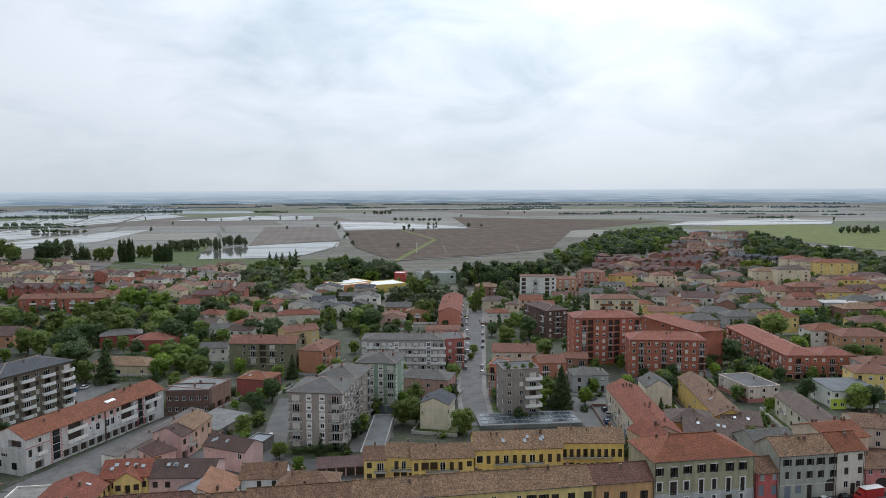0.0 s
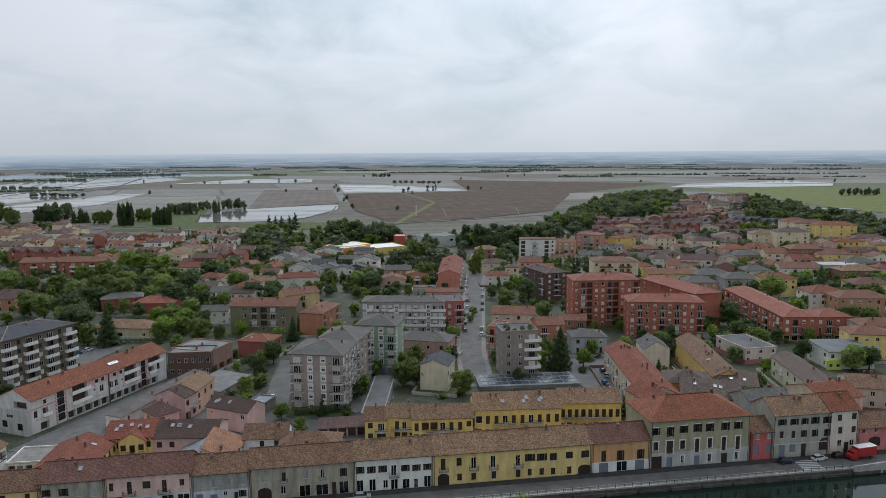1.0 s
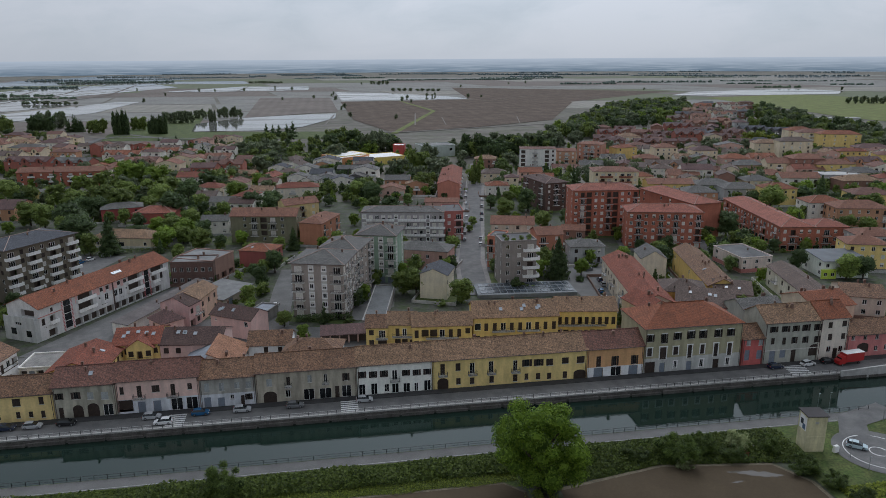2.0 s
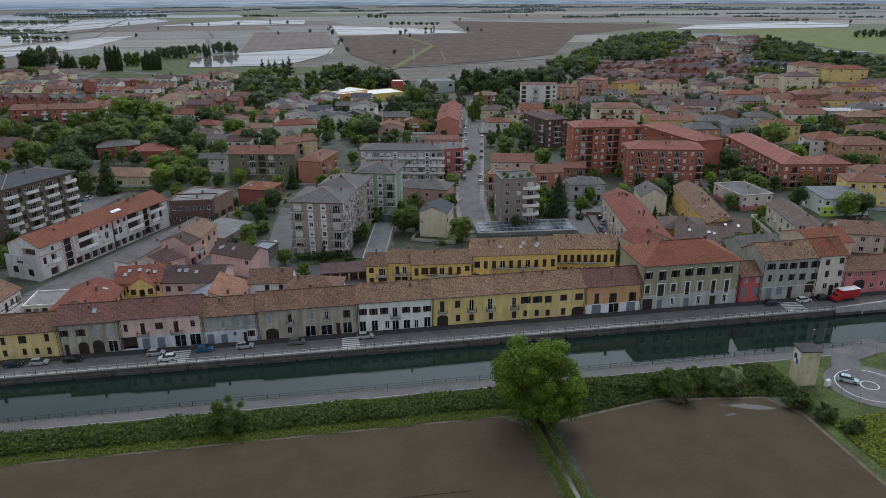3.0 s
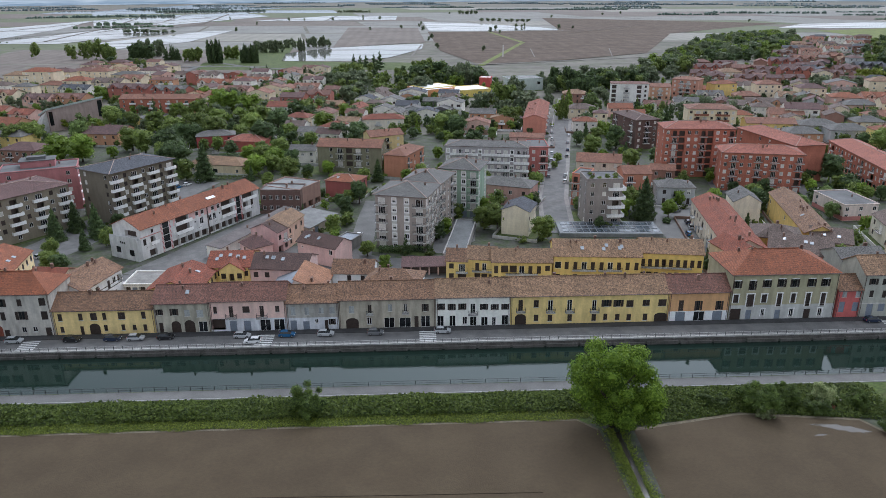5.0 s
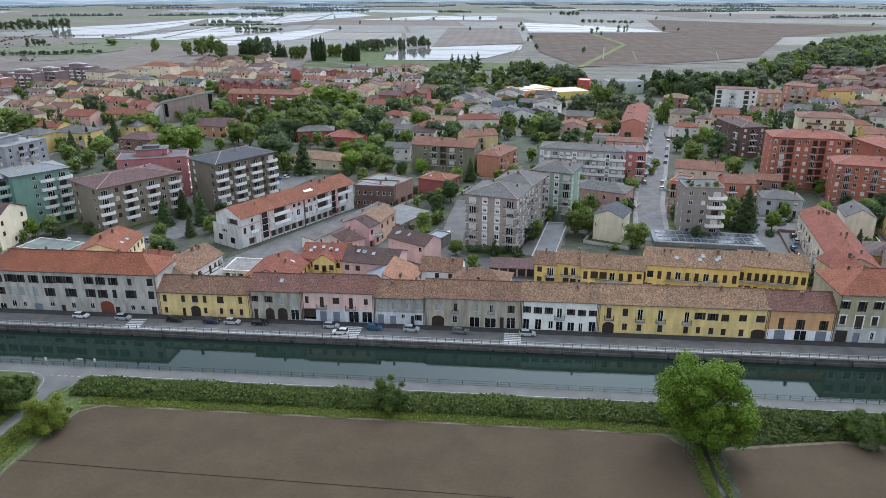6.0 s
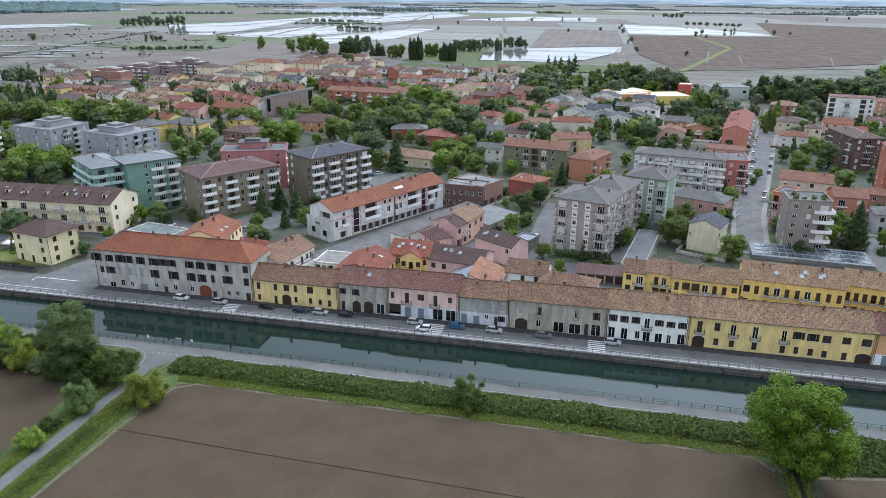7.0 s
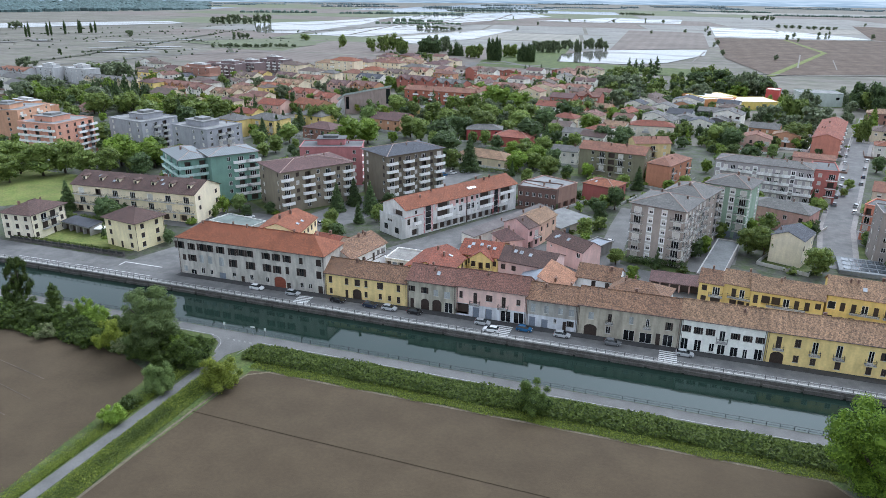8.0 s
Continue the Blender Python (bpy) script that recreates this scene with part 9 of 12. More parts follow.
grow('round', 'bright', -118, 492, 12.7, 13.0)
grow('round', 'bright', -109, 488, 13.1, 12.9)
tree('round', 'mid', -116.0, 428.8, 12.2, 13.4, 1)
tree('round', 'mid', -107.4, 442.1, 10.3, 9.4, 1)
grow('round', 'mid', -93, 430, 15.5, 16.3)
tree('round', 'mid', -92.2, 408.5, 12.8, 13.5, 1)
tree('round', 'dark', -78.6, 371.3, 14.6, 15.4, 1)
tree('round', 'dark', -78.9, 413.4, 14.2, 14.9, 1)
tree('round', 'mid', -95.6, 391.6, 9.3, 9.8, 1)
tree('round', 'bright', -80.4, 340.7, 8.1, 8.5, 1)
tree('round', 'mid', -70.8, 330.1, 10.4, 11.0, 1)
tree('round', 'mid', -66.3, 344.9, 10.8, 11.4, 1)
tree('round', 'bright', -64.8, 323.9, 10.2, 10.8, 1)
tree('round', 'bright', -70.4, 312.4, 9.9, 9.4, 1)
tree('conifer', 'dark', -91.0, 303.1, 17.5, 8.8, 1)
tree('round', 'mid', -54.9, 302.7, 10.6, 10.1, 1)
tree('round', 'bright', -52.1, 409.6, 12.7, 13.3, 1)
tree('round', 'dark', -40.9, 380.2, 11.8, 12.4, 1)
tree('round', 'dark', -30.7, 382.7, 11.8, 12.4, 1)
grow('round', 'mid', -68, 461, 14.3, 15.0)
tree('round', 'mid', -69.0, 386.2, 10.3, 10.8, 1)
tree('conifer', 'dark', -108.2, 256.1, 11.9, 5.9, 1)
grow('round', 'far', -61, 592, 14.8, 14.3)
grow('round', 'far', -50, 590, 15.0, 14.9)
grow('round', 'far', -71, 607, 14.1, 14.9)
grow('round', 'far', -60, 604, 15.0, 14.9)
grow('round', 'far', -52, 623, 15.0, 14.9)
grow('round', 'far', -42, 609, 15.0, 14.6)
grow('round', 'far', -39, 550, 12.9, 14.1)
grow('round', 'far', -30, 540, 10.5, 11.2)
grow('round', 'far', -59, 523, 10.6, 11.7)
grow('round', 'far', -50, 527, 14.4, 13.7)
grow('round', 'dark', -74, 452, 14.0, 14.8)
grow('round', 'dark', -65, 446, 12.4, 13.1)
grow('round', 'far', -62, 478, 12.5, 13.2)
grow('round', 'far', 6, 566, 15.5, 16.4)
tree('round', 'mid', -4.7, 420.8, 7.8, 8.2, 1)
tree('round', 'mid', 15.3, 404.4, 11.2, 11.8, 1)
tree('round', 'dark', 23.7, 395.5, 12.2, 12.8, 1)
grow('round', 'bright', 59, 525, 12.6, 11.1)
grow('round', 'bright', 68, 520, 10.4, 11.1)
grow('round', 'far', 49, 493, 13.6, 14.4)
tree('round', 'mid', 55.0, 418.6, 12.9, 13.6, 1)
grow('round', 'far', 70, 474, 14.6, 15.4)
grow('round', 'far', 81, 504, 11.7, 12.3)
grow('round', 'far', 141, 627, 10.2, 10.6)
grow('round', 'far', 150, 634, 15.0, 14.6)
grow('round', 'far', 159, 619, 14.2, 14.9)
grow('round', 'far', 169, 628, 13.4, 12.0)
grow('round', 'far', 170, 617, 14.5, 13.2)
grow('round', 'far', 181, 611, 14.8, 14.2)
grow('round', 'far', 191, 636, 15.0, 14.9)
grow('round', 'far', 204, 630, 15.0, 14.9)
grow('poplar', 'bright', 101, 466, 17.0, 6.1)
grow('round', 'bright', 98, 463, 10.9, 11.4)
tree('round', 'dark', 99.6, 411.2, 9.7, 10.3, 1)
grow('round', 'dark', 107, 424, 8.7, 9.2)
tree('round', 'mid', 95.9, 369.8, 8.8, 9.3, 1)
tree('round', 'mid', 87.0, 340.6, 10.9, 11.4, 1)
tree('round', 'mid', 98.4, 315.3, 9.2, 9.7, 1)
tree('round', 'mid', 67.3, 328.2, 4.7, 4.9, 1)
tree('conifer', 'dark', 80.9, 238.4, 16.6, 8.3, 1)
tree('round', 'mid', 27.6, 229.3, 10.1, 9.6, 1)
tree('round', 'mid', 23.3, 230.9, 9.0, 8.5, 1)
tree('round', 'mid', 41.3, 218.1, 9.0, 8.6, 1)
tree('round', 'mid', 49.7, 282.6, 7.4, 7.1, 1)
tree('round', 'mid', 63.6, 316.5, 3.5, 3.7, 1)
grow('round', 'far', 354, 565, 11.3, 12.5)
grow('round', 'far', 363, 560, 11.5, 11.6)
grow('round', 'far', 328, 540, 11.8, 11.8)
grow('round', 'far', 337, 553, 14.0, 12.3)
grow('round', 'yellow', 380, 601, 15.0, 14.9)
grow('round', 'yellow', 391, 598, 15.0, 14.7)
grow('round', 'far', 305, 481, 15.6, 16.4)
grow('round', 'far', 321, 556, 14.7, 15.4)
grow('round', 'far', 463, 558, 15.0, 14.9)
grow('round', 'far', 474, 552, 12.9, 12.5)
grow('round', 'far', 530, 625, 15.0, 17.2)
grow('round', 'far', 542, 620, 14.3, 15.1)
tree('round', 'mid', 228.3, 334.3, 13.7, 14.4, 1)
grow('round', 'dark', 254, 343, 11.1, 11.7)
grow('conifer', 'dark', 269, 350, 15.7, 7.8)
tree('round', 'mid', 235.6, 307.1, 4.8, 5.0, 1)
tree('round', 'mid', 240.1, 300.2, 5.9, 6.2, 1)
tree('round', 'dark', 175.2, 286.1, 11.9, 12.6, 1)
grow('round', 'far', 252, 406, 11.0, 11.5)
grow('round', 'far', 264, 403, 11.0, 11.6)
grow('round', 'far', 265, 447, 7.9, 8.4)
tree('round', 'mid', 182.5, 218.4, 9.8, 9.4, 1)
tree('round', 'dark', 189.6, 218.7, 9.0, 8.6, 1)
tree('round', 'mid', 183.5, 228.4, 6.6, 6.3, 1)
tree('round', 'mid', 239.7, 278.4, 8.5, 8.9, 1)
tree('round', 'mid', 234.2, 284.1, 8.5, 9.0, 1)
tree('round', 'mid', -276.3, 229.5, 15.5, 16.3, 1)
tree('round', 'mid', -263.5, 229.5, 15.1, 15.9, 1)
tree('round', 'mid', -258.9, 237.2, 15.2, 16.0, 1)
tree('round', 'mid', -246.0, 236.5, 12.1, 12.8, 1)
tree('round', 'mid', -240.9, 244.3, 12.2, 12.8, 1)
tree('round', 'bright', -245.9, 257.0, 15.3, 16.2, 1)
tree('round', 'mid', -234.9, 252.9, 9.6, 10.1, 1)
tree('round', 'bright', -228.9, 259.7, 12.3, 12.9, 1)
tree('round', 'dark', -224.3, 245.4, 10.3, 10.8, 1)
grow('round', 'mid', -299, 302, 9.8, 10.3)
grow('round', 'mid', -367, 367, 14.0, 14.7)
grow('round', 'mid', -358, 365, 15.0, 13.4)
grow('round', 'mid', -352, 377, 12.4, 13.0)
grow('round', 'mid', -345, 376, 14.9, 13.3)
grow('round', 'far', -464, 423, 15.0, 14.9)
grow('round', 'far', -451, 420, 15.0, 14.9)
grow('round', 'far', -448, 425, 10.6, 11.5)
grow('round', 'far', -437, 433, 11.6, 12.3)
grow('round', 'far', -492, 434, 15.0, 14.9)
grow('round', 'far', -483, 431, 15.0, 14.9)
grow('round', 'far', -464, 398, 15.0, 14.3)
grow('round', 'far', -455, 395, 15.0, 14.9)
grow('round', 'far', -383, 387, 15.0, 15.7)
grow('conifer', 'far', -367, 381, 17.0, 8.9)
grow('conifer', 'far', -355, 380, 17.0, 8.9)
grow('conifer', 'far', -344, 381, 17.0, 8.9)
grow('round', 'mid', -310, 353, 14.4, 15.1)
grow('round', 'mid', -331, 380, 9.5, 10.2)
grow('round', 'mid', -324, 388, 10.9, 10.0)
grow('round', 'mid', -324, 394, 14.0, 13.0)
grow('round', 'mid', -315, 397, 13.9, 12.2)
grow('round', 'mid', -280, 358, 16.0, 16.8)
grow('round', 'mid', -302, 390, 9.2, 9.7)
grow('round', 'mid', -295, 396, 13.4, 12.3)
grow('round', 'mid', -270, 370, 14.0, 14.8)
grow('round', 'dark', -277, 345, 13.5, 14.3)
grow('round', 'far', -508, 515, 16.0, 17.3)
grow('round', 'far', -505, 526, 16.0, 17.5)
grow('round', 'far', -503, 537, 16.0, 17.6)
grow('conifer', 'far', -516, 563, 17.0, 8.5)
grow('conifer', 'far', -499, 562, 14.4, 7.2)
tree('conifer', 'dark', -217.9, 332.7, 12.9, 6.4, 1)
tree('conifer', 'dark', -215.0, 342.3, 13.1, 6.5, 1)
grow('conifer', 'dark', -222, 361, 12.3, 6.2)
tree('round', 'mid', -199.8, 329.8, 10.7, 11.2, 1)
tree('round', 'mid', -195.1, 296.6, 7.1, 7.5, 1)
tree('round', 'mid', -212.5, 382.7, 12.4, 12.5, 1)
tree('round', 'mid', -204.9, 386.3, 12.6, 11.7, 1)
tree('round', 'mid', -175.4, 333.2, 7.5, 7.9, 1)
tree('round', 'bright', -164.6, 333.0, 16.0, 16.8, 1)
tree('round', 'bright', -160.6, 343.8, 13.4, 14.1, 1)
tree('conifer', 'dark', -212.5, 193.4, 12.3, 6.1, 1)
tree('round', 'dark', -153.7, 176.4, 4.9, 4.7, 1)
tree('conifer', 'dark', -170.6, 226.7, 6.5, 3.3, 1)
tree('round', 'dark', -146.4, 209.1, 4.9, 4.7, 1)
tree('round', 'dark', -140.4, 215.0, 4.9, 4.7, 1)
tree('conifer', 'dark', -119.0, 226.4, 11.8, 5.9, 1)
tree('conifer', 'dark', -116.9, 236.5, 11.3, 5.7, 1)
tree('conifer', 'dark', -106.9, 229.5, 12.6, 6.3, 1)
tree('round', 'mid', -267.7, 216.1, 13.3, 14.0, 1)
tree('round', 'mid', -286.6, 229.7, 14.1, 14.9, 1)
grow('round', 'far', -648, 569, 13.1, 13.8)
grow('round', 'mid', 218, 313, 6.8, 6.0)
tree('round', 'bright', 114.1, 257.8, 6.0, 6.0, 1)
grow('round', 'bright', -297, 326, 9.1, 9.0)
grow('conifer', 'dark', 156, 520, 15.6, 6.5)
grow('round', 'mid', -355, 391, 11.1, 10.8)
grow('round', 'bright', -30, 340, 10.6, 9.0)
grow('conifer', 'dark', 179, 519, 8.6, 3.6)
grow('conifer', 'dark', 173, 523, 8.6, 3.6)
grow('round', 'far', 343, 568, 10.3, 10.8)
grow('conifer', 'dark', -67, 358, 15.6, 6.5)
tree('round', 'mid', -269.0, 253.9, 10.6, 9.0, 1)
grow('round', 'bright', 3, 625, 9.9, 9.0)
grow('round', 'far', 253, 454, 6.7, 6.0)
grow('round', 'willow', -77, 356, 7.1, 6.0)
grow('round', 'dark', 126, 268, 6.0, 5.0)
grow('round', 'far', 378, 536, 11.8, 10.8)
grow('round', 'dark', -29, 360, 13.1, 10.8)
grow('round', 'far', -325, 500, 12.2, 10.8)
grow('round', 'far', -39, 446, 10.6, 10.8)
grow('conifer', 'dark', -399, 498, 15.6, 6.5)
grow('round', 'bright', 270, 365, 10.3, 10.8)
tree('bush', 'mid', 152.8, 258.6, 2.4, 3.0, 1)
grow('round', 'far', 176, 640, 8.4, 7.2)
grow('round', 'bright', -6, 272, 7.6, 7.5)
grow('round', 'dark', -103, 402, 8.7, 7.2)
grow('round', 'dark', 18, 276, 7.9, 7.5)
grow('round', 'dark', -166, 410, 10.7, 9.0)
tree('round', 'bright', -148.6, 245.2, 5.1, 5.0, 1)
grow('conifer', 'dark', -102, 613, 13.0, 5.4)
grow('round', 'far', -116, 447, 7.7, 7.2)
grow('round', 'dark', -175, 319, 6.7, 6.0)
grow('round', 'mid', -288, 343, 7.2, 7.5)
grow('round', 'willow', -67, 580, 8.4, 7.2)
grow('round', 'far', 190, 484, 10.8, 9.0)
grow('round', 'far', 139, 516, 7.2, 7.2)
grow('round', 'far', -291, 473, 12.7, 10.8)
grow('round', 'willow', -62, 330, 7.2, 7.5)
grow('round', 'bright', 213, 293, 10.9, 9.0)
grow('round', 'bright', 82, 635, 6.0, 6.0)
tree('bush', 'bright', -159.4, 194.6, 3.2, 4.0, 1)
tree('bush', 'dark', -149.5, 251.2, 2.8, 3.5, 1)
grow('round', 'willow', 44, 335, 6.6, 6.0)
grow('conifer', 'dark', 119, 493, 13.0, 5.4)
grow('round', 'bright', 268, 452, 7.1, 7.2)
grow('conifer', 'dark', -354, 448, 8.6, 3.6)
grow('conifer', 'dark', 151, 422, 15.6, 6.5)
grow('round', 'bright', -44, 457, 11.5, 10.8)
grow('conifer', 'dark', 153, 296, 10.8, 4.5)
grow('round', 'mid', -151, 309, 7.8, 7.5)
grow('conifer', 'dark', -81, 594, 8.6, 3.6)
grow('round', 'mid', -120, 336, 10.9, 9.0)
grow('round', 'far', 199, 441, 12.3, 10.8)
grow('round', 'far', 2, 496, 7.3, 6.0)
grow('round', 'far', 198, 433, 12.6, 10.8)
tree('bush', 'mid', -192.3, 234.0, 2.4, 3.0, 1)
grow('conifer', 'dark', 242, 396, 8.6, 3.6)
grow('round', 'mid', -371, 355, 7.1, 7.2)
grow('round', 'far', 278, 523, 6.0, 6.0)
grow('round', 'dark', -195, 414, 8.0, 7.2)
tree('round', 'dark', 179.7, 257.3, 6.1, 6.0, 1)
grow('conifer', 'dark', 158, 435, 13.0, 5.4)
grow('round', 'mid', 136, 351, 11.5, 10.8)
tree('bush', 'dark', -95.7, 252.7, 3.2, 4.0, 1)
grow('conifer', 'dark', 243, 401, 8.6, 3.6)
grow('round', 'bright', -237, 553, 11.5, 10.8)
grow('round', 'far', -119, 545, 6.9, 6.0)
grow('round', 'far', -456, 450, 9.8, 9.0)
tree('bush', 'mid', -119.3, 199.7, 2.8, 3.5, 1)
grow('round', 'far', 321, 489, 11.1, 9.0)
grow('round', 'far', 374, 564, 6.8, 6.0)
grow('round', 'dark', 85, 366, 8.1, 7.2)
tree('conifer', 'dark', -105.7, 216.8, 8.6, 3.6, 1)
tree('round', 'mid', -216.0, 203.8, 7.0, 6.0, 1)
grow('conifer', 'dark', 230, 480, 8.6, 3.6)
grow('round', 'far', 269, 522, 7.1, 6.0)
grow('round', 'mid', -189, 317, 5.8, 5.0)
grow('conifer', 'dark', -477, 558, 10.4, 4.3)
tree('bush', 'mid', 31.3, 237.9, 2.4, 3.0, 1)
grow('round', 'far', -340, 479, 7.8, 7.2)
grow('round', 'far', 254, 561, 8.1, 7.2)
grow('round', 'bright', -121, 568, 7.0, 6.0)
grow('round', 'dark', -408, 389, 7.6, 7.2)
grow('round', 'far', -388, 440, 10.5, 9.0)
tree('bush', 'willow', 72.5, 256.9, 2.8, 3.5, 1)
grow('round', 'far', -221, 490, 7.7, 7.2)
grow('round', 'mid', -107, 362, 7.5, 6.0)
grow('conifer', 'dark', -293, 359, 15.6, 6.5)
grow('conifer', 'dark', -316, 344, 7.2, 3.0)
tree('round', 'dark', -208.8, 259.3, 9.2, 9.0, 1)
tree('round', 'mid', 191.2, 253.9, 5.7, 5.0, 1)
grow('round', 'far', 254, 462, 12.0, 10.8)
tree('round', 'willow', 159.8, 260.9, 5.1, 5.0, 1)
tree('round', 'dark', 84.4, 247.9, 7.8, 7.5, 1)
grow('round', 'dark', 162, 360, 6.2, 6.0)
grow('round', 'bright', 296, 406, 8.7, 7.2)
grow('round', 'willow', 17, 416, 12.7, 10.8)
grow('conifer', 'dark', 315, 640, 8.6, 3.6)
grow('round', 'far', 142, 621, 7.6, 7.2)
grow('round', 'far', 80, 554, 7.8, 7.2)
grow('round', 'far', -158, 424, 8.8, 7.2)
grow('conifer', 'dark', -368, 399, 13.0, 5.4)
grow('round', 'far', -29, 560, 7.4, 7.2)
grow('round', 'mid', -170, 364, 10.9, 10.8)
tree('round', 'mid', -109.1, 200.0, 6.2, 6.0, 1)
grow('round', 'far', 114, 611, 7.9, 7.2)
tree('bush', 'bright', -238.3, 261.4, 2.8, 3.5, 1)
grow('round', 'far', -11, 578, 7.6, 7.2)
grow('round', 'bright', -144, 587, 8.5, 7.2)
tree('round', 'mid', -176.9, 243.0, 6.6, 6.0, 1)
grow('conifer', 'dark', -307, 385, 8.6, 3.6)
grow('round', 'far', 313, 533, 10.0, 9.0)
grow('round', 'mid', -371, 390, 6.5, 6.0)
tree('conifer', 'dark', 109.4, 219.3, 8.6, 3.6, 1)
grow('round', 'far', -112, 508, 6.5, 6.0)
grow('conifer', 'dark', 102, 336, 8.6, 3.6)
grow('round', 'far', -115, 475, 8.5, 7.2)
grow('round', 'dark', -114, 287, 9.7, 9.0)
grow('round', 'bright', -120, 441, 11.3, 10.8)
grow('round', 'dark', -160, 270, 5.6, 5.0)
grow('conifer', 'dark', -295, 414, 10.4, 4.3)
grow('round', 'far', -454, 463, 10.6, 9.0)
tree('conifer', 'dark', -210.1, 189.8, 7.2, 3.0, 1)
grow('round', 'far', 240, 519, 8.7, 7.2)
grow('conifer', 'dark', -386, 411, 13.0, 5.4)
grow('round', 'bright', 34, 611, 10.8, 10.8)
grow('conifer', 'dark', 195, 607, 13.0, 5.4)
grow('round', 'far', 105, 548, 10.9, 9.0)
grow('round', 'mid', -141, 277, 6.9, 6.0)
tree('round', 'bright', -6.2, 260.0, 10.0, 9.0, 1)
grow('round', 'mid', -222, 268, 10.4, 9.0)
grow('conifer', 'dark', -181, 268, 7.2, 3.0)
tree('bush', 'mid', -173.4, 259.5, 3.2, 4.0, 1)
grow('round', 'bright', 233, 569, 6.3, 6.0)
grow('round', 'far', -258, 510, 7.0, 7.2)
grow('conifer', 'dark', -71, 302, 7.2, 3.0)
grow('round', 'far', -14, 539, 7.3, 6.0)
grow('round', 'far', 332, 468, 10.1, 9.0)
grow('round', 'willow', 170, 566, 8.7, 7.2)
grow('round', 'far', 402, 531, 8.7, 7.2)
grow('conifer', 'dark', -211, 441, 10.4, 4.3)
tree('conifer', 'dark', -214.4, 226.7, 8.6, 3.6, 1)
tree('bush', 'dark', 28.0, 237.1, 3.2, 4.0, 1)
grow('round', 'willow', 138, 402, 11.2, 9.0)
tree('bush', 'mid', -196.6, 241.6, 2.4, 3.0, 1)
grow('round', 'bright', 89, 328, 6.3, 6.0)
grow('round', 'far', -322, 546, 7.2, 7.2)
tree('round', 'mid', 1.3, 263.4, 6.3, 6.0, 1)
grow('conifer', 'dark', 332, 575, 10.4, 4.3)
grow('conifer', 'dark', 170, 529, 8.6, 3.6)
grow('conifer', 'dark', -171, 279, 7.2, 3.0)
grow('round', 'far', 340, 599, 8.9, 9.0)
grow('round', 'far', 316, 479, 10.2, 9.0)
grow('round', 'mid', -99, 303, 10.0, 9.0)
grow('round', 'willow', 17, 347, 8.2, 7.5)
tree('round', 'mid', -183.8, 239.1, 5.3, 5.0, 1)
tree('bush', 'willow', 164.0, 253.5, 3.2, 4.0, 1)
grow('round', 'dark', -184, 305, 5.7, 5.0)
grow('round', 'bright', 109, 564, 6.9, 6.0)
tree('bush', 'dark', -189.2, 238.5, 2.8, 3.5, 1)
grow('round', 'dark', 112, 318, 9.7, 9.0)
grow('conifer', 'dark', -214, 461, 13.0, 5.4)
grow('round', 'bright', -29, 629, 10.6, 9.0)
grow('round', 'mid', -208, 313, 10.3, 9.0)
grow('round', 'willow', 128, 352, 8.9, 7.2)
grow('round', 'far', 249, 621, 6.6, 6.0)
tree('conifer', 'dark', -171.8, 182.7, 7.2, 3.0, 1)
grow('round', 'far', -538, 540, 6.2, 6.0)
grow('round', 'mid', -230, 362, 7.0, 6.0)
tree('bush', 'mid', 139.1, 221.5, 2.4, 3.0, 1)
grow('round', 'willow', 147, 560, 6.1, 6.0)
grow('conifer', 'dark', 251, 439, 15.6, 6.5)
grow('round', 'dark', 103, 356, 12.7, 10.8)
grow('round', 'far', 192, 461, 12.9, 10.8)
grow('conifer', 'dark', -262, 544, 10.4, 4.3)
grow('conifer', 'dark', 95, 389, 8.6, 3.6)
grow('round', 'mid', -141, 412, 8.8, 9.0)
tree('round', 'dark', -193.9, 191.3, 7.7, 7.5, 1)
grow('round', 'willow', -25, 470, 8.1, 7.2)
grow('round', 'bright', 158, 269, 6.0, 5.0)
tree('bush', 'dark', -108.3, 196.7, 2.4, 3.0, 1)
grow('round', 'mid', 29, 289, 6.7, 6.0)
grow('round', 'willow', -185, 406, 6.9, 6.0)
grow('round', 'bright', -254, 458, 7.4, 7.2)
grow('round', 'far', 40, 488, 6.3, 6.0)
tree('round', 'dark', -201.4, 250.7, 5.8, 5.0, 1)
grow('round', 'far', 63, 452, 5.8, 6.0)
tree('bush', 'dark', -128.9, 252.3, 3.2, 4.0, 1)
grow('conifer', 'dark', -332, 433, 10.4, 4.3)
grow('round', 'willow', -148, 390, 8.0, 7.2)
grow('conifer', 'dark', 14, 480, 8.6, 3.6)
grow('round', 'far', 30, 625, 7.1, 6.0)
tree('round', 'dark', -104.7, 197.8, 6.2, 6.0, 1)
grow('round', 'far', -48, 566, 5.9, 6.0)
grow('round', 'willow', -233, 318, 5.3, 5.0)
grow('round', 'far', 141, 538, 8.6, 7.2)
grow('round', 'willow', -355, 398, 9.2, 9.0)
grow('round', 'far', 137, 566, 6.1, 6.0)
grow('conifer', 'dark', -165, 461, 15.6, 6.5)
grow('round', 'willow', 110, 434, 10.3, 9.0)
grow('round', 'far', -89, 616, 10.6, 9.0)
grow('round', 'far', -92, 485, 7.8, 7.2)
grow('round', 'dark', -55, 315, 11.2, 9.0)
tree('round', 'willow', 147.6, 235.9, 6.4, 6.0, 1)
grow('round', 'far', -288, 525, 8.4, 7.2)
tree('round', 'dark', -184.3, 183.2, 10.6, 9.0, 1)
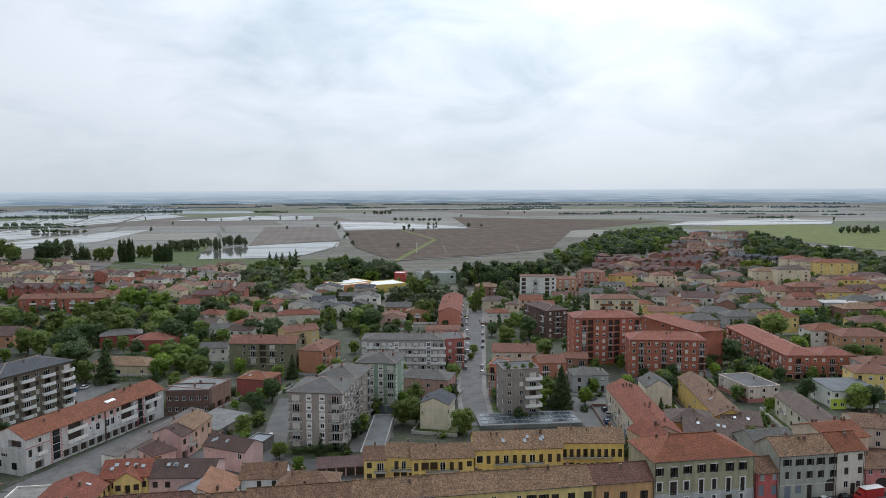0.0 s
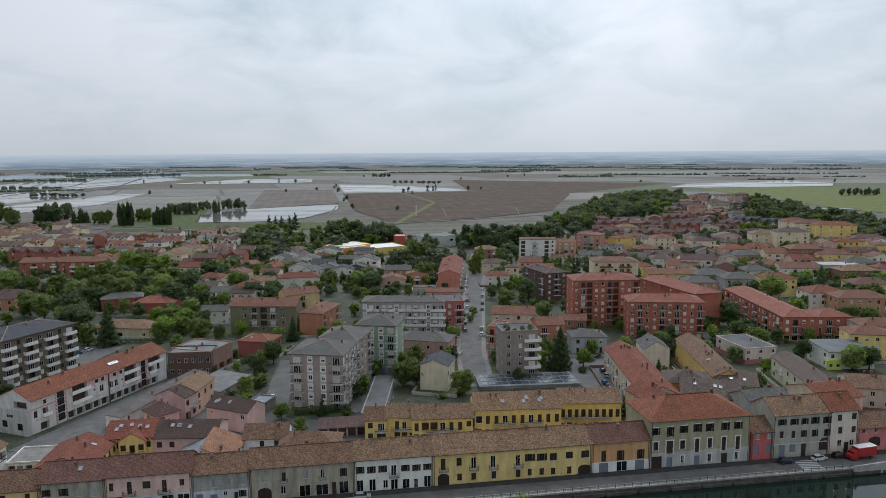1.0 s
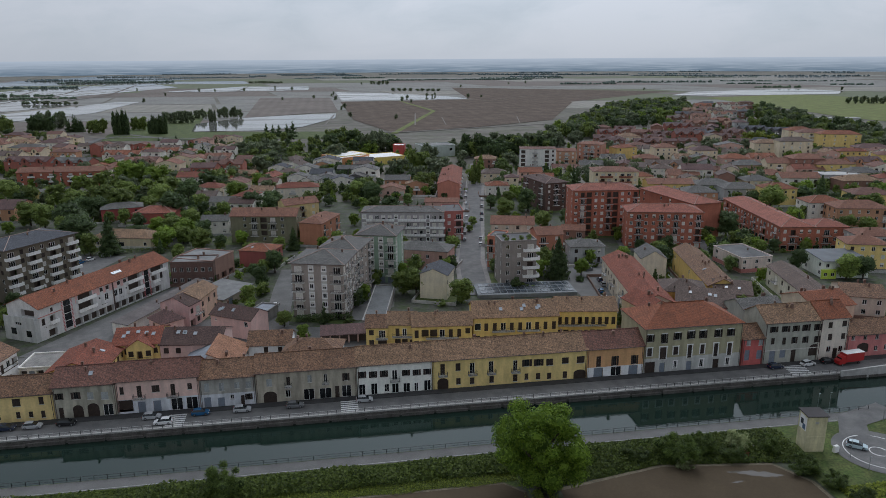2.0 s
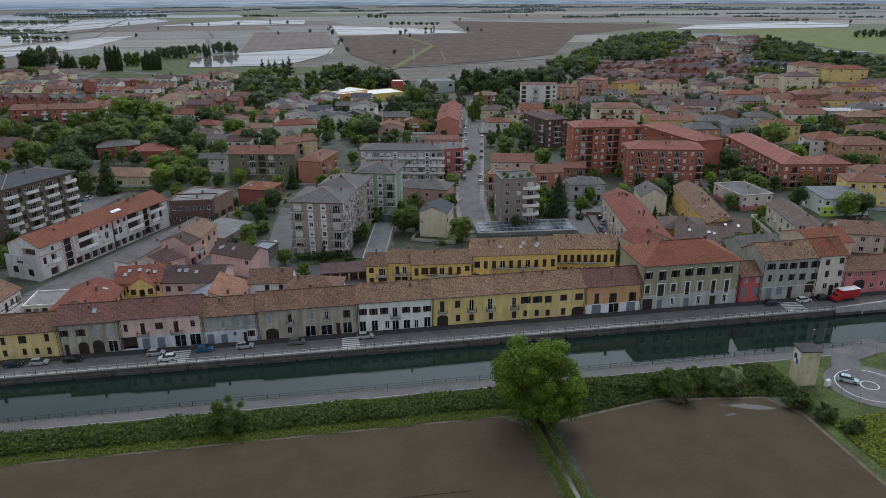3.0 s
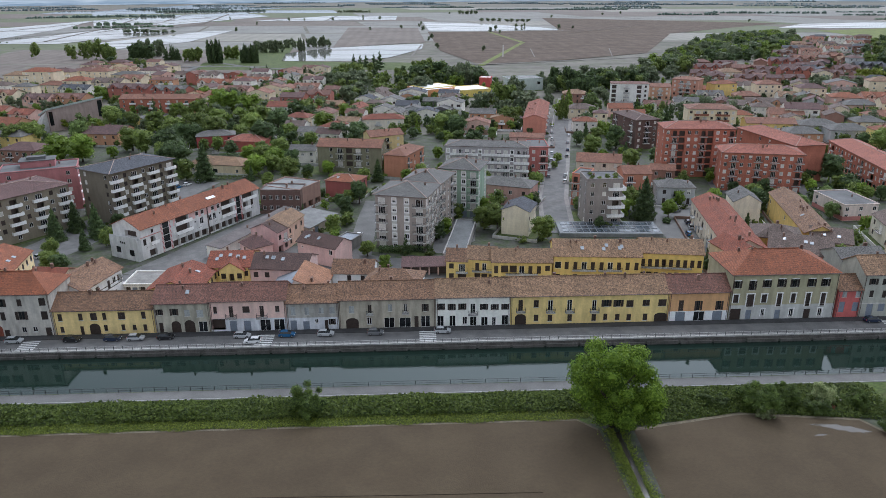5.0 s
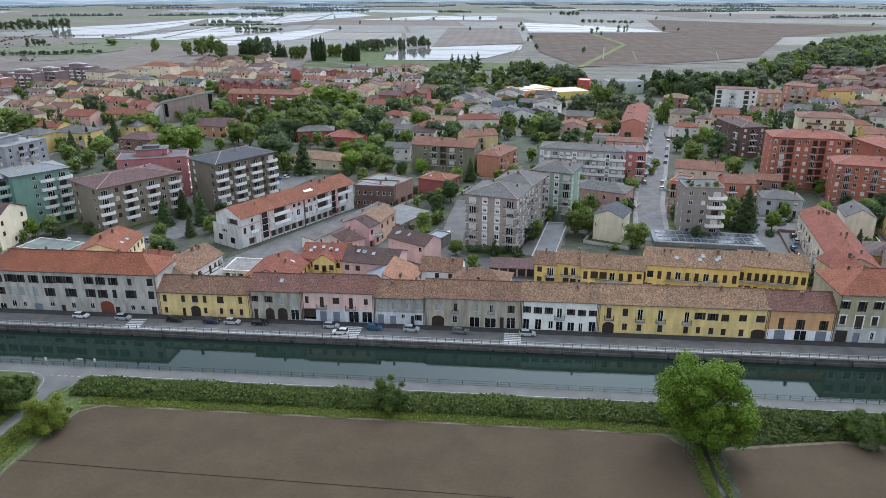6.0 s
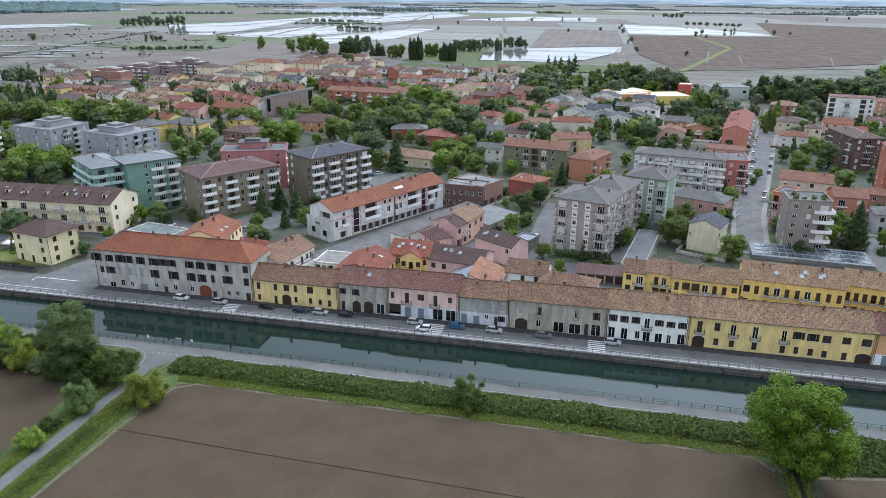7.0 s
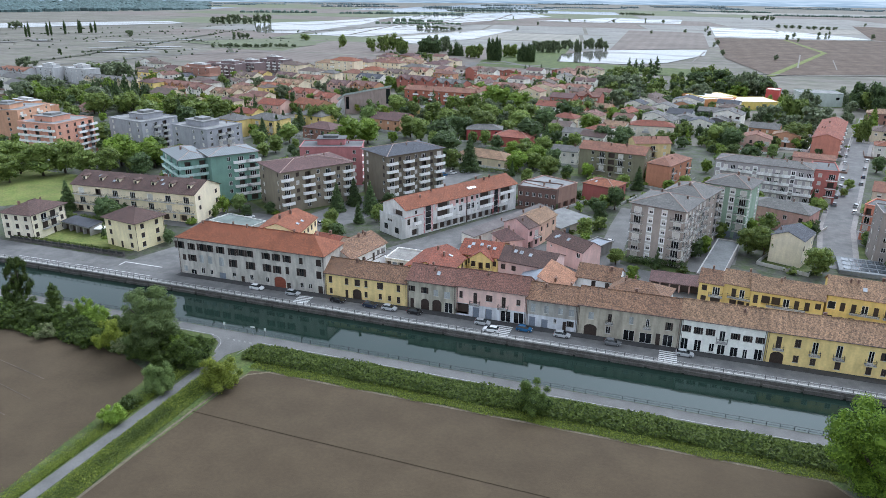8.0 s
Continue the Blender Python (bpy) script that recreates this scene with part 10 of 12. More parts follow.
grow('round', 'far', 255, 420, 7.0, 6.0)
grow('round', 'far', 261, 480, 11.1, 9.0)
grow('round', 'far', 317, 578, 7.8, 7.2)
grow('round', 'willow', 23, 369, 8.7, 9.0)
grow('conifer', 'dark', 158, 599, 15.6, 6.5)
grow('round', 'bright', -38, 495, 7.4, 6.0)
tree('round', 'dark', 135.6, 224.6, 6.2, 5.0, 1)
grow('round', 'far', 29, 633, 9.3, 9.0)
grow('round', 'willow', -274, 275, 6.8, 6.0)
grow('round', 'dark', -176, 361, 8.3, 7.2)
grow('conifer', 'dark', 29, 471, 8.6, 3.6)
grow('round', 'far', -141, 522, 8.3, 7.2)
grow('conifer', 'dark', 168, 601, 10.4, 4.3)
grow('conifer', 'dark', -113, 300, 13.0, 5.4)
grow('round', 'far', -434, 450, 6.0, 6.0)
grow('round', 'far', -173, 463, 6.7, 6.0)
grow('conifer', 'dark', -235, 466, 10.4, 4.3)
grow('round', 'far', 13, 599, 6.5, 6.0)
tree('round', 'mid', 129.2, 257.5, 7.9, 7.5, 1)
grow('round', 'far', 13, 613, 7.4, 7.2)
grow('round', 'willow', 206, 560, 6.7, 6.0)
grow('conifer', 'dark', -8, 613, 8.6, 3.6)
grow('round', 'far', 57, 482, 8.8, 7.2)
grow('round', 'far', -196, 476, 9.6, 9.0)
tree('bush', 'bright', 16.6, 263.5, 2.8, 3.5, 1)
tree('bush', 'dark', -221.1, 198.5, 2.8, 3.5, 1)
grow('conifer', 'dark', -242, 302, 13.0, 5.4)
grow('round', 'mid', 18, 366, 7.3, 6.0)
tree('bush', 'mid', -200.9, 184.5, 3.2, 4.0, 1)
grow('round', 'far', -275, 431, 7.1, 6.0)
grow('round', 'mid', -192, 385, 5.9, 6.0)
grow('conifer', 'dark', -203, 395, 8.6, 3.6)
grow('round', 'mid', -360, 342, 9.2, 7.5)
tree('round', 'dark', -101.9, 236.4, 6.7, 6.0, 1)
grow('round', 'bright', -245, 543, 6.1, 6.0)
grow('conifer', 'dark', -473, 518, 13.0, 5.4)
grow('round', 'mid', -170, 288, 6.1, 5.0)
tree('bush', 'dark', 87.8, 234.0, 2.8, 3.5, 1)
grow('round', 'willow', 265, 581, 6.6, 6.0)
grow('round', 'willow', -47, 543, 10.3, 9.0)
grow('round', 'mid', 23, 326, 9.9, 9.0)
grow('round', 'far', 385, 558, 6.9, 6.0)
grow('round', 'willow', -498, 507, 6.0, 6.0)
grow('round', 'dark', -163, 276, 11.1, 9.0)
grow('round', 'willow', -180, 387, 13.4, 10.8)
tree('round', 'mid', -111.9, 208.4, 7.2, 6.0, 1)
grow('round', 'far', 169, 431, 13.2, 10.8)
grow('round', 'willow', -421, 501, 12.1, 10.8)
grow('conifer', 'dark', -268, 385, 8.6, 3.6)
tree('round', 'mid', 78.5, 249.4, 9.2, 9.0, 1)
grow('round', 'bright', 348, 484, 10.8, 9.0)
tree('round', 'mid', -230.6, 247.6, 6.8, 6.0, 1)
grow('round', 'bright', -149, 351, 6.4, 6.0)
grow('round', 'far', 57, 430, 7.1, 6.0)
grow('conifer', 'dark', 104, 564, 8.6, 3.6)
grow('round', 'mid', -139, 298, 9.5, 9.0)
grow('round', 'far', -124, 459, 11.0, 10.8)
grow('round', 'mid', -194, 306, 9.1, 9.0)
grow('conifer', 'dark', -208, 267, 7.2, 3.0)
grow('round', 'bright', -343, 511, 6.5, 6.0)
grow('conifer', 'dark', 213, 348, 8.6, 3.6)
grow('conifer', 'dark', -217, 307, 8.6, 3.6)
grow('round', 'far', -128, 523, 12.5, 10.8)
grow('round', 'far', -127, 544, 9.5, 9.0)
grow('round', 'willow', 99, 352, 6.0, 6.0)
grow('round', 'willow', 233, 543, 7.4, 7.2)
grow('round', 'far', 221, 454, 6.9, 6.0)
grow('conifer', 'dark', 156, 340, 10.8, 4.5)
grow('round', 'willow', -6, 477, 7.0, 6.0)
grow('round', 'mid', -240, 311, 6.2, 5.0)
grow('round', 'mid', -400, 417, 8.5, 7.2)
grow('round', 'far', -224, 470, 7.1, 6.0)
grow('round', 'far', 80, 465, 6.9, 7.2)
grow('round', 'mid', 248, 328, 7.2, 7.5)
grow('round', 'far', -100, 481, 10.4, 10.8)
tree('round', 'bright', -126.7, 185.8, 5.1, 5.0, 1)
grow('round', 'far', -128, 438, 8.6, 7.2)
tree('round', 'mid', -205.1, 238.4, 5.9, 6.0, 1)
tree('round', 'mid', -192.0, 247.7, 5.6, 5.0, 1)
grow('conifer', 'dark', 149, 441, 10.4, 4.3)
tree('bush', 'mid', 183.5, 256.6, 2.4, 3.0, 1)
grow('conifer', 'dark', -214, 366, 15.6, 6.5)
tree('round', 'mid', 175.4, 258.8, 5.5, 5.0, 1)
grow('round', 'far', -289, 465, 10.4, 9.0)
grow('round', 'willow', 210, 463, 13.1, 10.8)
grow('round', 'mid', 162, 281, 5.6, 5.0)
grow('round', 'willow', -231, 406, 8.6, 7.2)
grow('conifer', 'dark', 152, 365, 8.6, 3.6)
grow('conifer', 'dark', -42, 618, 15.6, 6.5)
tree('round', 'willow', -152.6, 213.7, 7.3, 6.0, 1)
grow('round', 'willow', -196, 427, 10.7, 9.0)
grow('conifer', 'dark', -436, 520, 13.0, 5.4)
grow('round', 'mid', -431, 412, 7.2, 6.0)
tree('round', 'willow', -212.5, 217.0, 6.6, 6.0, 1)
grow('round', 'bright', 107, 394, 8.6, 9.0)
grow('conifer', 'dark', -179, 329, 8.6, 3.6)
grow('round', 'mid', -53, 362, 10.3, 9.0)
grow('round', 'dark', 230, 353, 7.8, 7.2)
grow('round', 'far', -132, 503, 9.8, 9.0)
grow('round', 'far', 71, 483, 9.5, 9.0)
grow('conifer', 'dark', -239, 473, 8.6, 3.6)
grow('round', 'far', -218, 477, 10.2, 9.0)
grow('round', 'far', -66, 539, 8.3, 7.2)
grow('round', 'far', 174, 459, 8.9, 9.0)
grow('conifer', 'dark', 132, 592, 10.4, 4.3)
grow('conifer', 'dark', -275, 298, 8.6, 3.6)
grow('round', 'far', 349, 465, 8.5, 7.2)
grow('round', 'bright', -110, 452, 8.7, 7.2)
tree('bush', 'bright', 143.1, 241.0, 2.8, 3.5, 1)
tree('bush', 'mid', 32.1, 241.4, 2.4, 3.0, 1)
grow('round', 'far', 69, 576, 9.5, 9.0)
grow('round', 'far', 79, 572, 13.2, 10.8)
grow('conifer', 'dark', 420, 618, 10.4, 4.3)
grow('round', 'far', -59, 466, 8.8, 9.0)
grow('round', 'mid', -169, 273, 7.1, 7.5)
grow('conifer', 'dark', 281, 546, 8.6, 3.6)
grow('round', 'far', -279, 524, 5.7, 6.0)
grow('conifer', 'dark', -250, 361, 13.0, 5.4)
grow('round', 'willow', 71, 626, 6.6, 6.0)
grow('conifer', 'dark', -120, 297, 8.6, 3.6)
grow('round', 'far', 266, 459, 5.8, 6.0)
tree('round', 'dark', 112.4, 249.0, 5.7, 5.0, 1)
grow('conifer', 'dark', -263, 395, 15.6, 6.5)
grow('round', 'far', 236, 577, 12.5, 10.8)
grow('conifer', 'dark', -218, 374, 10.4, 4.3)
grow('round', 'far', 399, 588, 10.0, 9.0)
grow('round', 'willow', 42, 382, 7.4, 6.0)
tree('bush', 'mid', -195.5, 182.3, 2.4, 3.0, 1)
grow('round', 'dark', 30, 356, 11.2, 10.8)
grow('round', 'far', 348, 636, 5.8, 6.0)
grow('round', 'far', -220, 495, 6.5, 6.0)
grow('round', 'dark', -281, 337, 8.1, 7.5)
tree('conifer', 'dark', -200.3, 218.5, 7.2, 3.0, 1)
grow('round', 'willow', 225, 405, 8.8, 9.0)
grow('round', 'bright', 23, 630, 13.1, 10.8)
grow('round', 'willow', -71, 486, 9.8, 9.0)
grow('round', 'far', -328, 534, 11.6, 10.8)
grow('round', 'far', -305, 476, 7.0, 7.2)
grow('conifer', 'dark', -157, 305, 13.0, 5.4)
tree('bush', 'dark', -215.5, 187.3, 3.2, 4.0, 1)
grow('round', 'mid', -84, 386, 7.6, 7.2)
grow('round', 'far', -281, 532, 8.8, 7.2)
grow('round', 'dark', -160, 300, 5.7, 5.0)
grow('round', 'far', 342, 449, 10.9, 9.0)
tree('round', 'dark', -220.8, 216.5, 5.5, 5.0, 1)
grow('round', 'bright', -94, 440, 6.9, 7.2)
grow('round', 'far', -153, 530, 10.5, 10.8)
grow('round', 'mid', 5, 292, 6.2, 6.0)
grow('round', 'willow', -388, 395, 6.5, 6.0)
grow('round', 'far', -166, 520, 13.3, 10.8)
grow('round', 'willow', 272, 472, 9.8, 9.0)
grow('round', 'mid', 240, 383, 7.4, 7.2)
grow('round', 'mid', 43, 391, 6.7, 6.0)
tree('bush', 'willow', -102.9, 223.9, 2.4, 3.0, 1)
grow('round', 'far', 2, 596, 9.8, 9.0)
grow('round', 'far', -321, 538, 8.8, 9.0)
grow('round', 'dark', -113, 281, 4.9, 5.0)
grow('round', 'dark', -339, 388, 7.5, 6.0)
grow('round', 'mid', -327, 312, 9.3, 9.0)
grow('conifer', 'dark', 209, 284, 10.8, 4.5)
tree('conifer', 'dark', -258.2, 261.7, 10.8, 4.5, 1)
tree('bush', 'willow', -205.0, 186.7, 3.2, 4.0, 1)
tree('bush', 'dark', -180.0, 250.5, 2.4, 3.0, 1)
grow('round', 'bright', -289, 286, 6.0, 5.0)
grow('round', 'far', -256, 483, 6.8, 6.0)
tree('round', 'dark', 172.4, 231.7, 9.3, 7.5, 1)
tree('bush', 'mid', -123.2, 246.6, 2.4, 3.0, 1)
grow('round', 'willow', 121, 486, 10.8, 10.8)
grow('round', 'far', -254, 550, 6.9, 7.2)
tree('round', 'bright', 90.7, 240.8, 6.7, 6.0, 1)
grow('round', 'far', 137, 553, 7.2, 7.2)
grow('round', 'far', -163, 527, 7.1, 6.0)
grow('round', 'bright', 11, 339, 6.4, 6.0)
grow('round', 'willow', 208, 445, 6.2, 6.0)
grow('round', 'dark', -302, 373, 6.6, 6.0)
tree('round', 'willow', 140.3, 243.4, 6.9, 6.0, 1)
grow('conifer', 'dark', -127, 474, 8.6, 3.6)
grow('round', 'willow', -226, 358, 6.5, 6.0)
tree('bush', 'mid', -9.6, 246.8, 2.8, 3.5, 1)
grow('round', 'far', -512, 549, 5.7, 6.0)
grow('round', 'mid', 133, 372, 8.9, 7.2)
grow('round', 'willow', -282, 371, 8.8, 7.2)
grow('round', 'bright', -440, 459, 10.9, 10.8)
grow('round', 'far', 61, 623, 10.7, 9.0)
grow('round', 'mid', -100, 361, 8.7, 7.2)
grow('round', 'mid', 218, 297, 9.0, 7.5)
grow('round', 'willow', 212, 517, 8.4, 7.2)
grow('round', 'far', -238, 506, 6.5, 6.0)
grow('conifer', 'dark', 129, 338, 13.0, 5.4)
grow('round', 'far', 132, 517, 12.1, 10.8)
grow('round', 'bright', 115, 590, 6.2, 6.0)
grow('round', 'far', 108, 619, 11.2, 10.8)
grow('round', 'bright', -438, 509, 11.8, 10.8)
tree('conifer', 'dark', 194.0, 243.6, 7.2, 3.0, 1)
grow('round', 'willow', 242, 440, 6.1, 6.0)
grow('round', 'far', 221, 545, 9.0, 7.2)
grow('round', 'far', 96, 511, 7.7, 7.2)
grow('conifer', 'dark', 277, 518, 8.6, 3.6)
grow('round', 'willow', -37, 344, 8.9, 7.5)
grow('round', 'far', 325, 464, 7.5, 7.2)
grow('round', 'bright', -340, 346, 6.0, 5.0)
tree('round', 'dark', -219.1, 261.8, 7.4, 7.5, 1)
grow('round', 'far', -3, 505, 8.1, 7.2)
grow('round', 'far', 247, 547, 6.6, 6.0)
grow('conifer', 'dark', -74, 586, 8.6, 3.6)
grow('round', 'far', -106, 430, 8.3, 7.2)
tree('conifer', 'dark', 72.8, 262.5, 7.2, 3.0, 1)
tree('bush', 'mid', 170.7, 225.6, 2.8, 3.5, 1)
grow('round', 'willow', -322, 320, 6.2, 6.0)
grow('round', 'far', -57, 576, 6.4, 6.0)
grow('conifer', 'dark', -426, 422, 10.4, 4.3)
grow('round', 'far', -37, 433, 9.6, 9.0)
grow('round', 'far', -182, 483, 7.4, 6.0)
grow('round', 'far', -268, 488, 7.2, 7.2)
tree('bush', 'dark', -161.1, 249.4, 2.8, 3.5, 1)
grow('round', 'bright', -294, 460, 9.3, 9.0)
grow('round', 'willow', -122, 321, 6.4, 6.0)
tree('round', 'dark', -25.5, 247.5, 8.1, 6.2, 1)
tree('round', 'dark', -21.9, 264.7, 9.5, 7.9, 1)
tree('round', 'mid', -15.4, 206.5, 5.5, 5.3, 1)
tree('round', 'bright', -9.5, 195.0, 4.9, 4.7, 1)
tree('round', 'bright', -71.6, 308.4, 9.2, 8.8, 1)
tree('round', 'mid', -64.6, 317.8, 8.5, 9.0, 1)
tree('conifer', 'dark', -16.2, 297.6, 10.7, 5.4, 1)
tree('round', 'mid', 2.2, 303.0, 6.8, 6.5, 1)
tree('round', 'mid', 22.6, 333.5, 6.2, 6.5, 1)
tree('round', 'bright', -38.8, 310.2, 7.0, 6.7, 1)
grow('round', 'mid', -100, 221, 6.5, 5.9)
grow('round', 'bright', -92, 228, 6.0, 6.4)
grow('round', 'dark', -96, 230, 4.9, 4.9)
grow('round', 'mid', -91, 235, 6.0, 6.1)
grow('round', 'dark', -91, 238, 5.2, 5.5)
grow('round', 'mid', -84, 242, 4.7, 4.9)
grow('round', 'mid', -87, 245, 5.3, 5.5)
grow('round', 'mid', -83, 249, 7.0, 6.0)
grow('round', 'mid', -82, 248, 4.8, 4.9)
grow('round', 'mid', -79, 256, 5.4, 4.6)
grow('round', 'mid', -75, 264, 5.5, 4.6)
grow('round', 'dark', -76, 266, 4.5, 4.4)
grow('round', 'mid', -26, 264, 6.2, 5.2)
grow('round', 'dark', -29, 260, 5.9, 4.9)
grow('round', 'bright', -34, 257, 4.2, 4.5)
grow('round', 'mid', -11, 263, 6.0, 5.7)
grow('round', 'dark', -12, 275, 4.7, 4.5)
grow('round', 'mid', -12, 276, 5.2, 4.3)
grow('round', 'bright', -27, 221, 4.6, 5.1)
grow('round', 'mid', -28, 228, 7.4, 6.4)
grow('round', 'mid', -24, 240, 4.8, 4.9)
grow('round', 'mid', -25, 237, 4.7, 4.4)
grow('round', 'mid', 37, 250, 5.4, 4.8)
grow('round', 'bright', 40, 248, 6.1, 6.1)
grow('round', 'bright', 42, 274, 4.6, 4.7)
grow('round', 'mid', 44, 274, 5.0, 4.6)
grow('round', 'mid', 38, 271, 4.9, 5.2)
grow('round', 'bright', 69, 288, 5.6, 4.5)
grow('round', 'mid', 68, 288, 6.8, 5.8)
grow('round', 'mid', 60, 251, 5.4, 4.4)
grow('round', 'dark', 61, 250, 5.7, 5.8)
grow('round', 'bright', -50, 281, 4.1, 4.3)
grow('round', 'mid', -62, 289, 5.4, 4.7)
grow('round', 'mid', -61, 290, 5.0, 4.8)
grow('round', 'mid', -22, 296, 6.2, 5.7)
grow('round', 'mid', -22, 295, 7.0, 6.4)
grow('round', 'bright', -4, 298, 5.6, 5.5)
grow('round', 'mid', 11, 292, 5.6, 4.8)
grow('round', 'mid', 8, 289, 5.6, 5.6)
grow('round', 'bright', 16, 300, 7.3, 6.1)
grow('round', 'bright', 15, 298, 4.4, 4.6)
grow('round', 'mid', 30, 319, 5.3, 5.4)
grow('round', 'bright', 31, 322, 5.4, 5.6)
grow('round', 'mid', 42, 331, 6.3, 6.1)
grow('round', 'bright', 42, 328, 5.7, 4.9)
grow('round', 'dark', -69, 277, 6.1, 6.6)
grow('round', 'mid', -63, 298, 5.3, 5.1)
grow('round', 'dark', -47, 304, 6.9, 6.1)
grow('round', 'mid', -47, 303, 4.7, 5.2)
grow('round', 'dark', -0, 260, 4.7, 5.2)
grow('round', 'mid', 1, 260, 4.4, 4.9)
grow('round', 'dark', 7, 271, 5.1, 4.2)
grow('round', 'bright', 87, 313, 5.2, 4.9)
grow('round', 'dark', 88, 314, 4.7, 4.4)
grow('round', 'mid', 91, 331, 4.2, 4.5)
grow('round', 'mid', 75, 285, 6.7, 6.1)
grow('round', 'bright', 102, 344, 4.0, 4.3)
grow('round', 'dark', 128, 252, 7.4, 6.3)
grow('round', 'dark', 124, 250, 6.4, 5.3)
grow('round', 'bright', 165, 251, 4.7, 4.3)
grow('round', 'mid', 166, 252, 5.6, 4.9)
grow('round', 'dark', 136, 264, 7.8, 6.4)
grow('round', 'mid', 139, 263, 4.8, 4.5)
grow('round', 'bright', 174, 262, 4.6, 4.4)
grow('round', 'bright', 175, 263, 5.8, 6.1)
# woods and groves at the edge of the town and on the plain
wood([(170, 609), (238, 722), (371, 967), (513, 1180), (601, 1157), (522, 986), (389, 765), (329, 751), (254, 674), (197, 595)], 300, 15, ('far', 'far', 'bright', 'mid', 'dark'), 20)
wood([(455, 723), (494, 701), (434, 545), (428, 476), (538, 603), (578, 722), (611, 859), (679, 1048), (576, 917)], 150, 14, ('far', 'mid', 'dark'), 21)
wood([(-92, 699), (-56, 741), (3, 693), (5, 619), (-9, 541), (-45, 526), (-70, 553)], 75, 11, ('mid', 'dark', 'mid'), 22, ('round', 'round', 'round', 'conifer'))
wood([(0, 620), (57, 608), (61, 649), (5, 661)], 30, 16, ('mid', 'dark'), 23)
wood([(105, 562), (192, 588), (199, 619), (116, 604)], 42, 14, ('dark', 'mid', 'dark'), 24)
wood([(-308, 701), (-220, 683), (-242, 771), (-329, 846), (-357, 817)], 45, 9, ('dark', 'mid'), 25)
wood([(-152, 484), (-88, 455), (-98, 515), (-117, 551), (-143, 545), (-156, 503)], 30, 9, ('mid', 'bright', 'mid', 'yellow'), 26)
wood([(-206, 484), (-85, 441), (-50, 388), (-68, 342), (-120, 340), (-167, 385)], 30, 7, ('mid', 'dark', 'dark', 'bright'), 27, ('round', 'round', 'round', 'conifer'))
wood([(-472, 378), (-431, 425), (-369, 419), (-308, 367), (-377, 355), (-415, 329)], 40, 9, ('bright', 'mid', 'bright'), 28)
wood([(-394, 386), (-356, 402), (-388, 442), (-431, 425)], 30, 13, ('dark',), 29, ('conifer',))
wood([(-325, 251), (-271, 271), (-230, 255), (-216, 261), (-252, 297), (-303, 313), (-340, 264)], 46, 10, ('bright', 'mid', 'dark'), 30)
tree('round', 'bright', -245.0, 252.3, 14.5, 11.0, 0)
tree('round', 'bright', -234.4, 254.0, 12.5, 9.5, 0)
tree('round', 'bright', -237.6, 267.2, 12.5, 9.5, 0)
wood([(-395, 392), (-345, 392), (-395, 455), (-440, 448)], 30, 16, ('dark',), 41, ('conifer',))
wood([(-470, 400), (-400, 392), (-430, 430), (-480, 435)], 16, 11, ('bright', 'mid', 'bright'), 42)
wood([(-340, 382), (-252, 388), (-290, 427), (-373, 423)], 34, 9, ('bright', 'mid', 'yellow'), 31)
wood([(-243, 408), (-176, 411), (-194, 452), (-240, 434)], 20, 8, ('bright', 'mid', 'yellow'), 32)
wood([(-192, 480), (-98, 464), (-57, 493), (-72, 542), (-159, 540), (-198, 505)], 26, 9, ('bright', 'mid', 'dark'), 33, ('round', 'round', 'round', 'conifer'))
wood([(-40, 462), (20, 440), (36, 391), (16, 376), (-20, 402)], 30, 8, ('dark', 'mid', 'bright'), 34, ('round', 'round', 'round', 'conifer'))
wood([(310, 596), (417, 573), (298, 396), (230, 409)], 40, 8, ('dark', 'mid', 'dark'), 35, ('round', 'round', 'round', 'conifer'))
wood([(298, 396), (342, 387), (223, 247), (210, 259)], 30, 8, ('dark', 'mid', 'bright'), 36)
row('round', 'mid', -365, 879, -350, 876, 5, 15.1, 9.1)
row('round', 'dark', -340, 894, -310, 887, 6, 21.8, 13.1)
row('conifer', 'dark', -292, 876, -273, 872, 8, 19.7, 7.5)
row('round', 'mid', -265, 857, -244, 853, 6, 18.1, 10.9)
row('poplar', 'dark', -231, 831, -213, 827, 9, 26.0, 6.2)
row('round', 'mid', -224, 882, -207, 878, 5, 17.5, 10.5)
row('poplar', 'dark', -194, 829, -173, 824, 10, 21.4, 5.1)
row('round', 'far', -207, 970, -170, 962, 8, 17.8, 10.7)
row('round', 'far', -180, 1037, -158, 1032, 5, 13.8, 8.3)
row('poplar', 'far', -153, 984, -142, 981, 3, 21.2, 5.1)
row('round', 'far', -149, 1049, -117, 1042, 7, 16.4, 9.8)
row('conifer', 'dark', -169, 755, -161, 753, 2, 5.6, 2.1)
row('conifer', 'dark', -151, 746, -146, 745, 1, 8.4, 3.2)
row('conifer', 'dark', -66, 777, -54, 774, 2, 15.3, 8.7)
row('conifer', 'dark', -51, 768, -33, 764, 3, 17.5, 10.1)
row('round', 'mid', 2, 657, 28, 651, 5, 22.4, 13.4)
row('round', 'far', 29, 626, 54, 621, 7, 19.1, 11.5)
row('round', 'dark', 109, 576, 132, 571, 3, 24.0, 14.4)
row('round', 'mid', 57, 511, 71, 508, 3, 17.2, 10.3)
row('poplar', 'mid', 90, 445, 96, 444, 3, 15.7, 3.8)
row('round', 'dark', 117, 540, 135, 536, 5, 15.8, 9.5)
row('round', 'far', 882, 1116, 944, 1100, 12, 15.2, 9.1)
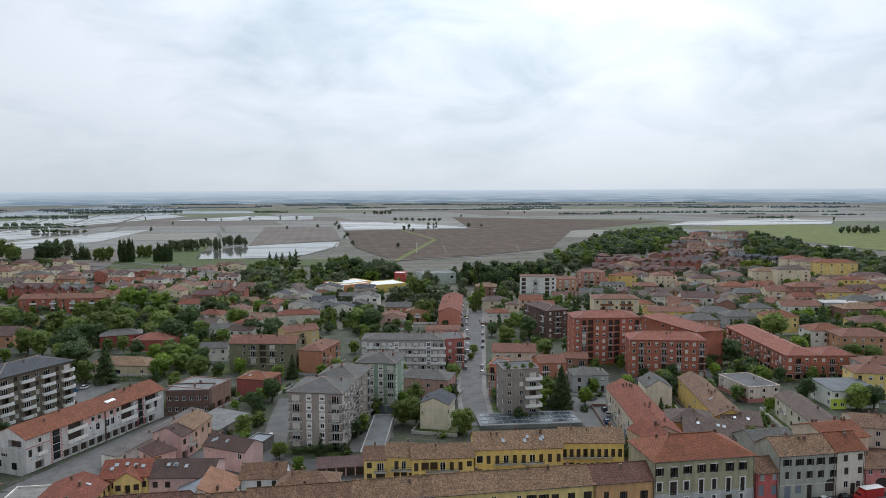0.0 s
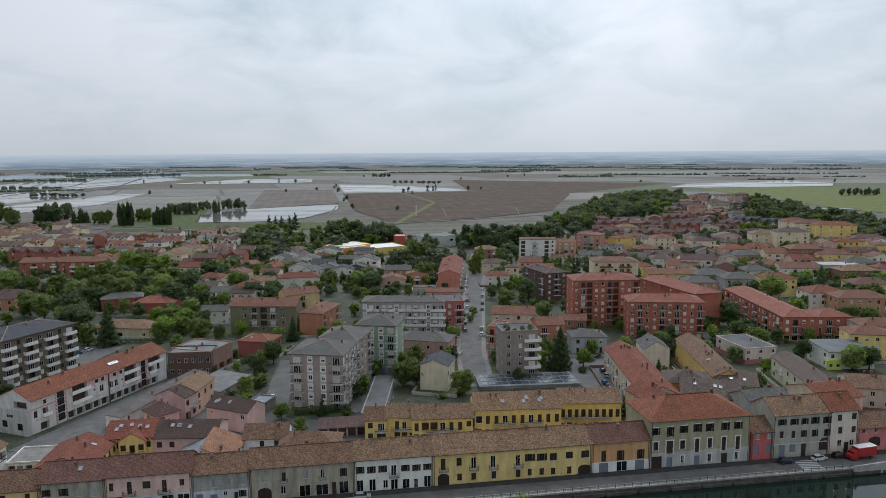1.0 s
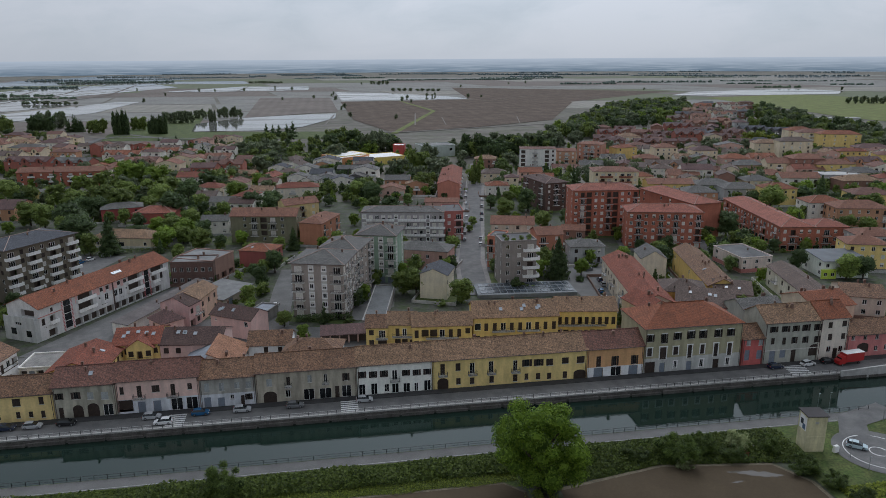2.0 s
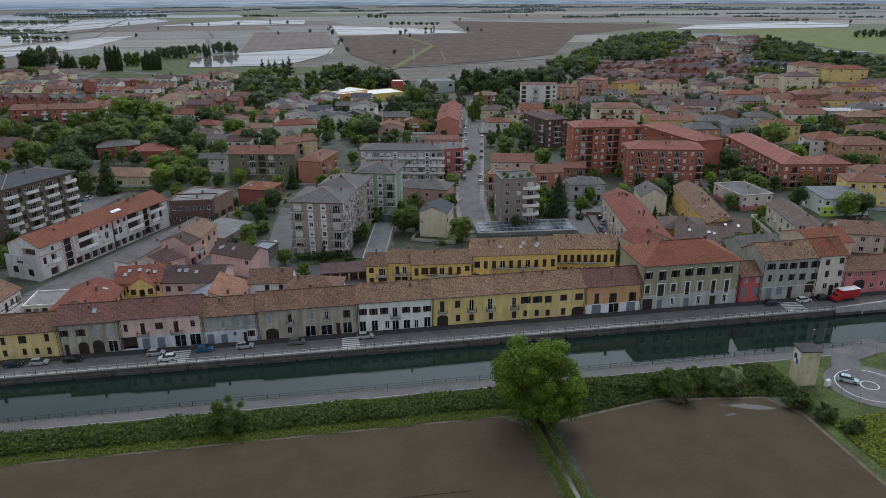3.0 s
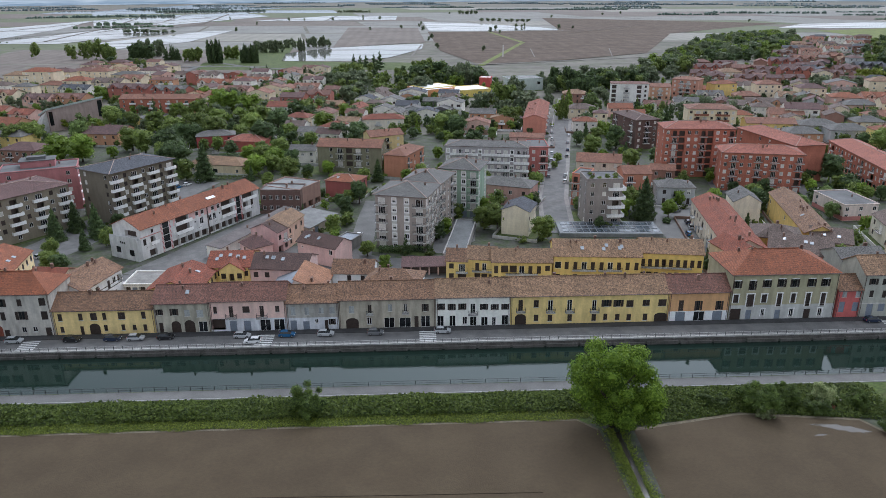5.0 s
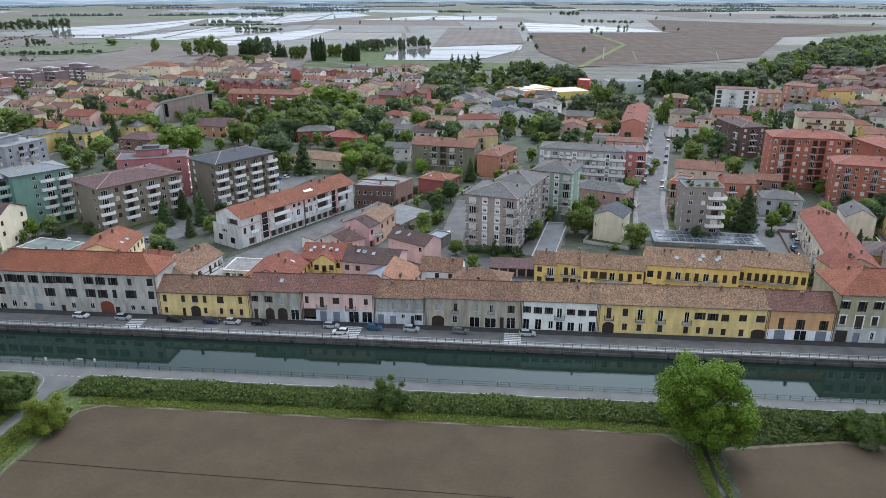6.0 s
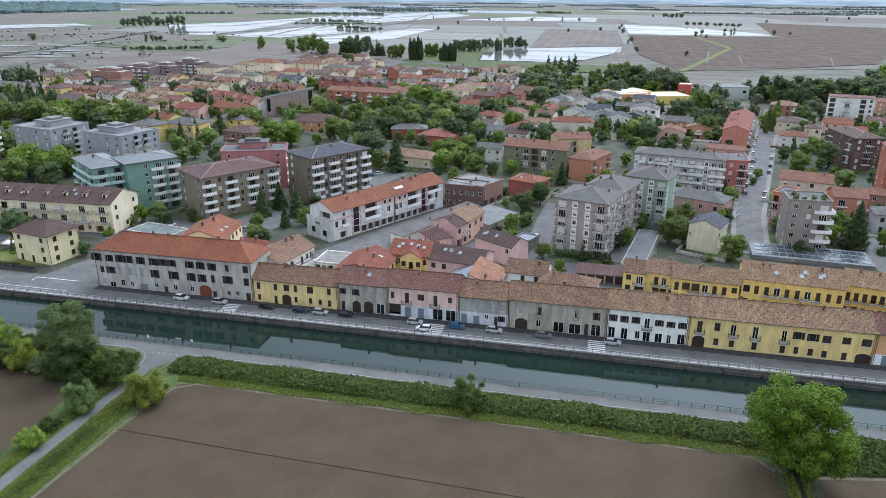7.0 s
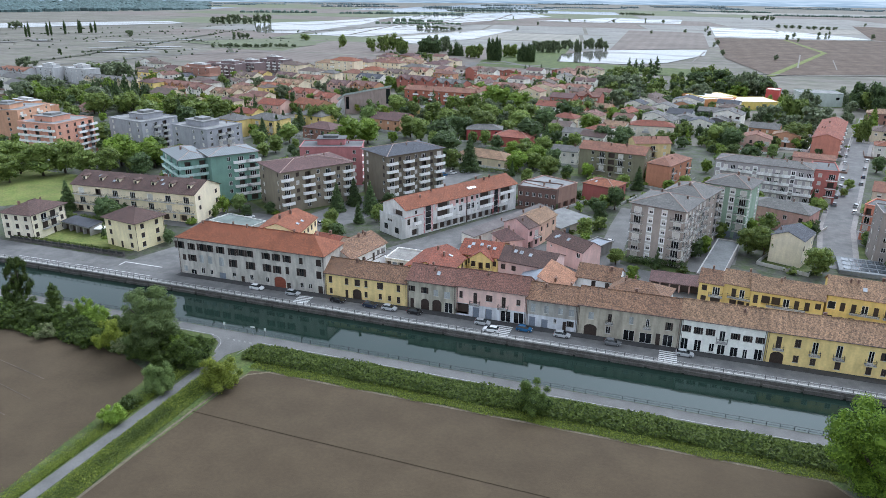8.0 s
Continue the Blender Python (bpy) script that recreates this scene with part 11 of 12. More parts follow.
row('round', 'far', -262, 2621, -144, 2579, 12, 9.6, 12.4)
row('round', 'far', 145, 2363, 207, 2342, 7, 12.4, 11.7)
row('round', 'far', 169, 1837, 287, 1801, 9, 9.7, 12.7)
row('round', 'far', -558, 1458, -456, 1431, 12, 8.2, 10.7)
row('poplar', 'dark', -1040, 923, -1035, 926, 2, 24.0, 5.8)
row('poplar', 'dark', -1045, 971, -1036, 975, 2, 23.0, 5.5)
row('poplar', 'dark', -1046, 1006, -1041, 1009, 1, 22.7, 5.4)
row('poplar', 'dark', -1050, 1042, -1042, 1046, 2, 26.0, 6.2)
row('poplar', 'dark', -1041, 1066, -1034, 1069, 2, 22.6, 5.4)
row('round', 'dark', -730, 688, -726, 690, 1, 11.3, 6.8)
row('round', 'far', -906, 1003, -896, 1008, 1, 13.7, 13.7)
row('round', 'far', -1052, 1435, -937, 1495, 14, 23.5, 14.1)
row('round', 'far', -708, 1017, -684, 1028, 4, 12.3, 8.4)
row('round', 'far', -642, 864, -532, 914, 22, 6.1, 6.8)
row('round', 'far', -1298, 1114, -1269, 1129, 4, 15.1, 10.2)
row('round', 'mid', -472, 918, -462, 923, 1, 17.4, 13.6)
row('round', 'mid', -591, 1041, -578, 1047, 1, 13.8, 17.8)
row('round', 'mid', -406, 885, -367, 902, 5, 24.4, 14.6)
row('round', 'far', -336, 916, -307, 929, 5, 21.6, 13.0)
row('round', 'bright', -548, 551, -517, 563, 8, 10.6, 6.4)
row('conifer', 'dark', -526, 570, -512, 576, 3, 10.8, 4.1)
for x, y, h in ((-512, 2116, 7), (-347, 1475, 9), (-363, 1751, 8), (-321, 1950, 10), (-285, 1974, 7), (-207, 1950, 9), (-140, 2120, 8), (-87, 1986, 10), (-85, 1485, 7), (-24, 1533, 9), (14, 1593, 8), (20, 1456, 10), (25, 1171, 7), (33, 1016, 9), (92, 963, 8), (145, 1383, 10), (158, 1342, 7), (214, 1537, 9), (239, 1580, 8), (295, 1491, 10), (322, 1483, 7), (382, 2039, 9), (568, 2218, 8), (647, 2303, 10), (-1101, 3128, 7), (31, 1212, 9), (19, 1697, 8), (163, 1460, 10), (226, 1534, 7), (118, 2372, 9), (789, 1716, 8), (1234, 1580, 10)):
    sprout("round", "far", x, y, h, h * 0.85)
wood([(598, 1172), (670, 1073), (474, 733), (423, 600), (332, 517), (289, 575), (380, 754)], 100, 8, ('dark', 'mid', 'dark', 'bright'), 60, ('round', 'round', 'round', 'conifer'), 1.2)
wood([(364, 521), (451, 517), (339, 370), (284, 397)], 20, 7, ('dark', 'mid', 'dark', 'bright'), 61, ('round', 'round', 'round', 'conifer'), 1.2)
wood([(273, 707), (371, 729), (276, 539), (227, 588)], 26, 8, ('dark', 'mid', 'dark', 'bright'), 62, ('round', 'round', 'round', 'conifer'), 1.2)
wood([(-339, 764), (-241, 764), (-190, 587), (-267, 597)], 22, 8, ('dark', 'mid', 'dark', 'bright'), 63, ('round', 'round', 'round', 'conifer'), 1.2)
wood([(-49, 571), (29, 530), (26, 431), (-35, 444)], 26, 8, ('dark', 'mid', 'dark', 'bright'), 64, ('round', 'round', 'round', 'conifer'), 1.2)
wood([(-524, 597), (-355, 644), (-231, 425), (-314, 392), (-420, 475)], 52, 8, ('dark', 'mid', 'dark', 'bright'), 65, ('round', 'round', 'round', 'conifer'), 1.2)
wood([(-88, 475), (-37, 470), (-33, 402), (-71, 393)], 8, 6, ('dark', 'mid', 'dark', 'bright'), 66, ('round', 'round', 'round', 'conifer'), 1.2)
wood([(-215, 682), (-143, 684), (-82, 729), (-56, 519), (-107, 524), (-156, 550)], 40, 8, ('dark', 'mid', 'dark', 'bright'), 67, ('round', 'round', 'round', 'conifer'), 1.2)
wood([(230, 556), (332, 542), (251, 387), (190, 420)], 36, 8, ('dark', 'mid', 'dark', 'bright'), 68, ('round', 'round', 'round', 'conifer'), 1.2)
wood([(300, 598), (426, 571), (305, 374), (216, 382)], 70, 8, ('dark', 'mid', 'dark', 'bright', 'mid'), 80, ('round', 'round', 'conifer', 'round'), 0.8)
wood([(142, 632), (251, 608), (182, 418), (100, 414)], 50, 8, ('dark', 'mid', 'dark', 'bright', 'mid'), 81, ('round', 'round', 'conifer', 'round'), 0.8)
wood([(321, 463), (406, 446), (269, 290), (233, 323)], 40, 8, ('dark', 'mid', 'dark', 'bright', 'mid'), 82, ('round', 'round', 'conifer', 'round'), 0.8)
wood([(24, 523), (77, 512), (58, 387), (17, 395)], 24, 8, ('dark', 'mid', 'dark', 'bright', 'mid'), 83, ('round', 'round', 'conifer', 'round'), 0.8)
wood([(-244, 577), (-167, 561), (-142, 471), (-206, 484)], 14, 6, ('dark', 'mid', 'dark', 'bright', 'mid'), 84, ('round', 'round', 'conifer', 'round'), 0.8)
wood([(-349, 633), (-230, 631), (-150, 482), (-232, 450)], 50, 8, ('dark', 'mid', 'dark', 'bright', 'mid'), 85, ('round', 'round', 'conifer', 'round'), 0.8)
wood([(161, 282), (208, 279), (199, 252), (149, 252)], 14, 7, ('dark', 'mid', 'dark', 'bright', 'mid'), 86, ('round', 'round', 'conifer', 'round'), 0.8)
wood([(-80, 383), (-18, 391), (-15, 319), (-58, 308)], 26, 7, ('dark', 'mid', 'dark', 'bright', 'mid'), 87, ('round', 'round', 'conifer', 'round'), 0.8)
plant_gardens()
plant_far()

# ---------------------------------------------------------------- near bank growth
LAYER = itertools.count(16)
tree("broad", "fresh", 36.0, 113.0, 18.0, 16.5, 2, 0, "big bright green tree with a ragged crown beside the ditch")
tree("bush", "bank", -21.6, 120.4, 7.6, 8.6, 3, 0, "rounded green bush on the bank")
for kind, tone, x, y, h, w in (
    ("broad", "bank", -157.8, 124.0, 14.2, 6.4), ("bush", "bank", -157.5, 121.0, 9.0, 5.0), ("poplar", "bank", -145.4, 122.8, 8.5, 4.2), ("bush", "bank", -151.5, 119.5, 6.4, 8.0),
    ("bush", "bright", -134.6, 121.4, 8.0, 7.2), ("bush", "bank", -144.0, 117.0, 6.6, 9.0), ("bush", "bank", -137.5, 117.5, 7.0, 8.0), ("bush", "blossom", -137.3, 112.2, 4.6, 5.6),
    ("bush", "bank", -130.0, 115.0, 6.2, 8.0), ("bush", "bright", -129.5, 119.5, 7.2, 7.0), ("bush", "yellow", -119.5, 113.4, 9.0, 7.6), ("bush", "bank", -124.5, 112.2, 5.4, 7.0),
    ("bush", "yellow", -113.6, 115.5, 8.6, 6.0), ("broad", "willow", -108.5, 115.0, 16.0, 14.5), ("bush", "bank", -104.5, 112.0, 6.0, 8.5), ("bush", "blossom", -116.0, 112.2, 4.2, 4.6),
    ("bush", "bank", -96.5, 112.6, 8.9, 9.0), ("bush", "bright", -101.5, 114.0, 7.6, 6.0), ("bush", "bank", -110.5, 111.2, 5.0, 8.0), ("bush", "bank", -101.0, 109.4, 5.0, 6.0),
    ("bush", "willow", -95.9, 101.6, 8.6, 7.2), ("bush", "yellow", -85.3, 107.4, 8.9, 9.6), ("bush", "bright", -96.4, 88.8, 4.8, 5.4), ("bush", "bank", -97.5, 94.5, 3.0, 5.0),
    ("bush", "bank", -160.0, 116.5, 5.5, 9.0), ("bush", "bank", -168.0, 119.0, 8.0, 10.0), ("bush", "bank", -122.0, 118.5, 6.6, 8.0), ("bush", "bank", -116.5, 120.0, 6.0, 7.0),
    ("bush", "bank", -148.5, 115.0, 5.2, 8.0), ("bush", "bank", -99.0, 118.0, 5.0, 6.0),
    ("bush", "bank", 65.7, 117.0, 7.2, 9.0), ("bush", "bank", 72.0, 119.2, 5.6, 6.5), ("bush", "blossom", 66.5, 114.9, 3.4, 4.4), ("bush", "bank", 77.5, 116.2, 3.4, 6.0),
    ("bush", "blossom", 80.5, 119.4, 5.6, 5.6), ("bush", "bank", 86.2, 117.6, 4.6, 6.0), ("bush", "bank", 88.8, 109.6, 4.5, 7.0), ("bush", "bank", 91.0, 104.5, 3.4, 6.0),
    ("bush", "bank", 93.2, 99.0, 2.8, 5.0), ("bush", "bank", 38.6, 87.5, 2.0, 3.6), ("bush", "bank", 58.0, 119.5, 3.2, 6.0), ("bush", "bank", 38.2, 113.0, 3.0, 5.0),
):
    tree(kind, tone, x, y, h, w, 2 if kind == "broad" and w > 10 else 3)
leaf_band("bank_growth", "thick green brambles and grass on the canal bank", "undergrowth", 34000, 0.30, "hedge",
          lambda r: (lambda x, v: (x, 118.2 + 7.4 * v, 0.1 + r.random() * (0.5 + 1.1 * math.sin(math.pi * min(1, v + 0.12)) + 0.55 * math.sin(x * 0.31 + 2.0 * v) * math.sin(x * 0.083 + 1))))(
              r.uniform(-88, 62), r.random()), 3)
leaf_band("thicket", "tangled dark green thicket between the canal and the field", "undergrowth", 26000, 0.42, "bank",
          lambda r: (lambda x, v: (x, 111.5 + 11.5 * v + 0.6 * math.sin(x * 0.5), r.random() ** 0.6 * (1.2 + 2.4 * math.sin(math.pi * v)) * (0.75 + 0.35 * math.sin(x * 0.37) * math.sin(x * 0.13))))(
              r.uniform(-190, -98), r.random()), 13)
leaf_band("bank_grass", "fresh green grass fringe beside the field", "grass", 17000, 0.17, "sward",
          lambda r: (lambda x: (x, 115.5 + 0.35 * math.sin(x * 0.45) + r.random() * 2.9, r.random() * 0.4))(r.uniform(-84, 33)), 4)
leaf_band("lane_grass", "grass and weeds along the farm lane", "grass", 34000, 0.13, "sward",
          lambda r: (lambda y, s: ((-95.5 - abs(r.gauss(0, 1.5)) if s else -92.2 + r.random() * 5.6), y, r.random() * (0.25 + 0.35 * math.sin(y * 0.4) ** 2)))(r.uniform(52, 110), r.random() < 0.4), 5)
leaf_band("lane_weeds", "dark weeds in the ditch beside the farm lane", "undergrowth", 9000, 0.17, "hedge",
          lambda r: (lambda y: (-89.6 + r.gauss(0, 0.8), y, 0.1 + r.random() * (0.4 + 0.4 * math.sin(y * 0.23))))(r.uniform(60, 110)), 15)
leaf_band("ditch_grass", "grass along the field ditch", "grass", 10000, 0.17, "sward",
          lambda r: (lambda y, s: ((36.1 - abs(r.gauss(0, 1.0)) if s else 37.2 + abs(r.gauss(0, 0.7))), y, r.random() * 0.6))(r.uniform(60, 112), r.random() < 0.72), 6)
leaf_band("right_bank_growth", "rough grass and brambles on the bank", "undergrowth", 20000, 0.28, "hedge",
          lambda r: (lambda x, v: (x, (1 - v) * (112.6 + 0.17 * (x - 40) if x < 62 else 116.4 - 0.14 * (x - 62)) + v * 125.8, r.random() * (0.5 + 1.1 * math.sin(math.pi * v))))(r.uniform(40, 92), r.random()), 7)
leaf_band("rough_grass", "rough yellow-green grass beside the turning circle", "grass", 20000, 0.24, "yellow",
          lambda r: (lambda a: (a, 88 + r.random() * 15 + (a - 90) * 0.05, 0.15 + r.random() * 0.35))(91 + r.random() * 45), 8)
strip("ditch", "muddy field ditch with standing water", "ditch", [(36.5, 111), (36.7, 80), (36.7, -200)], 0.9, M_DITCH, 0.07)
sheet("verge", "rough grass corner beside the turning circle", "verge", [(88, 60), (200, 60), (200, 126), (92, 126), (89, 108)], M_GRASS, 0.06)

sheet("verge", "rough grass verge along the farm lane", "verge", [(-102, -300), (-85, -300), (-85.6, 70), (-84, 105), (-81.5, 116), (-104, 116), (-103, 106), (-99.5, 60)], M_GRASS, 0.0)
# ---------------------------------------------------------------- quays, railings, crossings
quay = Geo()
quay.box(-700, 128, 148.02, 148.62, 0.0, 0.34)
solid("quay_edge", quay.mesh("quay_edge", shade("quay_stone", (0.40, 0.39, 0.37), 0.85, 0.2, 0.2, 1.5, 0.2, stain=0.2)), "pale stone quay edge above the canal wall", "quay", "structure")
ledge = Geo()
for i in range(44):
    x = -210 + i * 8.0
    ledge.box(x, x + 7.4, 147.55, 147.98, -1.6, -0.55 - 0.12 * ((i * 7) % 3))
solid("quay_ledge", ledge.mesh("quay_ledge", M_QUAY), "dark masonry ledge at the foot of the canal wall", "quay", "structure")


def railing(label, x0, x1, y, z, step, height, mat):
    base = thing("railing", x0, y, z, 0, label, "railing")
    post = slab_mesh("post", -0.05, 0.05, -0.05, 0.05, 0, height, M_IRON)
    n = int((x1 - x0) / step)
    for i in range(n + 1):
        part("post", post, base, (i * step, 0, 0))
    for k in (0.45, 0.95):
        part("rail", slab_mesh("rail", 0, n * step, -0.03, 0.03, round(height * k - 0.03, 3), round(height * k + 0.03, 3), mat), base)
    return base


railing("pale grey railing with posts along the town quay", -215, 126, 148.18, 0.34, 2.1, 0.85, shade("pale_rail_paint", (0.46, 0.455, 0.44), 0.6, 0.2, 0.2, 1.0, 0.2))
railing("dark iron railing with posts along the towpath", -165, 120, 129.9, 0.0, 2.45, 1.05, M_IRON)


def crossing(label, x, y, length, n, gap, rot=0.0, width=0.5):
    base = thing("crossing", x, y, 0.075, rot, label, "crossing", "crossings", "structure")
    me = slab_mesh("stripe", -length / 2, length / 2, -width / 2, width / 2, 0, 0.004, M_MARK)
    for i in range(n):
        part("stripe", me, base, (0, (i - (n - 1) / 2) * gap, 0))


crossing("white painted zebra crossing on the canal road", -36.5, 151.9, 4.0, 6, 0.95)
crossing("white painted zebra crossing on the canal road", 2.2, 151.9, 4.0, 6, 0.95)
crossing("white painted zebra crossing on the canal road", -91.2, 151.2, 4.0, 6, 0.95, 4)
crossing("white painted zebra crossing at the bridge end", 117.0, 152.4, 5.4, 7, 1.0, -8)
crossing("white painted zebra crossing over the side street", 55.5, 279.5, 2.6, 8, 1.2, 78)
marks = Geo()
marks.box(-155.5, -142.0, 158.0, 158.3, 0.07, 0.075)
marks.box(-155.5, -155.2, 155.6, 158.0, 0.07, 0.075)
marks.box(-190, -170, 151.4, 151.55, 0.07, 0.075)
marks.box(-168, -140, 151.4, 151.55, 0.07, 0.075)
solid("road_marking", marks.mesh("road_marking", M_MARK), "white painted lines at the road junction", "road marking", "structure")
sheet("street", "asphalt side road between the villa and the long house", "street", [(-156, 156.8), (-134.6, 156.8), (-135.5, 175), (-150, 176)], M_ASPHALT, 0.04)
sheet("street", "wide asphalt quay road before the villas", "street", [(-420, 154.6), (-134.2, 154.6), (-134.2, 157.2), (-156, 160), (-420, 163)], M_ASPHALT, 0.035)

M_EDGE = shade("worn_edge_line", (0.27, 0.265, 0.255), 0.85, 0.25, 0.3, 2.0, 0.3)
# towpath lines, the lane's mouth and its markings
strip("towpath_line", "thin pale edge line of the towpath", "road marking", [(-400, 126.5), (-101, 126.5)], 0.25, M_EDGE, 0.07)
strip("towpath_line", "thin pale edge line of the towpath", "road marking", [(-88, 126.5), (122, 126.5)], 0.25, M_EDGE, 0.07)
sheet("junction", "pale asphalt mouth of the lane at the towpath", "road", [(-102, 126.4), (-97.5, 123.5), (-95.6, 119), (-92.2, 119), (-90, 122.5), (-84, 126.4)], M_PALE_ROAD, 0.05)
for x0, s in ((-101.5, 1), (-84.5, -1)):
    strip("road_marking", "worn curved white line at the lane's mouth", "road marking", [(x0 + s * 5.6 * math.sin(i * 0.26), 126.3 - 6.5 * (1 - math.cos(i * 0.26))) for i in range(7)], 0.14, M_EDGE, 0.08)
for i in range(5):
    strip("road_marking", "worn white give-way tooth at the lane's mouth", "road marking", [(-96.6 + i * 1.5, 125.6), (-96.0 + i * 1.5, 125.6)], 0.35, M_EDGE, 0.08)

# field marks: puddles and pale dried tracks
M_PUDDLE = water("puddle_water", (0.09, 0.075, 0.06), 0.08, 0.002, 0.6)
for cx, cy, ax, ay, rot in ((79.6, 110.2, 4.2, 0.9, -0.32), (75.4, 111.6, 1.6, 0.35, -0.1), (74.0, 108.4, 1.2, 0.25, 0.1)):
    ring = [(ax * math.cos(k * 0.2618) * (1 + 0.18 * math.sin(k * 1.9)), ay * math.sin(k * 0.2618) * (1 + 0.3 * math.sin(k * 2.7 + 1))) for k in range(24)]
    sheet("puddle", "shallow puddle in the field corner", "puddle", [(cx + u * math.cos(rot) - v * math.sin(rot), cy + u * math.sin(rot) + v * math.cos(rot)) for u, v in ring], M_PUDDLE, 0.02)
M_TRACK = shade("dried_track", (0.100, 0.078, 0.058), 0.95, 0.3, 0.35, 3.0, 0.5)
for pts, wide in (([(-170, 104), (-140, 100.5), (-122, 97)], 0.22), ([(-172, 99), (-145, 96), (-118, 90)], 0.18), ([(-160, 92), (-135, 88), (-118, 84)], 0.2)):
    strip("field_track", "pale dried wheel track in the field", "track", pts, wide, M_TRACK, 0.08)

# signs and thin poles on the near bank; the poles' small heads are made up
def pole(name, label, x, y, height, plate=None, r=0.05):
    p = thing(name, x, y, 0, 0, label, "sign" if plate else "lamp")
    g = Geo()
    g.tube((0, 0, 0), (0, 0, height), r, r * 0.8, 8)
    part("pole", g.mesh("pole", M_STEEL), p)
    if plate:
        w, h, mat = plate
        part("plate", slab_mesh("plate", -w / 2, w / 2, -0.07, -0.05, round(height - h, 2), height, mat), p)
    else:
        part("lamp_head", slab_mesh("lamp_head", -0.1, 0.35, -0.08, 0.08, height, round(height + 0.12, 2), M_STEEL), p)


pole("road_sign", "white rectangular road sign on a steel pole", -99.5, 128.9, 2.6, (0.6, 0.9, M_WHITE))
pole("road_sign", "white direction sign on a steel pole", -92.0, 129.4, 2.4, (1.4, 0.35, M_WHITE))
pole("road_sign", "white rectangular road sign on a steel pole", -88.6, 129.4, 2.5, (0.5, 0.8, M_WHITE))
for x, y, hh in ((104, 127.2, 6.5), (107, 127.4, 6.5), (118, 124, 6.0), (100.5, 112, 5.0), (109, 102, 5.5), (101, 107.5, 3.0)):
    pole("street_lamp", "thin grey pole beside the turning circle", x, y, hh)
# things left lying beside the substation
for name, label, x, y, r, box, mat in (
    ("tarpaulin", "faded red tarpaulin heap on the bank", 80.6, 117.0, 20, (2.4, 1.4, 0.5), shade("red_tarpaulin", (0.30, 0.06, 0.05), 0.7, 0.2, 0.2)),
    ("board", "pale weathered boards lying on the bank", 82.4, 119.6, 35, (2.2, 0.3, 0.25), M_STONE), ("board", "pale weathered boards lying on the bank", 84.6, 119.9, 28, (2.0, 0.3, 0.25), M_STONE),
    ("crate", "blue plastic crate on the bank", 79.8, 120.4, 10, (0.9, 0.7, 0.7), shade("blue_crate_plastic", (0.06, 0.10, 0.24), 0.5, 0.1, 0.1)),
    ("tarpaulin", "pale blue plastic sheet on the bank", 87.4, 119.0, -20, (1.8, 1.2, 0.3), shade("blue_sheet_plastic", (0.28, 0.38, 0.44), 0.5, 0.1, 0.1)),
    ("cabinet", "white metal utility cabinet beside the road", 99.4, 114.8, 10, (1.2, 0.7, 1.5), M_WHITE),
):
    g = Geo()
    a, b, c = box
    g.hexa([(-a / 2, -b / 2, 0), (a / 2, -b / 2, 0), (a / 2, b / 2, 0), (-a / 2, b / 2, 0), (-a * 0.42, -b * 0.4, c), (a * 0.45, -b * 0.42, c * 0.9), (a * 0.4, b * 0.42, c), (-a * 0.43, b * 0.4, c * 0.95)])
    ob = solid(name, g.mesh(name, mat), label, name)
    ob.location, ob.rotation_euler = (x, y, 0.05), (0, 0, radians(r))

# ---------------------------------------------------------------- vehicles
CAR_PAINTS = {
    "white": (0.70, 0.70, 0.70), "silver": (0.42, 0.43, 0.44), "black": (0.016, 0.016, 0.018), "blue": (0.02, 0.10, 0.22), "navy": (0.02, 0.03, 0.06),
    "grey": (0.16, 0.165, 0.17), "red": (0.40, 0.02, 0.02), "pale blue": (0.45, 0.55, 0.58),
}
M_TYRE = shade("tyre_rubber", (0.02, 0.02, 0.02), 0.9, 0.1, 0.1)
M_RIM = shade("wheel_rim", (0.35, 0.35, 0.36), 0.35, 0.1, 0.1, metal=0.8)
M_LAMP = shade("head_lamp_glass", (0.6, 0.6, 0.58), 0.15, 0.05, 0.0)
M_TAIL = shade("tail_lamp_plastic", (0.30, 0.02, 0.02), 0.3, 0.05, 0.0)


def profile_body(name, rows, mat, smooth=False):
    """A closed shell through cross-sections (x, half width low, half width high, z low, z high)."""
    g = Geo()
    rings = [[(x, -a, lo), (x, a, lo), (x, b, hi), (x, -b, hi)] for x, a, b, lo, hi in rows]
    for p, q in zip(rings, rings[1:]):
        for i in range(4):
            j = (i + 1) % 4
            g.poly([p[i], p[j], q[j], q[i]][::-1])
    g.poly(rings[0])
    g.poly(rings[-1][::-1])
    return g.mesh(name, mat, smooth=smooth)


def wheel_mesh():
    g = Geo()
    g.tube((0, -0.1, 0), (0, 0.1, 0), 0.31, 0.31, 14)
    return g.mesh("tyre", M_TYRE)


def rim_mesh():
    g = Geo()
    g.tube((0, -0.11, 0), (0, 0.11, 0), 0.19, 0.19, 10)
    return g.mesh("rim", M_RIM)


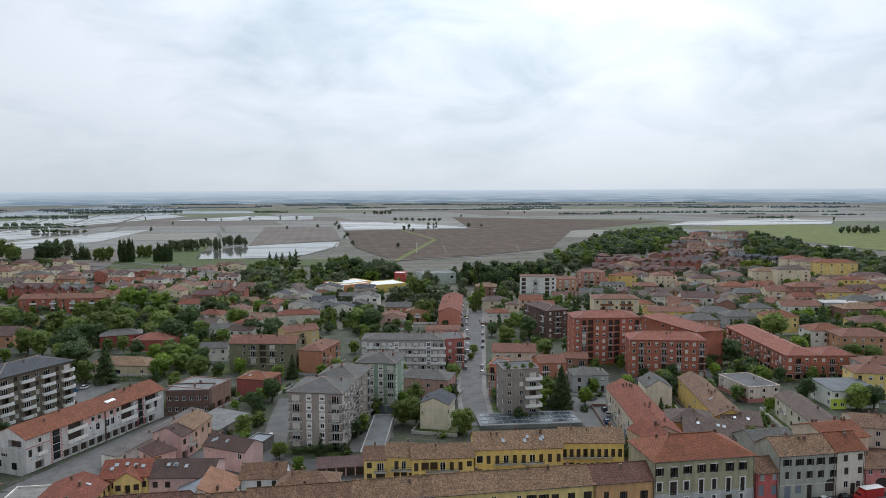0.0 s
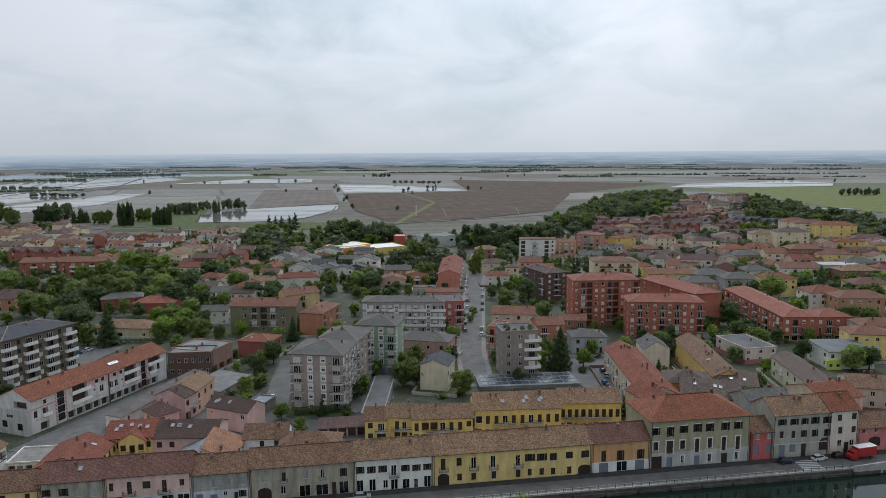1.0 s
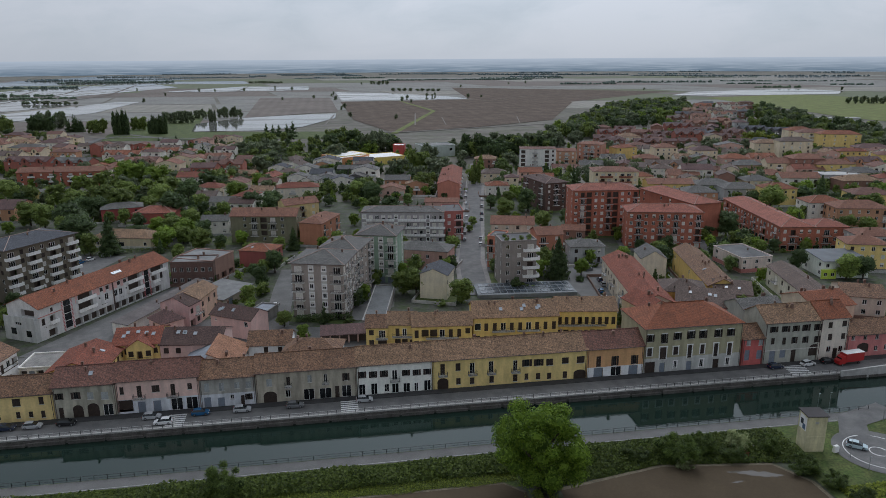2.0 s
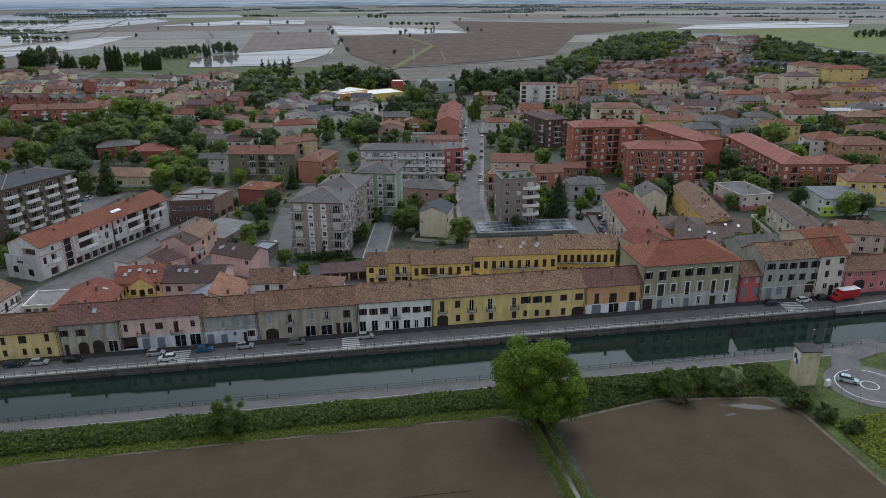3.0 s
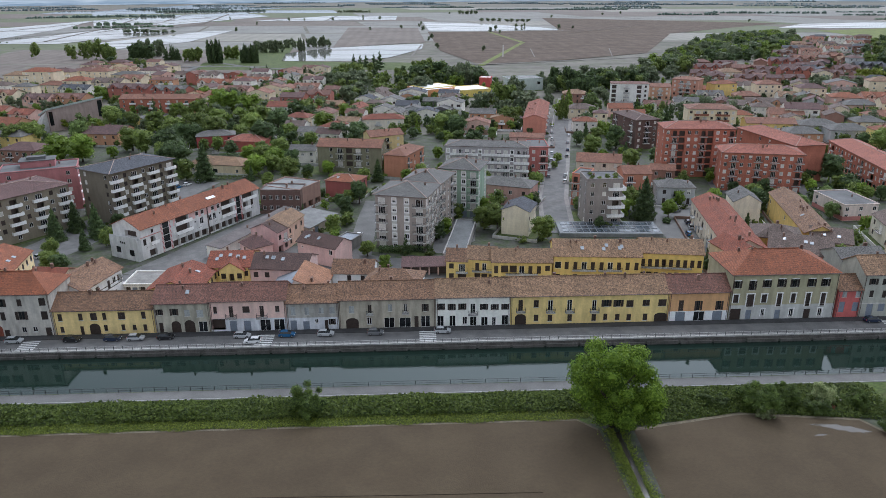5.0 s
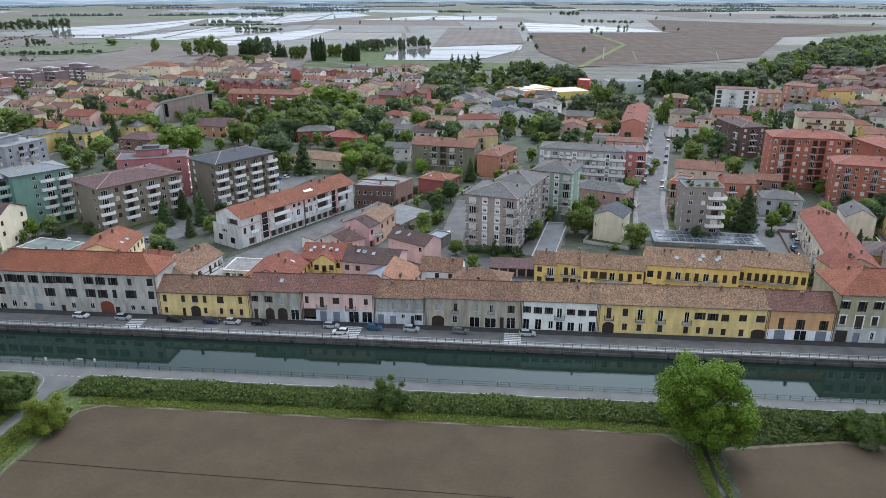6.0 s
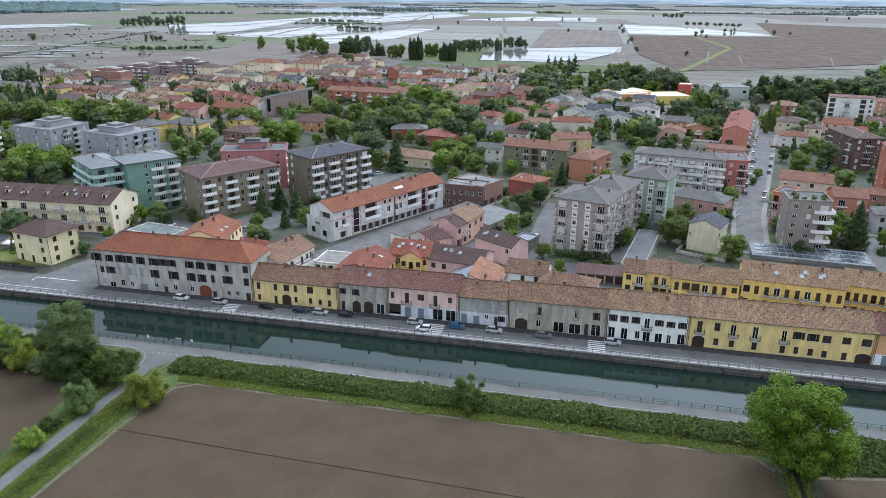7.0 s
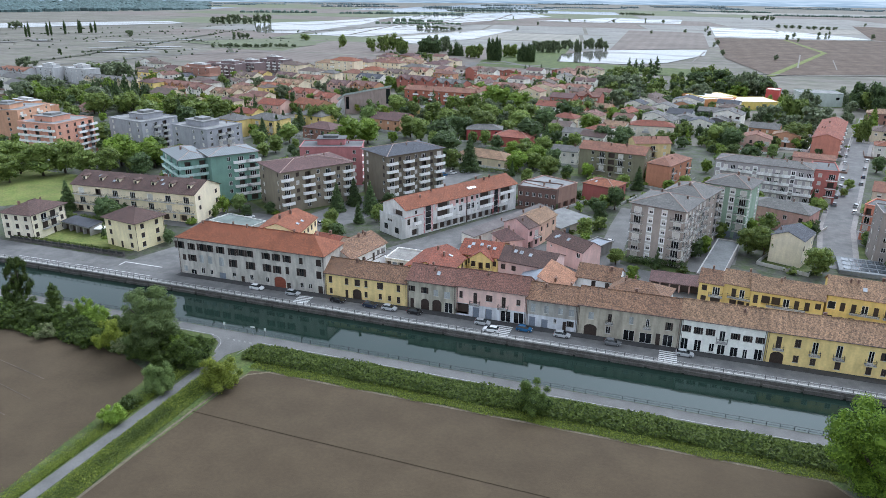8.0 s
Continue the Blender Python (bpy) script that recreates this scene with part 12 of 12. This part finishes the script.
def make_car(colour):
    paint = shade("car_paint_" + colour.replace(" ", "_"), CAR_PAINTS[colour], 0.25, 0.03, 0.0, spec=0.6)
    car = thing("car", 0, 0, 0, 0, "%s hatchback car parked on asphalt" % colour, "car", "parked cars")
    part("body", cached(("car_body", colour), lambda: profile_body("car_body", [
        (-2.0, 0.72, 0.68, 0.35, 0.72), (-1.9, 0.82, 0.78, 0.24, 0.92), (-1.1, 0.85, 0.80, 0.22, 0.96), (0.6, 0.85, 0.80, 0.22, 0.92), (1.5, 0.83, 0.74, 0.24, 0.78),
        (1.95, 0.72, 0.62, 0.3, 0.62)], paint)), car)
    cabin = part("cabin", cached("car_cabin", lambda: profile_body("car_cabin", [
        (-1.82, 0.74, 0.70, 0.9, 0.95), (-1.45, 0.78, 0.62, 0.9, 1.38), (-0.4, 0.79, 0.63, 0.9, 1.44), (0.25, 0.79, 0.62, 0.9, 1.38), (1.0, 0.75, 0.70, 0.86, 0.92)],
        shade("car_glass", (0.015, 0.018, 0.02), 0.08, 0.1, 0.0, spec=0.6))), car)
    part("roof", cached(("car_roof", colour), lambda: profile_body("car_roof", [
        (-1.47, 0.58, 0.56, 1.36, 1.40), (-0.9, 0.63, 0.58, 1.41, 1.47), (-0.4, 0.63, 0.58, 1.42, 1.48), (0.24, 0.6, 0.56, 1.37, 1.41)], paint)), cabin)
    for x in (-1.25, 1.2):
        for y in (-0.76, 0.76):
            wheel = part("tyre", cached("tyre", wheel_mesh), car, (x, y, 0.31))
            part("rim", cached("rim", rim_mesh), wheel)
    for y in (-0.55, 0.55):
        part("headlight", slab_mesh("headlight", 1.84, 1.93, -0.16, 0.16, 0.55, 0.68, M_LAMP), car, (0, y, 0))
        part("tail_lamp", slab_mesh("tail_lamp", -2.0, -1.88, -0.12, 0.12, 0.7, 0.9, M_TAIL), car, (0, y * 1.2, 0))
    return car


CARS = {}


def park(colour, x, y, rot, z=0.08):
    if colour not in CARS:
        CARS[colour] = make_car(colour)
        CARS[colour].location, CARS[colour].rotation_euler = (x, y, z), (0, 0, radians(rot))
        return CARS[colour]
    return copy_thing(CARS[colour], pose(x, y, z, 0, 0, rot))


for colour, x, y in (("white", -106.5, 153.6), ("silver", -95.3, 153.6), ("black", -81.8, 153.6), ("navy", -72.4, 153.6), ("silver", -67.0, 153.6), ("black", -60.0, 153.7),
                     ("silver", -42.0, 153.6), ("blue", -31.4, 153.6), ("silver", -22.2, 153.6), ("grey", -10.3, 153.6), ("silver", 5.8, 153.7)):
    park(colour, x, y, 0)
park("white", -39.0, 150.6, 180)
park("navy", 112.0, 157.2 - 3.2, 0)
park("white", 121.4, 154.2, 8)
park("black", 127.5, 154.6, 0)
park("pale blue", 104.7, 115.4, -38, 0.19)
for i, (x, y) in enumerate(((82.9, 416), (79.4, 399), (76, 380), (72.5, 362), (69.6, 346), (66.6, 331), (62, 312.5), (54.9, 290))):
    park(("white", "silver", "white", "grey", "white", "silver", "grey", "white")[i], x - 1.6, y, 78)
for i, (x, y) in enumerate(((84.1, 389.6), (79.8, 371), (76, 353), (72.7, 339), (64.2, 301), (62, 291))):
    park(("white", "silver", "navy", "grey", "silver", "white")[i], x + 1.4, y, 78)
park("blue", 47.8, 276, 0)
for colour, x, y, r in (("white", 98.3, 257, 10), ("navy", 95.1, 233.5, 80), ("silver", 94.3, 228.2, 80), ("blue", 90.8, 221, 80), ("white", 89.3, 214, 80), ("grey", 95.6, 246.5, 20),
                        ("white", -19.2, 225.7, 80), ("silver", -92.1, 300.3, 0), ("blue", -99.4, 291.6, 60), ("white", -96.8, 296, 60), ("white", 162.9, 274, 20),
                        ("silver", 165.5, 283.6, 20), ("grey", 179.8, 273.7, 60), ("white", 160.6, 267.7, 20), ("silver", 85.6, 264.4, 10),
                        ("navy", -147.4, 205, 45), ("white", -145.2, 208.5, 45), ("navy", -143.6, 190.5, 60), ("black", -140.9, 191.8, 60), ("black", -138.6, 193.3, 60),
                        ("black", -136.4, 195, 60), ("silver", -116.6, 210.8, 50), ("grey", 58, 300, 78), ("white", 86.5, 203, 80)):
    park(colour, x, y, r)

van = thing("delivery_truck", 133.0, 153.4, 0.08, 6, "red delivery truck with a white roof driving on the road", "truck")
M_RED = shade("car_paint_red", CAR_PAINTS["red"], 0.3, 0.03, 0.0, spec=0.6)
vb = Geo()
vb.box(-2.4, 3.3, -1.1, 1.1, 0.9, 3.2)
part("cargo_box", vb.mesh("cargo_box", M_RED), van)
vr = Geo()
vr.box(-2.45, 3.35, -1.12, 1.12, 3.2, 3.3)
part("roof", vr.mesh("roof", M_WHITE), van)
part("cab", profile_body("cab", [(-4.3, 0.95, 0.9, 0.5, 1.3), (-3.9, 1.0, 0.9, 0.45, 1.6), (-3.2, 1.05, 0.95, 0.45, 2.4), (-2.42, 1.05, 1.0, 0.45, 2.6)], M_RED), van)
part("windscreen", slab_mesh("windscreen", -3.75, -3.7, -0.85, 0.85, 1.65, 2.2, M_GLASS), van)
for x in (-3.4, 1.8):
    for y in (-0.95, 0.95):
        part("rim", cached("rim", rim_mesh), part("tyre", cached("tyre", wheel_mesh), van, (x, y, 0.31)))

# ---------------------------------------------------------------- substation hut, turning circle, bridge ramp
HUT = shade("cream_hut_plaster", (0.66, 0.60, 0.38), 0.9, 0.12, 0.08, 2.0, 0.4, 0.004, 0.05, stain=0.3)
hut = thing("substation", 93.2, 115.9, 0, -8, "tall cream substation tower with a dark flat roof and painted mural", "substation")
hb = Geo()
hb.box(0, 3.9, 0, 3.6, 0, 7.9)
part("wall", hb.mesh("wall", HUT), hut)
hr = Geo()
hr.box(-0.25, 4.15, -0.25, 3.85, 7.9, 8.1)
part("roof", hr.mesh("roof", shade("hut_roof_felt", (0.055, 0.05, 0.05), 0.9, 0.2, 0.15)), hut)
mural = part("mural", slab_mesh("mural", -0.03, -0.005, 0.5, 3.1, 4.4, 7.4, M_WHITE), hut)
part("painted_shape", slab_mesh("painted_shape", -0.04, -0.031, 0.9, 1.9, 4.5, 5.7, shade("mural_blue", (0.10, 0.16, 0.24), 0.8)), mural)
part("painted_shape", slab_mesh("painted_shape", -0.04, -0.031, 1.7, 2.7, 5.4, 6.6, shade("mural_dark", (0.04, 0.045, 0.05), 0.8)), mural)
part("vent", slab_mesh("vent", 1.5, 2.2, -0.03, -0.004, 6.3, 6.8, M_CONCRETE), hut)
part("band", slab_mesh("hut_band", -0.04, 3.94, -0.04, -0.004, 3.3, 3.5, HUT), hut)


def disc(name, label, category, x, y, r0, r1, mat, z, n=48):
    g = Geo()
    for i in range(n):
        a, b = 2 * math.pi * i / n, 2 * math.pi * (i + 1) / n
        pts = [(x + r1 * math.cos(a), y + r1 * math.sin(a), z), (x + r1 * math.cos(b), y + r1 * math.sin(b), z)]
        pts += [(x + r0 * math.cos(b), y + r0 * math.sin(b), z), (x + r0 * math.cos(a), y + r0 * math.sin(a), z)] if r0 else [(x, y, z)]
        g.poly(pts)
    return solid(name, g.mesh(name, mat), label, category, "structure")


disc("turning_circle", "grey asphalt turning circle", "road", 108.1, 113.3, 0, 8.7, M_ASPHALT, 0.17)
disc("road_marking", "white painted edge ring of the turning circle", "road marking", 108.1, 113.3, 6.4, 6.6, M_MARK, 0.178)
disc("road_marking", "white painted centre ring of the turning circle", "road marking", 108.1, 113.3, 1.62, 1.85, M_MARK, 0.178)
strip("street", "asphalt spur from the turning circle to the towpath", "street", [(108, 120), (112, 126), (124, 129.5)], 6, M_ASPHALT, 0.14)
ramp = Geo()
for i in range(12):
    x = 126 + i * 3
    z0, z1 = 0.2 + 0.17 * i, 0.2 + 0.17 * (i + 1)
    ramp.hexa([(x, 147.6, -2), (x + 3, 147.6, -2), (x + 3, 148.0, -2), (x, 148.0, -2), (x, 147.6, z0 + 0.7), (x + 3, 147.6, z1 + 0.7), (x + 3, 148.0, z1 + 0.7), (x, 148.0, z0 + 0.7)])
solid("bridge_parapet", ramp.mesh("bridge_parapet", M_CONCRETE), "pale stone parapet rising towards a bridge", "parapet", "structure")

fence = thing("garden_fence", -205, 161.6, 0.06, 0, "low wall with stone piers and railing before the villas", "fence")
part("wall", slab_mesh("fence_wall", 0, 46.0, -0.15, 0.15, 0, 0.6, M_QUAY), fence)
for i in range(17):
    part("pier", slab_mesh("pier", -0.22, 0.22, -0.22, 0.22, 0, 1.5, M_QUAY), fence, (0.4 + i * 2.85, 0, 0))
part("railing", slab_mesh("fence_rail", 0, 46.0, -0.03, 0.03, 0.65, 1.35, M_IRON), fence)

# ---------------------------------------------------------------- yards
sheet("yard", "grey concrete yard drive beside the apartment block", "yard", [(4.7, 208), (11, 208.5), (19, 219), (21.5, 240), (14, 246), (6, 224)], M_PALE_ROAD, 0.04)
sheet("yard", "asphalt car park behind the courtyard houses", "yard", [(82, 200), (92, 200), (112, 258), (92, 262), (83, 236)], M_PALE_ROAD, 0.04)
sheet("yard", "asphalt courtyard with parked cars", "yard", [(-152, 190), (-122, 184), (-108, 216), (-84, 300), (-104, 304), (-128, 216), (-150, 214)], M_ASPHALT, 0.045)
sheet("yard", "gravel strip before the white terrace", "yard", [(-86, 196), (-70, 191), (-60, 204), (-44, 248), (-54, 258)], M_ASPHALT, 0.05)
strip("street", "worn grey lane beside the apartment block", "lane", [(-18, 200), (-18, 222), (-17.5, 244), (-16, 268)], 7.5, M_PALE_ROAD, 0.06)
sheet("garden", "small lawn before the white terrace", "garden", [(-76, 191.5), (-66, 191.5), (-64, 197), (-74, 197)], M_MEADOW, 0.06)
sheet("yard", "gravel yard among the courtyard houses", "yard", [(-96, 166), (84, 166), (84, 184), (-12, 206), (-30, 222), (-60, 206), (-96, 190)], M_PALE_ROAD, 0.03)
sheet("meadow", "mown green meadow behind the villas", "meadow", [(-330, 190), (-241, 189), (-222, 206), (-250, 236), (-330, 240)], M_MEADOW, 0.05)
sheet("garden", "green villa garden lawn", "garden", [(-196, 164), (-160, 166), (-160, 186), (-200, 190)], M_MEADOW, 0.05)
deck = thing("car_deck", 47.6, 221.5, 0, -4, "low flat parking deck with rows of dark glass roof panels", "shed")
db = Geo()
db.box(0, 34, 0, 13, 0, 1.3)
part("deck", db.mesh("deck", shade("bitumen_deck", (0.19, 0.20, 0.205), 0.9, 0.25, 0.15, 6.0, 0.6)), deck)
M_PANEL = shade("dark_roof_panel", (0.07, 0.085, 0.10), 0.2, 0.2, 0.1, 1.0, 0.3, spec=0.6, per_object=0.2)
for i in range(14):
    for j in range(3):
        part("roof_panel", slab_mesh("roof_panel", 0, 2.0, 0, 2.6, 1.3, 1.42, M_PANEL), deck, (1.2 + i * 2.32, 1.6 + j * 3.7, 0))

# a white garden gazebo on the villa lawn
gz = thing("gazebo", -182.0, 176.5, 0.08, 12, "white fabric gazebo standing on a villa lawn", "gazebo")
cv = Geo()
for i in range(4):
    a, b = math.pi / 4 + i * math.pi / 2, math.pi / 4 + (i + 1) * math.pi / 2
    cv.poly([(2.2 * math.cos(a), 2.2 * math.sin(a), 2.1), (2.2 * math.cos(b), 2.2 * math.sin(b), 2.1), (0, 0, 2.9)])
    cv.poly([(2.2 * math.cos(a), 2.2 * math.sin(a), 1.85), (2.2 * math.cos(b), 2.2 * math.sin(b), 1.85), (2.2 * math.cos(b), 2.2 * math.sin(b), 2.1), (2.2 * math.cos(a), 2.2 * math.sin(a), 2.1)])
part("canopy", cv.mesh("canopy", M_WHITE), gz)
for x, y in ((1.5, 1.5), (-1.5, 1.5), (-1.5, -1.5), (1.5, -1.5)):
    part("post", slab_mesh("gazebo_post", -0.04, 0.04, -0.04, 0.04, 0, 2.1, M_STEEL), gz, (x, y, 0))

# the modern church: a tall slab under a rising roof that falls away behind, with splayed concrete flanks
church = thing("church", -213.4, 424.1, 0, 42.7, "modern brown concrete church with a rising pale roof and slit windows", "church")
CW = 31.6
cg = Geo()
cg.hexa([(0, 0, 0), (CW, 0, 0), (CW, 16, 0), (0, 16, 0), (0, 0, 12.5), (CW, 0, 16.5), (CW, 16, 11.5), (0, 16, 7.5)])
part("wall", cg.mesh("wall", plaster((0.27, 0.215, 0.195), 0.2)), church)
cr = Geo()
cr.hexa([(-0.6, -0.6, 12.6), (CW + 0.6, -0.6, 16.6), (CW + 0.6, 16.6, 11.3), (-0.6, 16.6, 7.3), (-0.6, -0.6, 13.6), (CW + 0.6, -0.6, 17.6), (CW + 0.6, 16.6, 12.3), (-0.6, 16.6, 8.3)])
part("roof", cr.mesh("roof", shade("pale_green_sheet", (0.40, 0.46, 0.43), 0.5, 0.12, 0.08, 3.0, 0.4, stripe=0.12, stripe_size=1.0)), church)
for x0, x1 in ((-6.5, -0.01), (CW + 6.5, CW + 0.01)):
    cf = Geo()
    cf.hexa([(x0, 1, 0), (x1, 1, 0), (x1, 13, 0), (x0, 13, 0), (x1 + (x0 - x1) * 0.12, 2, 11.0), (x1, 2, 11.6), (x1, 11, 8.2), (x1 + (x0 - x1) * 0.12, 11, 8.0)])
    part("flank", cf.mesh("flank", M_CONCRETE), church)
part("slit_window", slab_mesh("slit_window", 0.5, 2.6, -0.06, -0.004, 3.5, 11.5, M_GLASS), church)
part("slit_window", slab_mesh("slit_window", round(CW - 3.2, 1), round(CW - 0.5, 1), -0.06, -0.004, 5.5, 15.2, M_GLASS), church)

# roof terrace greenery on the slim block
for x, y, h, w in ((60.5, 235, 1.6, 2.2), (63, 234.6, 1.2, 1.8), (66, 235.2, 1.9, 2.4), (68.6, 234.8, 1.3, 2.0), (69.5, 238, 1.5, 2.2), (61, 240, 1.4, 2.0)):
    plant = tree("bush", "mid", x, y, h, w, 1, 0, "leafy shrub growing on a roof terrace")
    plant.location.z = 16.32
# clipped hedges by the villas
for label, x0, x1, y0, y1, hh, tone, n in (
    ("clipped dark green garden hedge", -96, -74, 345, 348, 2.6, "dark", 1600), ("clipped green hedge beside the quay road", -205, -166, 162.6, 163.8, 1.3, "hedge", 1800),
    ("clipped green hedge along a villa garden", -104, -66, 305, 306.5, 1.6, "hedge", 1500), ("clipped green hedge behind the villas", -200, -164, 186, 188, 1.8, "hedge", 1500),
    ("clipped green hedge at the foot of the block", -12, 4, 209, 211.5, 1.8, "dark", 1300), ("clipped green hedge before the dark block", -112, -92, 236, 238, 1.8, "dark", 900),
):
    leaf_band("hedge", label, "hedge", n, 0.28, tone, lambda r: (r.uniform(x0, x1), r.uniform(y0, y1), hh * (1 - r.random() ** 2)), int(abs(x0)))
